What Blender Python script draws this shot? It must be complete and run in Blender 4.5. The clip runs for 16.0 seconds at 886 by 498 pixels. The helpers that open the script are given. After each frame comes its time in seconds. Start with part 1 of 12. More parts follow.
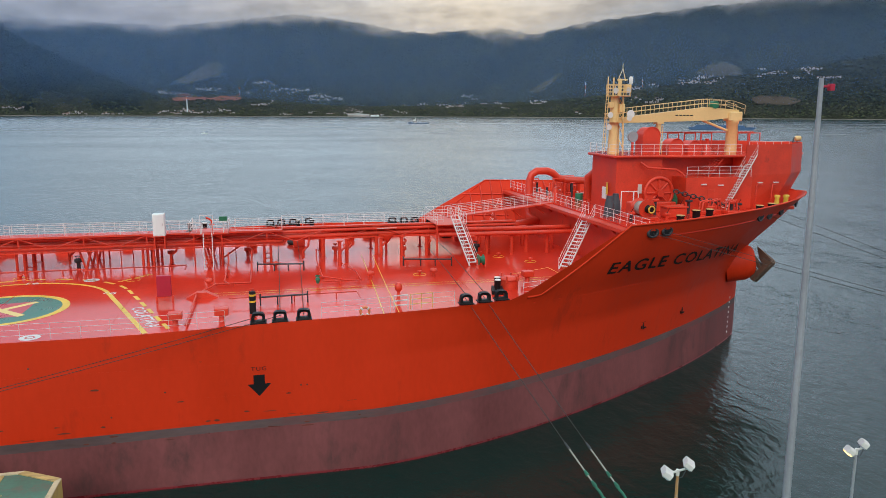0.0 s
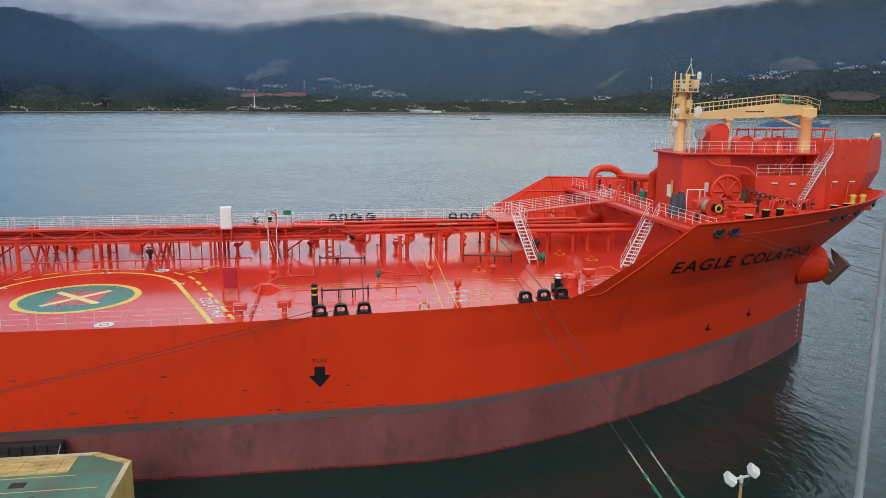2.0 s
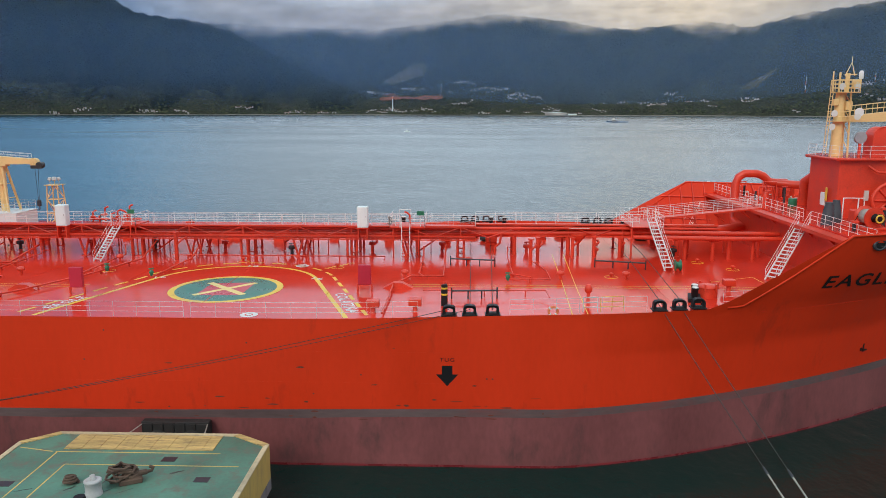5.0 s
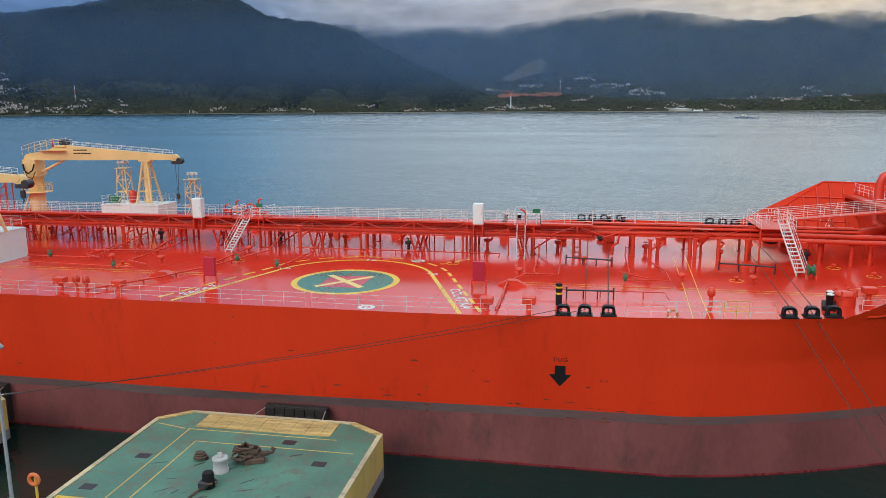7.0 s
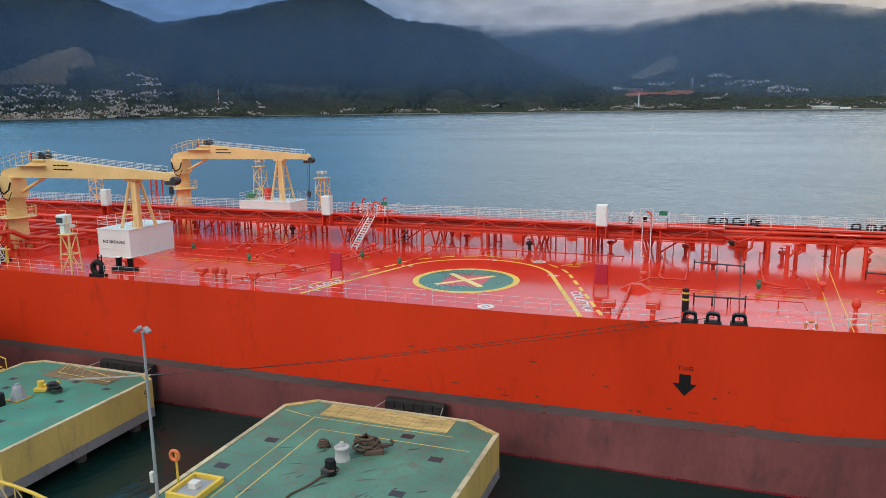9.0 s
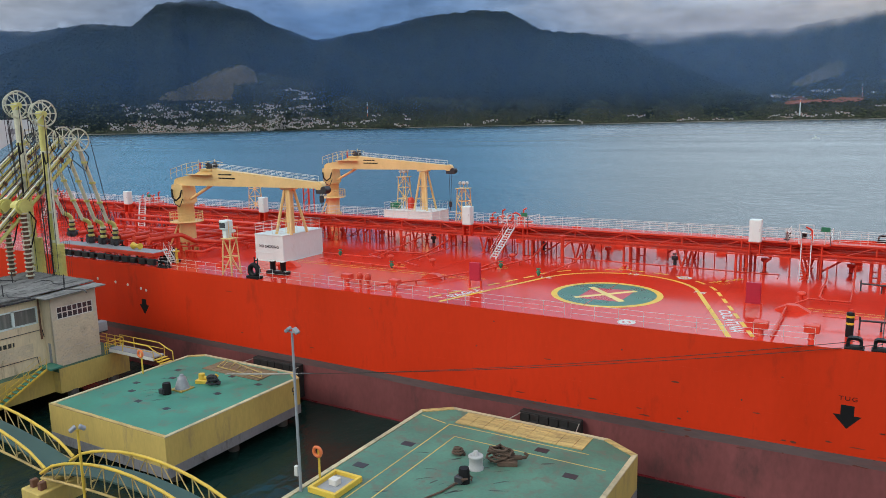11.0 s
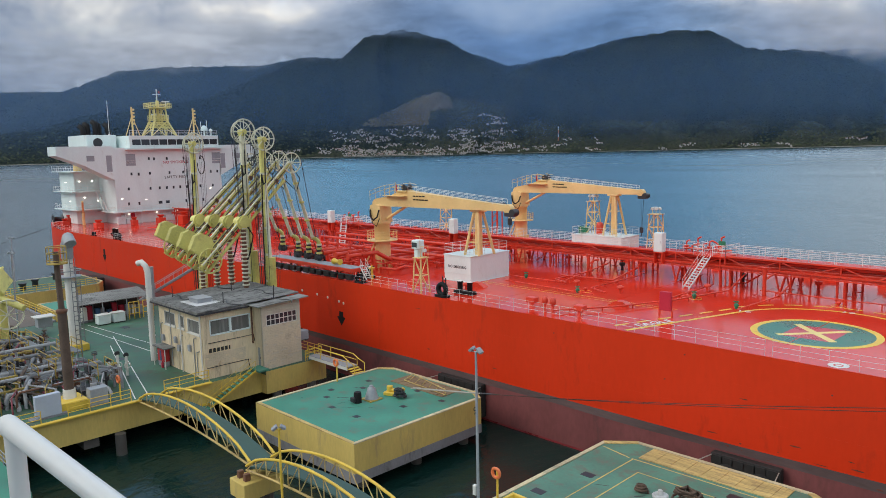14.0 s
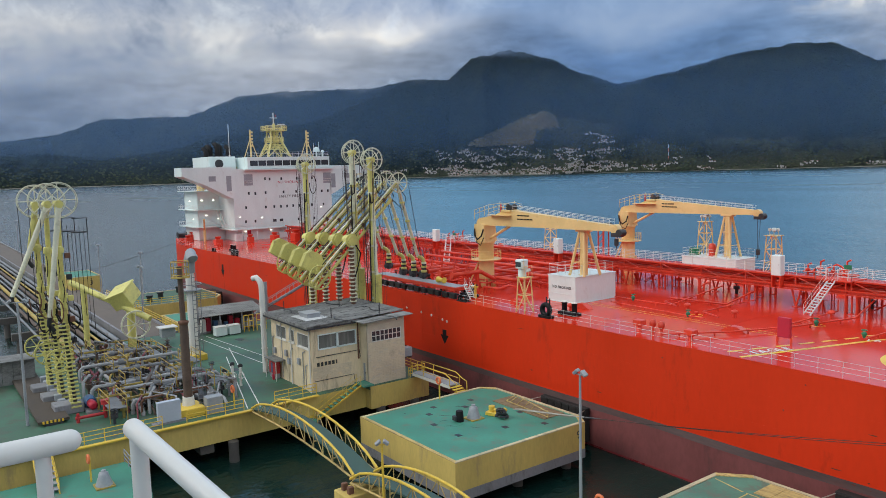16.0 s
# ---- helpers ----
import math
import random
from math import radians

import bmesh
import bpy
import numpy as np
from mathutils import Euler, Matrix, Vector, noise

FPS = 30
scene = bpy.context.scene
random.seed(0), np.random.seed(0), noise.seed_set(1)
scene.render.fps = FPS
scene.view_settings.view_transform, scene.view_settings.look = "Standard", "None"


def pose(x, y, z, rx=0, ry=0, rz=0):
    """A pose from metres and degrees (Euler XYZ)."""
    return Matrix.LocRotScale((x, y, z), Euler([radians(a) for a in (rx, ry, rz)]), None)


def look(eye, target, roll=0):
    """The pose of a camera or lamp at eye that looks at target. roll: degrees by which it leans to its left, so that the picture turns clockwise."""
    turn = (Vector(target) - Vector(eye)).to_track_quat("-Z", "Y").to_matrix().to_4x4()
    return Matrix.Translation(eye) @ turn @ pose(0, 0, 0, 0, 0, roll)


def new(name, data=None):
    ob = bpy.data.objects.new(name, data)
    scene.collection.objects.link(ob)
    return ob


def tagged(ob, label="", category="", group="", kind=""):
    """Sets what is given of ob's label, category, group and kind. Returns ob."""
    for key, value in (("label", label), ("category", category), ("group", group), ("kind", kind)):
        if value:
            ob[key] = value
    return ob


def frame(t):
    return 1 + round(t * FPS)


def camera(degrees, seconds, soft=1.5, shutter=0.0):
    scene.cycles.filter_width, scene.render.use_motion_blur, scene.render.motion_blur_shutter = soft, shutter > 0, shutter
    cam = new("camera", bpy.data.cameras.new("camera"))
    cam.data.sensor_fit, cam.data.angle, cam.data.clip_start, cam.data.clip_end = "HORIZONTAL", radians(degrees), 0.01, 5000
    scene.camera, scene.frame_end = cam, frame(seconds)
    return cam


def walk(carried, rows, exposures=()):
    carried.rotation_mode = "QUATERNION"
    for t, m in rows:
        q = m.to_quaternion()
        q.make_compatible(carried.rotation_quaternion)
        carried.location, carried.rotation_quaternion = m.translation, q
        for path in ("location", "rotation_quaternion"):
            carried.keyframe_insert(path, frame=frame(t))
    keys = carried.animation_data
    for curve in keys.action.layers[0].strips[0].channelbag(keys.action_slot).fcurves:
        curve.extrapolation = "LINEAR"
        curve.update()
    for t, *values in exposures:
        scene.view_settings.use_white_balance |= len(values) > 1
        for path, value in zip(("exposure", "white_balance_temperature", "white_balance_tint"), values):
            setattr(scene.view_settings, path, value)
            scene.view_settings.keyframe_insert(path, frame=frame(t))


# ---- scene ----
cam = camera(61.82, 16.0, soft=0.45)
PATH = [
    (0, (0, 0, 24.50), (0.4559, 1.9132, 24.1365), 0.25),
    (0.5, (0, 0, 24.50), (0.4228, 1.9204, 24.1345), 0.24),
    (1, (0, 0, 24.50), (0.3865, 1.9274, 24.1312), 0.24),
    (1.5, (0, 0, 24.50), (0.3454, 1.9346, 24.1278), 0.22),
    (2, (0, 0, 24.50), (0.2968, 1.9422, 24.1257), 0.27),
    (2.5, (0, 0, 24.50), (0.2479, 1.9494, 24.1272), 0.20),
    (3, (0, 0, 24.50), (0.1956, 1.9556, 24.1289), 0.19),
    (3.5, (0, 0, 24.50), (0.1362, 1.9608, 24.1297), 0.22),
    (4, (0, 0, 24.50), (0.0720, 1.9646, 24.1318), 0.18),
    (6.5, (0, 0, 24.50), (-0.2720, 1.9461, 24.1271), -0.10),
    (7, (0, 0, 24.50), (-0.3611, 1.9310, 24.1244), -0.28),
    (7.5, (0, 0, 24.50), (-0.4437, 1.9137, 24.1239), -0.38),
    (8, (0, 0, 24.50), (-0.5215, 1.8944, 24.1263), -0.53),
    (8.5, (0, 0, 24.50), (-0.5950, 1.8728, 24.1271), -0.68),
    (9, (0, 0, 24.50), (-0.6748, 1.8455, 24.1271), -0.72),
    (11.5, (0, 0, 24.50), (-1.0960, 1.6411, 24.1746), -1.38),
    (12, (0, 0, 24.50), (-1.1723, 1.5899, 24.1866), -1.59),
    (12.5, (0, 0, 24.50), (-1.2407, 1.5395, 24.1985), -1.69),
    (13, (0, 0, 24.50), (-1.3026, 1.4900, 24.2113), -1.57),
    (13.5, (0, 0, 24.50), (-1.3592, 1.4413, 24.2248), -1.41),
    (14, (0, 0, 24.50), (-1.4129, 1.3906, 24.2350), -1.28),
    (14.5, (0, 0, 24.50), (-1.4650, 1.3387, 24.2510), -1.23),
    (15, (0, 0, 24.50), (-1.5174, 1.2825, 24.2698), -1.39),
    (15.5, (0, 0, 24.50), (-1.5630, 1.2288, 24.2824), -1.45),
    (16, (0, 0, 24.50), (-1.5992, 1.1832, 24.2935), -1.51),
]
walk(cam, [(t, look(eye, target, roll)) for t, eye, target, roll in PATH])

# ---- sky, sun ----
H = 24.5          # eye above the water
ZD = 10.62        # main deck
ZF = 15.0         # forecastle deck
YN = 48.0         # near side of the tanker
YC = 71.2         # centre line of the tanker
ZP = 4.0          # top of the jetty

SUN_EL, SUN_AZ = 38.0, 205.0
world = bpy.data.worlds.new("sky")
scene.world = world
world.use_nodes = True
wt = world.node_tree
bg = wt.nodes["Background"]
sky = wt.nodes.new("ShaderNodeTexSky")
sky.sky_type = "NISHITA"
sky.sun_disc = False
sky.sun_elevation = radians(SUN_EL)
sky.sun_rotation = radians(SUN_AZ)
sky.air_density, sky.dust_density = 1.3, 2.0
tc = wt.nodes.new("ShaderNodeTexCoord")


def wnode(kind, **kw):
    n = wt.nodes.new(kind)
    for k, v in kw.items():
        if k == "inputs":
            for a, b in v.items():
                n.inputs[a].default_value = b
        elif k == "op":
            n.operation = v
        elif k == "blend":
            n.blend_type = v
    return n


sep = wnode("ShaderNodeSeparateXYZ")
wt.links.new(tc.outputs["Generated"], sep.inputs[0])


def wmath(op, a, b=None, c=None):
    n = wnode("ShaderNodeMath", op=op)
    for i, v in enumerate((a, b, c)):
        if v is None:
            continue
        if isinstance(v, (int, float)):
            n.inputs[i].default_value = v
        else:
            wt.links.new(v, n.inputs[i])
    return n.outputs[0]


def wramp(value, stops):
    r = wnode("ShaderNodeValToRGB")
    r.color_ramp.elements[0].position, r.color_ramp.elements[0].color = stops[0][0], (*stops[0][1], 1)
    r.color_ramp.elements[1].position, r.color_ramp.elements[1].color = stops[-1][0], (*stops[-1][1], 1)
    for pos, col in stops[1:-1]:
        r.color_ramp.elements.new(pos).color = (*col, 1)
    wt.links.new(value, r.inputs[0])
    return r.outputs[0]


def wnoise(scale, detail, rough, distort, vec):
    n = wnode("ShaderNodeTexNoise", inputs={"Scale": scale, "Detail": detail, "Roughness": rough, "Distortion": distort})
    wt.links.new(vec, n.inputs["Vector"])
    return n.outputs[0]


def wmix(fac, a, b, blend="MIX"):
    n = wnode("ShaderNodeMix")
    n.data_type, n.blend_type = "RGBA", blend
    for i, v in ((0, fac), (6, a), (7, b)):
        if isinstance(v, (int, float)):
            n.inputs[i].default_value = v
        elif isinstance(v, tuple):
            n.inputs[i].default_value = (*v, 1)
        else:
            wt.links.new(v, n.inputs[i])
    return n.outputs[2]


def toward(az, el, lo, hi):
    """Grows from 0 to 1 as the view turns to a bearing (degrees left of straight ahead)."""
    d = wnode("ShaderNodeVectorMath", op="DOT_PRODUCT")
    wt.links.new(tc.outputs["Generated"], d.inputs[0])
    d.inputs[1].default_value = (-math.sin(radians(az)) * math.cos(radians(el)), math.cos(radians(az)) * math.cos(radians(el)), math.sin(radians(el)))
    n = wnode("ShaderNodeMapRange", inputs={1: math.cos(radians(lo)), 2: math.cos(radians(hi)), 3: 0.0, 4: 1.0})
    n.interpolation_type = "SMOOTHSTEP"
    wt.links.new(d.outputs["Value"], n.inputs[0])
    return n.outputs[0]


# the sheet of cloud is seen flatter towards the skyline
lift = wmath("ADD", sep.outputs[2], 0.3)
comb = wnode("ShaderNodeCombineXYZ")
wt.links.new(wmath("DIVIDE", sep.outputs[0], lift), comb.inputs[0])
wt.links.new(wmath("DIVIDE", sep.outputs[1], lift), comb.inputs[1])
sheet = comb.outputs[0]
flat = wnode("ShaderNodeVectorMath", op="MULTIPLY")
flat.inputs[1].default_value = (1, 1, 1.25)
wt.links.new(tc.outputs["Generated"], flat.inputs[0])
billow = wnoise(4.2, 8, 0.55, 0.35, flat.outputs[0])
puffs = wnoise(11.0, 10, 0.62, 0.3, flat.outputs[0])
wisps = wnoise(30.0, 8, 0.6, 0.6, flat.outputs[0])
layer = wmath("ADD", wmath("ADD", wmath("MULTIPLY", billow, 0.42), wmath("MULTIPLY", puffs, 0.40)), wmath("MULTIPLY", wisps, 0.18))
# layers of cloud by height, their borders torn
height = wmath("ADD", sep.outputs[2], wmath("ADD", wmath("MULTIPLY", wmath("SUBTRACT", billow, 0.5), 0.11), wmath("MULTIPLY", wmath("SUBTRACT", puffs, 0.5), 0.06)))
base = wramp(height, [(0.0, (2.2, 2.8, 3.7)), (0.075, (3.2, 3.7, 4.5)), (0.125, (3.9, 4.3, 4.9)), (0.165, (4.8, 5.0, 5.4)), (0.183, (6.6, 6.6, 6.6)),
                      (0.207, (3.8, 4.4, 5.5)), (0.25, (3.7, 4.5, 5.8)), (0.30, (7.2, 7.8, 8.6)), (0.6, (8.0, 8.4, 8.9)), (1.0, (7.2, 7.6, 8.2))])
shade = wramp(layer, [(0.40, (0.52, 0.60, 0.72)), (0.47, (0.84, 0.88, 0.95)), (0.52, (1.02, 1.02, 1.02)), (0.59, (1.48, 1.42, 1.30))])
cloud = wmix(1.0, base, shade, "MULTIPLY")
# open sky between the clouds, widest over the bay to the left
openness = wmath("MULTIPLY", wmath("ADD", wmath("MULTIPLY", toward(46, 26, 35, 10), 0.97), 0.05), wmath("MINIMUM", wmath("MULTIPLY", wmath("MAXIMUM", wmath("SUBTRACT", sep.outputs[2], 0.225), 0.0), 11.0), 1.0))
gap = wnode("ShaderNodeMapRange", inputs={1: 0.36, 2: 0.62, 3: 0.62, 4: 1.0})
wt.links.new(wnoise(0.9, 5, 0.5, 0.2, sheet), gap.inputs[0])
clear = wmath("MINIMUM", wmath("MULTIPLY", openness, gap.outputs[0]), 0.93)
blue = wmix(1.0, sky.outputs[0], (1.45, 2.8, 3.35), "MULTIPLY")
opened = wmix(clear, cloud, blue)
# bright patch above the view, added so the water below reflects more
mixed = wmix(wmath("MULTIPLY", toward(-14, 26, 36, 18), 0.75), opened, (9.0, 10.9, 12.9))
# evening-lit cloud over the saddle of the range, and a thin bright tear above the bay
dusk = wmix(wmath("MULTIPLY", toward(38, 8, 19, 8), 0.86), mixed, wmix(0.35, (1.9, 3.0, 4.9), wmix(1.0, shade, (2.0, 3.1, 5.0), "MULTIPLY")))
leaden = wmix(wmath("MULTIPLY", toward(80, 17, 25, 8), 0.6), dusk, wmix(1.0, shade, (3.4, 3.8, 4.4), "MULTIPLY"))
warm = wmix(wmath("MULTIPLY", toward(-15, 8.5, 10, 1), 0.8), leaden, (9.2, 7.9, 6.0))
tear = wmath("MULTIPLY", toward(25, 10.4, 4.2, 0.6), wmath("MINIMUM", wmath("MULTIPLY", wmath("MAXIMUM", wmath("SUBTRACT", puffs, 0.42), 0.0), 8.0), 1.0))
final = wmix(wmath("MULTIPLY", tear, 0.7), warm, (10.0, 9.6, 8.4))
wt.links.new(final, bg.inputs[0])
bg.inputs[1].default_value = 0.115

sun_data = bpy.data.lights.new("sun", "SUN")
sun_data.energy, sun_data.angle, sun_data.color = 1.2, radians(25), (1.0, 0.93, 0.84)
sun = new("sun", sun_data)
sun.matrix_world = look((0, 0, 300), (0 + 300 * math.sin(radians(25)), 300 * math.cos(radians(25)), 300 - 300 * math.tan(radians(SUN_EL))))


# ---- mesh building ----
class Mesh:
    """Collects vertices and faces, then becomes one mesh."""

    def __init__(self):
        self.v, self.f, self.s = [], [], []

    def add(self, verts, faces, smooth=False, m=None):
        k = len(self.v)
        self.v += [tuple(m @ Vector(p)) for p in verts] if m else [tuple(p) for p in verts]
        self.f += [tuple(k + i for i in q) for q in faces]
        self.s += [smooth] * len(faces)
        return self

    def box(self, x0, x1, y0, y1, z0, z1, b=0.0, m=None):
        if b <= 0:
            vs = [(x, y, z) for z in (z0, z1) for y in (y0, y1) for x in (x0, x1)]
            return self.add(vs, [(0, 2, 3, 1), (4, 5, 7, 6), (0, 1, 5, 4), (2, 6, 7, 3), (0, 4, 6, 2), (1, 3, 7, 5)], m=m)
        vs, idx = [], {}
        lo, hi = (x0, y0, z0), (x1, y1, z1)
        for c in range(8):
            side = [(c >> i) & 1 for i in range(3)]
            for ax in range(3):
                p = [(hi if side[i] else lo)[i] + (0 if i == ax else (-b if side[i] else b)) for i in range(3)]
                idx[c, ax] = len(vs)
                vs.append(p)
        fs = []
        for ax in range(3):
            u, w = (ax + 1) % 3, (ax + 2) % 3
            for s in (0, 1):
                ring = [(s << ax) | (a << u) | (d << w) for a, d in ((0, 0), (1, 0), (1, 1), (0, 1))]
                q = [idx[c, ax] for c in ring]
                fs.append(tuple(q if s else q[::-1]))
        for ax in range(3):
            u, w = (ax + 1) % 3, (ax + 2) % 3
            for a in (0, 1):
                for d in (0, 1):
                    c0 = (a << u) | (d << w)
                    c1 = c0 | (1 << ax)
                    q = [idx[c0, u], idx[c1, u], idx[c1, w], idx[c0, w]]
                    fs.append(tuple(q if a == d else q[::-1]))
        for c in range(8):
            q = [idx[c, 0], idx[c, 1], idx[c, 2]]
            odd = bin(c).count("1") % 2
            fs.append(tuple(q if odd else q[::-1]))
        return self.add(vs, fs, m=m)

    def tube(self, pts, r, n=8, r2=None, caps=True, m=None):
        """Round bar along the points, mitred at the bends."""
        pts = [Vector(p) for p in pts]
        rr = [r + ((r2 if r2 is not None else r) - r) * i / (len(pts) - 1) for i in range(len(pts))]
        d0 = (pts[1] - pts[0]).normalized()
        up = Vector((0, 0, 1)) if abs(d0.z) < 0.9 else Vector((1, 0, 0))
        a = d0.cross(up).normalized()
        vs = []
        for i, p in enumerate(pts):
            if i == 0:
                d = d0
            elif i == len(pts) - 1:
                d = (pts[i] - pts[i - 1]).normalized()
            else:
                d = ((pts[i] - pts[i - 1]).normalized() + (pts[i + 1] - pts[i]).normalized())
                d = d.normalized() if d.length > 1e-6 else (pts[i + 1] - pts[i]).normalized()
            a = (a - d * a.dot(d)).normalized()
            c = d.cross(a)
            for k in range(n):
                w = 2 * math.pi * k / n
                vs.append(p + rr[i] * (math.cos(w) * a + math.sin(w) * c))
        fs = [(i * n + k, i * n + (k + 1) % n, (i + 1) * n + (k + 1) % n, (i + 1) * n + k) for i in range(len(pts) - 1) for k in range(n)]
        self.add(vs, fs, n > 5, m)
        if caps:
            t = (len(pts) - 1) * n
            self.add(vs[:n] + vs[t:], [tuple(range(n - 1, -1, -1)), tuple(range(n, 2 * n))], False, m)
        return self

    def bars(self, pairs, r, n=5):
        for p, q in pairs:
            self.tube((p, q), r, n)
        return self

    def lathe(self, prof, c=(0, 0, 0), n=20, axis="z", smooth=True, m=None):
        """Turned shape from (radius, height) pairs."""
        vs = []
        for r, h in prof:
            for k in range(n):
                w = 2 * math.pi * k / n
                p = (r * math.cos(w), r * math.sin(w), h)
                if axis == "x":
                    p = (p[2], p[0], p[1])
                elif axis == "y":
                    p = (p[1], p[2], p[0])
                vs.append((p[0] + c[0], p[1] + c[1], p[2] + c[2]))
        fs = [(i * n + k, i * n + (k + 1) % n, (i + 1) * n + (k + 1) % n, (i + 1) * n + k) for i in range(len(prof) - 1) for k in range(n)]
        self.add(vs, fs, smooth, m)
        t = (len(prof) - 1) * n
        self.add(vs[:n] + vs[t:], [tuple(range(n - 1, -1, -1)), tuple(range(n, 2 * n))], False, m)
        return self

    def ring(self, c, r, tube_r, n=24, k=6, axis="z", m=None):
        c = Vector(c)
        ax = {"x": (Vector((0, 1, 0)), Vector((0, 0, 1))), "y": (Vector((0, 0, 1)), Vector((1, 0, 0))), "z": (Vector((1, 0, 0)), Vector((0, 1, 0)))}[axis]
        nrm = ax[0].cross(ax[1])
        vs = []
        for i in range(n):
            w = 2 * math.pi * i / n
            d = math.cos(w) * ax[0] + math.sin(w) * ax[1]
            for j in range(k):
                q = 2 * math.pi * j / k
                vs.append(c + d * (r + tube_r * math.cos(q)) + nrm * tube_r * math.sin(q))
        fs = [(i * k + j, ((i + 1) % n) * k + j, ((i + 1) % n) * k + (j + 1) % k, i * k + (j + 1) % k) for i in range(n) for j in range(k)]
        return self.add(vs, fs, True, m)

    def prism(self, poly, z0, z1, m=None):
        """Upright prism over a polygon of (x, y)."""
        n = len(poly)
        vs = [(x, y, z0) for x, y in poly] + [(x, y, z1) for x, y in poly]
        fs = [tuple(range(n - 1, -1, -1)), tuple(range(n, 2 * n))] + [(i, (i + 1) % n, n + (i + 1) % n, n + i) for i in range(n)]
        return self.add(vs, fs, m=m)

    def slab(self, poly, y0, y1, m=None):
        """Prism over a polygon of (x, z), from y0 to y1."""
        n = len(poly)
        vs = [(x, y0, z) for x, z in poly] + [(x, y1, z) for x, z in poly]
        fs = [tuple(range(n)), tuple(range(2 * n - 1, n - 1, -1))] + [(i, n + i, n + (i + 1) % n, (i + 1) % n) for i in range(n)]
        return self.add(vs, fs, m=m)

    def weld(self):
        """Joins corners that coincide."""
        seen, to, vs = {}, [], []
        for p in self.v:
            k = tuple(round(c, 4) for c in p)
            if k not in seen:
                seen[k] = len(vs)
                vs.append(p)
            to.append(seen[k])
        self.v, self.f = vs, [tuple(to[i] for i in q) for q in self.f]
        return self

    def data(self, name, material):
        me = bpy.data.meshes.new(name)
        me.from_pydata(self.v, [], self.f)
        me.polygons.foreach_set("use_smooth", self.s)
        if material:
            me.materials.append(material)
        me.update()
        return me


def thing(name, label, category, at=(0, 0, 0), group="", turn=0.0):
    ob = new(name)
    ob.empty_display_size = 0.3
    ob.location = at
    ob.rotation_euler = (0, 0, radians(turn))
    return tagged(ob, label, category, group)


def part(name, mesh, material, parent, label=""):
    me = mesh.data(name, material) if isinstance(mesh, Mesh) else mesh
    ob = new(name, me)
    ob.parent = parent
    return tagged(ob, label)


def single(name, mesh, material, label, category, group="", kind="", at=(0, 0, 0)):
    ob = new(name, mesh.data(name, material))
    ob.location = at
    return tagged(ob, label, category, group, kind)


def letters(text, size, material, name, parent, m, depth=0.01, spacing=1.0, wide=1.0, bold=0.0):
    """Raised lettering in the built-in font."""
    cu = bpy.data.curves.new(name, "FONT")
    cu.body, cu.size, cu.extrude, cu.space_character, cu.offset = text, size, depth, spacing, bold
    cu.align_x, cu.align_y, cu.resolution_u = "CENTER", "CENTER", 3
    tmp = bpy.data.objects.new(name, cu)
    me = bpy.data.meshes.new_from_object(tmp)
    bpy.data.objects.remove(tmp)
    bpy.data.curves.remove(cu)
    me.transform(m @ Matrix.Diagonal((wide, 1, 1, 1)))
    me.materials.clear()
    me.materials.append(material)
    ob = new(name, me)
    ob.parent = parent
    return ob


def place(name, me, parent, m, label=""):
    """A part on shared mesh data."""
    ob = new(name, me)
    ob.parent = parent
    ob.matrix_local = m
    return tagged(ob, label)


def upright(h, r, material, n=6, name="post"):
    return Mesh().tube(((0, 0, 0), (0, 0, h)), r, n).data(name, material)


SHARED = {}


def railing(label, pts, h=1.05, step=1.5, levels=(0.36, 0.7, 1.05), r=0.019, material=None, group="", category="railing", name="guard_rail"):
    """Open railing along the points, which give its foot: posts and rails are parts."""
    rail = thing(name, label, category, pts[0], group)
    base = Vector(pts[0])
    key = ("post", round(h, 3), r, material.name)
    if key not in SHARED:
        SHARED[key] = upright(h, r * 1.1, material)
    for a, b in zip(pts, pts[1:]):
        a, b = Vector(a), Vector(b)
        n = max(1, round((b - a).length / step))
        for i in range(n + (1 if b == Vector(pts[-1]) else 0)):
            place("post", SHARED[key], rail, Matrix.Translation(a + (b - a) * i / n - base))
    for z in levels:
        part("rail", Mesh().tube([Vector(p) - base + Vector((0, 0, z)) for p in pts], r, 6), material, rail)
    return rail


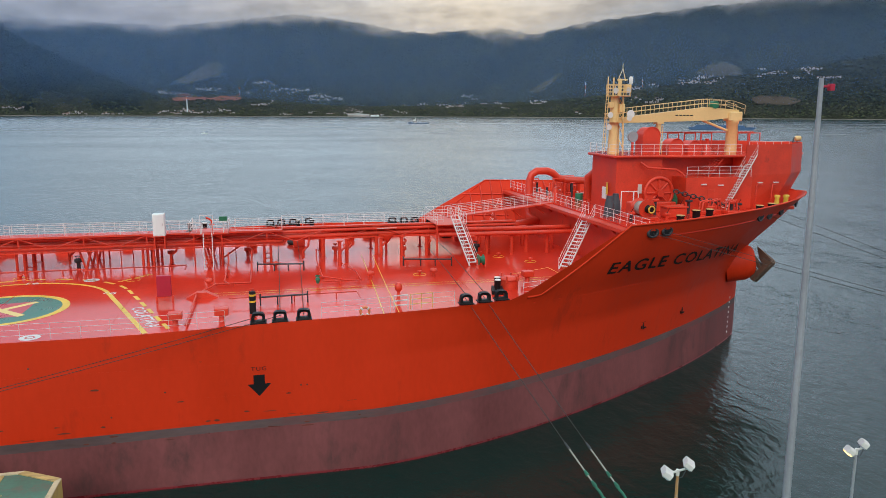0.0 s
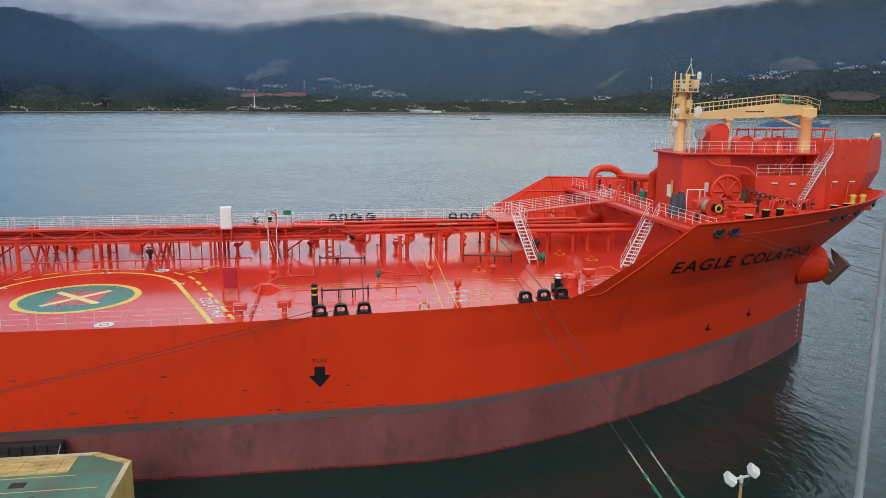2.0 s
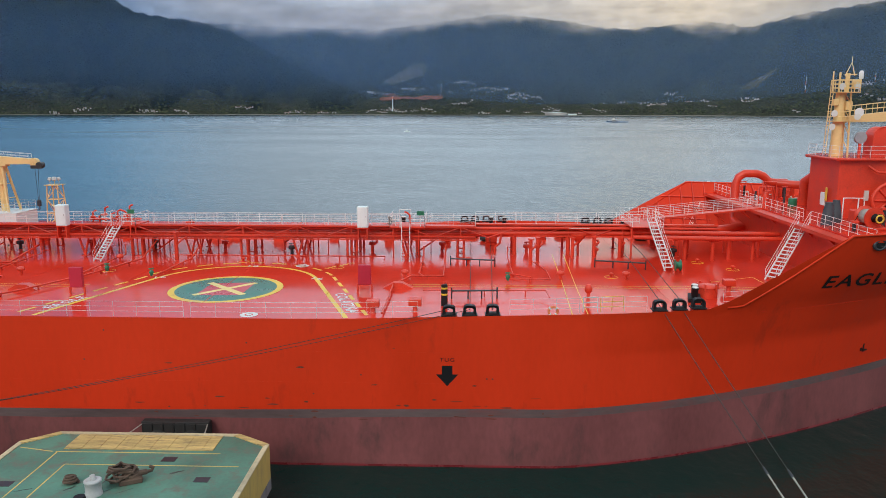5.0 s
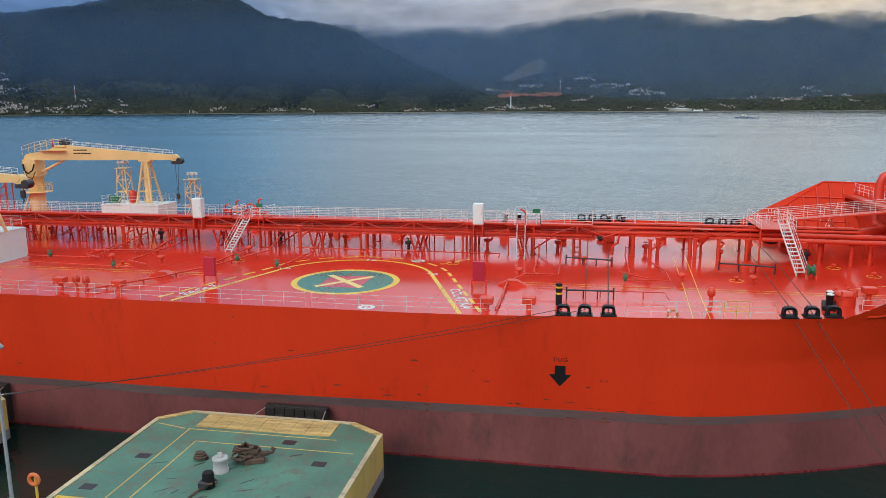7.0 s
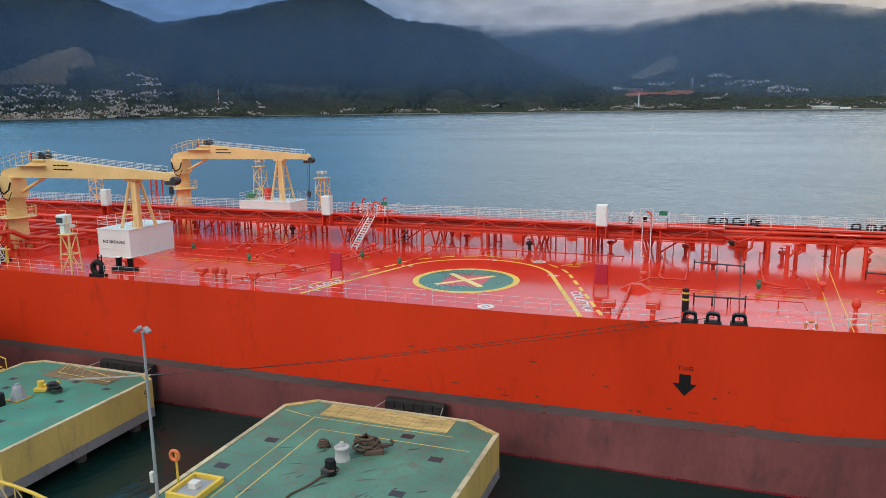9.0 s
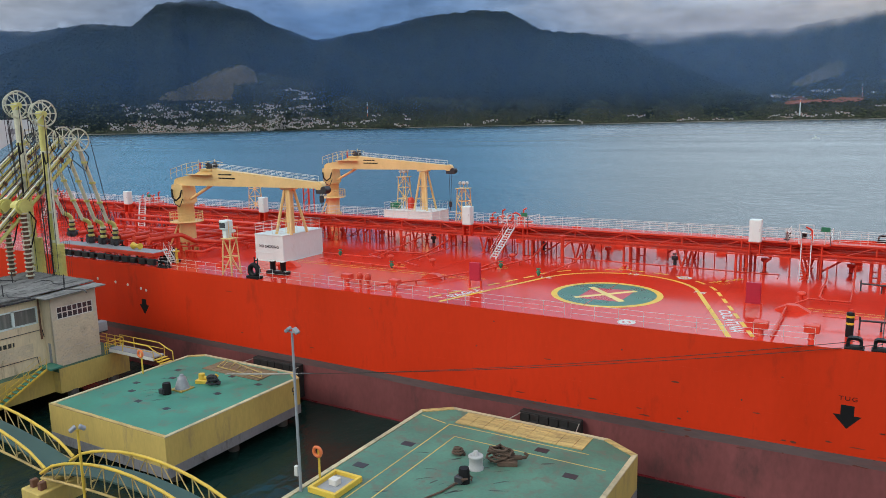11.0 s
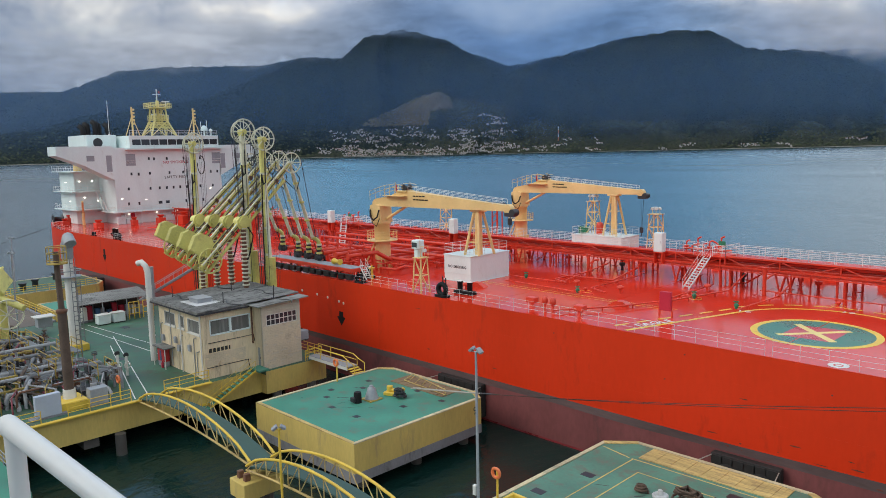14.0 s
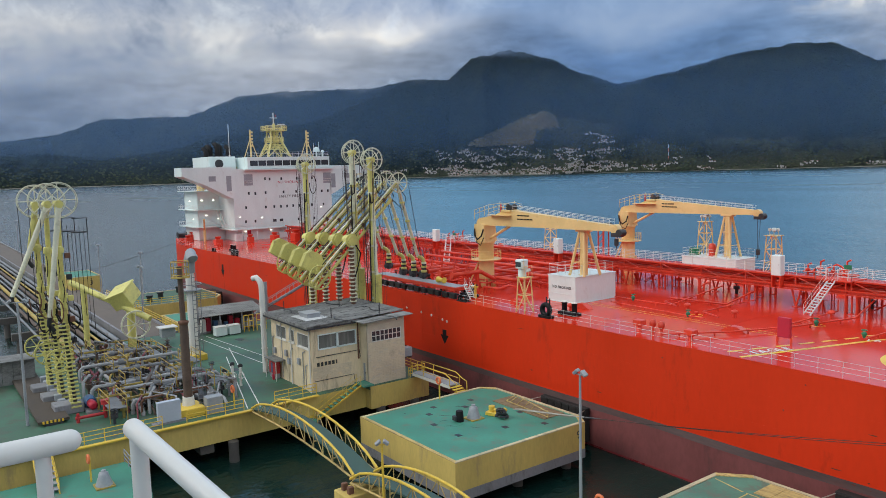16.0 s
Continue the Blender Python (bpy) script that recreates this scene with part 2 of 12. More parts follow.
def steps(label, foot, head, width, material, treads=12, name="ladder", rails=True, tread_material=None, category="stairs", group=""):
    """Steep metal stairs: stringers, treads, handrails with stanchions."""
    foot, head = Vector(foot), Vector(head)
    st = thing(name, label, category, foot, group)
    d = head - foot
    flat_d = Vector((d.x, d.y, 0)).normalized() if Vector((d.x, d.y, 0)).length > 1e-4 else Vector((1, 0, 0))
    w = Vector((-flat_d.y, flat_d.x, 0)) * width / 2
    tm = tread_material or material
    run = Vector((d.x, d.y, 0)).length / treads
    tread = Mesh().box(-max(run, 0.2) / 2, max(run, 0.2) / 2, -width / 2, width / 2, -0.02, 0.02).data("tread", tm)
    ang = math.degrees(math.atan2(flat_d.y, flat_d.x))
    for s in (-1, 1):
        m = Mesh()
        up = Vector((0, 0, 0.085))
        a, b = w * s, d + w * s
        t = w.normalized() * 0.04
        m.add([a - t - up, a + t - up, a + t + up, a - t + up, b - t - up, b + t - up, b + t + up, b - t + up],
              [(0, 1, 2, 3), (7, 6, 5, 4), (0, 4, 5, 1), (1, 5, 6, 2), (2, 6, 7, 3), (3, 7, 4, 0)])
        part("stringer", m, material, st)
        if rails:
            hr = Mesh().tube((a + Vector((0, 0, 0.15)), a + Vector((0, 0, 0.95)), b + Vector((0, 0, 0.95)), b + Vector((0, 0, 0.1))), 0.022, 6)
            hr.tube((a + Vector((0, 0, 0.5)), b + Vector((0, 0, 0.5))), 0.016, 5)
            for f in (0.33, 0.66):
                hr.tube((a + (b - a) * f, a + (b - a) * f + Vector((0, 0, 0.95))), 0.02, 5)
            part("handrail", hr, material, st)
    for i in range(1, treads):
        place("tread", tread, st, Matrix.Translation(d * i / treads) @ pose(0, 0, 0, 0, 0, ang))
    return st


# ---- materials ----
def mat(name, col, rough=0.5, metal=0.0, var=0.18, scale=1.0, bump=0.15, second=None, amount=0.0, stain=0.35, coat=0.0, stretch=(1, 1, 1), spec=0.5, rvar=0.12, bscale=None):
    """Painted or weathered surface: fine grain, larger patches, stains of a second colour, relief."""
    m = bpy.data.materials.new(name)
    m.use_nodes = True
    t = m.node_tree
    p = t.nodes["Principled BSDF"]
    geo = t.nodes.new("ShaderNodeNewGeometry")
    vm = t.nodes.new("ShaderNodeVectorMath"); vm.operation = "MULTIPLY"
    vm.inputs[1].default_value = stretch
    t.links.new(geo.outputs["Position"], vm.inputs[0])
    big = t.nodes.new("ShaderNodeTexNoise")
    big.inputs["Scale"].default_value, big.inputs["Detail"].default_value = 0.35 * scale, 4
    fine = t.nodes.new("ShaderNodeTexNoise")
    fine.inputs["Scale"].default_value, fine.inputs["Detail"].default_value = 6.0 * scale, 5
    for n in (big, fine):
        t.links.new(vm.outputs[0], n.inputs["Vector"])
    add = t.nodes.new("ShaderNodeMath"); add.operation = "MULTIPLY_ADD"
    add.inputs[1].default_value = 0.45
    t.links.new(fine.outputs[0], add.inputs[0]); t.links.new(big.outputs[0], add.inputs[2])
    mr = t.nodes.new("ShaderNodeMapRange")
    mr.inputs[1].default_value, mr.inputs[2].default_value = 0.45, 1.0
    mr.inputs[3].default_value, mr.inputs[4].default_value = 1 - var, 1 + var
    t.links.new(add.outputs[0], mr.inputs[0])
    mul = t.nodes.new("ShaderNodeMix"); mul.data_type, mul.blend_type = "RGBA", "MULTIPLY"
    mul.inputs[0].default_value = 1
    mul.inputs[6].default_value = (*col, 1)
    t.links.new(mr.outputs[0], mul.inputs[7])
    out = mul.outputs[2]
    if second:
        st = t.nodes.new("ShaderNodeTexNoise")
        st.inputs["Scale"].default_value, st.inputs["Detail"].default_value, st.inputs["Roughness"].default_value = stain * scale, 9, 0.68
        t.links.new(vm.outputs[0], st.inputs["Vector"])
        sr = t.nodes.new("ShaderNodeMapRange")
        sr.inputs[1].default_value, sr.inputs[2].default_value = 0.62 - amount * 0.25, 0.70 - amount * 0.1
        sr.inputs[3].default_value, sr.inputs[4].default_value = 0.0, min(1.0, 0.35 + amount)
        t.links.new(st.outputs[0], sr.inputs[0])
        mx = t.nodes.new("ShaderNodeMix"); mx.data_type = "RGBA"
        t.links.new(sr.outputs[0], mx.inputs[0]); t.links.new(out, mx.inputs[6])
        mx.inputs[7].default_value = (*second, 1)
        out = mx.outputs[2]
    t.links.new(out, p.inputs["Base Color"])
    rr = t.nodes.new("ShaderNodeMapRange")
    rr.inputs[1].default_value, rr.inputs[2].default_value = 0.45, 1.0
    rr.inputs[3].default_value, rr.inputs[4].default_value = max(0.02, rough - rvar), min(1, rough + rvar)
    t.links.new(add.outputs[0], rr.inputs[0]); t.links.new(rr.outputs[0], p.inputs["Roughness"])
    p.inputs["Metallic"].default_value = metal
    p.inputs["Specular IOR Level"].default_value = spec
    p.inputs["Coat Weight"].default_value = coat
    p.inputs["Coat Roughness"].default_value = 0.12
    if bump:
        b = t.nodes.new("ShaderNodeBump")
        b.inputs["Strength"].default_value, b.inputs["Distance"].default_value = bump, 0.03
        if bscale:
            bn = t.nodes.new("ShaderNodeTexNoise")
            bn.inputs["Scale"].default_value = bscale
            t.links.new(vm.outputs[0], bn.inputs["Vector"])
            t.links.new(bn.outputs[0], b.inputs["Height"])
        else:
            t.links.new(add.outputs[0], b.inputs["Height"])
        t.links.new(b.outputs[0], p.inputs["Normal"])
    return m


M_HULL = mat("orange_hull_paint", (0.65, 0.037, 0.007), 0.5, var=0.10, scale=0.5, bump=0.05, second=(0.36, 0.028, 0.010), amount=0.10, stain=0.9, stretch=(1, 1, 0.35), spec=0.2)
M_BOOT = mat("maroon_antifouling", (0.195, 0.062, 0.06), 0.6, var=0.3, scale=0.8, bump=0.1, second=(0.085, 0.042, 0.04), amount=0.36, stain=0.5, stretch=(0.8, 1, 0.35), spec=0.3)
M_BAND = mat("weathered_antifouling", (0.115, 0.078, 0.075), 0.6, var=0.4, scale=0.7, bump=0.12, second=(0.19, 0.062, 0.058), amount=0.5, stain=0.4, stretch=(0.22, 1, 1.1), spec=0.3)
M_DECK = mat("red_deck_paint", (0.67, 0.038, 0.017), 0.13, var=0.14, scale=0.5, bump=0.012, second=(0.52, 0.03, 0.016), amount=0.16, stain=0.25, spec=0.33, rvar=0.035)
M_RED = mat("red_fitting_paint", (0.66, 0.05, 0.02), 0.4, var=0.2, scale=1.2, bump=0.05, second=(0.25, 0.03, 0.02), amount=0.1, stain=0.8)
M_REDDARK = mat("crimson_board", (0.45, 0.015, 0.04), 0.5, var=0.12, bump=0.05)
M_CREAM = mat("cream_crane_paint", (0.80, 0.56, 0.24), 0.45, var=0.12, bump=0.05, second=(0.45, 0.2, 0.07), amount=0.06, stain=0.9)
M_WHITE = mat("white_paint", (0.71, 0.80, 0.78), 0.4, var=0.08, bump=0.04, second=(0.5, 0.42, 0.34), amount=0.06, stain=0.6, stretch=(1, 1, 0.4))
M_RAILW = mat("white_rail_paint", (0.74, 0.73, 0.70), 0.45, var=0.1, bump=0.0)
M_HANDRAIL = mat("white_handrail_paint", (0.74, 0.73, 0.69), 0.35, var=0.05, scale=6, bump=0.03, second=(0.6, 0.6, 0.58), amount=0.05)
M_BLACK = mat("black_paint", (0.009, 0.009, 0.010), 0.6, var=0.3, bump=0.1, spec=0.25)
M_RUBBER = mat("black_rubber", (0.016, 0.015, 0.014), 0.75, var=0.4, bump=0.3, second=(0.06, 0.05, 0.045), amount=0.15)
M_YELLOW = mat("yellow_line_paint", (0.78, 0.50, 0.04), 0.4, var=0.15, bump=0.02, second=(0.5, 0.2, 0.04), amount=0.12, stain=1.2)
M_CROSS = mat("pale_yellow_line_paint", (0.80, 0.62, 0.20), 0.4, var=0.12, bump=0.02)
M_WLINE = mat("white_line_paint", (0.72, 0.70, 0.67), 0.45, var=0.15, bump=0.02, second=(0.5, 0.2, 0.15), amount=0.1, stain=1.2)
M_GREEN = mat("green_disc_paint", (0.025, 0.17, 0.115), 0.3, var=0.18, bump=0.02)
M_PINK = mat("red_diamond_paint", (0.52, 0.05, 0.06), 0.3, var=0.15, bump=0.02)
M_VALVE = mat("green_valve_paint", (0.02, 0.18, 0.09), 0.45, var=0.2, bump=0.05)
M_STEEL = mat("galvanised_steel", (0.42, 0.43, 0.44), 0.42, metal=0.75, var=0.18, bump=0.06)
M_GREY = mat("grey_paint", (0.30, 0.32, 0.34), 0.5, var=0.2, bump=0.06, second=(0.2, 0.12, 0.07), amount=0.08)
M_DARK = mat("dark_steel", (0.05, 0.05, 0.055), 0.5, metal=0.4, var=0.3, bump=0.1)
M_ROPE = mat("dark_mooring_rope", (0.045, 0.04, 0.035), 0.9, var=0.3, scale=4, bump=0.4)
M_PIPEM = mat("faded_maroon_pipe", (0.22, 0.045, 0.06), 0.6, var=0.3, bump=0.12, second=(0.12, 0.06, 0.05), amount=0.25)
M_PIPEG = mat("weathered_grey_pipe", (0.19, 0.20, 0.21), 0.6, var=0.3, bump=0.15, second=(0.11, 0.065, 0.04), amount=0.35, stain=1.2)
M_PIPEP = mat("dull_pale_pipe", (0.33, 0.34, 0.35), 0.6, var=0.25, bump=0.12, second=(0.12, 0.08, 0.05), amount=0.3, stain=1.2)
M_PIPEB = mat("rust_brown_pipe", (0.11, 0.075, 0.055), 0.75, var=0.35, bump=0.25, second=(0.06, 0.04, 0.03), amount=0.35)
M_DULLY = mat("grimy_yellow_steel", (0.40, 0.29, 0.07), 0.65, var=0.3, bump=0.15, second=(0.14, 0.08, 0.04), amount=0.35, stain=1.2)
M_ROPEP = mat("pale_rope_tail", (0.36, 0.34, 0.29), 0.9, var=0.3, scale=5, bump=0.5)
M_ROPEG = mat("green_rope_tail", (0.03, 0.16, 0.10), 0.9, var=0.3, scale=5, bump=0.5)
M_GLASS = mat("dark_window_glass", (0.045, 0.052, 0.058), 0.08, var=0.1, bump=0.0, spec=0.8, rvar=0.03)
M_PIERY = mat("yellow_concrete_paint", (0.56, 0.42, 0.12), 0.75, var=0.2, bump=0.3, second=(0.30, 0.22, 0.12), amount=0.2, stain=0.6, stretch=(1, 1, 0.3))
M_PIERG = mat("green_deck_coating", (0.055, 0.235, 0.165), 0.6, var=0.25, scale=0.9, bump=0.15, second=(0.14, 0.15, 0.115), amount=0.36, stain=0.8)
M_PIERD = mat("worn_green_deck", (0.050, 0.128, 0.078), 0.6, var=0.45, scale=0.8, bump=0.2, second=(0.075, 0.085, 0.06), amount=0.5, stain=0.6)
M_PIERA = mat("faded_green_coating", (0.085, 0.205, 0.145), 0.65, var=0.3, scale=0.9, bump=0.2, second=(0.13, 0.135, 0.10), amount=0.5, stain=1.1)
M_CONC = mat("grey_wet_concrete", (0.22, 0.22, 0.23), 0.7, var=0.25, bump=0.4, second=(0.07, 0.07, 0.06), amount=0.3, stain=0.7, stretch=(1, 1, 0.4))
M_PILE = mat("dark_pile_concrete", (0.10, 0.09, 0.08), 0.8, var=0.3, bump=0.5)
M_TIMBER = mat("weathered_timber", (0.22, 0.16, 0.09), 0.8, var=0.35, bump=0.5, stretch=(1, 6, 1))
M_YPLANK = mat("yellow_worn_planks", (0.52, 0.38, 0.14), 0.75, var=0.4, scale=1.5, bump=0.5, second=(0.22, 0.15, 0.08), amount=0.45, stain=1.2, stretch=(0.6, 4, 1))
M_YSTEEL = mat("yellow_steel_paint", (0.70, 0.48, 0.06), 0.5, var=0.18, bump=0.1, second=(0.30, 0.12, 0.04), amount=0.14, stain=1.4)
M_ARM = mat("pale_yellow_arm_paint", (0.62, 0.57, 0.175), 0.5, var=0.22, bump=0.1, second=(0.24, 0.17, 0.07), amount=0.22, stain=1.0)
M_ARMW = mat("faded_white_arm_paint", (0.70, 0.69, 0.52), 0.5, var=0.2, bump=0.1, second=(0.3, 0.24, 0.14), amount=0.2, stain=1.0)
M_RUST = mat("rusty_steel", (0.16, 0.075, 0.045), 0.8, var=0.3, bump=0.3, second=(0.09, 0.04, 0.025), amount=0.3)
M_WALL = mat("stained_beige_render", (0.72, 0.60, 0.40), 0.85, var=0.25, bump=0.3, second=(0.26, 0.20, 0.13), amount=0.34, stain=1.3, stretch=(1, 1, 0.22))
M_BRICK = mat("beige_painted_brick", (0.62, 0.53, 0.38), 0.85, var=0.2, bump=0.25, second=(0.27, 0.23, 0.17), amount=0.2)
M_ROOF = mat("grey_fibre_cement", (0.21, 0.21, 0.20), 0.85, var=0.5, bump=0.3, second=(0.05, 0.05, 0.045), amount=0.5, stain=1.4, stretch=(1.6, 0.5, 1))
M_PALE = mat("pale_frame_paint", (0.66, 0.65, 0.60), 0.5, var=0.12, bump=0.05)
M_ORANGE = mat("orange_ring_plastic", (0.75, 0.19, 0.06), 0.5, var=0.12, bump=0.05)
M_BLUE = mat("blue_paint", (0.05, 0.12, 0.24), 0.45, var=0.2, bump=0.05)
M_LAMPGLASS = mat("floodlight_glass", (0.35, 0.38, 0.42), 0.15, var=0.1, bump=0.0)


def water_material():
    """Dark green water; the small waves far out, too fine to show singly, act as gloss."""
    m = bpy.data.materials.new("sea_water")
    m.use_nodes = True
    t = m.node_tree
    p = t.nodes["Principled BSDF"]
    p.inputs["Base Color"].default_value = (0.005, 0.024, 0.020, 1)
    geo = t.nodes.new("ShaderNodeNewGeometry")
    ln = t.nodes.new("ShaderNodeVectorMath"); ln.operation = "LENGTH"
    t.links.new(geo.outputs["Position"], ln.inputs[0])
    rg = t.nodes.new("ShaderNodeMapRange")
    rg.inputs[1].default_value, rg.inputs[2].default_value, rg.inputs[3].default_value, rg.inputs[4].default_value = 60, 900, 0.10, 0.24
    t.links.new(ln.outputs["Value"], rg.inputs[0]); 
    # index raised beyond water's with distance, to brighten the far reflections
    io = t.nodes.new("ShaderNodeMapRange")
    io.inputs[1].default_value, io.inputs[2].default_value, io.inputs[3].default_value, io.inputs[4].default_value = 45, 220, 1.33, 1.75
    t.links.new(ln.outputs["Value"], io.inputs[0]); t.links.new(io.outputs[0], p.inputs["IOR"])
    # calmer and rougher streaks
    sv = t.nodes.new("ShaderNodeVectorMath"); sv.operation = "MULTIPLY"
    sv.inputs[1].default_value = (0.35, 1, 1)
    t.links.new(geo.outputs["Position"], sv.inputs[0])
    sn = t.nodes.new("ShaderNodeTexNoise")
    sn.inputs["Scale"].default_value, sn.inputs["Detail"].default_value = 0.012, 6
    t.links.new(sv.outputs[0], sn.inputs["Vector"])
    sm = t.nodes.new("ShaderNodeMapRange")
    sm.inputs[1].default_value, sm.inputs[2].default_value, sm.inputs[3].default_value, sm.inputs[4].default_value = 0.35, 0.65, 0.72, 1.2
    t.links.new(sn.outputs[0], sm.inputs[0])
    rm = t.nodes.new("ShaderNodeMath"); rm.operation = "MULTIPLY"
    t.links.new(rg.outputs[0], rm.inputs[0]); t.links.new(sm.outputs[0], rm.inputs[1])
    t.links.new(rm.outputs[0], p.inputs["Roughness"])
    hs = []
    for sc, amt, stretch in ((0.9, 0.34, (1, 0.6, 1)), (0.25, 0.8, (0.8, 0.5, 1)), (0.04, 1.6, (1, 0.5, 1)), (3.0, 0.10, (1, 0.8, 1)), (7.5, 0.035, (1, 0.7, 1))):
        vm = t.nodes.new("ShaderNodeVectorMath"); vm.operation = "MULTIPLY"
        vm.inputs[1].default_value = stretch
        t.links.new(geo.outputs["Position"], vm.inputs[0])
        n = t.nodes.new("ShaderNodeTexNoise")
        n.inputs["Scale"].default_value, n.inputs["Detail"].default_value, n.inputs["Distortion"].default_value = sc, 3, 0.4
        t.links.new(vm.outputs[0], n.inputs["Vector"])
        k = t.nodes.new("ShaderNodeMath"); k.operation = "MULTIPLY"
        k.inputs[1].default_value = amt
        t.links.new(n.outputs[0], k.inputs[0])
        hs.append(k.outputs[0])
    while len(hs) > 1:
        s = t.nodes.new("ShaderNodeMath"); s.operation = "ADD"
        t.links.new(hs.pop(), s.inputs[0]); t.links.new(hs.pop(), s.inputs[1])
        hs.append(s.outputs[0])
    b = t.nodes.new("ShaderNodeBump")
    b.inputs["Strength"].default_value, b.inputs["Distance"].default_value = 0.32, 1.0
    t.links.new(hs[0], b.inputs["Height"])
    # normals tilted towards the viewer, so far water reflects higher, brighter sky
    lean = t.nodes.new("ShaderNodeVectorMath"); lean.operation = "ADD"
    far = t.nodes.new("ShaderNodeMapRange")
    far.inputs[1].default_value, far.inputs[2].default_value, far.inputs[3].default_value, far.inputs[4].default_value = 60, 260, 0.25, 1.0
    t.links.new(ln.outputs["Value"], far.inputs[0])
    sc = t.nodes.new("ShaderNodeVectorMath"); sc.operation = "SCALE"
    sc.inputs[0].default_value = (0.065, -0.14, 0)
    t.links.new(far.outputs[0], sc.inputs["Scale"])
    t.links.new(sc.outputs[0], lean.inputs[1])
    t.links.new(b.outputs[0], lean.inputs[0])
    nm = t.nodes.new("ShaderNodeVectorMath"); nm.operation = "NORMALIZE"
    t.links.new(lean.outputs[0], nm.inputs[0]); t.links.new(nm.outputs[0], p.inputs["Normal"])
    return m


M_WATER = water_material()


def forest(name, a, b, c, bump=0.9, grass=None):
    """Wooded slopes seen from afar: crowns, clearings, gullies."""
    m = bpy.data.materials.new(name)
    m.use_nodes = True
    t = m.node_tree
    p = t.nodes["Principled BSDF"]
    p.inputs["Roughness"].default_value = 0.9
    p.inputs["Specular IOR Level"].default_value = 0.1
    geo = t.nodes.new("ShaderNodeNewGeometry")
    crown = t.nodes.new("ShaderNodeTexVoronoi"); crown.inputs["Scale"].default_value = 0.10
    patch = t.nodes.new("ShaderNodeTexNoise")
    patch.inputs["Scale"].default_value, patch.inputs["Detail"].default_value, patch.inputs["Roughness"].default_value = 0.007, 9, 0.72
    for n in (crown, patch):
        t.links.new(geo.outputs["Position"], n.inputs["Vector"])
    r = t.nodes.new("ShaderNodeValToRGB")
    r.color_ramp.elements[0].position, r.color_ramp.elements[0].color = 0.35, (*a, 1)
    r.color_ramp.elements[1].position, r.color_ramp.elements[1].color = 0.72, (*c, 1)
    e = r.color_ramp.elements.new(0.55); e.color = (*b, 1)
    t.links.new(patch.outputs[0], r.inputs[0])
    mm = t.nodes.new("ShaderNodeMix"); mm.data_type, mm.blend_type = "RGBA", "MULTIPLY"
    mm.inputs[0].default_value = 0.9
    # shade between crowns put into the colour: bright centres, dark edges
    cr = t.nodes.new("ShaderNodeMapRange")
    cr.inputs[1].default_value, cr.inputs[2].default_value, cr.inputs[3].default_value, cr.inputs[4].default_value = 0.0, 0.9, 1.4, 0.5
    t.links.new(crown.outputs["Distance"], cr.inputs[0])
    # scattered paler glades and flowering crowns
    gl = t.nodes.new("ShaderNodeTexNoise")
    gl.inputs["Scale"].default_value, gl.inputs["Detail"].default_value, gl.inputs["Roughness"].default_value = 0.022, 8, 0.75
    t.links.new(geo.outputs["Position"], gl.inputs["Vector"])
    gr = t.nodes.new("ShaderNodeMapRange")
    gr.inputs[1].default_value, gr.inputs[2].default_value, gr.inputs[3].default_value, gr.inputs[4].default_value = 0.56, 0.72, 0.0, 0.6
    t.links.new(gl.outputs[0], gr.inputs[0])
    gm_ = t.nodes.new("ShaderNodeMix"); gm_.data_type = "RGBA"
    t.links.new(gr.outputs[0], gm_.inputs[0]); t.links.new(r.outputs[0], gm_.inputs[6])
    gm_.inputs[7].default_value = (c[0] * 1.35, c[1] * 1.3, c[2] * 1.05, 1)
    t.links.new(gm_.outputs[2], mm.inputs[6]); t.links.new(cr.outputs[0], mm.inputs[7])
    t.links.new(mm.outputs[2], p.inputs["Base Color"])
    bb = t.nodes.new("ShaderNodeBump")
    bb.inputs["Strength"].default_value, bb.inputs["Distance"].default_value = bump, 9.0
    t.links.new(cr.outputs[0], bb.inputs["Height"])
    gully = t.nodes.new("ShaderNodeBump")
    gully.inputs["Strength"].default_value, gully.inputs["Distance"].default_value = 1.0, 110.0
    t.links.new(patch.outputs[0], gully.inputs["Height"]); t.links.new(gully.outputs[0], bb.inputs["Normal"])
    t.links.new(bb.outputs[0], p.inputs["Normal"])
    return m


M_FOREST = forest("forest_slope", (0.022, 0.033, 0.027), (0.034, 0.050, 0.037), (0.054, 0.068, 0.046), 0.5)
# paler copy of the forest colours for the farther ranges
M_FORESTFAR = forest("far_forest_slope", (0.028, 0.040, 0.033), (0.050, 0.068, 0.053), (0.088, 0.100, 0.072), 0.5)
# sunlight on the right-hand ridge is painted into this brighter copy
M_FORESTLIT = forest("painted_sunlit_forest_slope", (0.032, 0.045, 0.036), (0.062, 0.078, 0.056), (0.125, 0.125, 0.080), 0.5)
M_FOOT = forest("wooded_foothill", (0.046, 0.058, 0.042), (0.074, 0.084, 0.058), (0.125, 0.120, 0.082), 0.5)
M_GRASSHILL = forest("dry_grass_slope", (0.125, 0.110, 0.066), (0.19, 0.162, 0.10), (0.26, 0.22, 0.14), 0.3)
M_EARTH = mat("bare_red_earth", (0.23, 0.105, 0.08), 0.9, var=0.4, scale=0.03, bump=0.0, spec=0.1)
M_SHORE = mat("pale_shore", (0.20, 0.19, 0.16), 0.9, var=0.3, scale=0.03, bump=0.0, spec=0.1)
M_TOWN = mat("town_walls", (0.44, 0.41, 0.385), 0.8, var=0.5, scale=0.05, bump=0.0)
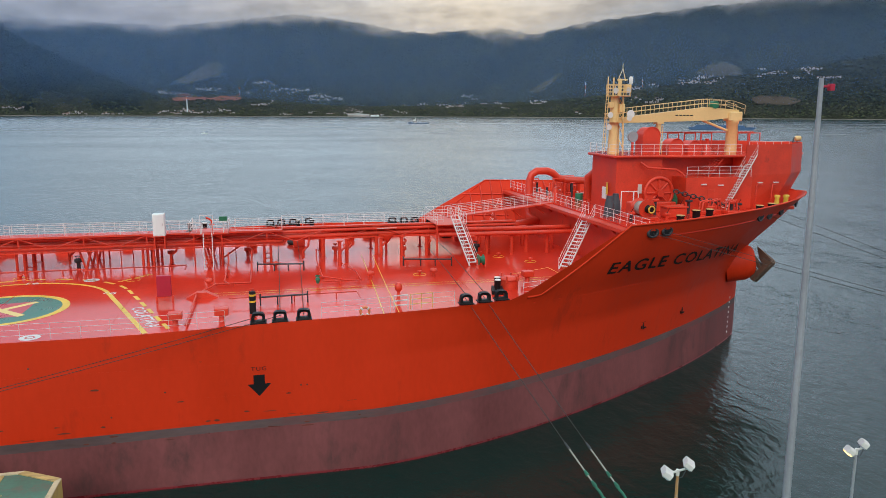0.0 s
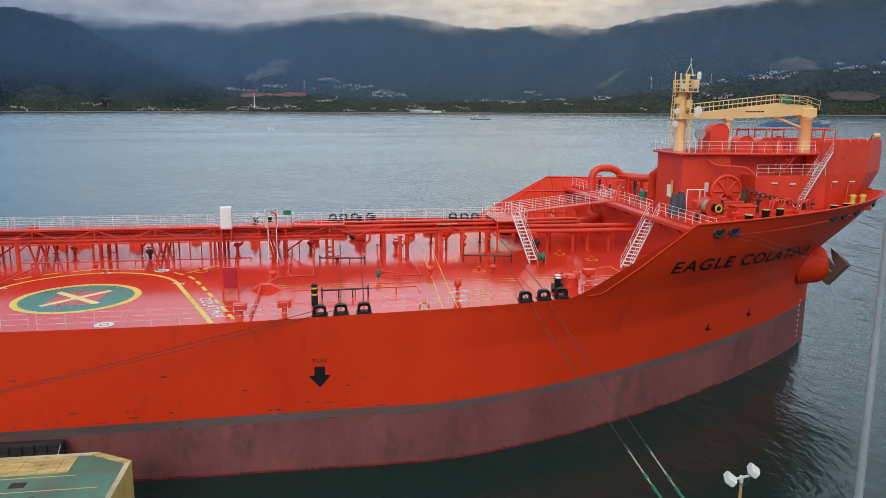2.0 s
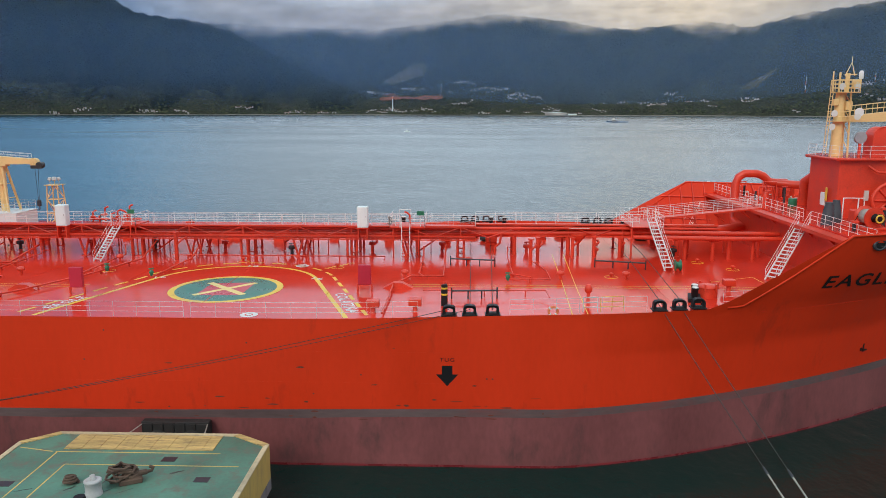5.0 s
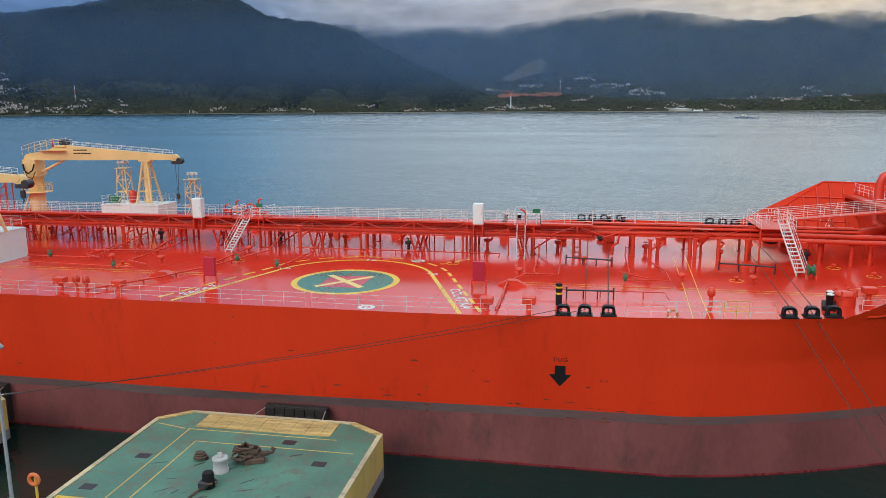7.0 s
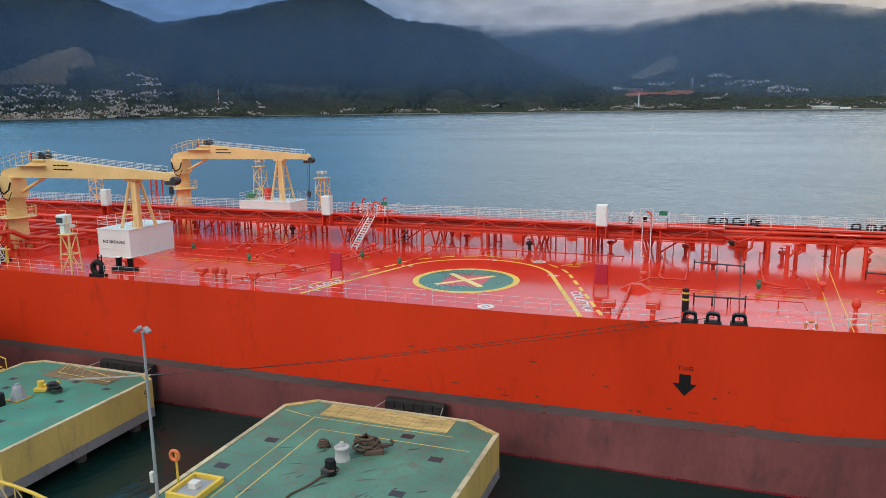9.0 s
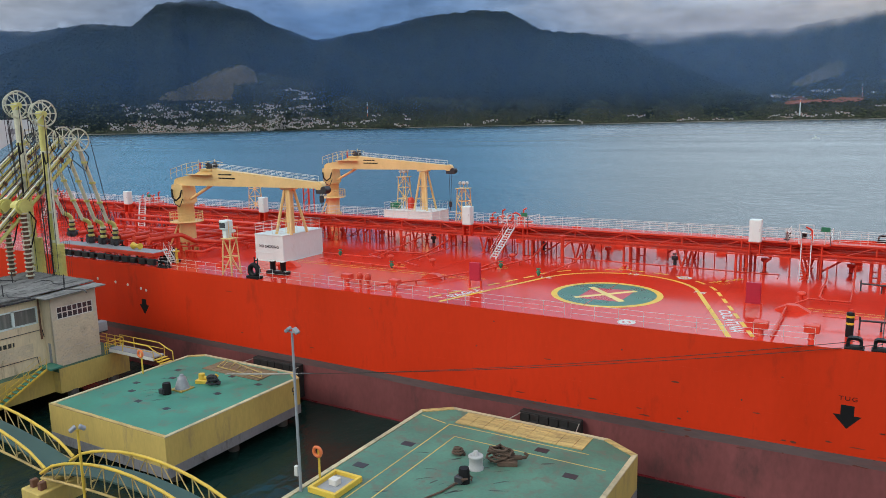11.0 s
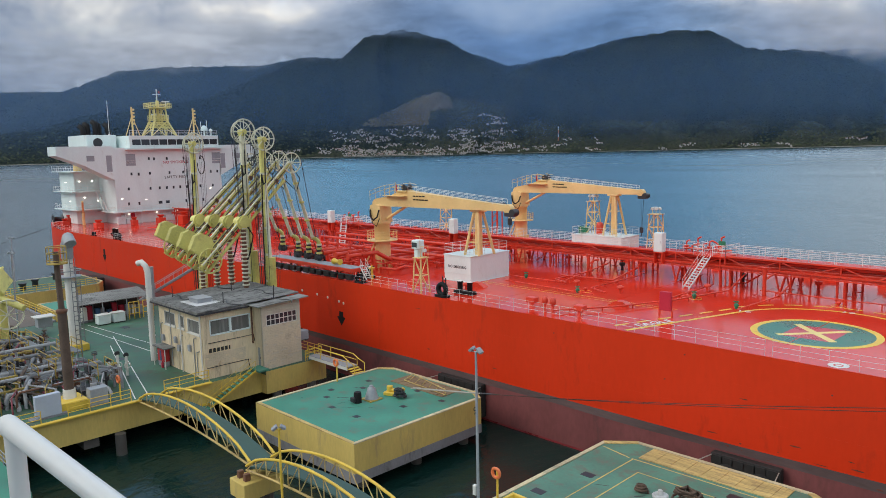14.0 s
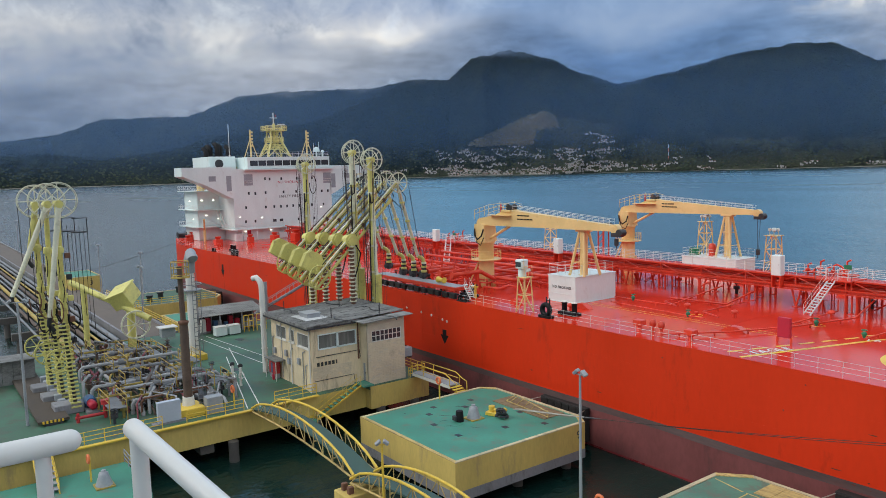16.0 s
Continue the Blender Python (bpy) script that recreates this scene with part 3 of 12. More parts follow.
M_TOWNROOF = mat("town_roofs", (0.31, 0.16, 0.12), 0.8, var=0.4, scale=0.05, bump=0.0)

# ---- sea and hills ----
sea = Mesh()
rad = [0, 30, 60, 100, 160, 260, 420, 700, 1200, 2000, 3200, 4900]
vs, fs = [(0, 40, 0)], []
for r in rad[1:]:
    vs += [(r * math.cos(2 * math.pi * k / 64), 40 + r * math.sin(2 * math.pi * k / 64), 0) for k in range(64)]
fs += [(0, 1 + k, 1 + (k + 1) % 64) for k in range(64)]
for i in range(len(rad) - 2):
    fs += [(1 + i * 64 + k, 1 + (i + 1) * 64 + k, 1 + (i + 1) * 64 + (k + 1) % 64, 1 + i * 64 + (k + 1) % 64) for k in range(64)]
sea.add(vs, fs)
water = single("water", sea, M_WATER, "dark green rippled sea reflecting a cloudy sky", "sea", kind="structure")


def ridge(name, skyline, near, crest, material, label, rough=22.0, seed=0, steps=44, sag=0.0, spur=95.0):
    """A range of hills: the skyline gives bearing (degrees to the left of straight ahead) and height angle at the crest.
    Spurs and gullies run down from the crest towards the bay."""
    bearings = [b for b, _ in skyline]
    az0, az1 = bearings[0], bearings[-1]
    cols = int((az1 - az0) * 7)
    vs, fs = [], []
    for i in range(cols + 1):
        az = az0 + (az1 - az0) * i / cols
        el = float(np.interp(az, bearings, [h for _, h in skyline]))
        top = H + crest * math.tan(radians(el))
        top += rough * 0.30 * noise.fractal(Vector((az * 1.6, seed, 0.3)), 1.0, 2.1, 5) * min(1, top / 150)
        amp = spur * min(1.0, top / 260)
        for j in range(steps + 1):
            u = j / steps
            hump = math.sin(math.pi * u) ** 0.8 if 0 < u < 1 else 0.0
            bend = az + 2.2 * noise.noise(Vector((az * 0.1, u * 1.6, seed)))
            s1 = 1 - 2.4 * abs(noise.noise(Vector((bend * 0.17 + seed, u * 0.45, seed * 1.7))))
            s2 = 1 - 2.4 * abs(noise.noise(Vector((bend * 0.52 + seed, u * 0.9, seed * 0.7))))
            r = near + (crest - near) * u - amp * hump * (s1 + 0.45 * s2)
            x, y = -r * math.sin(radians(az)), r * math.cos(radians(az))
            rise = u ** 1.25 * (1 - sag) + sag * u ** 3
            n = noise.fractal(Vector((x * 0.0022 + seed, y * 0.0022, seed)), 1.0, 2.1, 5)
            z = top * rise + rough * (n * 1.7 + 1.3 * s1 + 0.6 * s2) * hump * min(1, top / 120 + 0.1)
            z += rough * 0.34 * noise.fractal(Vector((x * 0.02, y * 0.02, seed)), 1.0, 2.1, 3) * min(1, u * 4)
            vs.append((x, y, max(z, -2.0 if j == 0 else 0.4)))
        x, y = -(crest + 120) * math.sin(radians(az)), (crest + 120) * math.cos(radians(az))
        vs.append((x, y, -5))
    k = steps + 2
    fs = [(i * k + j, i * k + j + 1, (i + 1) * k + j + 1, (i + 1) * k + j) for i in range(cols) for j in range(k - 1)]
    me = Mesh().add(vs, fs, True)
    return single(name, me, material, label, "mountain", kind="structure")


HILLS = []
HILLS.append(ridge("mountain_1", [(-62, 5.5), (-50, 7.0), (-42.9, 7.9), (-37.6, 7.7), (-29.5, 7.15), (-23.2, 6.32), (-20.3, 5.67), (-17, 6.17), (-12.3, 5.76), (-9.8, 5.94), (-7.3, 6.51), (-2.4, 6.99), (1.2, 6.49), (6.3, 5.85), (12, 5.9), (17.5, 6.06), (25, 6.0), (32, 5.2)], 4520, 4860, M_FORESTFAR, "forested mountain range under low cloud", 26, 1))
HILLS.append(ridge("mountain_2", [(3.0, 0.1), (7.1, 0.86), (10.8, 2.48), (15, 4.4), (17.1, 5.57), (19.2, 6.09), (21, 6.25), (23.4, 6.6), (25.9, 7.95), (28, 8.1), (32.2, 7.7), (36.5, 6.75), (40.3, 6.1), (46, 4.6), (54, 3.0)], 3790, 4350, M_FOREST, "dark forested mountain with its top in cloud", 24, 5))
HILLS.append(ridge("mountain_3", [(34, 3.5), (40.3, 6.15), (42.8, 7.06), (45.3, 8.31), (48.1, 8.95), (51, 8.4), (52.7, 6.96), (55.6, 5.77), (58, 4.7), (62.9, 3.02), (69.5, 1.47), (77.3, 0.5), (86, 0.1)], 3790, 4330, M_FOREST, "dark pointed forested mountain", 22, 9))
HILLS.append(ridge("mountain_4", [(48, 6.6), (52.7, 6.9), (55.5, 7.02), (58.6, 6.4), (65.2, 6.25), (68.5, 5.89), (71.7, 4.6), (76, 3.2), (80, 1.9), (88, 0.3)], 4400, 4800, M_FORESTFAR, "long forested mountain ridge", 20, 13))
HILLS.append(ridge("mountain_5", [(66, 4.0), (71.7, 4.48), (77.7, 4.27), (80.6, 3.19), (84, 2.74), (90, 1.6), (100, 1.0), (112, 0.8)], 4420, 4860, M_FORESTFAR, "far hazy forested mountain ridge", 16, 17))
HILLS.append(ridge("mountain_6", [(-64, 6.6), (-52, 7.0), (-43.1, 7.25), (-36.9, 7.0), (-34.8, 6.85), (-33, 6.62), (-31.8, 7.1), (-29.5, 7.05), (-27.2, 6.42), (-24.8, 6.2), (-22.6, 5.5), (-20.7, 4.7), (-18.5, 3.5), (-15, 2.0), (-11, 0.7), (-7, 0.1)], 4395, 4640, M_FORESTLIT, "forested ridge with sunlight painted into its colour", 14, 31, spur=38.0))
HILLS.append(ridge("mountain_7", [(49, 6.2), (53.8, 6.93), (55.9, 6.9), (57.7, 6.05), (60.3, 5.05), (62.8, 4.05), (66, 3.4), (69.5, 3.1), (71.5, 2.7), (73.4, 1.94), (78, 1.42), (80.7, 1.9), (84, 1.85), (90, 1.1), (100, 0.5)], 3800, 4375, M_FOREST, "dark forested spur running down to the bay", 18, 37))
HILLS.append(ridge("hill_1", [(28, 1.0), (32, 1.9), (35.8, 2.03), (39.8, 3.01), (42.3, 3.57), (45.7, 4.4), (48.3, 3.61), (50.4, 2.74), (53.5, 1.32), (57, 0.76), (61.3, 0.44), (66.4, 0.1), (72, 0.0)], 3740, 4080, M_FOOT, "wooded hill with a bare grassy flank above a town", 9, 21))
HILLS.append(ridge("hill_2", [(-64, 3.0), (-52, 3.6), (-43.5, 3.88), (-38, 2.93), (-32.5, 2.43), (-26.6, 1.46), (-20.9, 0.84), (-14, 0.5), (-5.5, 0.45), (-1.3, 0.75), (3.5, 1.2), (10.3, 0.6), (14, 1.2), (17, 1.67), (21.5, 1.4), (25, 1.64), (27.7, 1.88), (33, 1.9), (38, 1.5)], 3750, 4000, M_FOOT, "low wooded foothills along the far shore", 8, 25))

# ---- the tanker: hull, decks, markings ----
HULL = [(-2, 6, 50.8, 1.45, 1.1), (4.5, 6, 50.8, 1.45, 1.1), (8, 4, 50.9, 1.6, 1.16), (10.6, 3, 52.0, 1.8, 1.2), (13, 4, 54.9, 2.0, 1.2), (16.3, 5, 58.8, 2.2, 1.2)]
STERN = -176.5


def hull_row(z):
    zs = [r[0] for r in HULL]
    return [float(np.interp(z, zs, [r[i] for r in HULL])) for i in range(1, 5)]


def far_side(x, y):
    """y of the outer side, y inwards from its full breadth."""
    return 2 * YC - YN - y - 2.8 * min(1.0, max(0.0, (46 - x) / 30))


def inset(x, z):
    """How far the side lies inside the full breadth."""
    x0, x1, m, n = hull_row(z)
    s = min(1.0, max(0.0, (x - x0) / (x1 - x0)))
    o = 23.2 * (1 - (1 - s ** m) ** (1 / n))
    if x < -150:
        o += 5.0 * ((-150 - x) / 26.5) ** 2.2
    return o


def top_of_side(x):
    # the gunwale is raised towards the bow to fit the camera's view, then sweeps up to the forecastle
    f = min(1.0, max(0.0, (x + 12) / 20))
    return max(ZD + 0.42 * f * f * (3 - 2 * f), ZD + (16.05 - ZD) * min(1.0, max(0.0, (x - 18.7) / 8.1)) ** 1.1)


stations = [STERN + (0 - STERN) * i / 44 for i in range(44)]
bow = [i / 60 for i in range(61)]


def boot(x, drop=0.0):
    """Top of the boot-topping, a little higher towards the bow."""
    return 3.98 + 0.36 * min(1.0, max(0.0, (x + 22) / 24)) - drop


def side_grid(zlo, zhi, rows, side):
    """Shell between two heights; zhi None: up to the top of the side."""
    vs, cols = [], 0
    for k in range(len(stations) + len(bow)):
        cols += 1
        for j in range(rows + 1):
            if k < len(stations):
                x = stations[k]
                low_, top = zlo(x) if callable(zlo) else zlo, top_of_side(x) if zhi is None else zhi(x) if callable(zhi) else zhi
                z = low_ + (top - low_) * j / rows
            else:
                s = bow[k - len(stations)]
                s = 1 - (1 - s) ** 1.6
                xt = 0 + (58.8 - 0) * s
                low_, top = zlo(xt) if callable(zlo) else zlo, top_of_side(xt) if zhi is None else zhi(xt) if callable(zhi) else zhi
                z = low_ + (top - low_) * j / rows
                x = (hull_row(z)[1]) * s
            y = inset(x, z)
            vs.append((x, YN + y if side == 0 else far_side(x, y), z))
    k = rows + 1
    fs = []
    for i in range(cols - 1):
        for j in range(rows):
            q = (i * k + j, (i + 1) * k + j, (i + 1) * k + j + 1, i * k + j + 1)
            fs.append(q if side == 0 else q[::-1])
    return Mesh().add(vs, fs, True)


def band_foot(x):
    return boot(x, 0.6 + 0.12 * noise.noise(Vector((x * 0.12, 3, 0))))


M_WSTRIPE = mat("wet_red_waterline", (0.22, 0.02, 0.025), 0.3, var=0.3, bump=0.1)
ship = thing("tanker", "long orange tanker hull with maroon antifouling, moored alongside the jetty", "ship", (0, 0, 0))
for side in (0, 1):
    part("side_plating", side_grid(boot, None, 22, side), M_HULL, ship, "glossy orange side plating")
    part("boot_topping", side_grid(0.16, band_foot, 6, side), M_BOOT, ship, "streaked maroon antifouling paint")
    part("waterline_stripe", side_grid(-0.4, 0.16, 1, side), M_WSTRIPE, ship, "wet dark red stripe at the waterline")
    part("waterline_band", side_grid(band_foot, boot, 2, side), M_BAND, ship, "grey weathered band above the antifouling")
ts = inset(STERN, ZD)
part("transom", Mesh().box(STERN, STERN + 0.3, YN + ts, far_side(STERN, ts), -2, ZD), M_HULL, ship)

# plan of the main deck and of the forecastle deck
edge = [(x, inset(x, ZD)) for x in [STERN + 1.0 * i for i in range(0, 178)] + [1.5 + 0.8 * i for i in range(0, 37)]]
poly = [(x, YN + o + 0.02) for x, o in edge] + [(x, far_side(x, o + 0.02)) for x, o in edge[::-1]]
part("main_deck", Mesh().prism(poly, ZD - 0.12, ZD), M_DECK, ship, "wet glossy red steel deck")
fx = [29.8 + 0.5 * i for i in range(0, 55)]
fedge = [(x, inset(x, ZF)) for x in fx if x < hull_row(ZF)[1] - 0.1]
poly = [(x, YN + o + 0.05) for x, o in fedge] + [(x, far_side(x, o + 0.05)) for x, o in fedge[::-1]]
part("forecastle_deck", Mesh().prism(poly, ZF - 0.15, ZF), M_DECK, ship, "raised red forecastle deck")
rows_ = [ZD + (ZF - 0.15 - ZD) * i / 6 for i in range(7)]
bk = [(x, YN + inset(30.1, z) + 0.12 if not q else far_side(30.1, inset(30.1, z) + 0.12), z) for z in rows_ for x, q in ((29.9, 0), (30.1, 0), (30.1, 1), (29.9, 1))]
part("break_bulkhead", Mesh().add(bk, [(4 * i + k, 4 * i + (k + 1) % 4, 4 * i + 4 + (k + 1) % 4, 4 * i + 4 + k) for i in range(6) for k in range(4)] + [(3, 2, 1, 0), (24, 25, 26, 27)]), M_RED, ship, "red bulkhead below the forecastle")

# coping along the sloping side and bulwark, inner stiffeners
for side in (0, 1):
    cop = []
    for x in [18.4 + 0.6 * i for i in range(0, 67)]:
        z = top_of_side(x)
        y = inset(x, min(z, 16.05))
        if x < 58.4:
            cop.append((x, YN + y if side == 0 else far_side(x, y), z + 0.03))
    part("coping", Mesh().tube(cop, 0.09, 6), M_HULL, ship)
    for x in [19.6 + 1.3 * i for i in range(0, 27)]:
        z1, z0 = top_of_side(x), (ZD if x < 29.9 else ZF)
        y0, y1 = inset(x, z0), inset(x, min(z1, 16.05))
        a = [y0 + 0.9, y0 + 0.05, y1 + 0.05, y1 + 0.25]
        a = [far_side(x, v) for v in a] if side else [YN + v for v in a]
        vs = [(x - 0.04, a[0], z0), (x - 0.04, a[1], z0), (x - 0.04, a[2], z1), (x - 0.04, a[3], z1)]
        vs += [(p[0] + 0.08, p[1], p[2]) for p in vs]
        inner = Mesh().add(vs, [(0, 1, 2, 3), (7, 6, 5, 4), (0, 4, 5, 1), (1, 5, 6, 2), (2, 6, 7, 3), (3, 7, 4, 0)])
        part("bulwark_frame", inner, M_RED, ship)
    for zz in (11.9, 13.2, 14.4):
        pts = [(x, (YN + inset(x, zz) + 0.12) if side == 0 else far_side(x, inset(x, zz) + 0.12), zz) for x in [18.6 + (zz - ZD) * 1.4 + 0.8 * i for i in range(0, 12)] if x < 29.6]
        if len(pts) > 1:
            part("bulwark_stringer", Mesh().tube(pts, 0.09, 4), M_RED, ship)

# plate seams, drawn as thin proud welds on the side
for x in [-150 + 11.5 * i for i in range(0, 12)]:
    part("weld_seam", Mesh().box(x, x + 0.03, YN - 0.006, YN + 0.01, 4.4, ZD - 0.05), M_HULL, ship)
for z in (6.1, 8.3):
    part("weld_seam", Mesh().box(-150, 1.5, YN - 0.006, YN + 0.01, z, z + 0.03), M_HULL, ship)

# name, tug mark, thruster marks, draught marks
from mathutils.bvhtree import BVHTree

shell = side_grid(boot, None, 22, 0)
PLATE = BVHTree.FromPolygons([Vector(p) for p in shell.v], shell.f)
word = letters("EAGLE COLATINA", 1.0, M_BLACK, "bow_name", ship, pose(0, 0, 0), 0.0, 1.16, 1.2, 0.016)
xs_, ys_ = [v.co.x for v in word.data.vertices], [v.co.y for v in word.data.vertices]
u0, u1, w0, w1 = min(xs_), max(xs_), min(ys_), max(ys_)
bm = bmesh.new()
bm.from_mesh(word.data)
bpy.data.objects.remove(word)
bmesh.ops.triangulate(bm, faces=bm.faces[:])
for _ in range(3):
    bmesh.ops.subdivide_edges(bm, edges=[e for e in bm.edges if e.calc_length() > 0.07], cuts=1)
    bmesh.ops.triangulate(bm, faces=[f for f in bm.faces if len(f.verts) > 3])
for v in bm.verts:
    # lettering slanted and its foot line dipped towards the stem to fit the camera's view
    u, w = (v.co.x - u0) / (u1 - u0), (v.co.y - w0) / (w1 - w0)
    x = 25.5 + 19.4 * u + w * (0.35 - 1.0 * u)
    z = 12.1 - 1.15 * u ** 1.5 + w * (1.0 + 0.35 * u)
    hit = PLATE.ray_cast(Vector((x, 20, z)), Vector((0, 1, 0)))
    v.co = hit[0] + hit[1] * (0.035 if hit[1].y < 0 else -0.035)
me = bpy.data.meshes.new("bow_name")
bm.to_mesh(me)
bm.free()
me.materials.append(M_BLACK)
part("bow_name", me, None, ship, "black bow name lettering")
letters("TUG", 0.38, M_BLACK, "tug_lettering", ship, pose(-1.0, YN - 0.02, 7.83, 90, 0, 0), 0.004, 1.2, 1.2)
ar = Mesh().slab([(-1.36, 7.42), (-0.64, 7.42), (-0.64, 6.8), (-0.24, 6.8), (-1.0, 5.95), (-1.76, 6.8), (-1.36, 6.8)], YN - 0.012, YN + 0.01)
part("tug_arrow", ar, M_BLACK, ship, "black tug push arrow")
ar = Mesh().slab([(-78.75, 8.6), (-77.85, 8.6), (-77.85, 7.6), (-77.4, 7.6), (-78.3, 6.2), (-79.2, 7.6), (-78.75, 7.6)], YN - 0.012, YN + 0.01)
part("tug_arrow", ar, M_BLACK, ship, "black tug push arrow")
ar = Mesh().slab([(-133.9, 8.6), (-133.1, 8.6), (-133.1, 7.6), (-132.7, 7.6), (-133.5, 6.3), (-134.3, 7.6), (-133.9, 7.6)], YN - 0.012, YN + 0.01)
part("tug_arrow", ar, M_BLACK, ship, "black tug push arrow")
ar = Mesh().slab([(-65.35, 7.1), (-64.65, 7.1), (-64.65, 6.5), (-64.25, 6.5), (-65.0, 5.5), (-65.75, 6.5), (-65.35, 6.5)], YN - 0.012, YN + 0.01)
part("tug_arrow", ar, M_BLACK, ship, "black tug push arrow")
for cx, cz in ((32.0, 6.2), (37.9, 6.3)):
    mk = Mesh()
    mk.box(-0.07, 0.07, -0.02, 0.02, -0.55, 0.55).box(-0.36, 0.36, -0.02, 0.02, 0.1, 0.22).box(-0.34, -0.2, -0.02, 0.02, -0.45, -0.2).box(0.1, 0.42, -0.02, 0.02, -0.5, -0.38).box(-0.3, -0.1, -0.02, 0.02, 0.3, 0.42)
    o = YN + inset(cx, cz)
    sl = math.degrees(math.atan2(inset(cx + 1, cz) - inset(cx - 1, cz), 2))
    ob = part("thruster_mark", mk, M_BLACK, ship, "small black thruster mark")
    ob.matrix_local = pose(cx, o, cz, 0, 0, sl)
for i in range(8):
    z = 0.9 + 0.55 * i
    x = 48.6 + 0.02 * i
    y = YN + inset(x, z)
    sl = math.atan2(inset(x + 0.2, z) - inset(x - 0.2, z), 0.4)
    part("draught_mark", Mesh().box(-0.11, 0.11, -0.03, 0.02, -0.1, 0.1, m=pose(x, y, z, 0, 0, math.degrees(sl))), M_WLINE, ship, "short white draught mark at the stem")
# scuffs where tugs and fenders have rubbed
random.seed(4)
M_SCUFF = mat("dark_scuffs", (0.13, 0.03, 0.015), 0.7, var=0.4)
for i in range(46):
    x = random.uniform(-26, 6) if i < 34 else random.uniform(-120, 4)
    z = random.uniform(3.4, 5.2) if i < 30 else random.uniform(4.2, 9.4)
    w, h = random.uniform(0.06, 0.55), random.uniform(0.015, 0.075)
    n = 7
    pts = [(x + w * math.cos(2 * math.pi * k / n) * random.uniform(0.6, 1.1), z + h * math.sin(2 * math.pi * k / n) * random.uniform(0.5, 1.2)) for k in range(n)]
    part("scuff", Mesh().slab(pts, YN - 0.007, YN + 0.005), M_SCUFF, ship, "dark rub mark")
# small outlets and discharge plates on the side
for x, z in ((-24.5, 9.7), (-26.0, 7.6), (-6.9, 6.7), (2.1, 6.5), (1.7, 6.5), (-10.2, 5.3), (-36.0, 9.4), (-45.0, 6.6), (-14.7, 8.9)):
    part("outlet", Mesh().lathe([(0.03, -0.015), (0.055, -0.015), (0.055, 0.03)], (x, YN, z), 10, "y"), M_DARK, ship, "small dark scupper outlet")
for x, z in ((-72.4, 8.6), (-69.4, 8.5), (-67.4, 8.4), (-65.3, 8.2), (-64.5, 8.1)):
    part("discharge_pipe", Mesh().lathe([(0.1, -0.03), (0.15, -0.03), (0.15, 0.03)], (x, YN, z), 12, "y"), M_PALE, ship, "pale round overboard outlet")
# panama leads through the forecastle plating
for x, z in ((29.2, 15.3), (30.75, 15.3), (44.2, 15.1), (46.2, 15.05), (49.0, 15.1), (54.0, 15.3)):
    y = YN + inset(x, z)
    sl = math.degrees(math.atan2(inset(x + 0.3, z) - inset(x - 0.3, z), 0.6))
    ld = Mesh()
    ld.ring((0, 0, 0), 0.42, 0.11, 20, 8, "y", m=Matrix.Diagonal((1.25, 1, 0.8, 1)))
    o = part("panama_lead", ld, M_DARK, ship, "oval mooring lead in the bulwark")
    o.matrix_local = pose(x, y - 0.02, z, 0, 0, sl)
    # black disc stands in for the shade inside the lead
    d = part("lead_opening_disc", Mesh().lathe([(0.40, -0.04), (0.40, 0.02)], (0, 0, 0), 18, "y", m=Matrix.Diagonal((1.25, 1, 0.8, 1))), M_BLACK, o, "black disc imitating a dark oval opening")

# deck markings of the helicopter area
def flat(pts, z=ZD + 0.006):
    return Mesh().prism(pts, z - 0.004, z)


def annulus(cx, cy, r0, r1, a0=0.0, a1=360.0, n=64, z=ZD + 0.006):
    vs, fs = [], []
    for i in range(n + 1):
        w = radians(a0 + (a1 - a0) * i / n)
        for r in (r0, r1):
            vs.append((cx + r * math.cos(w), cy + r * math.sin(w), z))
    fs = [(2 * i, 2 * i + 1, 2 * i + 3, 2 * i + 2) for i in range(n)]
    return Mesh().add(vs, [q[::-1] for q in fs])


CX, CY = -18.62, 56.35
part("green_disc", annulus(CX, CY, 0.0, 3.95), M_GREEN, ship, "green painted landing disc")
part("yellow_ring", annulus(CX, CY, 3.9, 4.4, z=ZD + 0.009), M_YELLOW, ship, "yellow painted ring")
dia = [(CX - 1.75, CY - 2.15), (CX + 1.7, CY - 2.05), (CX + 1.75, CY + 2.15), (CX - 1.7, CY + 1.7)]
part("red_diamond", flat(dia, ZD + 0.010), M_PINK, ship)


def stroke(p, q, w, z=ZD + 0.012):
    p, q = Vector((*p, 0)), Vector((*q, 0))
    d = (q - p).normalized()
    nrm = Vector((-d.y, d.x, 0)) * w / 2
    pts = [p + nrm, p - nrm, q - nrm, q + nrm]
    a = [(v.x, v.y) for v in pts]
    return flat(a, z)


part("yellow_cross", stroke((-20.5, 54.2), (-16.8, 58.35), 0.5, ZD + 0.014), M_CROSS, ship)
part("yellow_cross", stroke((-20.55, 58.25), (-16.75, 54.45), 0.55, ZD + 0.017), M_CROSS, ship)
AX, AY, R0 = -18.9, 57.8, 7.03
ends = 18
part("zone_line", annulus(AX, AY, R0 - 0.16, R0 + 0.16, ends, 180 - ends), M_YELLOW, ship)
for k in range(9):
    part("zone_dash", annulus(AX, AY, 8.4, 8.66, 25 + k * 15.3, 25 + k * 15.3 + 9.4, 8), M_YELLOW, ship)
ex, ey = AX + R0 * math.cos(radians(ends)), AY + R0 * math.sin(radians(ends))
wx = AX - R0 * math.cos(radians(ends))
part("zone_line", stroke((ex, ey), (-7.9, 48.3), 0.34), M_YELLOW, ship)
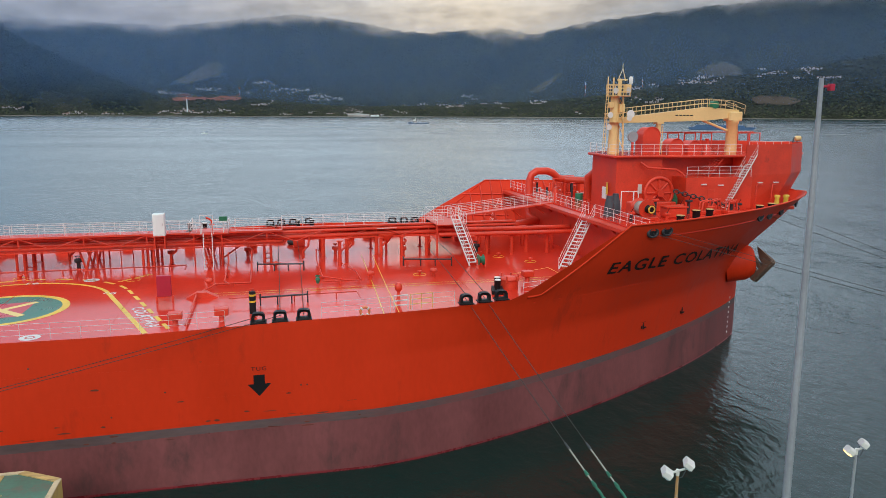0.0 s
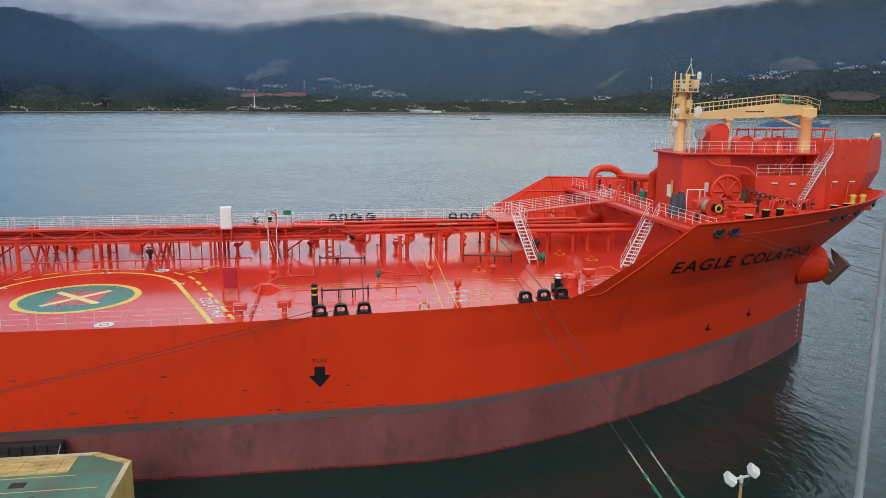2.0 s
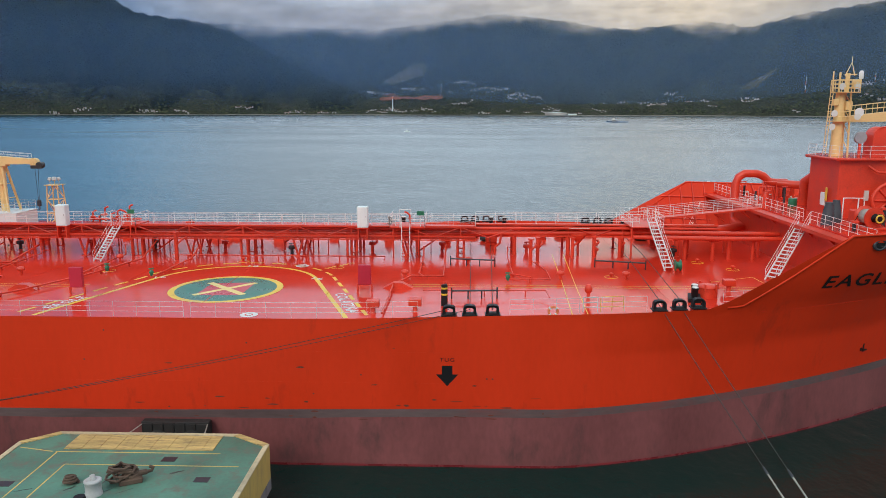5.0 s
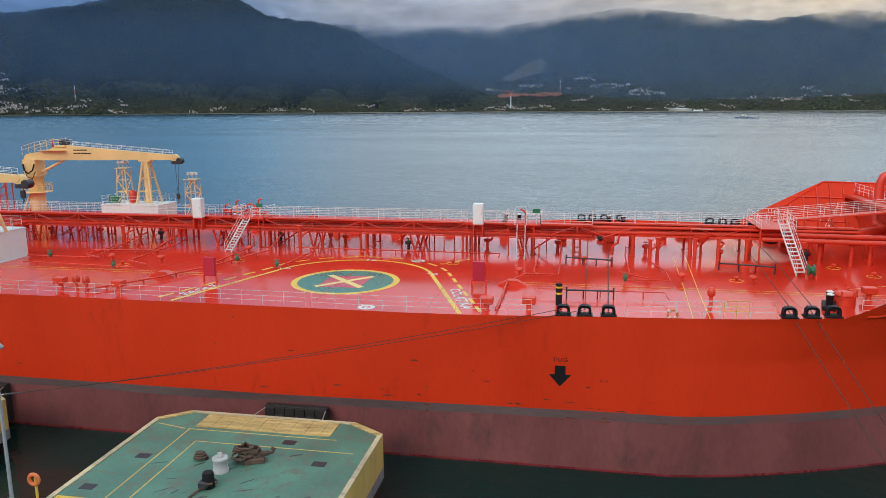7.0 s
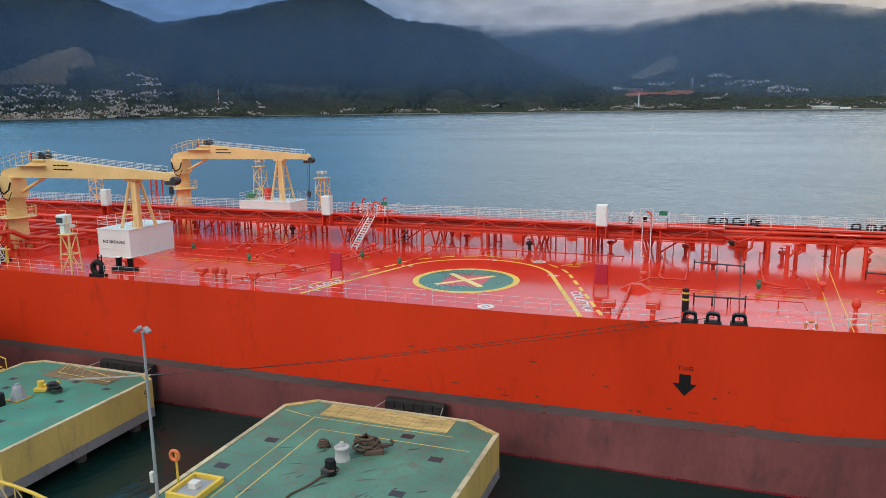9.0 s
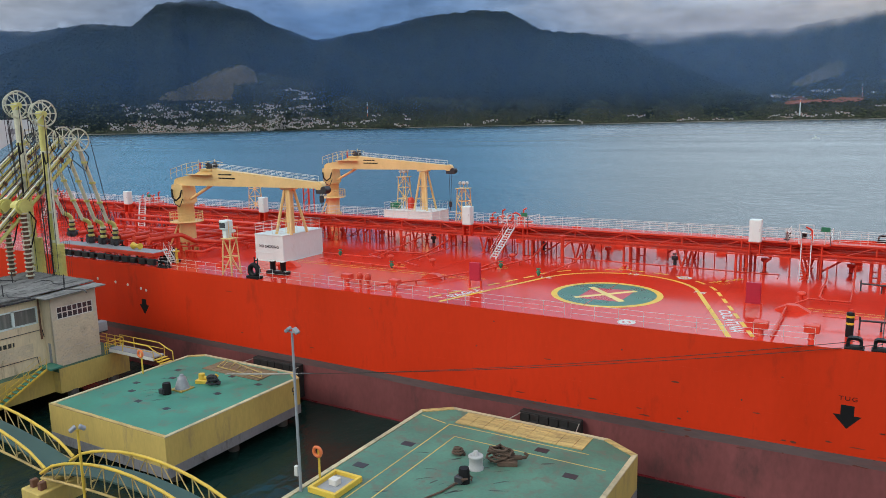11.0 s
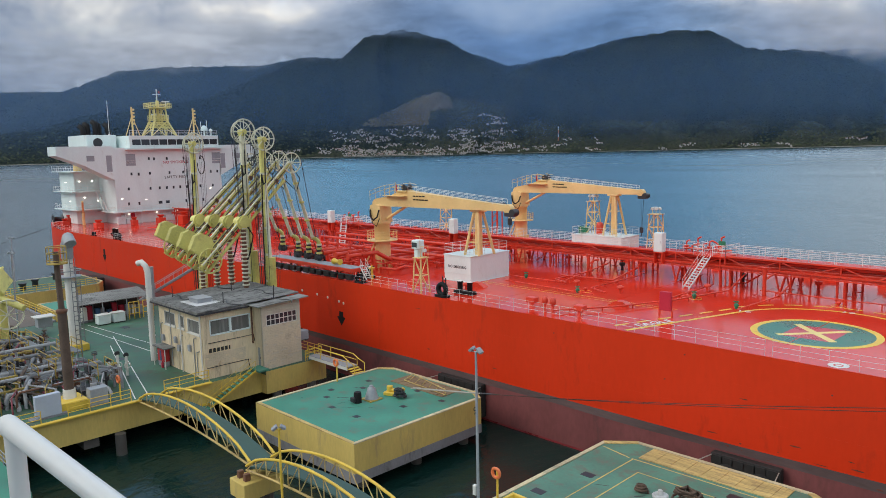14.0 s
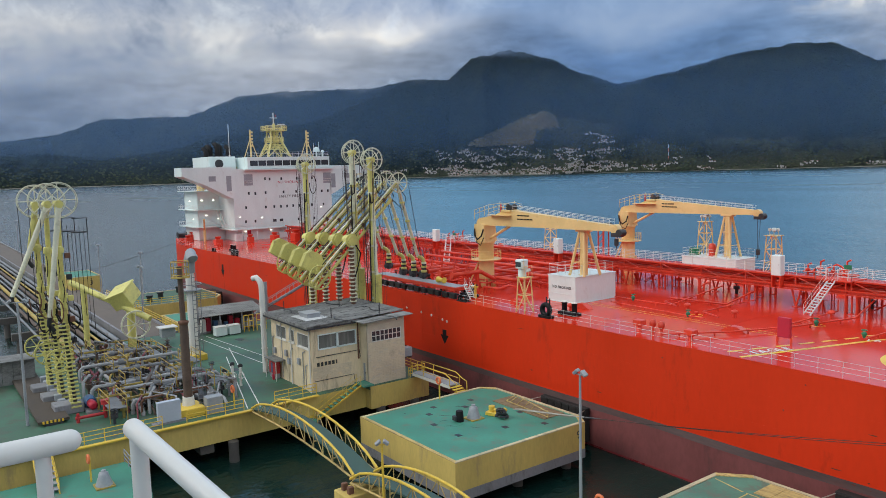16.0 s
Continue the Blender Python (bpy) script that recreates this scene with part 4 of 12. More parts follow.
part("zone_line", stroke((wx, ey), (-29.45, 48.3), 0.34), M_YELLOW, ship)
for k in range(6):
    a, b = k / 6, k / 6 + 0.105
    for px, py, x1 in ((-10.9, 60.8, -6.3), (-26.7, 60.4, -31.2)):
        part("zone_dash", stroke((px + (x1 - px) * a, py + (48.3 - py) * a), (px + (x1 - px) * b, py + (48.3 - py) * b), 0.28), M_YELLOW, ship)
letters("COLATINA", 1.15, M_WLINE, "deck_lettering", ship, pose(-8.55, 52.4, ZD + 0.012, 0, 0, -71), 0.0, 1.08, 0.95, 0.02)
letters("EAGLE", 1.15, M_WLINE, "deck_lettering", ship, pose(-29.0, 51.7, ZD + 0.012, 0, 0, 71), 0.0, 1.08, 1.0, 0.02)
for px, py, a in ((-18.96, 64.83, 0), (-12.2, 60.1, -60), (-25.5, 60.1, 60)):
    letters("16", 0.95, M_WLINE, "zone_number", ship, pose(px, py, ZD + 0.016, 0, 0, a * 0.3), 0.0, 1.0, 1.3)
for px, py in ((-14.5, 65.2), (-14.7, 48.9)):
    part("grated_hatch", annulus(px, py, 0.3, 0.62, n=24), M_PALE, ship)
    part("grated_hatch", annulus(px, py, 0.0, 0.2, n=16), M_PALE, ship)
for i in range(8):
    part("hatched_mark", Mesh().prism([(-12.3 + 0.28 * i, 64.2 + 0.34 * i), (-11.9 + 0.28 * i, 64.1 + 0.34 * i), (-11.9 + 0.28 * i, 64.28 + 0.34 * i), (-12.3 + 0.28 * i, 64.38 + 0.34 * i)], ZD + 0.002, ZD + 0.008), M_YELLOW, ship)
# thin walkway lines across the deck
for a, b in (((8.75, 71.5), (8.05, 57.2)), ((9.85, 71.5), (9.05, 57.2)), ((8.05, 57.2), (7.6, 49.5)), ((9.05, 57.2), (8.7, 49.6)), ((-5, 57.6), (24, 57.6)), ((-5, 58.3), (24, 58.3)), ((-52, 56.6), (-30, 56.6)), ((-52, 57.3), (-30, 57.3)), ((20.5, 60.0), (24.6, 62.0)), ((24.6, 62.0), (24.8, 56.0))):
    part("walkway_line", stroke(a, b, 0.06), M_YELLOW, ship)
# welded deck seams and shallow stiffener lines
for x in [-148 + 8.6 * i for i in range(0, 20)]:
    part("deck_seam", Mesh().box(x, x + 0.05, 49, 93, ZD, ZD + 0.012), M_DECK, ship)
# anchor and its bolster
bl = Mesh().lathe([(2.0, 0.0), (1.9, 1.9), (1.55, 2.7), (1.2, 2.95)], (0, 0, 0), 28)
o = part("anchor_bolster", bl, M_HULL, ship, "round orange anchor bolster")
ax_, az_ = 47.2, 8.9
ay_ = YN + inset(ax_, az_)
dirv = Vector((0.86, -0.48, 0.16)).normalized()
o.matrix_local = Matrix.Translation((ax_ - 0.4, ay_ + 0.9, az_)) @ dirv.to_track_quat("Z", "Y").to_matrix().to_4x4()
an = Mesh()
an.box(-0.24, 0.24, -0.24, 0.24, -0.1, 2.4, 0.05)
an.box(-1.55, 1.55, -0.34, 0.34, -0.35, 0.35, 0.1)
for s in (-1, 1):
    an.add([(s * 0.45, -0.34, 0.2), (s * 1.6, -0.34, 0.0), (s * 1.15, 0.0, 2.7), (s * 0.45, 0.34, 0.2), (s * 1.6, 0.34, 0.0), (s * 0.55, -0.12, 1.4), (s * 0.55, 0.12, 1.4)],
           [(0, 1, 2, 5), (3, 6, 2, 4), (0, 5, 6, 3), (1, 4, 2), (0, 3, 4, 1), (5, 2, 6)])
a_ob = single("anchor", an, mat("rusty_anchor", (0.12, 0.078, 0.055), 0.8, var=0.3, bump=0.3), "brown rusty stockless anchor in its bolster", "anchor")
# the crown hangs aslant below the bolster's mouth, its flukes turned back to the hull
crown, fluke = Vector((0.33, -0.511, 0.794)).normalized(), Vector((-0.043, 0.832, 0.553))
fluke = (fluke - crown * fluke.dot(crown)).normalized()
side_ = fluke.cross(crown)
a_ob.matrix_world = Matrix.Translation((49.35, 64.9, 8.63)) @ Matrix((crown, side_, fluke)).transposed().to_4x4() @ Matrix.Scale(0.95, 4)

# ---- on the main deck ----
# deck-edge railings, broken at the fairleads
def side_run(x0, x1, far=False):
    n = max(2, int((x1 - x0) / 4))
    pts = []
    for i in range(n + 1):
        x = x0 + (x1 - x0) * i / n
        y = inset(x, ZD) + 0.25
        pts.append((x, YN + y if not far else far_side(x, y), min(top_of_side(x), ZD + 0.42)))
    return pts


for a, b in ((-174, -160), (-159, -140), (-138, -120), (-119, -100), (-99, -80), (-62.5, -50.2), (-48.6, -34), (-33.5, -19), (-18.5, -3), (3.2, 12.6), (18.2, 24.3)):
    railing("white steel railing along the deck edge", side_run(a, b), material=M_RAILW, group="deck edge railings", step=1.6, r=0.011)
for a, b in ((-174, -150), (-149, -120), (-119, -90), (-89, -62), (-61, -30), (-29, -4), (5, 14)):
    railing("white steel railing along the outer deck edge", side_run(a, b, True), material=M_RAILW, group="deck edge railings", step=2.0, r=0.015)

# pipe rack with the raised walkway; its forward length stands a little farther in, on single posts
rack = thing("pipe_rack", "long red pipe rack with a raised walkway along the deck", "pipe rack", (0, 0, ZD))
RX0, RXM, RX1 = -152.0, 1.2, 24.5
WZ = 2.98         # walkway above the deck
for y, z, r in ((70.3, 2.2, 0.24), (70.9, 2.3, 0.30), (71.7, 2.3, 0.34), (72.6, 2.3, 0.34), (73.4, 2.2, 0.26), (74.2, 2.1, 0.2), (70.0, 2.72, 0.14), (71.2, 2.76, 0.16)):
    pts = [(RX0 + (RX1 - RX0) * i / 12, y + (0.9 if RX0 + (RX1 - RX0) * i / 12 > RXM and y < 71 else 0), z) for i in range(13)]
    part("pipe", Mesh().tube(pts, r, 10), M_RED, rack)
for a, b, y, yb in ((RX0, RXM, 69.3, 74.8), (RXM, RX1, 70.9, 75.2)):
    part("lower_chord", Mesh().box(a, b, y - 0.09, y + 0.09, 1.84, 2.0), M_RED, rack)
    part("upper_chord", Mesh().box(a, b, y - 0.07, y + 0.07, WZ - 0.02, WZ + 0.12), M_RED, rack)
    part("lower_chord", Mesh().box(a, b, yb - 0.09, yb + 0.09, 1.84, 2.0), M_RED, rack)
    part("walkway", Mesh().box(a, b, y + 0.1, y + 1.35, WZ - 0.06, WZ), M_RED, rack, "red grating walkway")
part("cable_tray", Mesh().box(RX0, RXM, 69.0, 69.2, 2.06, 2.2), M_RED, rack)
part("front_rail", Mesh().box(RX0, RXM, 68.95, 69.12, 1.74, 1.83), M_RED, rack)
leg = Mesh().tube(((0, 0, 0), (0, 0, 1.86)), 0.115, 8).data("leg", M_RED)
slim = Mesh().tube(((0, 0, 0), (0, 0, 1.86)), 0.075, 7).data("leg", M_RED)
rak = Mesh().tube(((-0.5, 0, 1.86), (0.0, 0, 0.0)), 0.10, 8).data("raking_leg", M_RED)
thick = Mesh().tube(((0, 0, 0), (0, 0, 1.86)), 0.2, 10).data("leg", M_RED)
foot = Mesh().box(-0.26, 0.26, -0.26, 0.26, 0, 0.04).data("foot_plate", M_RED)
cross = Mesh().box(-0.08, 0.08, 0, 5.6, 1.86, 2.0).data("cross_beam", M_RED)
thin = Mesh().tube(((0, 0, 0), (0, 0, 2.0)), 0.05, 6).data("drop_pipe", M_RED)
elbow = Mesh().tube(((0, 0, 0.1), (0.0, 0, 0.9), (0.5, 0, 1.3), (0.6, 0, 2.1)), 0.11, 7).data("drop_pipe", M_RED)
ramp_ = Mesh().tube(((-1.4, 0, 0.15), (0.9, 0, 1.75)), 0.05, 5).tube(((-1.4, 0.5, 0.15), (0.9, 0.5, 1.75)), 0.05, 5).data("pipe_ladder", M_RED)
postm = Mesh().box(-0.05, 0.05, -0.05, 0.05, 1.98, WZ).data("truss_post", M_RED)
brace = Mesh().tube(((0, 0, WZ), (2.6, 0, 2.0)), 0.05, 5).data("truss_brace", M_RED)
brace2 = Mesh().tube(((0, 0, 2.0), (2.6, 0, WZ)), 0.05, 5).data("truss_brace", M_RED)
random.seed(11)
x, k = RX0 + 1.0, 0
while x < RX1:
    fwd = x > RXM
    y0, y1 = (70.9, 75.2) if fwd else (69.5, 74.6)
    if fwd:
        for y in (y0, y1):
            place("leg", thick if y == y0 else leg, rack, pose(x, y, 0))
            place("foot_plate", foot, rack, pose(x, y, 0))
    else:
        kind = (k * 7) % 4
        for y in (y0, 72.0, y1):
            if kind in (0, 2):
                # a V of two raking legs beside an upright
                place("raking_leg", rak, rack, pose(x, y, 0))
                place("raking_leg", rak, rack, pose(x, y, 0, 0, 0, 180))
                place("leg", slim, rack, pose(x + 0.95, y, 0))
            else:
                for q in (-0.45, 0.0, 0.45) if kind == 1 else (-0.3, 0.3):
                    place("leg", leg if q else slim, rack, pose(x + q, y, 0))
            place("foot_plate", foot, rack, pose(x, y, 0))
        for _ in range(random.choice((1, 2, 3))):
            place("drop_pipe", random.choice((thin, thin, elbow)), rack, pose(x + random.uniform(0.7, 4.2), random.uniform(69.8, 74.2), 0))
        if k % 5 == 3:
            place("pipe_ladder", ramp_, rack, pose(x + 2.4, 71.6, 0))
    place("cross_beam", cross, rack, pose(x, y0 - 0.3, 0))
    place("truss_post", postm, rack, pose(x, y0 - 0.2 if not fwd else y0, 0))
    place("truss_brace", brace, rack, pose(x, y0 - 0.2 if not fwd else y0, 0))
    if x + 5.2 < RX1:
        place("truss_brace", brace2, rack, pose(x + 2.6, y0 - 0.2 if not fwd else y0, 0))
    x += 5.2
    k += 1
# funnel-shaped sampling hopper under the forward rack, with a pale cover
hp = thing("drain_hopper", "red funnel hopper hung under the pipe rack", "hopper", (11.2, 71.2, ZD))
part("cone", Mesh().lathe([(0.12, 1.15), (0.75, 1.95), (0.75, 2.1)], (0, 0, 0), 16), M_RED, hp)
part("stem", Mesh().tube(((0, 0, 0), (0, 0, 1.2)), 0.12, 8), M_RED, hp)
part("cover", Mesh().box(-1.0, 1.0, -0.45, 0.45, 2.7, 2.76), M_PALE, hp, "pale cover plate")
# valves and small blocks standing under the rack
for x in [-140 + 7.3 * i for i in range(0, 23)]:
    vv = Mesh().tube(((0, 0, 0), (0, 0, 0.55)), 0.16, 8).lathe([(0.3, 0.5), (0.34, 0.56), (0.34, 0.78), (0.28, 0.84)], (0, 0, 0), 12)
    vv.ring((0, 0, 1.05), 0.24, 0.03, 14, 5).tube(((0, 0, 0.8), (0, 0, 1.05)), 0.03, 5)
    single("tank_valve", vv, M_RED if int(x) % 5 else M_DARK, "small upright valve on the deck under the pipe rack", "valve", "valves under the pipe rack", at=(x + random.uniform(-1, 1), random.choice((70.8, 72.4, 73.4)), ZD))
for a, b in ((RX0, -96), (-94, -70.6), (-67, -42), (-37.4, -36.6), (-32.6, -10.6), (-8.7, -6.4), (-4.0, RXM)):
    railing("white walkway railing on the pipe rack", [(a, 69.45, ZD + WZ), (b, 69.45, ZD + WZ)], material=M_RAILW, group="walkway railings", step=2.1, r=0.018, h=1.1, levels=(0.4, 0.75, 1.1))
for a, b in ((RX0, -100), (-99, -50), (-49, RXM)):
    railing("white walkway railing on the pipe rack", [(a, 70.6, ZD + WZ), (b, 70.6, ZD + WZ)], material=M_RAILW, group="walkway railings", step=2.1, r=0.018, h=1.1, levels=(0.4, 0.75, 1.1))
for y in (71.05, 72.2):
    railing("white walkway railing on the pipe rack", [(RXM, y, ZD + WZ), (17, y, ZD + WZ)], material=M_RAILW, group="walkway railings", step=2.1, r=0.016, h=1.1, levels=(0.4, 0.75, 1.1))

# white lockers standing on the walkway
for x, hgt in ((-9.45, 2.05), (-38.2, 2.05), (-68.0, 2.0), (-94.9, 1.95), (-122.5, 1.95)):
    lk = thing("deck_locker", "tall white locker beside the raised walkway", "locker", (x, 68.95, ZD + WZ - 0.06), "lockers on the pipe rack")
    for q in (-0.42, 0.42):
        part("bracket", Mesh().box(q - 0.05, q + 0.05, -0.38, 0.3, -1.1, 0.0), M_RED, lk)
    part("body", Mesh().box(-0.5, 0.5, -0.4, 0.4, 0.06, hgt, 0.04), M_WHITE, lk)
    part("door", Mesh().box(-0.44, 0.44, -0.425, -0.40, 0.14, hgt - 0.08, 0.01), M_WHITE, lk)
    part("door_handle", Mesh().tube(((0.34, -0.45, hgt * 0.5), (0.34, -0.45, hgt * 0.6)), 0.02, 5), M_STEEL, lk)
    part("base_frame", Mesh().box(-0.52, 0.52, -0.42, 0.42, 0, 0.07), M_RED, lk)

# stairs up to the walkway, each with a small landing and green board
for fx_, hx, kind in ((-5.3, -5.4, 0), (-33.9, -33.0, 1), (18.2, 17.2, 2), (-88.9, -91.6, 1), (-112, -114, 1)):
    if kind == 0:
        steps("white steep stairs up to the raised walkway", (fx_, 67.5, ZD), (hx, 68.9, ZD + WZ), 0.75, M_RAILW, 13, group="walkway stairs", tread_material=M_RED)
    elif kind == 1:
        steps("white inclined stairs up to the raised walkway", (fx_, 66.3, ZD), (hx, 68.9, ZD + WZ), 0.8, M_RAILW, 13, group="walkway stairs")
    else:
        steps("white steep stairs up to the raised walkway", (18.2, 64.2, ZD), (17.5, 68.6, ZD + 4.0), 0.8, M_RAILW, 14, group="walkway stairs")
    if kind != 2:
        ld = thing("walkway_landing", "red landing with white railing and a fire monitor", "landing", (hx, 70.4, ZD + WZ + 0.02), "walkway landings")
        part("grating", Mesh().box(-1.5, 1.8, -1.5, 1.5, -0.06, 0.06), M_RED, ld)
        for s in (-0.5, 0.5):
            part("support", Mesh().tube(((s * 2.4, -1.3, -WZ - 0.02), (s * 2.4, -1.3, 0)), 0.07, 6), M_RED, ld)
        mo = Mesh().tube(((0.3, 0.2, 0), (0.3, 0.2, 0.9)), 0.1, 8).tube(((0.3, 0.2, 0.9), (0.1, 0.1, 1.15), (-0.2, 0, 1.3)), 0.08, 8)
        mo.ring((0.3, 0.2, 0.6), 0.22, 0.03, 12, 5)
        part("fire_monitor", mo, M_RED, ld, "red fire monitor")
        part("green_board", Mesh().box(1.05, 1.75, -1.45, -1.41, 1.15, 1.55, 0.01), M_VALVE, ld, "small green notice board")
        part("board_post", Mesh().tube(((1.4, -1.4, 0), (1.4, -1.4, 1.2)), 0.03, 5), M_RAILW, ld)
        for q in (((-1.5, -1.5), (-0.5, -1.5)), ((0.5, -1.5), (1.8, -1.5)), ((1.8, -1.5), (1.8, 1.5)), ((-1.5, 1.5), (-1.5, -1.5))):
            r_ = Mesh()
            for z in (0.4, 0.75, 1.1):
                r_.tube(((*q[0], z), (*q[1], z)), 0.025, 5)
            for p in q:
                r_.tube(((*p, 0), (*p, 1.1)), 0.03, 5)
            part("landing_rail", r_, M_RAILW, ld)
        if kind == 1:
            for i in range(7):
                px = -3.6 + i * 0.62
                hh = (0.9, 0.5, 1.3, 0.7, 1.0, 0.6, 1.5)[i]
                part("foam_pipe", Mesh().tube(((px, 1.2, -0.1), (px, 1.2, hh), (px + 0.35, 1.2, hh + 0.18)), 0.09, 7), M_RED, ld)
                part("foam_valve", Mesh().lathe([(0.2, hh * 0.4), (0.24, hh * 0.5), (0.2, hh * 0.6)], (px, 1.2, 0), 10), M_RED, ld)
            part("foam_header", Mesh().tube(((-4.0, 1.2, 0.25), (1.2, 1.2, 0.25)), 0.13, 8), M_RED, ld)
        else:
            part("gate_post", Mesh().tube(((-0.6, -1.5, 0), (-0.6, -1.5, 1.7), (0.5, -1.5, 1.7), (0.5, -1.5, 0)), 0.035, 6), M_RAILW, ld)

# closed chocks at the deck edge
def chock(x, far=False, h=0.72, w=0.88):
    y = inset(x, ZD) + 0.45
    y = YN + y if not far else far_side(x, y)
    c = thing("mooring_chock", "black steel mooring chock with an oval opening at the deck edge", "mooring chock", (x, y, min(top_of_side(x), ZD + 0.42) - 0.04), "mooring chocks")
    m = Mesh()
    arc = [radians(a) for a in range(0, 181, 18)]
    prof = [(-w / 2, 0.06)] + [(-w / 2 * math.copysign(abs(math.cos(a)) ** 0.6, math.cos(a)), h * 0.42 + h * 0.58 * math.sin(a) ** 0.7) for a in arc] + [(w / 2, 0.06)]
    hole = [(-w * 0.27, 0.27 * h)] + [(-w * 0.3 * math.copysign(abs(math.cos(a)) ** 0.6, math.cos(a)), h * 0.5 + h * 0.26 * math.sin(a) ** 0.7) for a in arc] + [(w * 0.27, 0.27 * h)]
    n = len(prof)
    for y0, flip in ((-0.25, False), (0.25, True)):
        vs = [(a, y0, b) for a, b in prof] + [(a, y0 * 0.7, b) for a, b in hole]
        fs = [(i, (i + 1) % n, n + (i + 1) % n, n + i) for i in range(n)]
        m.add(vs, [q[::-1] if flip else q for q in fs], False)
    vs = [(a, -0.25, b) for a, b in prof] + [(a, 0.25, b) for a, b in prof]
    m.add(vs, [(i, n + i, n + (i + 1) % n, (i + 1) % n) for i in range(n)])
    vs = [(a, -0.175, b) for a, b in hole] + [(a, 0.175, b) for a, b in hole]
    m.add(vs, [(i, (i + 1) % n, n + (i + 1) % n, n + i) for i in range(n)])
    part("casting", m, M_BLACK, c)
    part("seat", Mesh().box(-w * 0.6, w * 0.6, -0.4, 0.4, 0, 0.1, 0.02), M_BLACK, c)
    part("foundation", Mesh().box(-w * 0.5, w * 0.5, -0.3, 0.3, ZD - c.location.z, 0.02), M_RED, c)
    return c


for x in (-0.9, 0.5, 2.05, 13.55, 15.0, 16.4):
    chock(x)
for x in (0.2, 1.5, 2.9, 4.8, 14.9, 16.3, 17.6):
    chock(x, True, 0.75, 0.95)
for x in (-49.5,):
    ch = thing("roller_chock", "black round roller chock with a steel frame at the deck edge", "mooring chock", (x, 48.5, ZD))
    part("roller", Mesh().ring((0, 0, 0.75), 0.5, 0.24, 22, 8, "y"), M_BLACK, ch)
    part("frame", Mesh().box(-0.75, 0.75, -0.35, 0.35, 0, 0.25, 0.03).tube(((0.1, 0, 1.4), (0.1, 0, 2.0)), 0.06, 6).tube(((0.5, 0, 1.1), (0.5, 0, 1.9)), 0.06, 6).tube(((0.1, 0, 1.7), (0.5, 0, 1.7)), 0.04, 5), M_BLACK, ch)
chock(-62.0, w=1.3)
chock(-100.5)
chock(-139.0)


# mooring bitts with yellow tops
def bitts(x, y, h=1.1, gap=1.4, r=0.26, turn=0.0, tall=False):
    b = thing("mooring_bitts", "pair of black mooring bitts with pale worn tops on deck", "bollard", (x, y, ZD), "mooring bitts", turn)
    part("base", Mesh().box(-gap / 2 - 0.5, gap / 2 + 0.5, -0.45, 0.45, 0, 0.3 if not tall else 0.1, 0.03), M_BLACK, b)
    for s in (-1, 1):
        p = part("bollard_post", Mesh().lathe([(r, 0), (r, h - 0.16), (r * 1.12, h - 0.12), (r * 1.12, h)], (s * gap / 2, 0, 0), 16), M_BLACK, b)
        part("top", Mesh().lathe([(r * 1.12, h), (r * 1.0, h + 0.06)], (s * gap / 2, 0, 0), 16), M_PALE, p, "pale worn top")
    return b


bitts(-48.9, 51.0, 1.2, 1.3)
bitts(-64.2, 51.0, 1.2, 1.3)
bitts(-101.5, 51.5)
bitts(-137, 51.5)
bitts(17.3, 54.1, 1.05, 0.9, 0.23, 75)
for x in (4.2, -8, 20):
    bitts(x, 88.6, 1.2, 1.6)
st = thing("striped_bollard", "tall black bollard with yellow bands on deck", "bollard", (-1.3, 51.8, ZD))
part("body", Mesh().lathe([(0.23, 0), (0.23, 1.5), (0.2, 1.58)], (0, 0, 0), 18), M_BLACK, st)
for z in (0.8, 1.25):
    part("yellow_band", Mesh().lathe([(0.235, z), (0.235, z + 0.13)], (0, 0, 0), 18), M_YELLOW, st)
part("handle", Mesh().tube(((-0.12, 0, 1.56), (-0.12, 0, 1.75), (0.12, 0, 1.75), (0.12, 0, 1.56)), 0.03, 5), M_RED, st)


# dark rails carrying the mooring lines over the deck
def line_bar(x0, y0, x1, y1, h=0.62):
    b = thing("rope_guard", "low dark steel rope guard bar on deck", "rope guard", (x0, y0, ZD), "rope guards")
    d = Vector((x1 - x0, y1 - y0, 0))
    part("bar", Mesh().tube(((0, 0, h), d + Vector((0, 0, h))), 0.07, 7), M_DARK, b)
    for f in (0.0, 0.36, 0.66, 1.0):
        part("leg", Mesh().tube((d * f, d * f + Vector((0, 0, h + (0.25 if f in (0, 1.0) else 0)))), 0.06, 6), M_DARK, b)


line_bar(-1.1, 66.0, 2.9, 65.4)
line_bar(-0.8, 53.8, 2.6, 54.0)
line_bar(11.9, 65.6, 16.2, 64.6)


# red signboards on two legs
for x, y in ((-7.6, 55.9), (-29.4, 54.2)):
    s = thing("deck_sign", "dark red blank-faced board on two legs on deck", "sign", (x, y, ZD), "deck boards")
    part("board", Mesh().box(-0.5, 0.5, -0.16, 0.16, 0.55, 2.1, 0.03), M_REDDARK, s)
    for q in (-0.55, 0.55):
        part("leg", Mesh().box(q - 0.06, q + 0.06, -0.06, 0.06, 0, 0.6), M_RED, s)


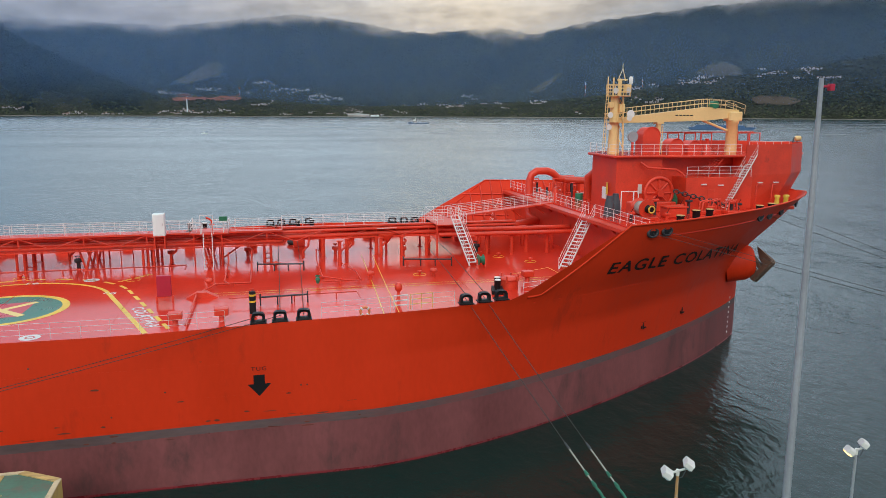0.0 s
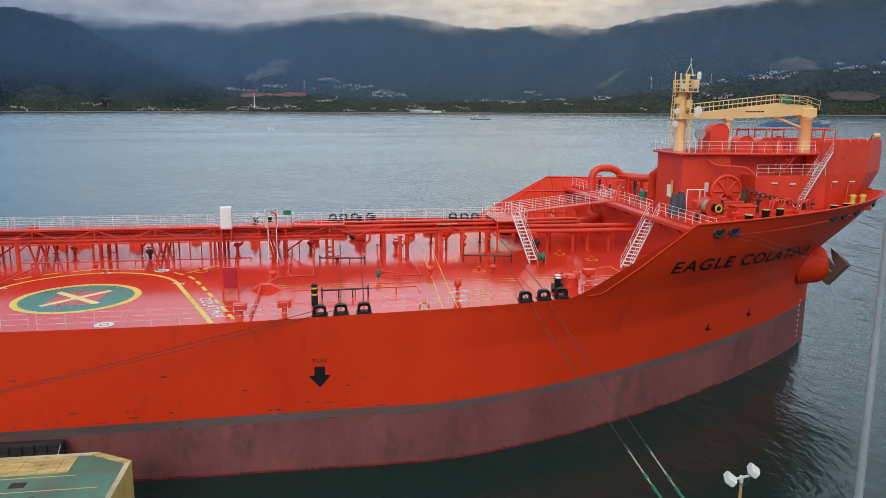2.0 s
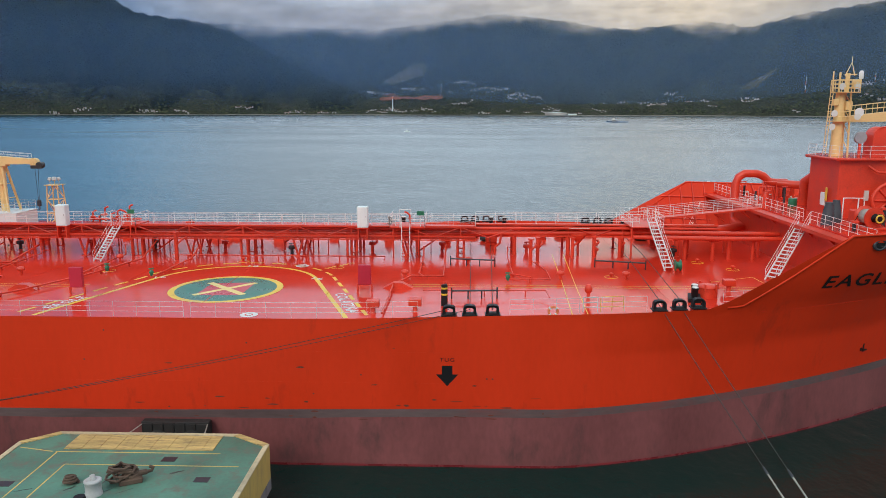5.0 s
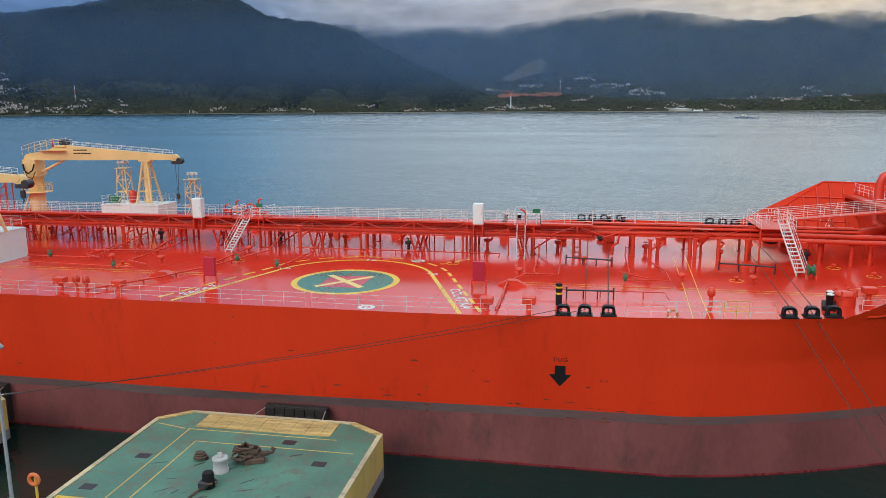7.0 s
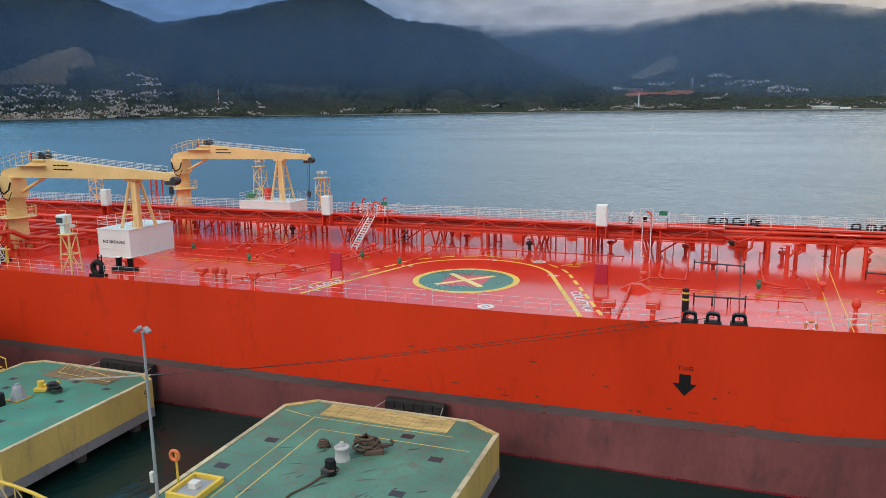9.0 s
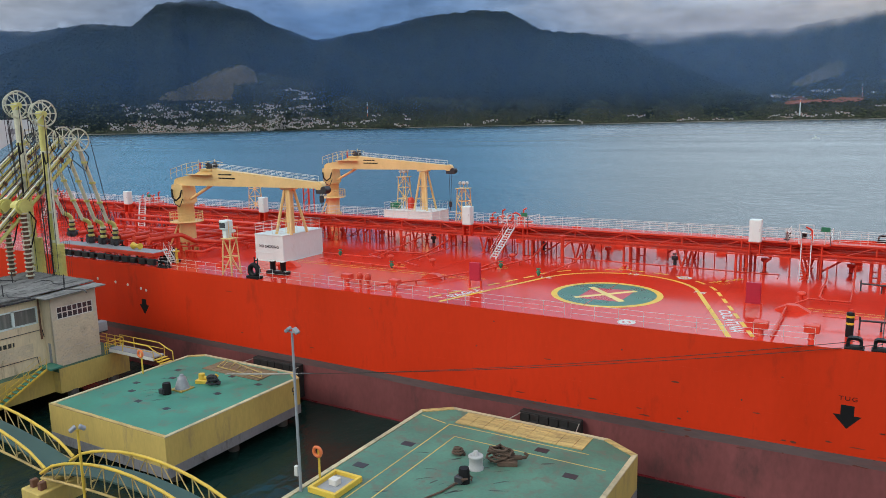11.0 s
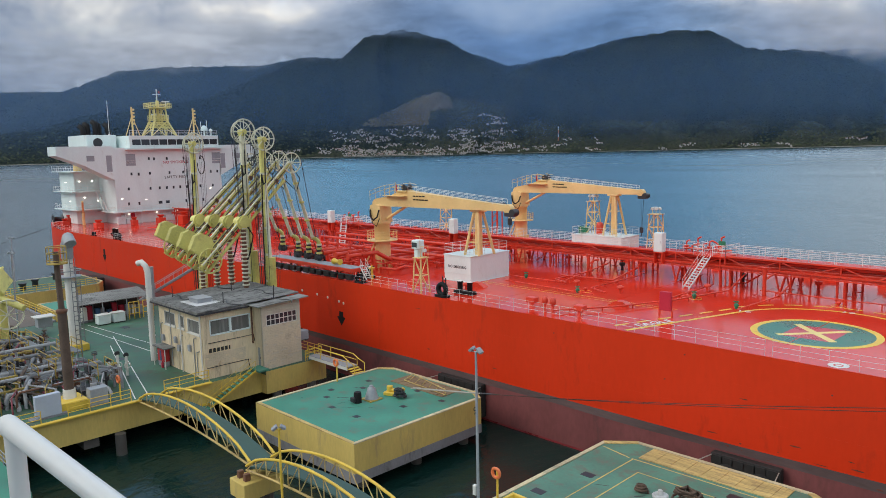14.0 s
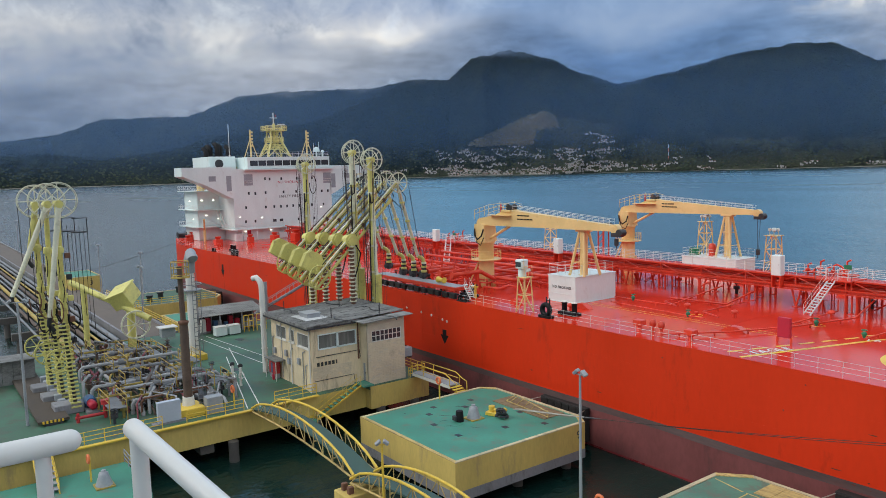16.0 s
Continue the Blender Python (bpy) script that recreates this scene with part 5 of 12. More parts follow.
# mushroom vents and small box vents
def vent(x, y, h=0.95, r=0.26, box=False):
    v = thing("deck_vent", "small red tank vent with a square head on deck" if box else "red round tank vent on deck", "vent", (x, y, ZD), "deck vents")
    part("stem", Mesh().lathe([(r * 0.8, 0), (r * 0.6, 0.1), (r * 0.6, h * 0.55)], (0, 0, 0), 12), M_RED, v)
    if box:
        part("head", Mesh().box(-r * 1.5, r * 1.5, -r * 1.2, r * 1.2, h * 0.5, h, 0.04), M_RED, v)
    else:
        part("head", Mesh().lathe([(r * 0.7, h * 0.5), (r * 1.25, h * 0.6), (r * 1.25, h * 0.85), (r * 0.6, h)], (0, 0, 0), 14), M_RED, v)


for x, y in ((-6.2, 49.6), (-3.3, 50.1), (-34.8, 50.0), (-40.0, 50.2), (20.8, 56.9)):
    vent(x, y, 0.95, 0.3, True)
for x, y in ((9.3, 53.4), (-37.3, 49.6), (-38.3, 49.8)):
    vent(x, y, 1.3, 0.22)
mh = thing("tank_hatch", "red round tank hatch with dogs on deck", "hatch", (18.6, 55.2, ZD))
part("coaming", Mesh().lathe([(0.75, 0), (0.72, 0.75)], (0, 0, 0), 20), M_RED, mh)
part("cover", Mesh().lathe([(0.82, 0.75), (0.82, 0.85), (0.3, 0.98)], (0, 0, 0), 20), M_RED, mh)
for a in range(6):
    part("dog", Mesh().box(-0.05, 0.05, -0.08, 0.08, 0.6, 1.1, m=pose(0.8 * math.cos(a * 1.047), 0.8 * math.sin(a * 1.047), 0)), M_RED, mh)


# deck pipes with bends, flanges and green valves
def deck_pipe(pts, r=0.09, label="thin red pipe running over the deck", valve=None):
    b = thing("deck_pipe", label, "pipe", (pts[0][0], pts[0][1], ZD), "deck pipes")
    o = Vector((pts[0][0], pts[0][1], 0))
    part("pipe", Mesh().tube([Vector(p) - o for p in pts], r * 0.65, 8), M_RED, b)
    for a, c in zip(pts, pts[1:]):
        a, c = Vector(a) - o, Vector(c) - o
        n = int((c - a).length / 2.6)
        for i in range(n):
            p = a + (c - a) * (i + 0.5) / max(n, 1)
            if p.z > 0.1:
                part("saddle", Mesh().box(p.x - 0.04, p.x + 0.04, p.y - 0.06, p.y + 0.06, 0, p.z), M_RED, b)
    if valve:
        v = Vector(valve) - o
        part("valve", Mesh().lathe([(0.1, 0), (0.16, 0.2), (0.22, 0.35), (0.1, 0.5)], v, 10).ring(v + Vector((0, 0, 0.62)), 0.2, 0.035, 12, 5), M_VALVE, b, "green painted valve")
    return b


deck_pipe([(-5.5, 48.9, 0.2), (-5.5, 57, 0.3), (-4.3, 60.2, 0.3), (-1.6, 60.2, 0.3), (-1.6, 66, 0.4), (-1.6, 69.5, 1.4)], 0.11)
deck_pipe([(-37.2, 49.5, 0.25), (-33.8, 54.2, 0.3), (-31.5, 59.6, 0.3), (-29.5, 66.0, 0.4), (-29.5, 69.6, 1.5)], 0.11, valve=(-30.6, 61.5, 0.2))
deck_pipe([(-25.8, 59.5, 0.25), (-25.2, 66.8, 0.3), (-25.2, 69.5, 1.2)], 0.09, valve=(-26.2, 60.2, 0.1))
deck_pipe([(-27.2, 67.4, 0.5), (-7.2, 67.4, 0.5), (-7.2, 66.2, 0.4)], 0.08)
deck_pipe([(3.7, 59.2, 0.35), (7.2, 59.2, 0.35), (7.2, 62.6, 0.3), (6.4, 66.5, 0.3)], 0.08, valve=(3.7, 59.2, 0.2))
deck_pipe([(-3.0, 54.4, 0.5), (6.3, 54.6, 0.5), (6.4, 52.9, 0.4)], 0.06)
deck_pipe([(-51.5, 60.6, 0.3), (-44.5, 60.6, 0.3), (-44.5, 69.5, 1.2)], 0.1, valve=(-49.0, 60.5, 0.2))
deck_pipe([(-50, 58.2, 0.25), (-38.5, 57.4, 0.25)], 0.08, valve=(-40.4, 57.6, 0.1))
deck_pipe([(-66, 62, 0.3), (-58.6, 62.6, 0.3), (-58.6, 69.5, 1.2)], 0.12)
deck_pipe([(-47, 64, 0.3), (-41, 64.6, 0.3), (-41, 69.5, 1.0)], 0.14)
for x, y in ((-5.1, 57.2), (-34.4, 55.6), (-50.6, 54.6), (-57.0, 51.8)):
    cv = thing("pipe_cover", "red sloped step over a deck pipe", "pipe cover", (x, y, ZD), "pipe covers")
    part("ramp", Mesh().slab([(-1.2, 0), (-0.35, 0.45), (0.35, 0.45), (1.2, 0)], -0.35, 0.35), M_RED, cv)
for x, y in ((12.6, 61.6), (-40.6, 59.2), (-20.4, 67.0), (-11.2, 64.6), (24.0, 65.0), (21.8, 68.0), (26.5, 61.8), (-31.0, 62.6)):
    pd = thing("deck_valve", "small deck valve inside a painted ring", "valve", (x, y, ZD), "deck valves")
    part("painted_ring", Mesh().ring((0, 0, 0.0), 0.55, 0.02, 24, 4), M_YELLOW, pd)
    part("valve_body", Mesh().lathe([(0.12, 0), (0.12, 0.2), (0.2, 0.24), (0.2, 0.34), (0.06, 0.4)], (0, 0, 0), 10), M_RED, pd)
# tall red standpipes in front of the rack
for x, y, h in ((6.2, 66.6, 2.3), (7.0, 68.2, 2.2), (-45.6, 67.0, 2.2), (-26.8, 67.4, 2.6), (10.5, 70.0, 1.9), (12.6, 70.3, 1.9), (15.0, 70.0, 1.9)):
    sp = thing("standpipe", "red standpipe with a branch in front of the pipe rack", "pipe", (x, y, ZD), "standpipes")
    part("riser", Mesh().tube(((0, 0, 0), (0, 0, h)), 0.17, 10), M_RED, sp)
    part("branch", Mesh().tube(((0, 0, h * 0.55), (0.5, 0.3, h * 0.75), (0.5, 1.2, h * 0.75)), 0.1, 8), M_RED, sp)
    part("flange", Mesh().lathe([(0.28, h), (0.28, h + 0.08)], (0, 0, 0), 14), M_RED, sp)
# black bins and tyres lying by the far rail
for x, y in ((1.0, 81.5), (2.6, 79.0), (11.0, 82.0), (14.0, 84.0), (19.4, 80.0)):
    ty = thing("deck_fender", "black rubber tyre fender lying on deck", "tyre", (x, y, ZD), "tyres on deck")
    part("tyre", Mesh().ring((0, 0, 0.28), 0.52, 0.27, 20, 8), M_RUBBER, ty)
lb = thing("lifebuoy", "orange and white lifebuoy hung on the deck railing", "lifebuoy", (6.1, YN + inset(6.1, ZD) + 0.14, ZD + 0.62))
part("ring", Mesh().ring((0, 0, 0), 0.3, 0.085, 24, 8, "y"), M_ORANGE, lb)
for a in range(4):
    w = a * 1.5708 + 0.78
    part("white_band", Mesh().box(-0.06, 0.06, -0.1, 0.1, 0.2, 0.4, 0.02, m=pose(0, 0, 0, 0, math.degrees(w), 0)), M_RAILW, lb)
railing("short white gate frame in the deck railing", [(8.2, 48.9, ZD + 0.4), (9.2, 49.0, ZD + 0.4)], material=M_RAILW, step=1.2, r=0.03)
railing("short yellow gate frame in the deck railing", [(9.4, 49.05, ZD + 0.4), (11.0, 49.3, ZD + 0.4)], material=M_YELLOW, step=0.8)


# ---- hose-handling cranes and their boom rests ----
def deck_crane(x, y, hook=False):
    c = thing("deck_crane", "cream pedestal crane with its boom lowered on a rest", "crane", (x, y, ZD), "deck cranes")
    ped = part("pedestal", Mesh().lathe([(0.95, 0), (0.95, 3.2), (0.92, 5.2), (1.05, 5.25), (1.05, 5.5), (0.95, 5.55)], (0, 0, 0), 24), M_CREAM, c)
    part("flange", Mesh().lathe([(1.12, 5.4), (1.12, 5.6)], (0, 0, 0), 24), M_CREAM, ped)
    for a in range(5):
        w = 2 * math.pi * a / 5 + 0.4
        part("buttress", Mesh().tube(((2.3 * math.cos(w), 2.3 * math.sin(w), 0), (0.95 * math.cos(w), 0.95 * math.sin(w), 3.0)), 0.11, 6), M_CREAM, c) if a in (2, 3) else part("bracket", Mesh().box(0.9, 1.2, -0.05, 0.05, 0, 1.2, m=pose(0, 0, 0, 0, 0, math.degrees(w))), M_CREAM, c)
    gal = part("gallery", Mesh().lathe([(0.97, 3.28), (1.85, 3.28), (1.85, 3.36), (0.97, 3.36)], (0, 0, 0), 24), M_CREAM, c)
    g = Mesh()
    for z in (3.75, 4.1, 4.4):
        g.ring((0, 0, z), 1.82, 0.028, 28, 5)
    for a in range(12):
        w = 2 * math.pi * a / 12
        g.tube(((1.82 * math.cos(w), 1.82 * math.sin(w), 3.34), (1.82 * math.cos(w), 1.82 * math.sin(w), 4.4)), 0.03, 5)
    part("gallery_rail", g, M_CREAM, gal)
    lad = Mesh()
    for s in (-0.2, 0.2):
        lad.tube(((-1.05, s, 0), (-1.05, s, 3.3)), 0.03, 5)
    for i in range(10):
        lad.tube(((-1.05, -0.2, 0.3 + 0.31 * i), (-1.05, 0.2, 0.3 + 0.31 * i)), 0.02, 4)
    part("ladder", lad, M_CREAM, c)
    # slewing turret: two cheeks that lean into a rounded elbow under the boom
    side_ = [(-0.85, 5.5), (0.95, 5.5), (0.75, 7.45), (0.1, 7.62), (-1.0, 7.55), (-1.12, 7.0)]
    tur = Mesh().slab(side_, -0.9, 0.9)
    part("turret", tur, M_CREAM, c)
    boom = Mesh()
    L = 19.9
    heel = [(-1.05 + 0.75 * (1 - math.cos(radians(a))), 7.55 + 0.75 * math.sin(radians(a))) for a in (0, 25, 50, 75, 90)]
    prof = heel + [(2.4, 8.75), (4.0, 9.35), (5.4, 9.32), (L, 8.22), (L + 0.3, 7.95), (L, 7.62), (0.6, 7.45)]
    n = len(prof)
    vs = [(a, -0.55 + 0.2 * max(0, a) / L, b) for a, b in prof] + [(a, 0.55 - 0.2 * max(0, a) / L, b) for a, b in prof]
    boom.add(vs, [tuple(range(n - 1, -1, -1)), tuple(range(n, 2 * n))] + [(i, (i + 1) % n, n + (i + 1) % n, n + i) for i in range(n)])
    b = part("boom", boom, M_CREAM, c, "long tapered cream boom")
    for i, count in enumerate((4, 5)):
        for j in range(count):
            part("marking_bar", Mesh().box(6.2 + 0.5 * j, 6.62 + 0.5 * j, -0.505, -0.45, 8.72 - 0.4 * i, 8.85 - 0.4 * i), M_BLACK, b, "small black capacity marking")
    part("luffing_cylinder", Mesh().tube(((0.95, 0, 5.9), (4.6, 0, 7.6)), 0.17, 10), M_CREAM, c)
    rl = Mesh()
    for s in (-0.5, 0.5):
        top = [(5.4, s, 9.85), (L - 0.4, s * 0.7, 8.8)]
        rl.tube(top, 0.02, 5).tube([Vector(p) - Vector((0, 0, 0.3)) for p in top], 0.016, 5)
        for i in range(11):
            f = i / 10
            p = Vector(top[0]) * (1 - f) + Vector(top[1]) * f
            rl.tube((p, p - Vector((0, 0, 0.65))), 0.018, 4)
    part("boom_rail", rl, M_RAILW, b)
    wn = Mesh().lathe([(0.42, -0.5), (0.42, -0.42), (0.28, -0.42), (0.28, 0.42), (0.42, 0.42), (0.42, 0.5)], (4.7, 0, 9.66), 18, "y")
    part("winch_drum", wn, M_DARK, c, "dark wire winch on the boom")
    pl = Mesh().box(1.6, 5.2, -1.15, -0.5, 8.72, 8.78).box(1.6, 5.2, 0.5, 1.15, 8.72, 8.78)
    for s in (-1.12, 1.12):
        for dz in (0.5, 0.95):
            pl.tube(((-0.7, s, 8.3 + dz), (2.0, s, 9.0 + dz), (4.0, s, 9.4 + dz * 0.8), (5.2, s, 9.4 + dz * 0.6)), 0.022, 5)
        for q, z in ((-0.7, 8.3), (0.3, 8.55), (1.2, 8.78), (2.0, 9.0), (2.9, 9.15), (4.0, 9.4)):
            pl.tube(((q, s, z - 0.15), (q, s, z + 0.95)), 0.025, 5)
    part("service_platform", pl, M_CREAM, b)
    part("hose", Mesh().tube(((-0.9, -1.0, 7.0), (-0.6, -1.25, 6.2), (0.0, -1.3, 5.8), (0.6, -1.2, 6.2), (0.75, -1.0, 7.0)), 0.09, 7).tube(((-0.8, -1.0, 6.6), (-0.3, -1.2, 5.4), (0.5, -1.25, 5.1), (0.9, -1.1, 6.0)), 0.05, 6), M_BLACK, c, "black hydraulic hose loop")
    part("sheave", Mesh().lathe([(0.5, -0.3), (0.5, 0.3)], (L + 0.1, 0, 7.82), 18, "y"), M_CREAM, b)
    part("beacon", Mesh().lathe([(0.1, 9.1), (0.1, 9.9), (0.04, 10.0)], (3.2, -0.3, 0), 8), M_REDDARK, b)
    part("winch_bed", Mesh().box(3.6, 5.2, -0.7, 0.7, 9.15, 9.38, 0.04), M_CREAM, b)
    drop = 4.2 if hook else 0.7
    part("tip_sheave_frame", Mesh().box(L - 0.3, L + 0.9, -0.34, 0.34, 7.1, 7.5, 0.05).lathe([(0.36, -0.4), (0.36, 0.4)], (L + 0.75, 0, 7.5), 14, "y"), M_DARK, b, "dark sheave frame at the boom tip")
    part("hoist_wire", Mesh().tube(((L + 0.15, -0.2, 7.6), (L + 0.15, -0.05, 7.6 - drop)), 0.025, 4).tube(((L + 0.35, 0.2, 7.6), (L + 0.2, 0.05, 7.6 - drop)), 0.025, 4), M_DARK, b)
    part("hook_block", Mesh().box(L - 0.05, L + 0.4, -0.12, 0.12, 7.6 - drop - 0.7, 7.6 - drop, 0.05).tube(((L + 0.18, 0, 7.6 - drop - 0.7), (L + 0.2, 0, 7.6 - drop - 1.0), (L + 0.05, 0, 7.6 - drop - 1.15)), 0.05, 6), M_DARK, b, "dark hook block")
    return c


deck_crane(-68.3, 57.0)
deck_crane(-69.9, 85.2, True)


def boom_rest(x, y, h):
    r = thing("boom_rest", "cream braced boom rest standing on a white block house", "boom rest", (x, y, ZD), "boom rests")
    part("post", Mesh().tube(((0, 0, h), (0, 0, 7.5)), 0.42, 12), M_CREAM, r)
    part("saddle", Mesh().box(-0.8, 0.8, -0.5, 0.5, 7.35, 7.6, 0.04), M_CREAM, r)
    for sx, sy in ((-1.0, -1.1), (1.05, -1.1), (-1.0, 1.3), (1.05, 1.3)):
        part("brace", Mesh().tube(((sx, sy, h), (sx * 0.3, sy * 0.3, 7.3)), 0.15, 8), M_CREAM, r)
    for q in (0.3, 0.62):
        z_, f = h + (7.3 - h) * q, 1 - 0.7 * q
        for p0, p1 in (((-1.0, -1.1), (1.05, -1.1)), ((1.05, -1.1), (1.05, 1.3)), ((-1.0, 1.3), (-1.0, -1.1))):
            part("girt", Mesh().tube(((p0[0] * f, p0[1] * f, z_), (p1[0] * f, p1[1] * f, z_)), 0.05, 6), M_CREAM, r)
    la = Mesh()
    for s in (-0.18, 0.18):
        la.tube(((-0.55, s, h), (-0.55, s, 7.2)), 0.03, 5)
    for i in range(14):
        la.tube(((-0.55, -0.18, h + 0.3 * i), (-0.55, 0.18, h + 0.3 * i)), 0.02, 4)
    part("ladder", la, M_CREAM, r)


# white block house with its notice
bh = thing("pump_house", "white steel block house with a no smoking notice on deck", "deck house", (-54.3, 58.6, ZD))
part("wall", Mesh().box(-1.95, 1.95, -3.1, 3.1, 0.08, 2.72, 0.02), M_WHITE, bh)
part("skirting", Mesh().box(-2.02, 2.02, -3.17, 3.17, 0, 0.1), M_WHITE, bh)
part("roof_coping", Mesh().box(-2.0, 2.0, -3.15, 3.15, 2.72, 2.8), M_WHITE, bh)
part("rib", Mesh().box(-1.96, 1.96, -3.13, -3.10, 0.85, 0.92), M_WHITE, bh)
letters("NO SMOKING", 0.4, M_DARK, "notice_lettering", bh, pose(0.0, -3.112, 1.55, 90, 0, 0), 0.002, 1.1, 0.98, 0.012)
railing("white railing round the roof of the block house", [(-56.4, 55.8, ZD + 2.8), (-52.8, 55.8, ZD + 2.8), (-52.8, 61.8, ZD + 2.8), (-56.4, 61.8, ZD + 2.8), (-56.4, 55.8, ZD + 2.8)], material=M_RAILW, step=1.2)
boom_rest(-52.9, 57.4, 2.8)
bh2 = thing("pump_house", "white steel block house on the outer side of the deck", "deck house", (-55.4, 85.3, ZD))
part("wall", Mesh().box(-3.9, 3.9, -2.2, 2.2, 0.0, 2.03, 0.02), M_WHITE, bh2)
part("roof_coping", Mesh().box(-3.95, 3.95, -2.25, 2.25, 2.03, 2.1), M_WHITE, bh2)
railing("white railing round the roof of the block house", [(-59.2, 83.2, ZD + 2.1), (-51.6, 83.2, ZD + 2.1), (-51.6, 87.4, ZD + 2.1), (-59.2, 87.4, ZD + 2.1), (-59.2, 83.2, ZD + 2.1)], material=M_RAILW, step=1.3)
boom_rest(-54.0, 85.3, 2.1)
ta = thing("red_tank", "small red upright tank on the block house roof", "tank", (-56.0, 85.0, ZD + 2.1))
part("shell", Mesh().lathe([(0.5, 0), (0.5, 1.3), (0.35, 1.6), (0.05, 1.7)], (0, 0, 0), 16), M_RED, ta)
gm = thing("green_winch", "green box machine on the block house roof", "winch", (-58.6, 85.0, ZD + 2.1))
part("case", Mesh().box(-0.6, 0.6, -0.5, 0.5, 0, 0.9, 0.08).lathe([(0.4, -0.7), (0.4, 0.7)], (0, 0, 0.6), 14, "y"), M_VALVE, gm)


# lattice floodlight towers
def light_tower(x, y, h, w=0.8, base=0.0, heads=6, label="cream lattice tower with floodlights"):
    t = thing("light_tower", label, "light tower", (x, y, ZD + base), "light towers")
    lg = [(-w, -w), (w, -w), (w, w), (-w, w)]
    for sx, sy in lg:
        part("leg", Mesh().tube(((sx, sy, 0), (sx * 0.72, sy * 0.72, h)), 0.07, 6), M_CREAM, t)
    nlev = max(2, int(h / 1.3))
    for i in range(nlev):
        z0, z1 = h * i / nlev, h * (i + 1) / nlev
        f0, f1 = 1 - 0.28 * i / nlev, 1 - 0.28 * (i + 1) / nlev
        for k in range(4):
            a, b = lg[k], lg[(k + 1) % 4]
            if (i + k) % 2:
                a, b = b, a
            part("brace", Mesh().tube(((a[0] * f0, a[1] * f0, z0), (b[0] * f1, b[1] * f1, z1)), 0.045, 5), M_CREAM, t)
            part("girt", Mesh().tube(((a[0] * f1, a[1] * f1, z1), (b[0] * f1, b[1] * f1, z1)), 0.045, 5), M_CREAM, t)
    part("platform", Mesh().box(-w, w, -w, w, h, h + 0.06), M_CREAM, t)
    for i in range(heads):
        a = 2 * math.pi * i / heads
        hd = part("floodlight", Mesh().box(-0.22, 0.22, -0.12, 0.12, -0.16, 0.16, 0.03, m=pose(0.55 * math.cos(a), 0.55 * math.sin(a), h + 0.75, -20, 0, math.degrees(a) + 90)), M_PALE, t, "white floodlight")
        part("bracket", Mesh().tube(((0.55 * math.cos(a), 0.55 * math.sin(a), h), (0.55 * math.cos(a), 0.55 * math.sin(a), h + 0.6)), 0.03, 5), M_CREAM, hd)
    return t


light_tower(-57.4, 85.5, 4.4, 0.75, 2.1)
light_tower(-48.8, 87.0, 5.0, 0.85)
light_tower(-88.0, 87.5, 5.2, 0.8)
cb = light_tower(-52.9, 48.95, 3.45, 0.6, heads=2, label="cream lattice tower with a white operating cabin")
part("cabin", Mesh().box(-0.75, 0.2, -0.55, 0.4, 4.3, 5.2, 0.08).box(-0.5, 0.0, -0.4, 0.3, 3.5, 4.3, 0.03), M_WHITE, cb, "white control cabin")
part("cabin_window", Mesh().box(-0.65, 0.1, -0.58, -0.54, 4.5, 4.98, 0.02), M_GLASS, cb, "dark cabin window")
part("hoop_rail", Mesh().tube(((0.5, -0.5, 3.5), (0.5, -0.5, 5.6), (-0.1, -0.5, 5.6)), 0.035, 5).tube(((0.55, 0.5, 3.5), (0.55, 0.5, 4.6), (0.5, -0.5, 4.6)), 0.03, 5), M_CREAM, cb)

# red derrick post with a dark basket between the cranes
dp = thing("derrick_post", "red lattice post with a dark basket on top", "derrick", (-69.6, 79.5, ZD))
for sx, sy in ((-0.5, -0.5), (0.5, -0.5), (0.5, 0.5), (-0.5, 0.5)):
    part("leg", Mesh().tube(((sx, sy, 0), (sx, sy, 5.6)), 0.09, 6), M_RED, dp)
for i in range(5):
    part("brace", Mesh().tube(((-0.5, -0.5, 0.9 * i + 0.5), (0.5, -0.5, 0.9 * i + 1.4)), 0.05, 5), M_RED, dp)
part("basket", Mesh().lathe([(0.7, 5.6), (1.25, 6.1), (1.25, 6.2), (0.7, 6.2)], (0, 0, 0), 14), M_DARK, dp)

# manifold: drip tray, cross pipes, presentation flanges
mt = thing("manifold_tray", "long raised grey-topped drip tray at the ship's side", "drip tray", (-72.0, 49.9, ZD))
part("tray", Mesh().box(-8.5, 8.3, -1.3, 0.55, 0.85, 1.25, 0.03), M_RED, mt)
part("grating", Mesh().box(-8.4, 8.2, -1.2, 0.45, 1.25, 1.29), M_GREY, mt, "grey grating top")
for i in range(9):
    part("leg", Mesh().tube(((-8.2 + 2.03 * i, -0.9, 0), (-8.2 + 2.03 * i, -0.9, 0.86)), 0.09, 6), M_RED, mt)
fe = thing("fender_beam", "row of black rubber blocks along the manifold edge", "fender", (-72.0, 48.45, ZD))
part("beam", Mesh().tube(((-8.8, 0, 0.62), (9.2, 0, 0.62)), 0.1, 8), M_BLACK, fe)
for i in range(13):
    q = 0.16 * math.sin(i * 2.3)
    part("rubber_block", Mesh().box(-8.7 + 1.36 * i, -7.75 + 1.36 * i + q, -0.2, 0.25, 0.08 + 0.1 * abs(q), 0.66 + q * 0.4, 0.06), M_RUBBER, fe)
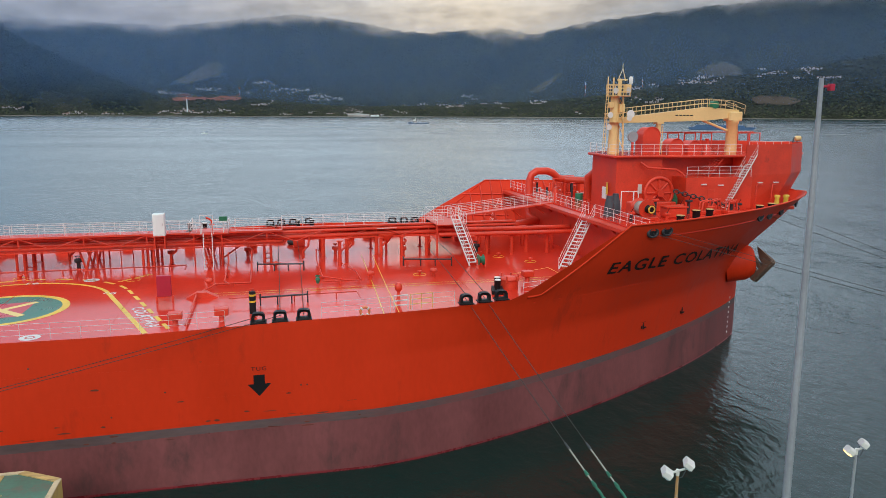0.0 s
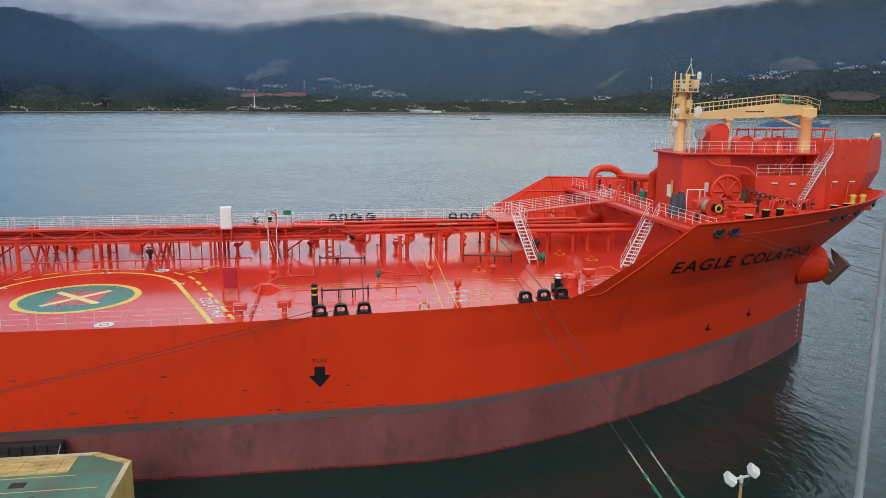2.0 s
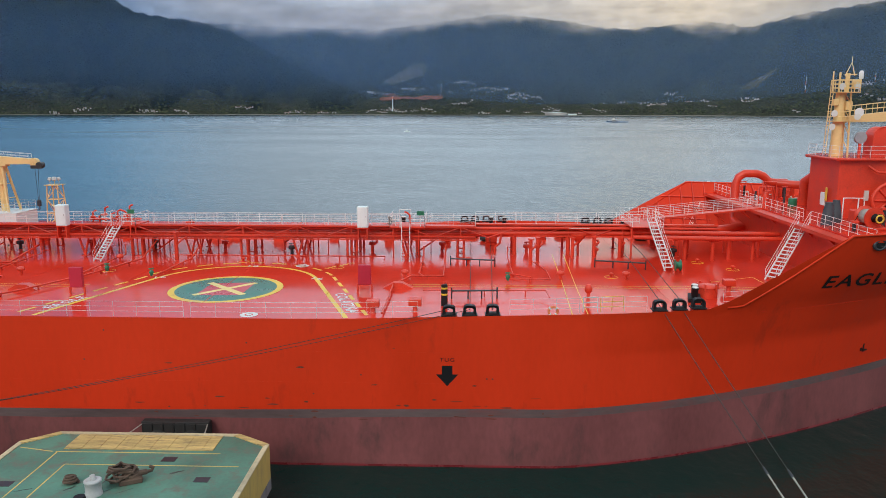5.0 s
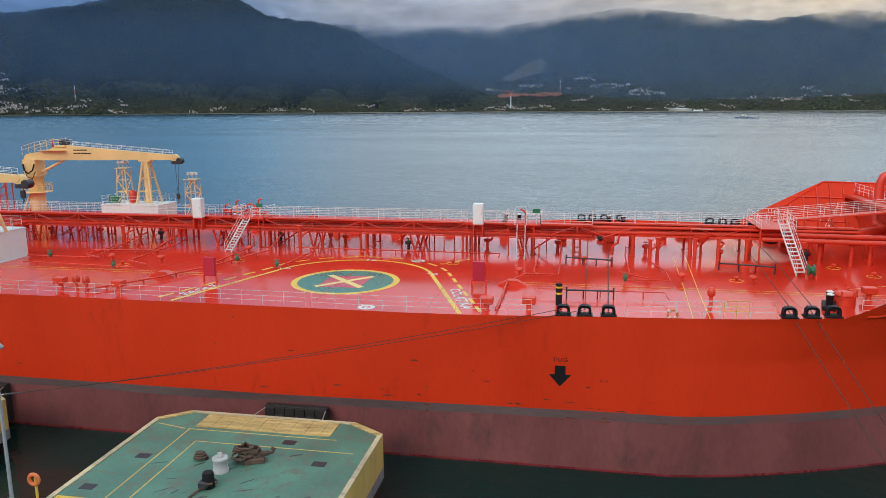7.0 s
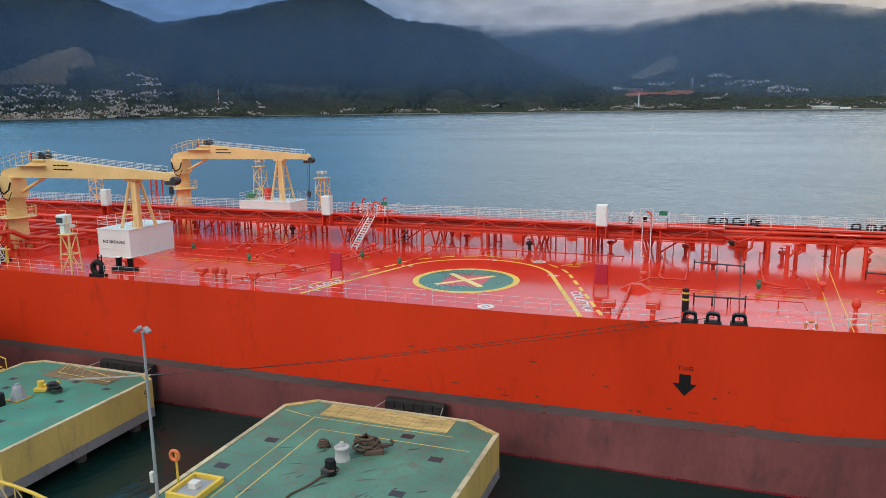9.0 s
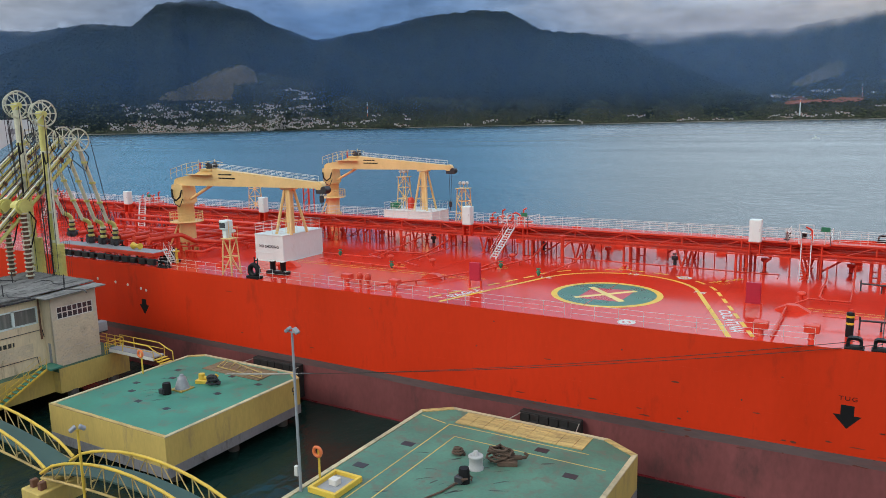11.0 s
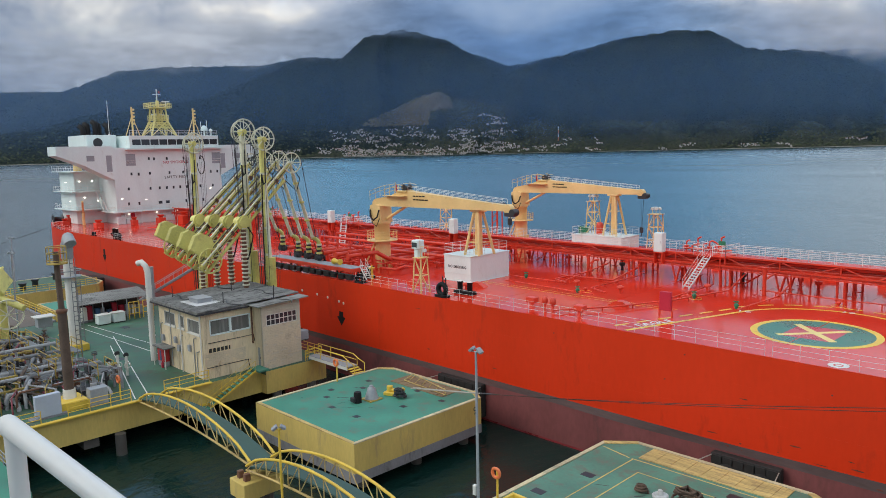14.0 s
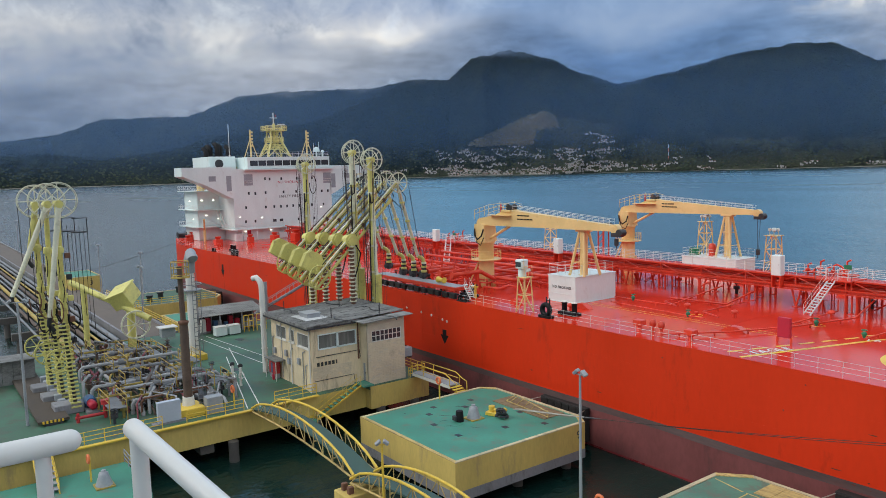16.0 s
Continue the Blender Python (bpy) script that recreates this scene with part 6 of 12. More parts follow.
for i, x in enumerate((-79.6, -76.2, -74.0, -71.85, -69.4, -67.0)):
    mp = thing("manifold_pipe", "thick red cargo manifold pipe with a flange", "manifold", (x, 51.0, ZD), "manifold pipes")
    part("pipe", Mesh().tube(((0, -0.2, 2.1), (0, 4.0, 2.1), (0.2, 5.2, 1.4), (0.2, 6.0, 1.0), (0.2, 18.5, 1.0)), 0.25, 12), M_RED, mp)
    part("flange", Mesh().lathe([(0.36, -0.3), (0.36, -0.15)], (0, 0, 2.1), 16, "y"), M_RED, mp)
    part("valve", Mesh().lathe([(0.34, 1.6), (0.34, 2.2)], (0, 0, 2.1), 16, "y").tube(((0, 1.95, 2.4), (0, 1.95, 3.0)), 0.12, 8).ring((0, 1.95, 3.05), 0.35, 0.04, 16, 5), M_RED, mp)
    part("saddle", Mesh().box(-0.2, 0.2, 3.3, 3.6, 0, 1.9), M_RED, mp)
for x, y0, x1, y1, z in ((-88, 60, -60, 60.5, 1.5), (-90, 63.5, -62, 63.5, 1.7), (-86, 57, -64, 57.2, 1.2), (-90, 66.4, -60, 66.4, 1.9)):
    hp = thing("crossover_pipe", "thick red crossover pipe behind the manifold", "pipe", (x, y0, ZD), "crossover pipes")
    part("pipe", Mesh().tube(((0, 0, 0), (0, 0, z), (x1 - x, y1 - y0, z), (x1 - x + 1.2, y1 - y0 + 1.0, z), (x1 - x + 1.2, 69.5 - y0, z)), 0.22, 10), M_RED, hp)
# black valves, hoses and thin pipes crowded round the flanges
random.seed(61)
for i in range(16):
    x, y = -81 + 1.15 * i + random.uniform(-0.3, 0.3), random.uniform(50.7, 53.2)
    vb = thing("manifold_valve", "small black valve with a handwheel beside the manifold", "valve", (x, y, ZD), "manifold valves")
    h = random.uniform(0.7, 1.5)
    part("body", Mesh().tube(((0, 0, 0), (0, 0, h)), 0.1, 8).lathe([(0.22, h * 0.4), (0.26, h * 0.5), (0.22, h * 0.75)], (0, 0, 0), 12), M_BLACK if i % 3 else M_RED, vb)
    part("handwheel", Mesh().ring((0, 0, h + 0.12), 0.22, 0.03, 12, 5).tube(((0, 0, h), (0, 0, h + 0.12)), 0.04, 5), M_DARK if i % 2 else M_RED, vb)
for i in range(9):
    x, y = -81.5 + 2.1 * i, 53.6 + 0.9 * (i % 4)
    tb = thing("stripping_pipe", "thin red pipe winding behind the manifold", "pipe", (x, y, ZD), "stripping pipes")
    part("pipe", Mesh().tube(((0, 0, 0), (0, 0, 0.7), (2.4, 0.2, 0.7), (2.4, 1.6, 0.9), (3.6, 1.8, 0.9), (3.6, 1.8, 0)), 0.09 + 0.03 * (i % 3), 8), M_RED, tb)
    part("support", Mesh().box(1.1, 1.2, 0.0, 0.2, 0, 0.62), M_RED, tb)
yv = thing("reducer", "yellow pipe reducer lying by the manifold", "pipe reducer", (-67.4, 49.5, ZD + 1.3))
part("body", Mesh().lathe([(0.36, -0.6), (0.36, -0.5), (0.24, -0.3), (0.22, 0.4), (0.34, 0.5), (0.34, 0.6)], (0, 0, 0.36), 14, "x"), M_YSTEEL, yv)
yw = thing("yellow_valve", "yellow valve wheel beside the bitts", "valve", (-62.6, 50.6, ZD))
part("stand", Mesh().tube(((0, 0, 0), (0, 0, 1.2)), 0.14, 8), M_YSTEEL, yw)
part("wheel", Mesh().ring((0, 0, 1.25), 0.32, 0.05, 16, 6).tube(((0, 0, 1.2), (0, 0, 1.6)), 0.08, 7), M_YSTEEL, yw)
steps("short white steps over the manifold tray", (-62.6, 50.2, ZD), (-63.6, 50.2, ZD + 1.25), 0.7, M_RAILW, 6)
gr = thing("hose_bundle", "green tarpaulin bundle lying on deck", "tarpaulin", (-59.0, 62.8, ZD))
part("cover", Mesh().box(-0.9, 0.9, -0.35, 0.35, 0, 0.45, 0.15), M_VALVE, gr)

# vent mast pieces and machinery on the far side of the deck
for x, y, h, r in ((-20, 79.5, 1.0, 0.5), (-26, 80, 0.8, 0.4), (-27.5, 80.5, 0.8, 0.4), (-8, 79, 1.0, 0.35), (3, 77.5, 1.2, 0.45), (-84, 79, 1.5, 0.6), (-80, 78.5, 1.4, 0.5), (-92, 80, 1.6, 0.7), (-104, 79, 1.8, 0.8), (-110, 80, 1.6, 0.7)):
    dm = thing("deck_machine", "small red deck casing on the outer side of the deck", "machinery", (x, y, ZD), "deck casings")
    part("casing", Mesh().box(-r * 1.3, r * 1.3, -r, r, 0.1, h, 0.08), M_RED, dm)
    part("seat", Mesh().box(-r * 1.4, r * 1.4, -r * 1.1, r * 1.1, 0, 0.1), M_RED, dm)
    part("cap", Mesh().lathe([(r * 0.6, h), (r * 0.6, h + 0.3), (r * 0.3, h + 0.4)], (0, 0, 0), 12), M_RED, dm)

# small red vents, valve wheels and low lines spread over the tank deck
random.seed(31)
for i in range(26):
    x = -146 + 6.4 * i + random.uniform(-1.2, 1.2)
    if -27 < x < -10:
        continue
    y = random.choice((52.5, 60.5, 63.5, 66.2))
    v = thing("tank_vent", "small red mushroom vent on the tank deck", "vent", (x, y, ZD), "tank vents")
    part("stem", Mesh().tube(((0, 0, 0), (0, 0, 0.5)), 0.12, 8), M_RED, v)
    part("cap", Mesh().lathe([(0.3, 0.45), (0.34, 0.55), (0.3, 0.68), (0.1, 0.76)], (0, 0, 0), 12), M_RED, v)
for i in range(18):
    x = -140 + 8.4 * i + random.uniform(-2, 2)
    if -28 < x < -9:
        continue
    y0, y1 = random.uniform(58, 62), 68.6
    v = thing("branch_pipe", "thin red branch pipe laid on low feet across the deck", "pipe", (x, y0, ZD), "branch pipes")
    part("pipe", Mesh().tube(((random.uniform(-2.5, 2.5), 0, 0.3), (0, 1.2, 0.3), (0, y1 - y0, 0.3), (0, y1 - y0, 1.3)), 0.07, 7), M_RED, v)
    for q in (1.6, 3.6, 5.6):
        if q < y1 - y0:
            part("foot", Mesh().box(-0.12, 0.12, q - 0.06, q + 0.06, 0, 0.26), M_RED, v)
for i in range(30):
    x = -150 + 5.9 * i + random.uniform(-1.5, 1.5)
    v = thing("tank_hatch", "low round red tank hatch with clamps", "hatch", (x, random.choice((77.5, 80.0, 84.5, 88.0)), ZD), "tank hatches")
    part("coaming", Mesh().lathe([(0.5, 0), (0.5, 0.45), (0.56, 0.45), (0.56, 0.55), (0.1, 0.62)], (0, 0, 0), 14), M_RED, v)
    part("handwheel", Mesh().ring((0, 0, 0.72), 0.18, 0.025, 12, 5).tube(((0, 0, 0.6), (0, 0, 0.72)), 0.03, 5), M_DARK if i % 3 else M_VALVE, v)

# ---- forecastle ----
railing("white railing along the edge of the forecastle deck", [(29.9, 53.6, ZF), (29.9, 63.9, ZF)], material=M_RAILW, step=1.3)
railing("white railing along the edge of the forecastle deck", [(29.9, 65.3, ZF), (29.9, 73.6, ZF)], material=M_RAILW, step=1.3)
railing("white railing along the edge of the forecastle deck", [(29.9, 76.0, ZF), (29.9, 80.5, ZF)], material=M_RAILW, step=1.3)
railing("white railing along the edge of the forecastle deck", [(29.9, 83.4, ZF), (29.9, 91.5, ZF)], material=M_RAILW, step=1.3)
pk = thing("forecastle_walk", "red overhanging walkway below the forecastle railing", "walkway", (29.7, 53.4, ZF))
part("plate", Mesh().box(-0.9, 0.2, 0, 38, -0.22, -0.16), M_RED, pk)
for i in range(10):
    part("bracket", Mesh().slab([(-0.9, -0.22), (0.1, -0.22), (0.1, -1.1)], 2.0 + 3.8 * i, 2.1 + 3.8 * i), M_RED, pk)
part("edge_beam", Mesh().box(-0.95, -0.85, 0, 38, -0.45, -0.16), M_RED, pk)
steps("white inclined stairs up to the forecastle", (25.6, 60.8, ZD), (29.6, 64.4, ZF), 0.9, M_RAILW, 16, group="forecastle stairs")
steps("white inclined stairs up to the forecastle", (26.4, 87.4, ZD), (29.6, 90.4, ZF), 0.9, M_RAILW, 16, group="forecastle stairs")
br = thing("link_walkway", "red sloping walkway joining the pipe rack to the forecastle", "walkway", (18.0, 74.2, ZD + 3.2))
d = Vector((11.8, 0.6, 1.18))
part("deck_plate", Mesh().add([(0, -0.6, 0), (0, 0.6, 0), d + Vector((0, 0.6, 0)), d + Vector((0, -0.6, 0)), (0, -0.6, -0.15), (0, 0.6, -0.15), d + Vector((0, 0.6, -0.15)), d + Vector((0, -0.6, -0.15))],
                              [(0, 3, 2, 1), (4, 5, 6, 7), (0, 4, 7, 3), (1, 2, 6, 5), (0, 1, 5, 4), (3, 7, 6, 2)]), M_RED, br)
for i in range(4):
    part("hanger", Mesh().tube((d * (i + 0.6) / 4.4, d * (i + 0.9) / 4.4 + Vector((0.6, 0, -1.1))), 0.06, 5), M_RED, br)
for s in (-0.6, 0.6):
    railing("white railing of the sloping walkway", [(18.0, 74.2 + s, ZD + 3.2), (29.8, 74.8 + s, ZD + 4.38)], material=M_RAILW, step=1.4)
hd = thing("stair_landing", "white railed landing at the head of the stairs", "landing", (17.4, 71.6, ZD + 3.15))
part("grating", Mesh().box(-1.6, 1.4, -2.6, 3.4, -0.08, 0.0), M_RED, hd)
for s in (-1.5, 1.3):
    part("post", Mesh().tube(((s, -2.4, -3.15), (s, -2.4, 0)), 0.09, 6), M_RED, hd)
railing("white railing round the stair landing", [(15.9, 69.1, ZD + 3.15), (15.9, 74.9, ZD + 3.15), (18.7, 75.0, ZD + 3.15)], material=M_RAILW, step=1.0)
railing("white railing round the stair landing", [(18.8, 69.1, ZD + 3.15), (18.8, 73.4, ZD + 3.15)], material=M_RAILW, step=1.0)
hr = thing("hose_reel", "green hose reel at the foot of the stairs", "hose reel", (18.6, 63.2, ZD))
part("drum", Mesh().lathe([(0.5, -0.25), (0.5, -0.2), (0.3, -0.2), (0.3, 0.2), (0.5, 0.2), (0.5, 0.25)], (0, 0, 0.75), 18, "x"), M_VALVE, hr)
part("frame", Mesh().tube(((-0.35, 0.4, 0), (-0.35, 0, 0.75), (-0.35, -0.4, 0)), 0.05, 5).tube(((0.35, 0.4, 0), (0.35, 0, 0.75), (0.35, -0.4, 0)), 0.05, 5), M_RED, hr)

# loading pipe with its swan neck
lp = thing("bow_loading_pipe", "thick red bow loading pipe with a swan neck", "pipe", (29.9, 82, ZD))
part("pipe", Mesh().tube(((-13.0, -7.0, 1.9), (-4.0, -6.5, 1.9), (-0.6, -4.0, 1.9), (-0.1, -0.6, 2.0), (0, 0, 2.6), (0, 0, 6.0), (0.25, 0, 6.75), (0.9, 0, 7.15), (2.2, 0, 7.15), (2.9, 0, 6.9), (3.6, 0, 6.3), (4.6, -0.4, 6.1), (8.4, -4.0, 6.1)), 0.43, 14), M_RED, lp)
for i, (px, py) in enumerate(((4.2, 0), (5.6, -1.3), (7.0, -2.6))):
    part("stand", Mesh().box(px - 0.12, px + 0.12, py - 0.3, py + 0.3, ZF - ZD, 5.75), M_RED, lp)
lp2 = thing("loading_pipe", "thick red cargo pipe below the forecastle", "pipe", (16, 78, ZD))
part("pipe", Mesh().tube(((-2, -2.5, 1.6), (4, -1.0, 1.7), (11, -1.0, 1.7), (13, 0.5, 1.7), (13.8, 2.0, 1.7)), 0.36, 12), M_RED, lp2)
for x, y, r in ((19, 68.6, 0.16), (21, 69.4, 0.18), (23.4, 68.8, 0.16), (25.2, 69.6, 0.2), (27.2, 69.0, 0.16), (22, 72.2, 0.2), (26, 73, 0.2), (28.4, 70.8, 0.14)):
    sp = thing("pipe_stand", "red pipe stand below the forecastle break", "pipe stand", (x, y, ZD), "pipe stands")
    part("column", Mesh().tube(((0, 0, 0), (0, 0, 2.0)), r, 9), M_RED, sp)
    part("head", Mesh().box(-0.5, 0.5, -0.3, 0.3, 1.9, 2.15, 0.03), M_RED, sp)
for z, y in ((2.2, 68.4), (2.5, 69.6), (2.2, 71.0)):
    lq = thing("forward_pipe", "red cargo pipe running to the forecastle", "pipe", (22, y, ZD), "forward pipes")
    part("pipe", Mesh().tube(((-6, 0.6, z), (2, 0, z), (7.8, 0, z)), 0.2, 10), M_RED, lq)

random.seed(31)
for k, (x, y) in enumerate(((31.2, 79.6), (32.0, 78.4), (32.6, 79.9), (33.4, 77.6), (34.2, 78.8), (34.9, 77.3), (31.4, 83.4), (33.0, 82.2), (36.4, 80.8), (35.4, 82.6))):
    hgt_ = random.uniform(1.1, 2.0)
    vs_ = thing("valve_stand", "red valve stand with a hand wheel on the forecastle" if k % 3 else "dark pump with pale pipes on the forecastle", "valve", (x, y, ZF), "forecastle valve stands")
    part("column", Mesh().tube(((0, 0, 0), (0, 0, hgt_)), 0.12, 8), M_RED if k % 3 else M_DARK, vs_)
    part("branch", Mesh().tube(((0, 0, hgt_ * 0.5), (0.5, 0.1, hgt_ * 0.5), (0.6, 0.1, 0)), 0.08, 6), M_RED if k % 2 else M_PALE, vs_)
    part("hand_wheel", Mesh().ring((0, 0, hgt_ + 0.05), 0.24, 0.035, 14, 5), M_RED, vs_)
    part("base", Mesh().box(-0.3, 0.7, -0.25, 0.35, 0, 0.12, 0.02), M_RED, vs_)

# bow house: aft block, side house, upper deck, prow
bw = thing("bow_house", "red steel bow house with an upper deck and a raked prow", "deck house", (0, 0, 0))
part("aft_block", Mesh().box(33.6, 38.6, 67.3, 72.9, ZF, 20.2, 0.03), M_RED, bw)
part("inner_block", Mesh().box(38.6, 42.0, 68.1, 74.2, ZF, 20.2), M_RED, bw)
part("mid_block", Mesh().box(42.0, 49.0, 68.2, 74.2, ZF, 20.2), M_RED, bw)
part("side_house", Mesh().box(40.2, 47.6, 65.4, 68.2, ZF, 18.25, 0.03), M_RED, bw)
part("side_house", Mesh().box(40.2, 47.6, 74.2, 77.0, ZF, 18.25, 0.03), M_RED, bw)
up = [(33.2, 66.9), (38.8, 66.9), (40.0, 66.2), (47.0, 66.0), (53.0, 67.4), (56.5, 69.5), (57.6, 71.2), (56.5, 72.9), (53.0, 75.0), (47.0, 76.4), (36.0, 75.7), (33.2, 73.0)]
part("upper_deck", Mesh().prism(up, 20.2, 20.4), M_DECK, bw)
part("deck_edge", Mesh().tube([(x, y, 20.28) for x, y in up + up[:1]], 0.14, 6), M_RED, bw)
low = [(46.8, 65.7), (51.0, 66.6), (54.3, 69.2), (55.3, 71.2), (54.3, 73.2), (51.0, 75.8), (46.8, 76.7)]
mid = [(46.8, 65.4), (52.8, 66.4), (56.2, 69.1), (57.8, 71.2), (56.2, 73.3), (52.8, 76.0), (46.8, 77.0)]
vs = [(x, y, ZF) for x, y in low] + [(x, y, 18.4) for x, y in mid] + [(x - 0.1, y, 21.45) for x, y in mid]
fs = [(i + k, i + 1 + k, i + 8 + k, i + 7 + k) for k in (0, 7) for i in range(6)]
part("prow_plating", Mesh().add(vs, fs), M_RED, bw, "red raked prow plating")
vs2 = [(x + (-0.08 if i in (2, 3, 4) else 0), y + (0.08 if y < 71 else -0.08), z) for i, (x, y, z) in enumerate(vs[7:14])] + [(x + (-0.08 if i in (2, 3, 4) else 0), y + (0.08 if y < 71 else -0.08), z) for i, (x, y, z) in enumerate(vs[14:])]
part("prow_lining", Mesh().add(vs2, [(i + 7, i + 8, i + 1, i) for i in range(6)]), M_RED, bw)
part("aft_prow_wall", Mesh().box(46.75, 46.9, 65.6, 67.6, ZF, 20.3), M_RED, bw)
for x in (43.0, 45.4):
    part("door", Mesh().box(x - 0.4, x + 0.4, 65.36, 65.4, ZF + 0.25, ZF + 2.05, 0.02), M_RED, bw)
for x, z in ((42.3, 17.5), (44.2, 17.4), (36.2, 16.6)):
    part("wall_lamp", Mesh().box(x - 0.5, x + 0.1, 65.2, 65.36, z, z + 0.12, 0.02) if x > 40 else Mesh().box(x - 0.2, x + 0.2, 67.2, 67.3, z, z + 0.9), M_PALE, bw, "pale wall lamp or notice")
for x in (48.2, 50.0):
    part("wall_bracket", Mesh().tube(((x, 65.5, ZF + 0.4), (x, 65.4, ZF + 2.4), (x + 0.7, 65.5, ZF + 2.4)), 0.07, 6), M_RED, bw)
    part("wall_lamp", Mesh().box(x, x + 0.55, 65.2, 65.35, ZF + 2.6, ZF + 2.7), M_PALE, bw)
part("bent_pipe", Mesh().tube(((36.0, 67.0, 19.7), (36.6, 66.6, 19.2), (39.6, 66.4, 19.0), (40.2, 66.2, 18.6), (40.4, 66.0, 18.3)), 0.11, 8), M_RED, bw)
part("air_duct", Mesh().tube(((35.0, 76.8, ZF), (35.0, 76.8, 17.4), (35.4, 76.0, 18.0), (36.2, 75.0, 18.0)), 0.5, 14), M_RED, bw)
railing("white railing on the side house roof", [(40.3, 65.5, 18.25), (47.5, 65.5, 18.25)], material=M_RAILW, step=1.2)
railing("white railing round the upper bow deck", [(33.3, 72.9, 20.4), (33.3, 67.0, 20.4), (38.8, 67.0, 20.4), (40.1, 66.3, 20.4), (46.6, 66.1, 20.4)], material=M_RAILW, step=1.4)
railing("white railing above the prow", [(47.4, 66.0, 20.4), (52.8, 67.0, 20.4)], h=1.3, levels=(0.5, 0.9, 1.3), material=M_RAILW, step=1.2)
steps("long white stairs up the bow house side", (44.2, 65.0, ZF), (47.5, 65.2, 20.5), 0.85, M_RAILW, 22)
steps("white stairs inside the bow house", (43.0, 66.4, 18.25), (45.0, 66.8, 20.3), 0.7, M_RED, 8)

# foremast
fm = thing("foremast", "cream tubular foremast with lamps and aerials", "mast", (34.6, 70.4, 20.4))
part("column", Mesh().lathe([(0.52, 0), (0.46, 2.0), (0.40, 5.8)], (0, 0, 0), 16), M_CREAM, fm)
part("tool_box", Mesh().box(0.35, 0.95, -0.5, 0.1, 4.2, 5.0, 0.05).box(-0.75, -0.3, -0.45, 0.0, 4.6, 5.2, 0.04).box(0.9, 1.5, -0.6, -0.1, 6.1, 6.9, 0.05), M_CREAM, fm)
for z, r in ((3.15, 0.95), (5.75, 1.25)):
    part("platform", Mesh().lathe([(0.4, z), (r, z), (r, z + 0.08), (0.4, z + 0.08)], (0.4 if z > 4 else 0, 0, 0), 16), M_CREAM, fm)
g = Mesh()
for z in (6.2, 6.55, 6.9):
    g.ring((0.4, 0, z), 1.22, 0.03, 22, 5)
for a in range(9):
    w = 2 * math.pi * a / 9
    g.tube(((0.4 + 1.22 * math.cos(w), 1.22 * math.sin(w), 5.8), (0.4 + 1.22 * math.cos(w), 1.22 * math.sin(w), 6.9)), 0.035, 5)
part("platform_rail", g, M_CREAM, fm)
part("top_mast", Mesh().tube(((0.5, 0, 5.8), (0.5, 0, 7.5)), 0.2, 8).tube(((0.25, 0, 7.3), (0.75, 0, 8.5), (1.1, 0, 7.3)), 0.05, 5).tube(((-0.2, 0, 5.8), (-0.2, 0, 7.6)), 0.09, 6).tube(((0.2, 0, 7.4), (1.3, 0, 7.4)), 0.06, 5), M_CREAM, fm)
part("whip", Mesh().tube(((0.75, 0, 8.4), (0.75, 0, 9.0)), 0.025, 4).tube(((-0.8, 0, 5.8), (-0.8, 0, 7.7)), 0.06, 5), M_CREAM, fm)
part("sensor", Mesh().lathe([(0.16, 7.0), (0.2, 7.1), (0.2, 7.6), (0.1, 7.75)], (1.7, 0, 0), 10).tube(((1.6, 0, 5.8), (1.7, 0, 7.0)), 0.05, 5), M_RAILW, fm, "white sensor on the mast")
lg = Mesh()
for s in (-0.25, 0.25):
    lg.tube(((-1.0, s, 0.2), (-0.8, s, 5.9)), 0.04, 5)
for i in range(14):
    lg.tube(((-0.98 + 0.012 * i, -0.25, 0.5 + 0.38 * i), (-0.98 + 0.012 * i, 0.25, 0.5 + 0.38 * i)), 0.025, 4)
part("caged_ladder", lg, M_CREAM, fm)
for sx, sy in ((0.9, -0.5), (0.9, 0.5)):
    part("stay_leg", Mesh().tube(((sx, sy, 0), (sx * 0.75, sy, 5.75)), 0.09, 6), M_CREAM, fm)
for i in range(4):
    part("stay_brace", Mesh().tube(((0.88, -0.5, 0.6 + 1.3 * i), (0.8, 0.5, 1.6 + 1.3 * i)), 0.05, 5), M_CREAM, fm)
part("lower_rail", Mesh().ring((0, 0, 3.6), 0.95, 0.03, 20, 5).ring((0, 0, 4.05), 0.95, 0.03, 20, 5).bars([((0.95 * math.cos(q), 0.95 * math.sin(q), 3.2), (0.95 * math.cos(q), 0.95 * math.sin(q), 4.05)) for q in [0.785 * k for k in range(8)]], 0.03, 5), M_CREAM, fm)
for z, x in ((6.3, -0.4), (6.35, 0.9), (3.9, -0.9), (3.6, 1.2), (2.7, -1.0)):
    part("horn_lamp", Mesh().lathe([(0.1, -0.4), (0.28, -0.5), (0.3, -0.55)], (x, -0.5, z), 12, "y"), M_PALE, fm, "pale round signal lamp")
part("satellite_dish", Mesh().lathe([(0.05, -0.3), (0.35, -0.4), (0.42, -0.5)], (1.4, -0.4, 4.0), 14, "y"), M_RAILW, fm)

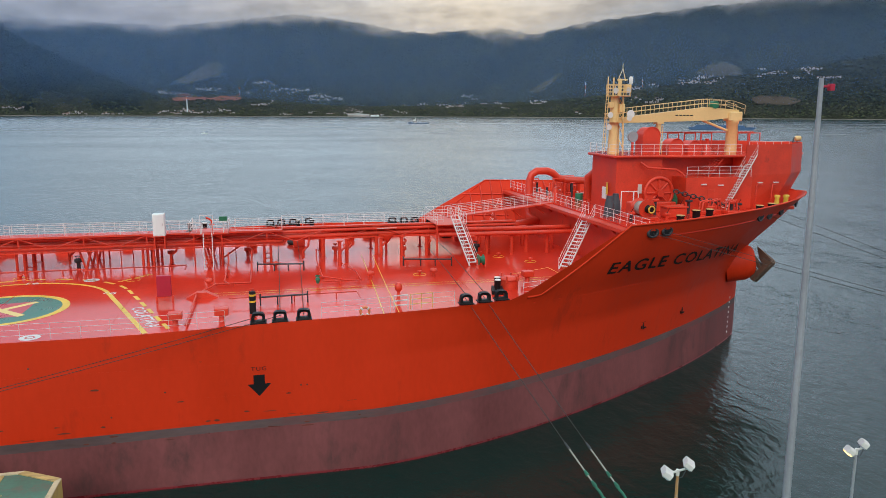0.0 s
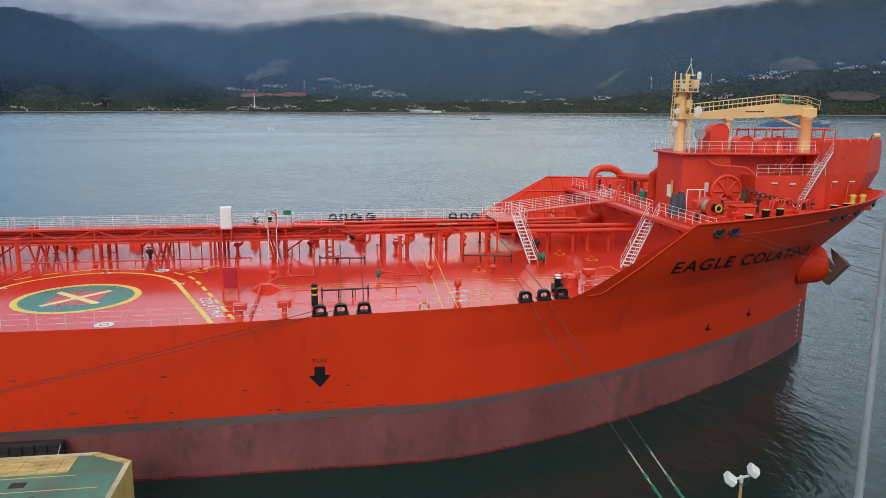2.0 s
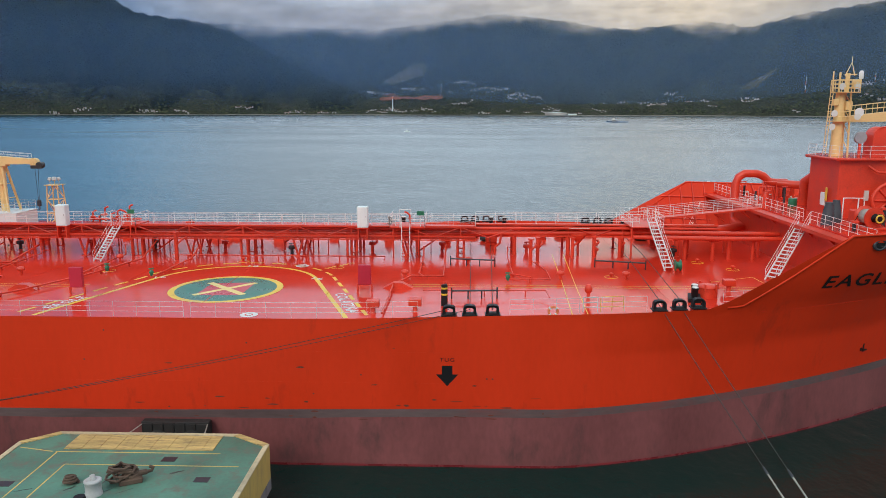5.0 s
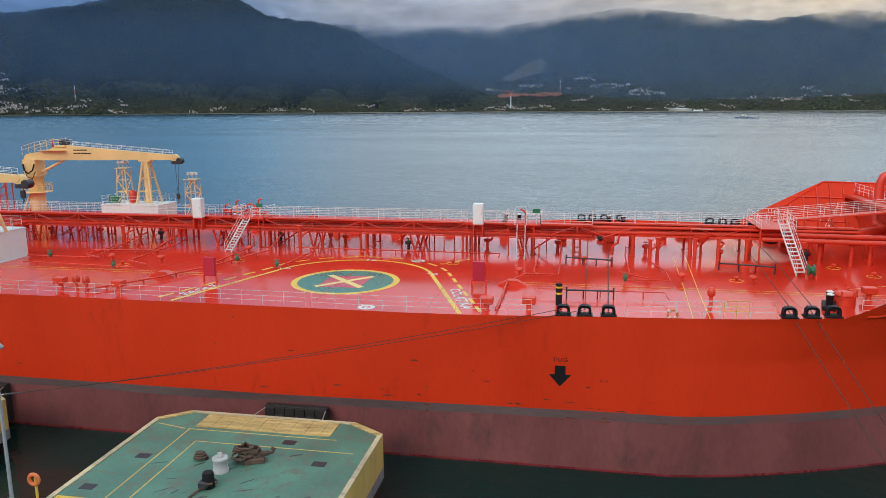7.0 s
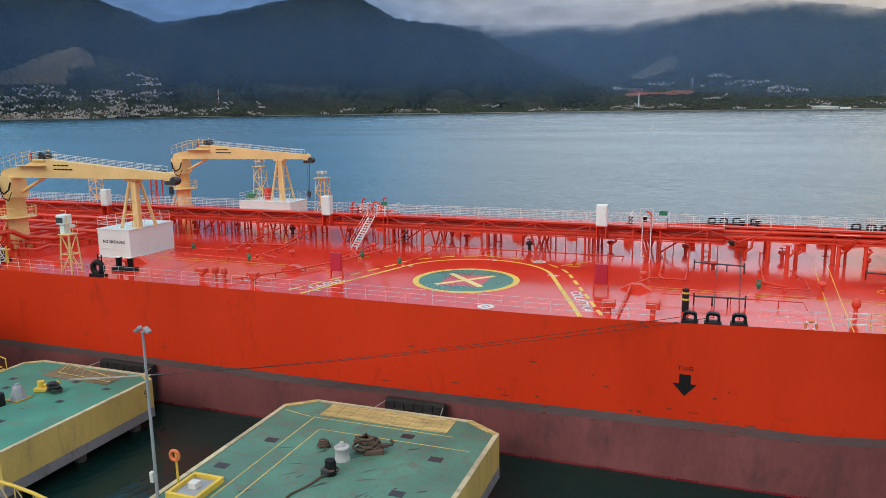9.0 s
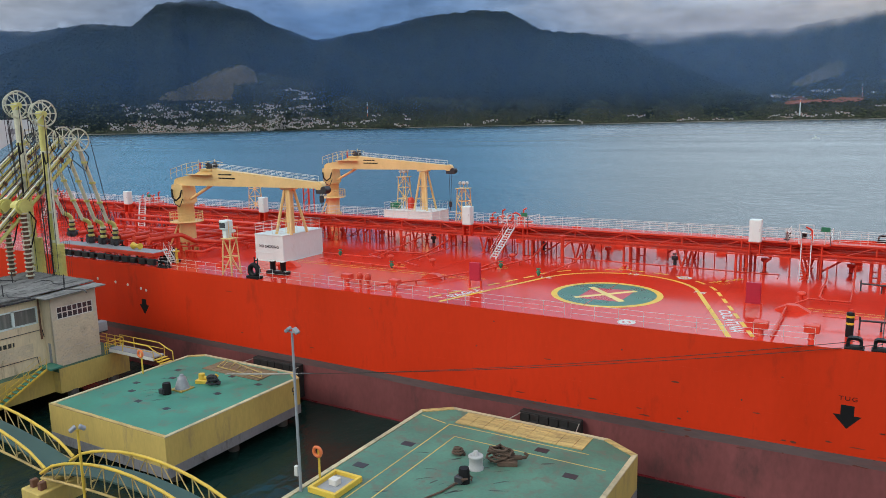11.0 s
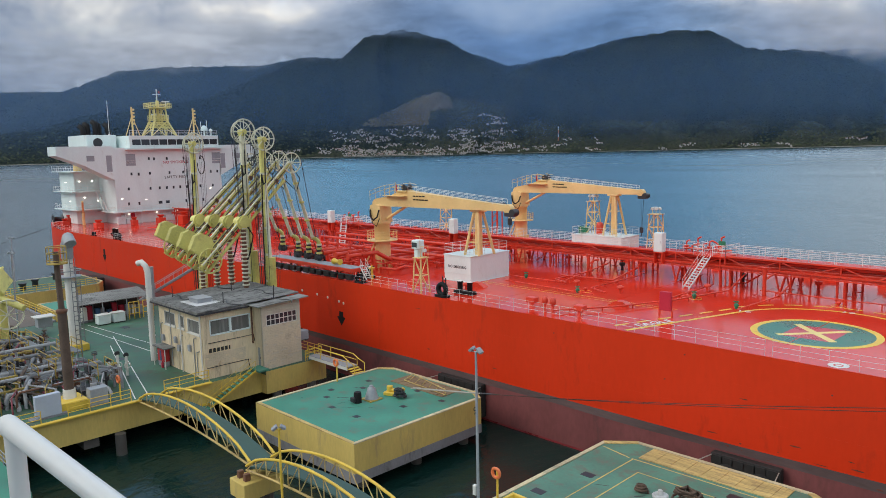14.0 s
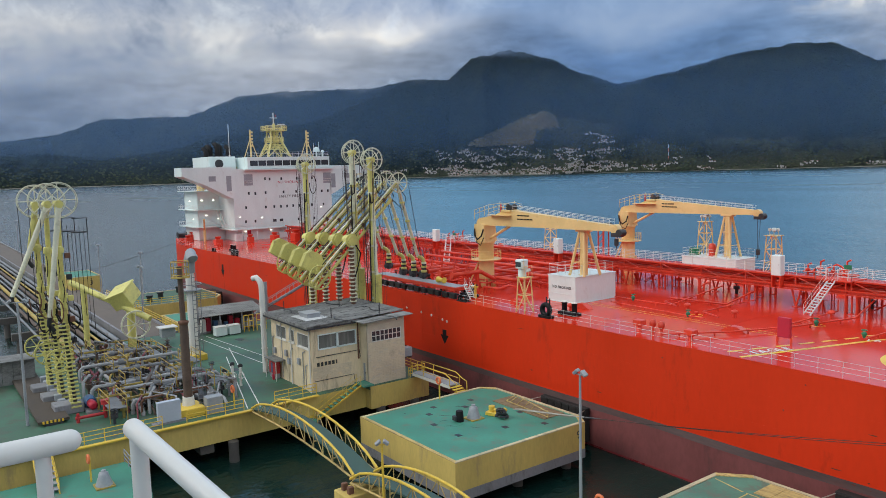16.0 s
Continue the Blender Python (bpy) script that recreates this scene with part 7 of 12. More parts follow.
# provision crane on the upper deck
pc = thing("bow_crane", "cream crane on the bow house with its boom stowed aft", "crane", (48.7, 71.0, 20.4))
part("pedestal", Mesh().lathe([(0.62, 0), (0.58, 3.0), (0.66, 3.05), (0.66, 3.4)], (0, 0, 0), 20), M_CREAM, pc)
part("turret", Mesh().box(-0.8, 0.8, -0.6, 0.6, 3.3, 4.3, 0.1), M_CREAM, pc)
pr = [(0.5, 4.5), (-3.4, 4.75), (-14.0, 3.55), (-14.0, 3.05), (-3.4, 3.35), (0.3, 3.7)]
b = part("boom", Mesh().slab(pr[::-1], -0.32, 0.32), M_CREAM, pc)
for j in range(5):
    part("marking_bar", Mesh().box(-7.0 + 0.42 * j, -6.68 + 0.42 * j, -0.335, -0.32, 3.82, 3.94), M_BLACK, b, "small black capacity marking")
part("cylinder", Mesh().tube(((-0.6, 0, 2.3), (-3.9, 0, 3.5)), 0.13, 8), M_CREAM, pc)
part("winch", Mesh().lathe([(0.4, -0.4), (0.4, 0.4)], (-2.4, 0, 5.0), 14, "y"), M_VALVE, pc, "green winch drum")
rl = Mesh()
for s in (-0.4, 0.4):
    for dz in (0.45, 0.9):
        rl.tube(((-3.4, s, 4.7 + dz), (-13.6, s, 3.6 + dz)), 0.028, 5)
        rl.tube(((0.9, s * 1.8, 4.1 + dz), (-0.5, s * 1.8, 4.5 + dz), (-3.4, s * 1.8, 4.7 + dz)), 0.028, 5)
    for i in range(11):
        f = i / 10
        p = Vector((-3.4, s, 4.7)) * (1 - f) + Vector((-13.6, s, 3.6)) * f
        rl.tube((p, p + Vector((0, 0, 0.92))), 0.03, 4)
    for q, z in ((0.9, 4.1), (-0.5, 4.5), (-2, 4.6), (-3.4, 4.7)):
        rl.tube(((q, s * 1.8, z), (q, s * 1.8, z + 0.92)), 0.03, 4)
part("boom_rail", rl, M_CREAM, b)
part("rest_post", Mesh().box(-8.9, -8.5, -0.2, 0.2, 0, 3.1, 0.02).box(-9.1, -8.3, -0.4, 0.4, 3.0, 3.25), M_CREAM, pc)
part("rest_ladder", Mesh().tube(((-8.2, 0, 0), (-8.2, 0, 2.9)), 0.04, 5).tube(((-8.2, 0.35, 0), (-8.2, 0.35, 2.9)), 0.04, 5), M_CREAM, pc)

# domed red hose reels and posts on the upper deck
for x, y, r, h in ((38.4, 70.2, 0.95, 2.7), (41.4, 70.4, 0.85, 1.5), (43.4, 70.2, 0.75, 1.3)):
    rr = thing("domed_reel", "red domed reel cover on the upper bow deck", "reel", (x, y, 20.4), "domed reels")
    sh = [(-r, 0), (r, 0)] + [(r * math.cos(radians(a)), max(0.2, h - r) + r * math.sin(radians(a))) for a in range(0, 181, 15)]
    part("cover", Mesh().slab(sh[::-1], -0.8, 0.8), M_RED, rr)
    part("rim", Mesh().tube([(p[0], -0.82, p[1]) for p in sh[2:]], 0.06, 6), M_RED, rr)
part_ = thing("reel_disc", "grey round hatch disc beside the reel", "disc", (36.7, 70.2, 20.4))
part("disc", Mesh().lathe([(0.55, -0.12), (0.55, 0.12)], (0, 0, 1.7), 20, "y"), M_GREY, part_)
part("stand", Mesh().box(-0.1, 0.1, -0.1, 0.1, 0, 1.2), M_RED, part_)
fr = thing("awning_frame", "red tubular frame on the upper bow deck", "frame", (42, 72.5, 20.4))
for x in (0, 2.0, 4.0, 8.5, 10.0):
    part("post", Mesh().tube(((x, 0, 0), (x, 0, 2.0)), 0.08, 6), M_RED, fr)
    part("bar", Mesh().tube(((x, 0, 2.0), (x + 1.3, 0, 2.0), (x + 1.3, 0, 0)), 0.07, 6), M_RED, fr)
part("long_bar", Mesh().tube(((-3, 0, 2.1), (10.5, 0, 2.1)), 0.06, 6), M_RED, fr)
fr = thing("capstan", "red conical capstan on the upper bow deck", "capstan", (44.9, 69.6, 20.4))
part("drum", Mesh().lathe([(0.5, 0), (0.4, 0.5), (0.2, 0.9), (0.2, 1.4), (0.3, 1.5)], (0, 0, 0), 14), M_RED, fr)
sl = thing("searchlight", "small pale searchlight on the prow bulwark", "searchlight", (55.8, 69.6, 21.45))
part("lamp", Mesh().lathe([(0.12, -0.3), (0.28, -0.2), (0.28, 0.3)], (0, 0, 0.45), 12, "x"), M_CREAM, sl)
part("bracket", Mesh().tube(((-0.5, 0, 0), (-0.5, 0, 0.5), (0.6, 0, 0.55)), 0.07, 6).tube(((0, 0, 0), (0, 0, 0.4)), 0.06, 6), M_DARK, sl)


# mooring machinery on the forecastle deck
def winch(x, y, turn, wheel=True):
    w = thing("mooring_winch", "red mooring winch with a large spoked wheel", "winch", (x, y, ZF), "forecastle winches", turn)
    part("bed", Mesh().box(-1.7, 1.7, -1.0, 1.0, 0, 0.25, 0.04), M_RED, w)
    dr = part("drum", Mesh().lathe([(0.85, -1.3), (0.85, -1.2), (0.42, -1.2), (0.42, 0.0), (0.85, 0.0), (0.85, 0.1)], (0, 0, 1.0), 22, "x"), M_RED, w)
    part("rope_coil", Mesh().lathe([(0.44, -1.15), (0.6, -1.1), (0.6, -0.05), (0.44, 0.0)], (0, 0, 1.0), 18, "x"), M_ROPEP, dr, "pale rope wound on the drum")
    part("motor", Mesh().box(0.5, 1.5, -0.5, 0.5, 0.25, 1.4, 0.1), M_RED, w)
    part("warping_head", Mesh().lathe([(0.42, -2.0), (0.24, -1.85), (0.24, -1.55), (0.36, -1.42)], (0, 0, 1.0), 16, "x"), M_BLACK, w)
    part("end_ring", Mesh().ring((-2.0, 0, 1.0), 0.3, 0.08, 16, 6, "x"), M_YSTEEL, w, "yellow ring on the warping head")
    return w


winch(33.2, 61.6, 95)
for k, (x, y, h) in enumerate(((34.4, 63.3, 0.9), (35.6, 63.0, 1.3), (38.0, 62.6, 0.8), (39.4, 63.4, 1.1), (40.6, 61.6, 0.7), (43.8, 63.0, 0.9), (45.2, 63.9, 0.6), (31.6, 60.0, 0.6), (34.8, 59.4, 0.5))):
    cp_ = thing("control_stand", "small dark winch control stand on the forecastle" if k % 2 else "small red winch brake stand on the forecastle", "control stand", (x, y, ZF), "forecastle stands")
    part("column", Mesh().box(-0.12, 0.12, -0.1, 0.1, 0, h, 0.02), M_DARK if k % 2 else M_RED, cp_)
    part("head", Mesh().box(-0.3, 0.3, -0.2, 0.2, h, h + 0.22, 0.04), M_RED if k % 3 else M_DARK, cp_)
    part("lever", Mesh().tube(((0, 0, h + 0.2), (0.15, -0.1, h + 0.6)), 0.03, 5), M_BLACK, cp_)
winch(36.8, 79.8, 80)
wh = thing("windlass_wheel", "large red spoked windlass wheel", "windlass", (37.6, 66.0, ZF))
part("rim", Mesh().ring((0, 0, 1.75), 1.5, 0.16, 36, 8, "y"), M_RED, wh)
part("hub", Mesh().lathe([(0.35, -0.5), (0.35, 0.5)], (0, 0, 1.75), 16, "y"), M_RED, wh)
for a in range(4):
    w = radians(45 * a)
    part("spoke", Mesh().tube(((1.5 * math.cos(w), 0, 1.75 + 1.5 * math.sin(w)), (-1.5 * math.cos(w), 0, 1.75 - 1.5 * math.sin(w))), 0.1, 6), M_RED, wh)
part("web", Mesh().lathe([(1.4, -0.03), (1.4, 0.03)], (0, 0.1, 1.75), 30, "y"), M_RED, wh)
part("bed", Mesh().box(-1.4, 1.6, -0.7, 0.8, 0, 0.9, 0.08), M_RED, wh)
part("gear_case", Mesh().lathe([(0.85, 0.5), (0.85, 1.1)], (1.6, 0, 0.9), 18, "y"), M_VALVE, wh, "dark green gear case")
chn = thing("anchor_chain", "dark anchor chain running from the windlass to the hawse", "chain", (39.2, 65.4, ZF))
for i in range(15):
    f = i / 14
    p = Vector((5.4 * f, -2.0 * f, 1.9 - 1.5 * f))
    lk = Mesh().ring((0, 0, 0), 0.2, 0.06, 12, 5, "z" if i % 2 else "y", m=Matrix.Translation(p) @ pose(0, 0, 0, 0, 16, -20) @ Matrix.Diagonal((1.4, 1, 1, 1)))
    part("link", lk, M_DARK, chn)
for x, y in ((41.0, 62.9), (42.4, 63.4), (43.5, 62.4)):
    hw = thing("chain_stopper", "red chain stopper frame on the forecastle", "chain stopper", (x, y, ZF), "chain stoppers")
    part("frame", Mesh().tube(((-0.5, 0, 0), (-0.35, 0, 1.1), (0.35, 0, 1.3), (0.6, 0, 0)), 0.09, 6).tube(((-0.5, 0.5, 0), (-0.35, 0.5, 1.1), (0.35, 0.5, 1.3), (0.6, 0.5, 0)), 0.09, 6), M_RED, hw)
    part("seat", Mesh().box(-0.7, 0.8, -0.3, 0.8, 0, 0.3, 0.04), M_RED, hw)
for x, y in ((31.0, 63.2), (32.5, 65.0)):
    cv = thing("cone_vent", "dark conical vent cover on the forecastle", "vent", (x, y, ZF), "cone vents")
    part("cone", Mesh().lathe([(0.55, 0), (0.42, 1.2), (0.3, 1.75), (0.3, 1.9)], (0, 0, 0), 16), mat("dark_slate_paint", (0.05, 0.06, 0.07), 0.5), cv)
for x, y, s in ((38.3, 60.3, 1), (40.0, 60.8, 1), (46.5, 62.4, 1), (48.7, 63.6, 1), (35.0, 57.5, 0)):
    bt = thing("forecastle_bollard", "short black bollard with a worn yellow top on the forecastle", "bollard", (x, y, ZF), "forecastle bollards")
    part("post", Mesh().lathe([(0.33, 0), (0.33, 0.58), (0.37, 0.62), (0.37, 0.72)], (0, 0, 0), 16), M_BLACK, bt)
    part("top", Mesh().lathe([(0.37, 0.72), (0.34, 0.77)], (0, 0, 0), 16), M_YPLANK, bt)
rb = thing("reel_box", "low red winch box on the forecastle", "winch", (36.6, 61.4, ZF))
part("case", Mesh().box(-1.0, 1.0, -0.7, 0.7, 0, 0.95, 0.1), M_RED, rb)
part("lid", Mesh().box(-1.08, 1.08, -0.78, 0.78, 0.95, 1.05), M_RED, rb)
yr = thing("roller_fairlead", "yellow roller fairlead with a green cover at the bow", "fairlead", (50.6, 64.6, ZF))
for s in (-0.55, 0.5):
    part("roller", Mesh().lathe([(0.4, 0.3), (0.26, 0.55), (0.22, 1.1), (0.34, 1.35), (0.2, 1.45)], (s, 0, 0), 12), M_YSTEEL, yr)
part("cover", Mesh().box(-1.6, 0.6, -0.6, 0.1, 0.1, 0.55, 0.2), mat("green_tarpaulin", (0.02, 0.22, 0.16), 0.7, bump=0.4), yr, "green tarpaulin cover")
part("bed", Mesh().box(-1.2, 1.2, -0.5, 0.5, 0, 0.3, 0.04), M_RED, yr)
hs = thing("hose_stand", "white tubular stand on the forecastle", "stand", (34.3, 65.6, ZF))
part("hoop", Mesh().tube(((-0.9, 0, 0), (-0.9, 0, 2.0), (0.9, 0, 2.0), (0.9, 0, 0)), 0.06, 6).tube(((0.4, 0, 0), (0.4, 0, 2.0)), 0.06, 6), M_RAILW, hs)
fb = thing("fire_box", "white notice cabinet on the bow house wall", "cabinet", (33.5, 69.5, ZF))
part("box", Mesh().box(-0.12, 0.05, -0.4, 0.4, 0.9, 2.1, 0.03), M_WHITE, fb)
part("plate", Mesh().box(-0.13, -0.05, -0.8, -0.5, 1.4, 2.6, 0.01), M_YSTEEL, fb)
part("stand", Mesh().box(-0.06, 0.0, -0.3, 0.3, 0, 0.9), M_RED, fb)
for x, y, h in ((31.6, 78.0, 1.2), (33.0, 80.5, 1.5), (34.4, 83.0, 1.3), (36.0, 85.0, 1.4), (32.0, 86.5, 1.0)):
    pu = thing("pump_unit", "red pump unit with pipes on the forecastle", "pump", (x, y, ZF), "forecastle pumps")
    part("body", Mesh().lathe([(0.35, 0), (0.35, h * 0.7), (0.22, h)], (0, 0, 0), 12), M_RED, pu)
    part("frame", Mesh().tube(((-0.7, 0, 0), (-0.7, 0, h + 0.5), (0.7, 0, h + 0.5), (0.7, 0, 0)), 0.08, 6), M_RED, pu)
gb = thing("green_box", "small green drum on the forecastle", "drum", (33.4, 75.6, ZF))
part("drum", Mesh().lathe([(0.4, 0), (0.42, 0.05), (0.42, 0.75), (0.4, 0.8)], (0, 0, 0), 14), M_VALVE, gb)

# ---- accommodation house ----
XF = -156.1
ah = thing("accommodation_house", "white multi-storey accommodation house with bridge wings", "deckhouse", (0, 0, 0))
part("main_block", Mesh().box(-168, XF, 59.4, 83.2, 13.2, 25.2), M_WHITE, ah)
part("base_block", Mesh().box(-166, XF - 1.2, 60.5, 82, ZD, 13.2), M_WHITE, ah)
for y, w_, h_ in ((59.6, 0.8, 1.6), (61.4, 0.5, 1.1), (69.8, 0.9, 1.3), (74.2, 0.6, 1.8)):
    part("wall_locker", Mesh().box(XF - 1.2, XF - 0.5, y, y + w_ * 2, ZD, ZD + h_, 0.04), M_WHITE, ah, "white locker against the house")
part("deck_edge", Mesh().box(-170, XF + 0.35, 58.6, 84.0, 13.05, 13.25), M_WHITE, ah)
for s in (0, 1):
    pr = [(48.6, 25.0), (48.6, 26.8), (59.4, 26.8), (59.4, 19.9), (57.4, 20.9), (53.8, 22.9)]
    if s:
        pr = [(2 * YC - a, z) for a, z in pr][::-1]
    n = len(pr)
    vs = [(XF, a, z) for a, z in pr] + [(XF - 5.0, a, z) for a, z in pr]
    part("bridge_wing", Mesh().add(vs, [tuple(range(n - 1, -1, -1)), tuple(range(n, 2 * n))] + [(i, (i + 1) % n, n + (i + 1) % n, n + i) for i in range(n)]), M_WHITE, ah, "white bracketed bridge wing")
    # flat grey panels stand in for the shaded openings of the wing
    for a0, a1, z0, z1 in ((54.2, 55.7, 23.8, 24.9), (58.0, 59.1, 21.6, 24.9)):
        y0, y1 = (a0, a1) if not s else (2 * YC - a1, 2 * YC - a0)
        part("wing_shade_panel", Mesh().box(XF - 0.02, XF + 0.03, y0, y1, z0, z1), M_GREY, ah, "grey panel imitating a shaded opening in the bridge wing")
part("wing_deck", Mesh().box(XF - 6.0, XF, 59.4, 83.0, 25.2, 26.4), M_WHITE, ah)
part("bridge", Mesh().box(XF - 9.0, XF + 0.4, 62.8, 82.8, 26.3, 28.9, 0.05), M_WHITE, ah, "white wheelhouse")
part("bridge_ledge", Mesh().box(XF - 9.0, XF + 1.1, 61.9, 83.6, 26.0, 26.25), M_WHITE, ah)
for i in range(10):
    y0 = 63.4 + 1.92 * i
    w = part("bridge_window", Mesh().box(XF + 0.38, XF + 0.46, y0, y0 + 1.74, 26.95, 28.1, 0.02), M_GLASS, ah, "dark bridge window")
railing("white railing on the wheelhouse roof", [(XF + 0.3, 63.0, 28.9), (XF + 0.3, 82.6, 28.9)], material=M_RAILW, step=1.5, r=0.026)
for y, z in ((66.8, 24.1), (67.9, 24.0), (70.7, 24.0), (74.5, 24.0), (78.3, 24.0), (62.9, 21.0), (64.4, 20.9), (66.8, 21.0), (71.1, 21.0), (74.2, 21.0), (80.7, 20.9), (82.3, 20.9), (62.1, 17.9), (66.7, 17.8), (68.7, 17.8), (70.3, 17.8), (71.8, 17.8), (73.3, 17.8), (74.9, 17.8), (78.0, 17.8), (81.0, 17.8), (61.9, 14.8), (64.1, 14.8), (68.66, 14.72), (70.26, 14.72), (74.5, 14.7), (78.5, 14.7), (81.5, 14.8)):
    big = z < 14.73 and y < 71
    w = part("window", Mesh().box(XF - 0.02, XF + 0.035, y - (0.42 if big else 0.2), y + (0.42 if big else 0.2), z - 0.3, z + 0.3, 0.02), M_GLASS, ah, "small dark window")
# the shade of the two recesses is given by flat grey panels
for y0, y1 in ((61.95, 63.95), (81.2, 83.2)):
    rc = part("recess_shade_panel", Mesh().box(XF - 0.05, XF + 0.03, y0, y1, 22.7, 25.15), M_GREY, ah, "flat grey panel imitating a shaded recess")
    part("recess_rail", Mesh().tube(((XF + 0.1, y0, 23.7), (XF + 0.1, y1, 23.7)), 0.04, 5).tube(((XF + 0.1, y0, 23.3), (XF + 0.1, y1, 23.3)), 0.03, 5), M_RAILW, rc)
M_SIGN = mat("dark_red_lettering", (0.42, 0.02, 0.05), 0.5, var=0.1, bump=0.0)
letters("NO SMOKING", 0.86, M_SIGN, "notice_lettering", ah, pose(XF + 0.04, 72.6, 23.2, 90, 0, 90), 0.004, 1.08, 0.98)
letters("SAFETY FIRST", 0.84, M_BLACK, "notice_lettering", ah, pose(XF + 0.04, 72.6, 20.0, 90, 0, 90), 0.004, 1.08, 1.0)
part("funnel_casing", Mesh().box(-172, -161, 56.2, 62.2, 25.2, 29.2, 0.06), M_WHITE, ah)
part("funnel_mark", Mesh().lathe([(0.95, -0.03), (0.95, 0.03)], (XF - 4.85, 58.4, 27.6), 24, "x"), M_DARK, ah, "dark round funnel badge")
for i, (y, x, h) in enumerate(((57.0, -165, 1.6), (58.3, -166, 2.2), (59.6, -165, 2.6), (60.8, -166.5, 2.4), (61.8, -164, 2.0))):
    part("exhaust_pipe", Mesh().tube(((x, y, 29.0), (x, y, 29.0 + h), (x - 1.0, y - 0.2, 29.5 + h)), 0.55, 12), M_BLACK, ah, "black exhaust pipe")
part("aft_casing", Mesh().box(-174, -165, 54.4, 60.5, ZD, 21.6, 0.1), M_WHITE, ah)
for z in (13.6, 17.4, 21.6):
    part("casing_deck", Mesh().box(-175, -163, 53.2, 61.0, z, z + 0.14), M_WHITE, ah)
    railing("white railing of the aft casing deck", [(-163.1, 59.3, z + 0.14), (-163.1, 53.3, z + 0.14), (-174.8, 53.3, z + 0.14)], material=M_RAILW, step=1.4, r=0.024)
part("aft_mast", Mesh().lathe([(0.9, 21.6), (0.75, 25.0)], (-170, 57.0, 0), 14), M_CREAM, ah)
part("stair_flight", Mesh().tube(((-160, 58.9, 13.3), (-164, 58.9, 17.4)), 0.1, 5).tube(((-160, 58.2, 13.3), (-164, 58.2, 17.4)), 0.1, 5), M_RAILW, ah)
railing("white railing round the lower house deck", [(XF + 0.25, 83.8, 13.25), (XF + 0.25, 58.8, 13.25), (-169, 58.8, 13.25)], material=M_RAILW, step=1.6, r=0.024)

# radar mast, side masts, domes
M_MASTY = mat("yellow_mast_paint", (0.70, 0.60, 0.24), 0.5, var=0.15, bump=0.05, second=(0.4, 0.28, 0.1), amount=0.1)
rm = thing("radar_mast", "pale yellow braced radar mast with railed platforms", "mast", (-163.6, 72.8, 28.9))
corner = [(-2.6, -2.9), (2.6, -2.9), (2.6, 2.9), (-2.6, 2.9)]
for k, (sx, sy) in enumerate(corner):
    nx, ny = corner[(k + 1) % 4]
    part("leg", Mesh().tube(((sx, sy, 0), (sx * 0.5, sy * 0.5, 3.4), (sx * 0.42, sy * 0.42, 6.6)), 0.2, 8), M_MASTY, rm)
    part("brace", Mesh().tube(((sx, sy, 0), (nx * 0.5, ny * 0.5, 3.4)), 0.1, 6), M_MASTY, rm)
    part("brace", Mesh().tube(((nx, ny, 0), (sx * 0.5, sy * 0.5, 3.4)), 0.1, 6), M_MASTY, rm)
    part("brace", Mesh().tube(((sx * 0.5, sy * 0.5, 3.4), (nx * 0.42, ny * 0.42, 6.4)), 0.09, 6), M_MASTY, rm)
for z, w in ((1.9, 1.9), (3.5, 1.75), (6.2, 2.35)):
    part("platform", Mesh().box(-w * 0.8, w * 0.8, -w, w, z, z + 0.12), M_MASTY, rm)
    g = Mesh()
    c = [(-w * 0.8, -w), (w * 0.8, -w), (w * 0.8, w), (-w * 0.8, w)]
    for a, b in zip(c, c[1:] + c[:1]):
        for dz in (0.4, 0.75, 1.1):
            g.tube(((*a, z + dz), (*b, z + dz)), 0.055, 5)
        for f in (0, 0.25, 0.5, 0.75):
            p = (a[0] + (b[0] - a[0]) * f, a[1] + (b[1] - a[1]) * f)
            g.tube(((*p, z), (*p, z + 1.1)), 0.06, 5)
    part("platform_rail", g, M_MASTY, rm)
part("mast_ladder", Mesh().bars([((1.3, -0.25, 0.3 + 0.4 * k), (1.3, 0.25, 0.3 + 0.4 * k)) for k in range(15)] + [((1.3, q, 0), (1.3, q, 6.3)) for q in (-0.25, 0.25)], 0.04, 4), M_MASTY, rm)
part("column", Mesh().tube(((0, 0, 3), (0, 0, 7.9)), 0.35, 10), M_MASTY, rm)
part("top_mast", Mesh().tube(((0, 0, 7), (0, 0, 10.4)), 0.12, 7).tube(((0, -0.9, 9.2), (0, 0.9, 9.2)), 0.07, 5), M_RAILW, rm)
part("radar_scanner", Mesh().box(-0.15, 0.15, -1.5, 1.5, 4.6, 4.9, 0.05).tube(((0, 0, 3.5), (0, 0, 4.6)), 0.15, 8), M_RAILW, rm)
part("radar_scanner", Mesh().box(-0.15, 0.15, 1.0, 2.8, 7.6, 7.85, 0.05).tube(((0, 1.9, 5.9), (0, 1.9, 7.6)), 0.1, 6), M_RAILW, rm)
part("beacon", Mesh().lathe([(0.12, 9.6), (0.12, 9.95)], (0, 0.6, 0), 8), M_RED, rm)
for y in (66.9, 81.0):
    sm = thing("signal_mast", "cream lattice signal mast with lamps", "mast", (-163.5, y, 28.9), "signal masts")
    part("column", Mesh().tube(((0, 0, 0), (0, 0, 6.4)), 0.2, 8), M_CREAM, sm)
    part("stay", Mesh().tube(((0, -1.6, 0), (0, -0.1, 4.2)), 0.1, 6), M_CREAM, sm)
    part("stay", Mesh().tube(((0, 1.6, 0), (0, 0.1, 4.2)), 0.1, 6), M_CREAM, sm)
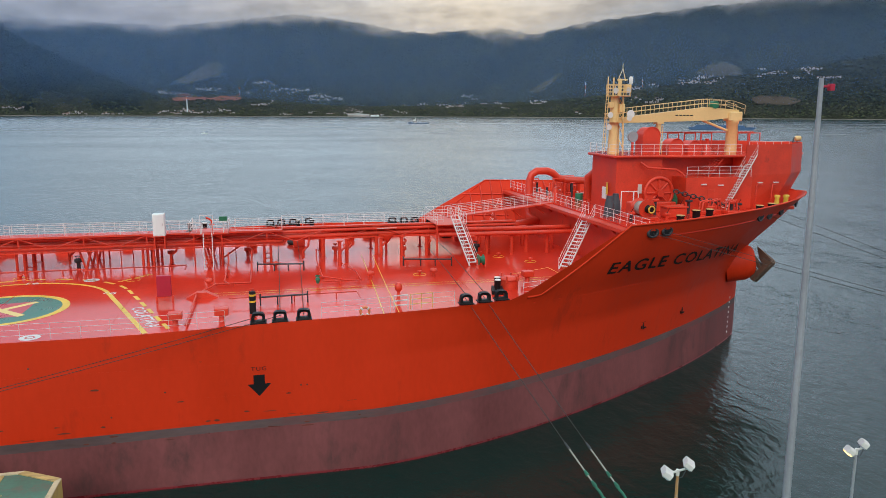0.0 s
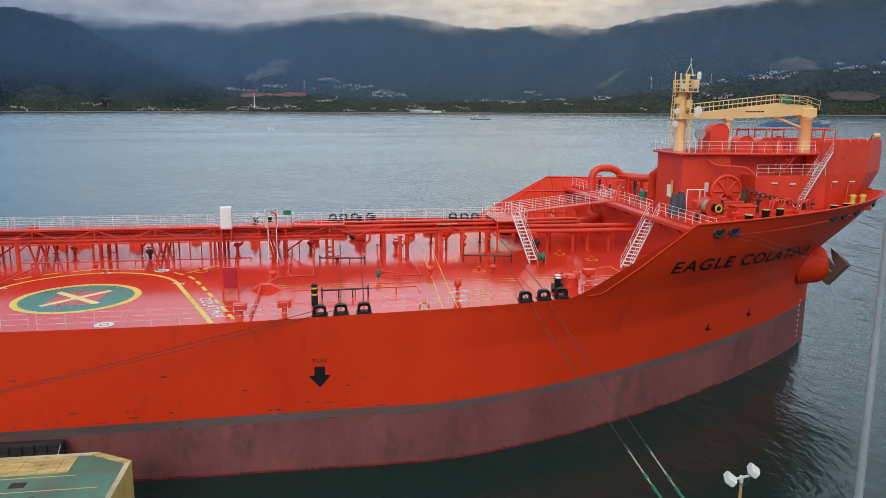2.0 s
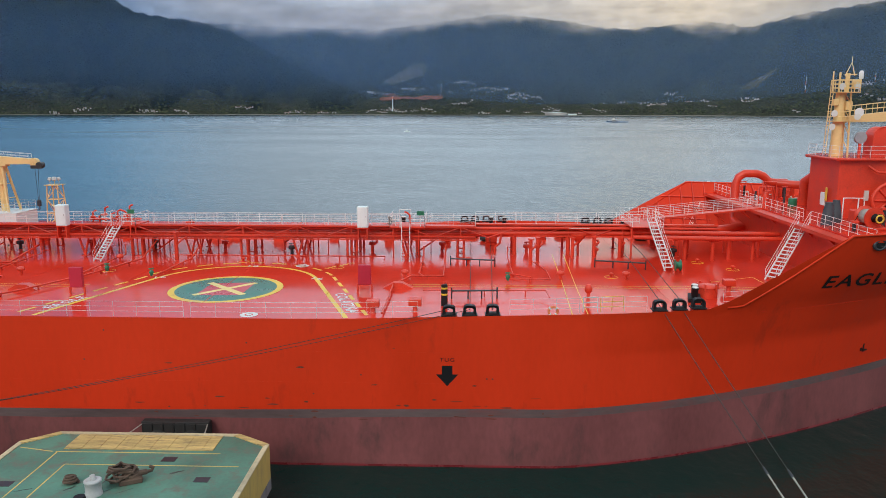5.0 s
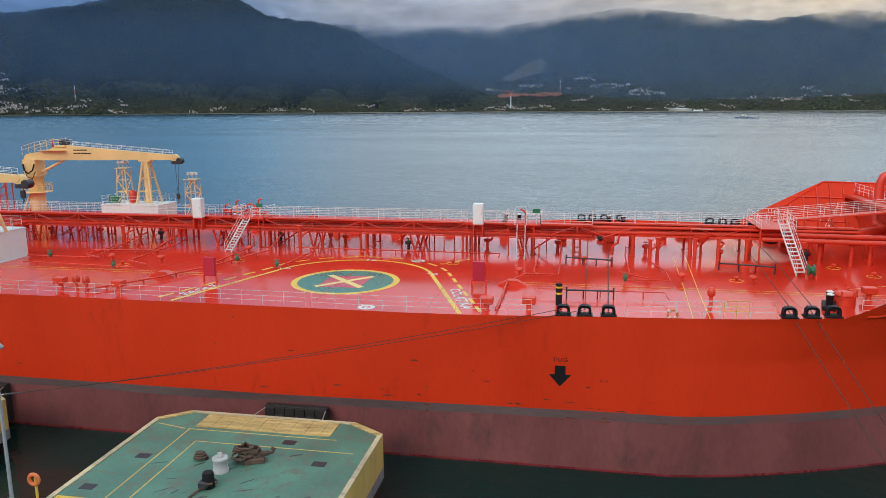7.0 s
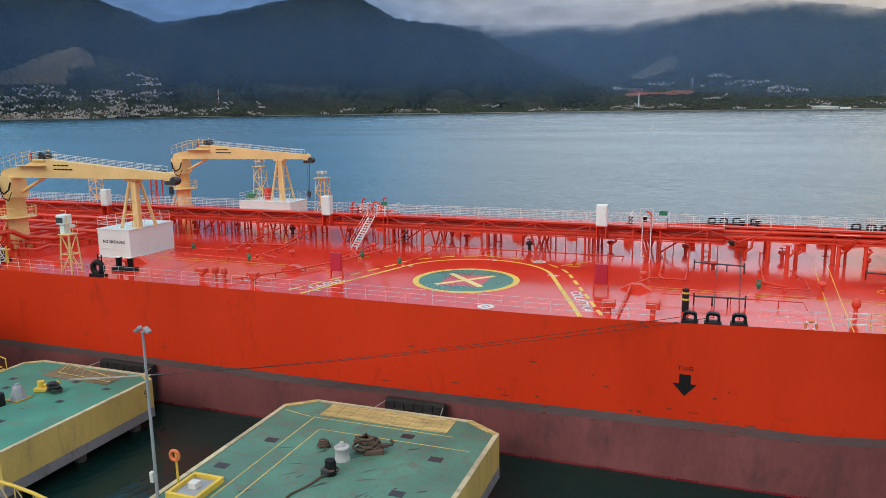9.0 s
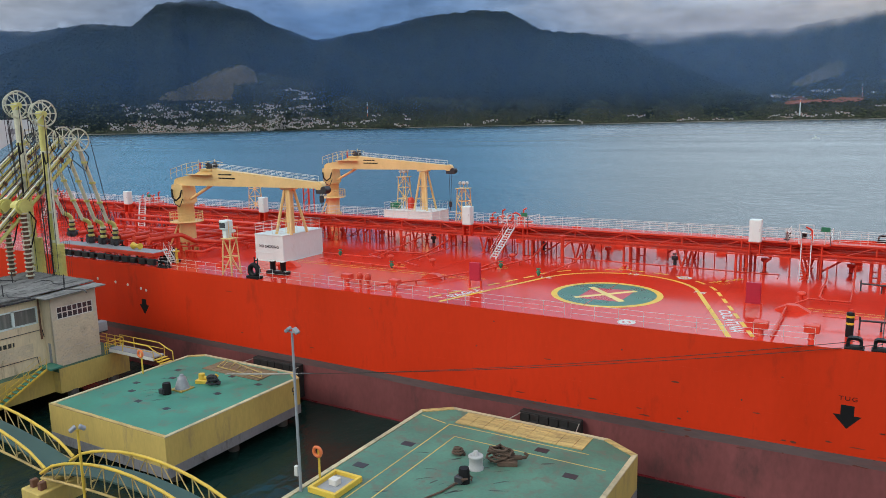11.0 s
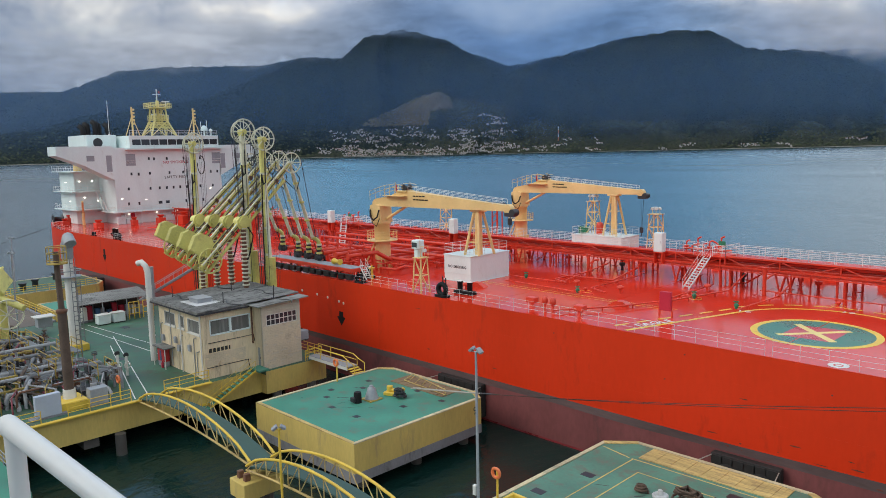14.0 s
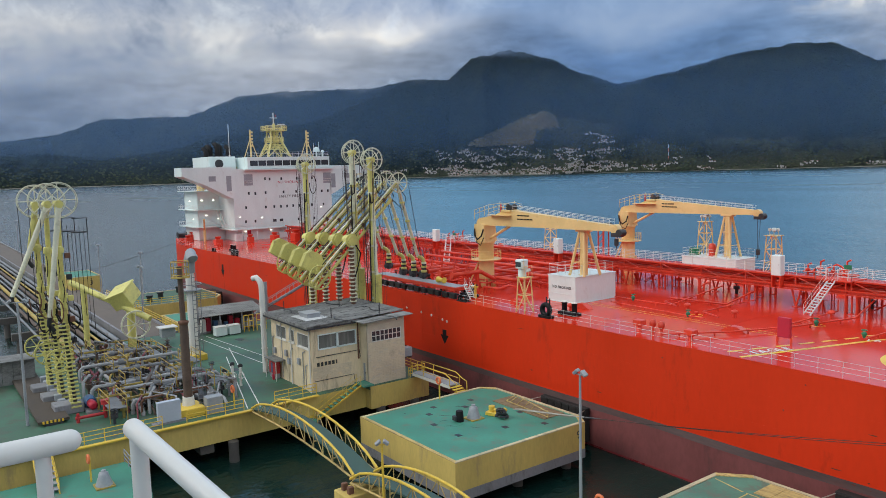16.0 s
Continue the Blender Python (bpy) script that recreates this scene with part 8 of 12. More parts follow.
    for i in range(5):
        part("signal_lamp", Mesh().lathe([(0.22, 0), (0.3, 0.06), (0.3, 0.36), (0.18, 0.42)], (0, 0.35, 2.6 + 0.75 * i), 10), M_CREAM, sm)
for y, r, x in ((82.0, 0.8, -160.5), (85, 0.4, -158), (86.5, 0.35, -158)):
    dm = thing("radome", "white satellite dome on the wheelhouse roof", "radome", (x, min(y, 82.3), 28.9), "radomes")
    part("dome", Mesh().lathe([(r * 0.9, r * 0.5 + 0.8), (r, r + 0.8), (r * 0.75, r * 1.6 + 0.8), (r * 0.3, r * 1.95 + 0.8), (0.02, r * 2 + 0.8)], (0, 0, 0), 16), M_WHITE, dm)
    part("pedestal", Mesh().tube(((0, 0, 0), (0, 0, r * 0.6 + 0.8)), 0.2, 8), M_WHITE, dm)
for y, h in ((60.5, 7.0), (84.0, 3.5), (81.0, 3.2)):
    wa = thing("whip_aerial", "thin white whip aerial", "aerial", (-160, min(y, 82.4) if y > 70 else y, 29.2 if y < 62 else 28.9), "aerials")
    part("whip", Mesh().tube(((0, 0, 0), (0, 0, h)), 0.06, 5), M_RAILW, wa)
    part("foot", Mesh().box(-0.15, 0.15, -0.15, 0.15, 0, 0.2), M_RAILW, wa)
# red deck fittings in front of the house
for x, y, w, h in ((-150.5, 73.0, 1.0, 3.2), (-150.5, 66.0, 0.9, 1.6), (-153.0, 61.5, 0.7, 1.3), (-146, 69, 1.2, 2.2), (-148, 77.5, 1.5, 2.8), (-142, 73, 1.8, 2.4), (-140, 80, 1.6, 2.6), (-152, 54, 0.9, 1.4), (-164, 51.6, 0.8, 1.2), (-170, 54.6, 1.0, 1.5), (-132, 78, 1.6, 2.2), (-126, 68, 1.2, 1.9)):
    bx = thing("deck_casing", "red steel casing on the deck before the house", "casing", (x, y, ZD), "casings before the house")
    part("body", Mesh().box(-w, w, -w * 0.8, w * 0.8, 0, h * 0.8, 0.08), M_RED, bx)
    part("neck", Mesh().lathe([(w * 0.5, h * 0.8), (w * 0.5, h), (w * 0.72, h), (w * 0.72, h + 0.3)], (0, 0, 0), 12), M_RED, bx)
for x, y in ((-174, 56), (-171.5, 52.6)):
    wn = thing("stern_winch", "dark mooring winch at the stern", "winch", (x, y, ZD), "stern winches")
    part("drum", Mesh().lathe([(0.9, -1.0), (0.9, -0.9), (0.5, -0.9), (0.5, 0.9), (0.9, 0.9), (0.9, 1.0)], (0, 0, 1.0), 16, "y"), M_DARK, wn)
    part("bed", Mesh().box(-1.0, 1.0, -1.1, 1.1, 0, 0.4, 0.04), M_RED, wn)
pv = thing("stern_crane", "orange davit arm on the after deck", "davit", (-163, 55, ZD))
part("post", Mesh().tube(((0, 0, 0), (0, 0, 2.6)), 0.3, 10), M_CREAM, pv)
part("arm", Mesh().tube(((0, 0, 2.5), (3.0, -1.0, 5.0)), 0.2, 8), M_CREAM, pv)
ob = thing("oval_lead", "black oblong mooring lead in the deck edge", "mooring chock", (-128.5, 48.6, ZD))
part("casting", Mesh().box(-1.4, 1.4, -0.3, 0.3, 0, 0.95, 0.15), M_BLACK, ob)

# small lamps that burn on the house and the after casing
M_SODIUM = bpy.data.materials.new("lit_sodium_glass")
M_SODIUM.use_nodes = True
M_SODIUM.node_tree.nodes["Principled BSDF"].inputs["Base Color"].default_value = (0.8, 0.5, 0.2, 1)
M_SODIUM.node_tree.nodes["Principled BSDF"].inputs["Emission Color"].default_value = (1.0, 0.55, 0.14, 1)
M_SODIUM.node_tree.nodes["Principled BSDF"].inputs["Emission Strength"].default_value = 4.0
M_RUSTY = mat("orange_rusted_pole", (0.50, 0.26, 0.10), 0.7, var=0.35, scale=3, bump=0.2, second=(0.5, 0.46, 0.40), amount=0.4, stain=1.0)
M_LIT = bpy.data.materials.new("lit_lamp_glass")
M_LIT.use_nodes = True
M_LIT.node_tree.nodes["Principled BSDF"].inputs["Base Color"].default_value = (0.8, 0.8, 0.76, 1)
M_LIT.node_tree.nodes["Principled BSDF"].inputs["Emission Color"].default_value = (1.0, 0.93, 0.78, 1)
M_LIT.node_tree.nodes["Principled BSDF"].inputs["Emission Strength"].default_value = 3.0
for x, y, z in ((-164.9, 55.4, 19.6), (-164.9, 58.0, 19.6), (-164.9, 56.2, 16.2), (-164.9, 59.0, 15.4), (-170, 54.35, 19.4), (-168, 54.35, 15.4), (XF + 0.06, 60.6, 15.9), (XF + 0.06, 65.6, 15.5), (XF + 0.06, 76.6, 15.7), (XF + 0.06, 80.4, 17.2),
                (XF - 1.1, 62.2, 12.6), (XF - 1.1, 68.2, 12.6), (XF - 1.1, 72.8, 12.6), (XF - 1.1, 80.8, 12.6)):
    part("lit_lamp", Mesh().box(x - 0.12, x + 0.12, y - 0.16, y + 0.16, z - 0.07, z + 0.07, 0.02), M_LIT, ah, "small burning white lamp")

# small fittings on the house front and lower deck
for y in (61.5, 66.0, 70.5, 75.0, 79.5):
    part("wall_lamp", Mesh().box(XF - 1.2, XF - 1.0, y - 0.3, y + 0.3, 12.3, 12.5, 0.03), M_PALE, ah, "pale wall lamp")
for y in (63.0, 77.0):
    dr = part("door", Mesh().box(XF - 1.22, XF - 1.16, y - 0.45, y + 0.45, ZD + 0.25, ZD + 2.2, 0.03), M_REDDARK, ah, "dark red steel door")
    part("door_frame", Mesh().box(XF - 1.2, XF - 1.15, y - 0.55, y - 0.45, ZD + 0.2, ZD + 2.3).box(XF - 1.2, XF - 1.15, y + 0.45, y + 0.55, ZD + 0.2, ZD + 2.3), M_WHITE, dr)
for y in [60.9 + 3.5 * i for i in range(7)]:
    part("deck_pillar", Mesh().tube(((XF + 0.1, y, ZD), (XF + 0.1, y, 13.05)), 0.09, 8), M_WHITE, ah)
for y0, y1, z in ((60, 83, 16.2), (60, 83, 19.3), (60, 83, 22.4)):
    part("plate_joint", Mesh().box(XF, XF + 0.015, y0, y1, z, z + 0.05), M_WHITE, ah)

# ---- jetty ----
def chamfered(x0, x1, y0, y1, far_l=0.0, far_r=0.0, drop=0.0):
    pts = [(x0, y0), (x1, y0), (x1, y1 - far_r)]
    if far_r:
        pts += [(x1 - far_r * 1.6, y1 - drop)]
    if far_l:
        pts += [(x0 + far_l * 1.2, y1)]
    pts += [(x0, y1 - far_l)] if far_l else [(x0, y1)]
    return pts


def grown(poly, d):
    cx, cy = sum(p[0] for p in poly) / len(poly), sum(p[1] for p in poly) / len(poly)
    return [(x + (d if x > cx else -d), y + (d if y > cy else -d)) for x, y in poly]


M_KERB = mat("worn_kerb_paint", (0.52, 0.44, 0.27), 0.75, var=0.3, bump=0.3, second=(0.2, 0.2, 0.15), amount=0.35, stain=1.5)


def dolphin(poly, label, top=ZP, wall=2.2, foot=0.75, piles=True, name="dolphin", deck=M_PIERG, category="mooring dolphin"):
    d = thing(name, label, category, (0, 0, 0), "mooring dolphins")
    part("deck", Mesh().prism(grown(poly, -0.02), top - 0.3, top), deck, d, "green coated concrete deck")
    part("upper_wall", Mesh().prism(poly, top - wall, top - 0.02), M_PIERY, d, "yellow painted concrete wall")
    part("lower_wall", Mesh().prism(grown(poly, 0.015), top - wall - foot, top - wall), M_CONC, d, "grey stained concrete foot")
    n = len(poly)
    inner = grown(poly, -0.3)
    for i in range(n):
        k = (i + 1) % n
        vs = [poly[i], poly[k], inner[k], inner[i]]
        if sum(a[0] * b[1] - b[0] * a[1] for a, b in zip(vs, vs[1:] + vs[:1])) < 0:
            vs = [vs[1], vs[0], vs[3], vs[2]]
        kb = Mesh().add([(*v, top - 0.015) for v in vs] + [(*v, top + 0.06) for v in vs], [(0, 3, 2, 1), (4, 5, 6, 7), (0, 1, 5, 4), (1, 2, 6, 5), (2, 3, 7, 6), (3, 0, 4, 7)])
        part("kerb", kb, M_KERB if i % 2 else M_YPLANK, d, "pale worn kerb")
    if piles:
        xs = [p[0] for p in poly]; ys = [p[1] for p in poly]
        for fx_ in (0.12, 0.38, 0.64, 0.9):
            for fy in (0.12, 0.5, 0.88):
                x, y = min(xs) + (max(xs) - min(xs)) * fx_, min(ys) + (max(ys) - min(ys)) * fy
                part("pile", Mesh().tube(((x, y, -3), (x, y, top - wall - foot)), 0.42, 10), M_PILE, d)
    return d


DA = chamfered(-27.7, -11.95, 21.5, 44.12, 1.5, 1.4, 0.0)
da = dolphin(DA, "green-topped yellow concrete mooring dolphin with worn planks", deck=M_PIERA)
DB = chamfered(-53.45, -40.25, 30.35, 44.5, 1.0, 0.85, 0.0)
db = dolphin(DB, "green-topped yellow concrete mooring dolphin with a timber pad")
dolphin(chamfered(11, 34, 13, 29.2, 1.5, 1.5), "green-topped concrete mooring dolphin off the bow", top=3.0)
dolphin(chamfered(68, 80, 34, 46, 1.5, 1.5), "green-topped concrete mooring dolphin ahead of the bow")
dolphin(chamfered(-139.5, -125, 28.4, 45.2, 1.5, 1.5), "green-topped yellow concrete dolphin beyond the platform", deck=M_PIERD)
dolphin(chamfered(-114.5, -103.2, 31.3, 42, 1.2, 1.2), "small green-topped yellow dolphin beside the trestle", deck=M_PIERG)
d3 = dolphin(chamfered(-165, -153.5, 25.7, 31.2), "yellow concrete block with a number", top=6.4, wall=4.4, foot=1.0)
letters("3", 1.4, M_DARK, "berth_number", d3, pose(-153.47, 29.4, 5.2, 90, 0, 90), 0.004)
letters("9", 0.95, M_DARK, "berth_number", db, pose(-40.225, 42.9, 3.1, 90, 0, 90), 0.004)
# timber facing planks on the two dolphins
for i in range(26):
    part("plank", Mesh().box(-24.4 + 0.355 * i, -24.06 + 0.355 * i, 41.75, 43.75, ZP + 0.0, ZP + 0.045 + 0.008 * (i % 3)), M_YPLANK, da)
for i in range(20):
    part("plank", Mesh().box(-49.4 + 0.33 * i, -49.1 + 0.33 * i, 41.6, 43.95, ZP, ZP + 0.05 + 0.008 * (i % 3)), M_TIMBER, db)
# painted lines and drain plates
def pier_line(a, b, w, parent, material, z=ZP + 0.008):
    part("painted_line", stroke(a, b, w, z), material, parent)


for a, b in (((-24.7, 41.4), (-14.6, 41.4)), ((-24.6, 41.4), (-24.6, 25)), ((-23.3, 39.8), (-23.3, 25)), ((-27.2, 41.9), (-24.9, 41.4)), ((-23.3, 39.8), (-13.0, 39.8))):
    pier_line(a, b, 0.08, da, M_PIERY)
for x, y in ((-17.4, 40.6), (-25.4, 37.4), (-26.3, 33.5), (-14.6, 38.2), (-15.2, 33.8), (-21.0, 29.6), (-17.2, 30.6)):
    part("drain_plate", Mesh().box(x - 0.42, x + 0.42, y - 0.3, y + 0.3, ZP - 0.05, ZP + 0.012), M_DARK, da)
for x, y in ((-51.0, 40.4), (-49.8, 38.8), (-50.2, 35.2), (-47.8, 34.0), (-43.6, 38.0), (-44.6, 34.0), (-45.6, 41.4), (-42.2, 41.0), (-51.5, 36.6)):
    part("drain_plate", Mesh().box(x - 0.27, x + 0.27, y - 0.22, y + 0.22, ZP - 0.05, ZP + 0.012), M_DARK, db)
# fender panel between dolphin and hull
for x0, x1, y0 in ((-22.0, -17.3, 44.0), (-49.2, -43.6, 44.2)):
    fp = thing("fender_panel", "black rubber-faced fender panel hung on the dolphin", "fender", (x0, y0, 0), "fender panels")
    part("panel", Mesh().box(0, x1 - x0, 3.15, 3.75, 0.4, 3.45, 0.05), M_RUBBER, fp)
    for i in range(6):
        part("face_pad", Mesh().box(0.1 + (x1 - x0 - 0.2) / 6 * i, 0.04 + (x1 - x0 - 0.2) / 6 * (i + 1), 3.05, 3.16, 0.5, 3.35, 0.02), M_RUBBER, fp)
    for q in (0.25, 0.75):
        part("rubber_drum", Mesh().lathe([(0.75, 0.0), (0.62, 0.4), (0.62, 2.7), (0.75, 3.2)], ((x1 - x0) * q, 0, 2.2), 16, "y"), M_RUBBER, fp)
    for q in (-0.3, x1 - x0 + 0.3):
        part("chain", Mesh().tube(((q, 0.0, 3.7), (q * 0.98, 1.6, 3.2), (min(max(q, 0.1), x1 - x0 - 0.1), 3.2, 3.3)), 0.04, 5), M_ROPEP, fp)
dk = thing("fender_panel", "black rubber fender at the far dolphin", "fender", (-136, 45.2, 0), "fender panels")
part("panel", Mesh().box(0, 5, 0.2, 1.6, -0.5, 4.0, 0.1), M_RUBBER, dk)


M_CHALK = mat("weathered_white_paint", (0.42, 0.43, 0.42), 0.7, var=0.25, bump=0.15, second=(0.22, 0.17, 0.12), amount=0.3, stain=1.5)


def bollard(x, y, kind, z=ZP):
    b = thing("quay_bollard", {"white": "stubby pale steel bollard on the dolphin", "black": "short black bollard on the dolphin", "cone": "grey tapered capstan on the dolphin"}[kind], "bollard", (x, y, z), "quay bollards")
    if kind == "white":
        part("post", Mesh().lathe([(0.46, 0), (0.46, 0.12), (0.42, 0.16), (0.42, 0.72), (0.46, 0.76), (0.46, 0.84), (0.40, 0.88)], (0, 0, 0), 20), M_CHALK, b)
        part("cap", Mesh().lathe([(0.2, 0.86), (0.2, 0.98), (0.14, 1.02), (0.14, 1.12), (0.08, 1.14)], (0, 0, 0), 12), M_CHALK, b)
    elif kind == "black":
        part("post", Mesh().lathe([(0.34, 0), (0.32, 0.75), (0.28, 0.9)], (0, 0, 0), 16), M_BLACK, b)
        part("cap", Mesh().box(-0.4, 0.1, -0.5, -0.2, 0.1, 0.5, 0.05), M_DARK, b)
    else:
        part("base", Mesh().box(-0.65, 0.65, -0.65, 0.65, 0, 0.1), M_DULLY, b)
        part("body", Mesh().lathe([(0.6, 0.08), (0.5, 0.4), (0.36, 0.8), (0.32, 1.0), (0.16, 1.05), (0.16, 1.2)], (0, 0, 0), 14), M_GREY, b)
    return b


bollard(-19.88, 36.42, "white")
bollard(-19.67, 34.6, "black")
bollard(-46.88, 37.4, "cone")
# oil streaks and scrapes on the decks of the dolphins
M_OIL = mat("oil_streak", (0.035, 0.05, 0.042), 0.5, var=0.4, bump=0.05)
random.seed(12)
for i in range(44):
    own, cx, cy, sx, sy = (da, -18.5, 34.5, 6.5, 6.0) if i < 30 else (db, -47, 38, 5.5, 4.5)
    x, y = cx + random.gauss(0, 0.4) * sx, cy + random.gauss(0, 0.45) * sy
    if not (min(p[0] for p in (DA if own is da else DB)) + 1 < x < max(p[0] for p in (DA if own is da else DB)) - 1 and y < 41.2):
        continue
    w, h, turn_ = random.uniform(0.1, 0.7), random.uniform(0.02, 0.09), random.uniform(0.3, 1.4)
    ring_ = [(w * math.cos(q) * random.uniform(0.5, 1.1), h * math.sin(q) * random.uniform(0.5, 1.2)) for q in [0.7 * k for k in range(9)]]
    part("oil_streak", Mesh().prism([(x + a * math.cos(turn_) - b * math.sin(turn_), y + a * math.sin(turn_) + b * math.cos(turn_)) for a, b in ring_], ZP - 0.01, ZP + 0.004), M_OIL, own, "dark oil streak")
bollard(-47.1, 36.1, "black")
random.seed(8)


M_OLDROPE = mat("old_brown_rope", (0.10, 0.065, 0.045), 0.9, var=0.4, scale=4, bump=0.4)


def rope_pile(x, y, r, material, label, z=ZP, turns=5, wild=0.0):
    p = thing("rope_coil", label, "rope", (x, y, z))
    pts = []
    for i in range(turns * 12):
        w = 2 * math.pi * i / 12
        q = r * (1 - 0.5 * i / (turns * 12)) + random.uniform(-wild, wild)
        pts.append((q * math.cos(w), q * math.sin(w) * 0.8, 0.08 + 0.012 * i + random.uniform(0, wild * 0.4)))
    part("coil", Mesh().tube(pts, 0.075, 5), material, p)
    return p


rope_pile(-21.74, 37.55, 0.42, M_OLDROPE, "coil of brown rope on the dolphin", turns=3)
rope_pile(-18.9, 37.9, 0.85, M_OLDROPE, "tangled heap of dark chain and rope", wild=0.3, turns=6)
rope_pile(-45.4, 39.2, 0.5, M_DARK, "tangled dark rope by the hook", wild=0.2)


def hook(x, y, material, label, turn):
    h = thing("mooring_hook", label, "mooring hook", (x, y, ZP), "mooring hooks", turn)
    part("base", Mesh().box(-0.6, 0.6, -0.45, 0.45, 0, 0.3, 0.04), material, h)
    part("arm", Mesh().box(-0.2, 0.9, -0.14, 0.14, 0.3, 0.55, 0.06), material, h)
    part("tip", Mesh().tube(((0.8, 0, 0.42), (1.1, 0, 0.45), (1.2, 0, 0.62), (1.0, 0, 0.72)), 0.10, 7), material, h)
    part("pivot", Mesh().lathe([(0.26, 0.25), (0.26, 0.75)], (-0.2, 0, 0), 12), material, h)


hook(-18.5, 37.9, M_OLDROPE, "rusty quick release mooring hook", 25)
slack = thing("slack_chain", "dark slack chain led from the bollard over the dolphin", "chain", (-19.67, 34.6, ZP))
part("chain", Mesh().tube([(0.45 * math.cos(0.7 * k), 0.45 * math.sin(0.7 * k), 0.25 + 0.02 * k) for k in range(9)] + [(-0.3, -0.5, 0.08), (-0.5, -1.6, 0.07), (-0.95, -2.8, 0.07), (-1.0, -4.4, 0.07), (-1.5, -6.5, 0.07)], 0.06, 5), M_OLDROPE, slack)
hook(-46.5, 39.3, M_YSTEEL, "yellow quick release mooring hook", 20)
hk = thing("tube_barrier", "yellow folded tube railing lying on the timber pad", "railing", (-48.4, 42.4, ZP + 0.07))
part("side_tube", Mesh().tube(((0, 0, 0.06), (5.6, -0.4, 0.06), (5.6, -0.4, 0.5), (0.6, 0.6, 0.6), (0, 0, 0.06)), 0.05, 6), M_YPLANK, hk)
for i in range(6):
    part("rung", Mesh().tube(((0.5 + 0.9 * i, 0, 0.06), (0.9 + 0.9 * i, 0.5 - 0.15 * i, 0.55)), 0.035, 5), M_YPLANK, hk)
hb = thing("hatch_box", "yellow-rimmed open hatch box with railings on the dolphin", "hatch", (-25.9, 30.6, ZP))
for a in ((-1.0, 1.0, -1.25, -1.05), (-1.0, 1.0, 1.05, 1.25), (-1.0, -0.8, -1.05, 1.05), (0.8, 1.0, -1.05, 1.05)):
    part("rim", Mesh().box(*a, 0, 0.35, 0.02), M_YSTEEL, hb)
part("cover", Mesh().box(-0.8, 0.8, -1.05, 1.05, 0.02, 0.12), M_GREY, hb)
part("box", Mesh().box(-0.35, 0.2, -0.2, 0.3, 0.12, 0.5, 0.03), M_PALE, hb)


# mooring lines with pale and green tails
def sagging(p, q, sag, n=16):
    p, q = Vector(p), Vector(q)
    return [p + (q - p) * i / n - Vector((0, 0, 4 * sag * (i / n) * (1 - i / n))) for i in range(n + 1)]


def mooring(p, q, sag, label, tail=0.0, tail_material=None, r=0.028, wrap=None):
    l = thing("mooring_line", label, "mooring line", p, "mooring lines")
    pts = [v - Vector(p) for v in sagging(p, q, sag, 24)]
    cut = int(24 * tail)
    if cut:
        part("tail", Mesh().tube(pts[:cut + 1], r * 1.9, 6), tail_material, l, "pale rope tail")
        part("shackle", Mesh().tube((pts[cut] - (pts[cut] - pts[cut - 1]) * 0.3, pts[cut], pts[cut] + (pts[cut + 1] - pts[cut]) * 0.25), r * 3.0, 7, r * 2.0), M_DARK, l)
    part("wire", Mesh().tube(pts[cut:], r, 5), M_ROPE, l)
    if wrap:
        knots = [pts[0] + (pts[6] - pts[0]) * i / 30 + Vector((0.02 * math.sin(i * 2.1), 0.02 * math.cos(i * 1.7), 0)) for i in range(26)]
        part("wrap", Mesh().tube(knots, r * 2.9, 7), wrap, l, "green rope wrapping")
        for k in (4, 11, 17, 24, 28):
            q = pts[0] + (pts[6] - pts[0]) * k / 30
            part("knot", Mesh().tube((q, q + (pts[6] - pts[0]) * 0.035, q + (pts[6] - pts[0]) * 0.06), r * 4.2, 7, r * 2.6), wrap, l, "green rope knot")


for s in (0, 1):
    mooring((-45.2, 40.3 + 0.25 * s, 4.6), (-0.9 + 1.4 * s, 48.3, 11.3), 0.55, "dark mooring line from the dolphin hook to the deck", 0.17, M_ROPEP, r=0.022)
    mooring(((17.3, 29.67, 3.2), (18.34, 29.05, 3.2))[s], (13.55 + 1.45 * s, 50.7 + 0.4 * s, 11.5), 0.12, "dark mooring line with a green and pale tail", 0.36, M_ROPEP, r=0.027, wrap=M_ROPEG)
# the same lines led over the deck to the winches
for x, x1 in ((0.5, 0.75), (2.05, 2.6), (13.9, 15.0), (15.4, 16.6)):
    y = YN + inset(x, ZD) + 0.5
    dl = thing("deck_line", "dark mooring line led across the deck", "mooring line", (x, y, ZD + 0.62), "deck lines")
    part("line", Mesh().tube(((0, 0, 0), (x1 - x, 66.0 - y, 0.1), ((x1 - x) * 1.6, 82 - y, 0.2)), 0.03, 5), M_ROPE, dl)
for a, b in (((49.0, YN + inset(49.0, 15.1) - 0.1, 15.05), (74, 44.2, 4.6)), ((46.2, YN + inset(46.2, 15.05) - 0.1, 15.0), (73, 43.2, 4.6)), ((30.75, YN + inset(30.75, 15.3) - 0.1, 15.25), (71.5, 37.2, 4.6)), ((29.2, YN + inset(29.2, 15.3) - 0.1, 15.25), (71, 36.2, 4.6))):
    mooring(b, a, 0.25, "dark bow line running to a dolphin ahead", r=0.018)
mooring((-127, 40, 4.6), (-174, 54.5, 10.9), 0.4, "dark stern line running from the far dolphin")
mooring((-158, 28.5, 6.7), (-175, 55.5, 10.9), 0.4, "dark stern line running to the numbered block")
gd = thing("hook_post", "yellow mooring hook post on the far dolphin", "bollard", (-127, 40, ZP))
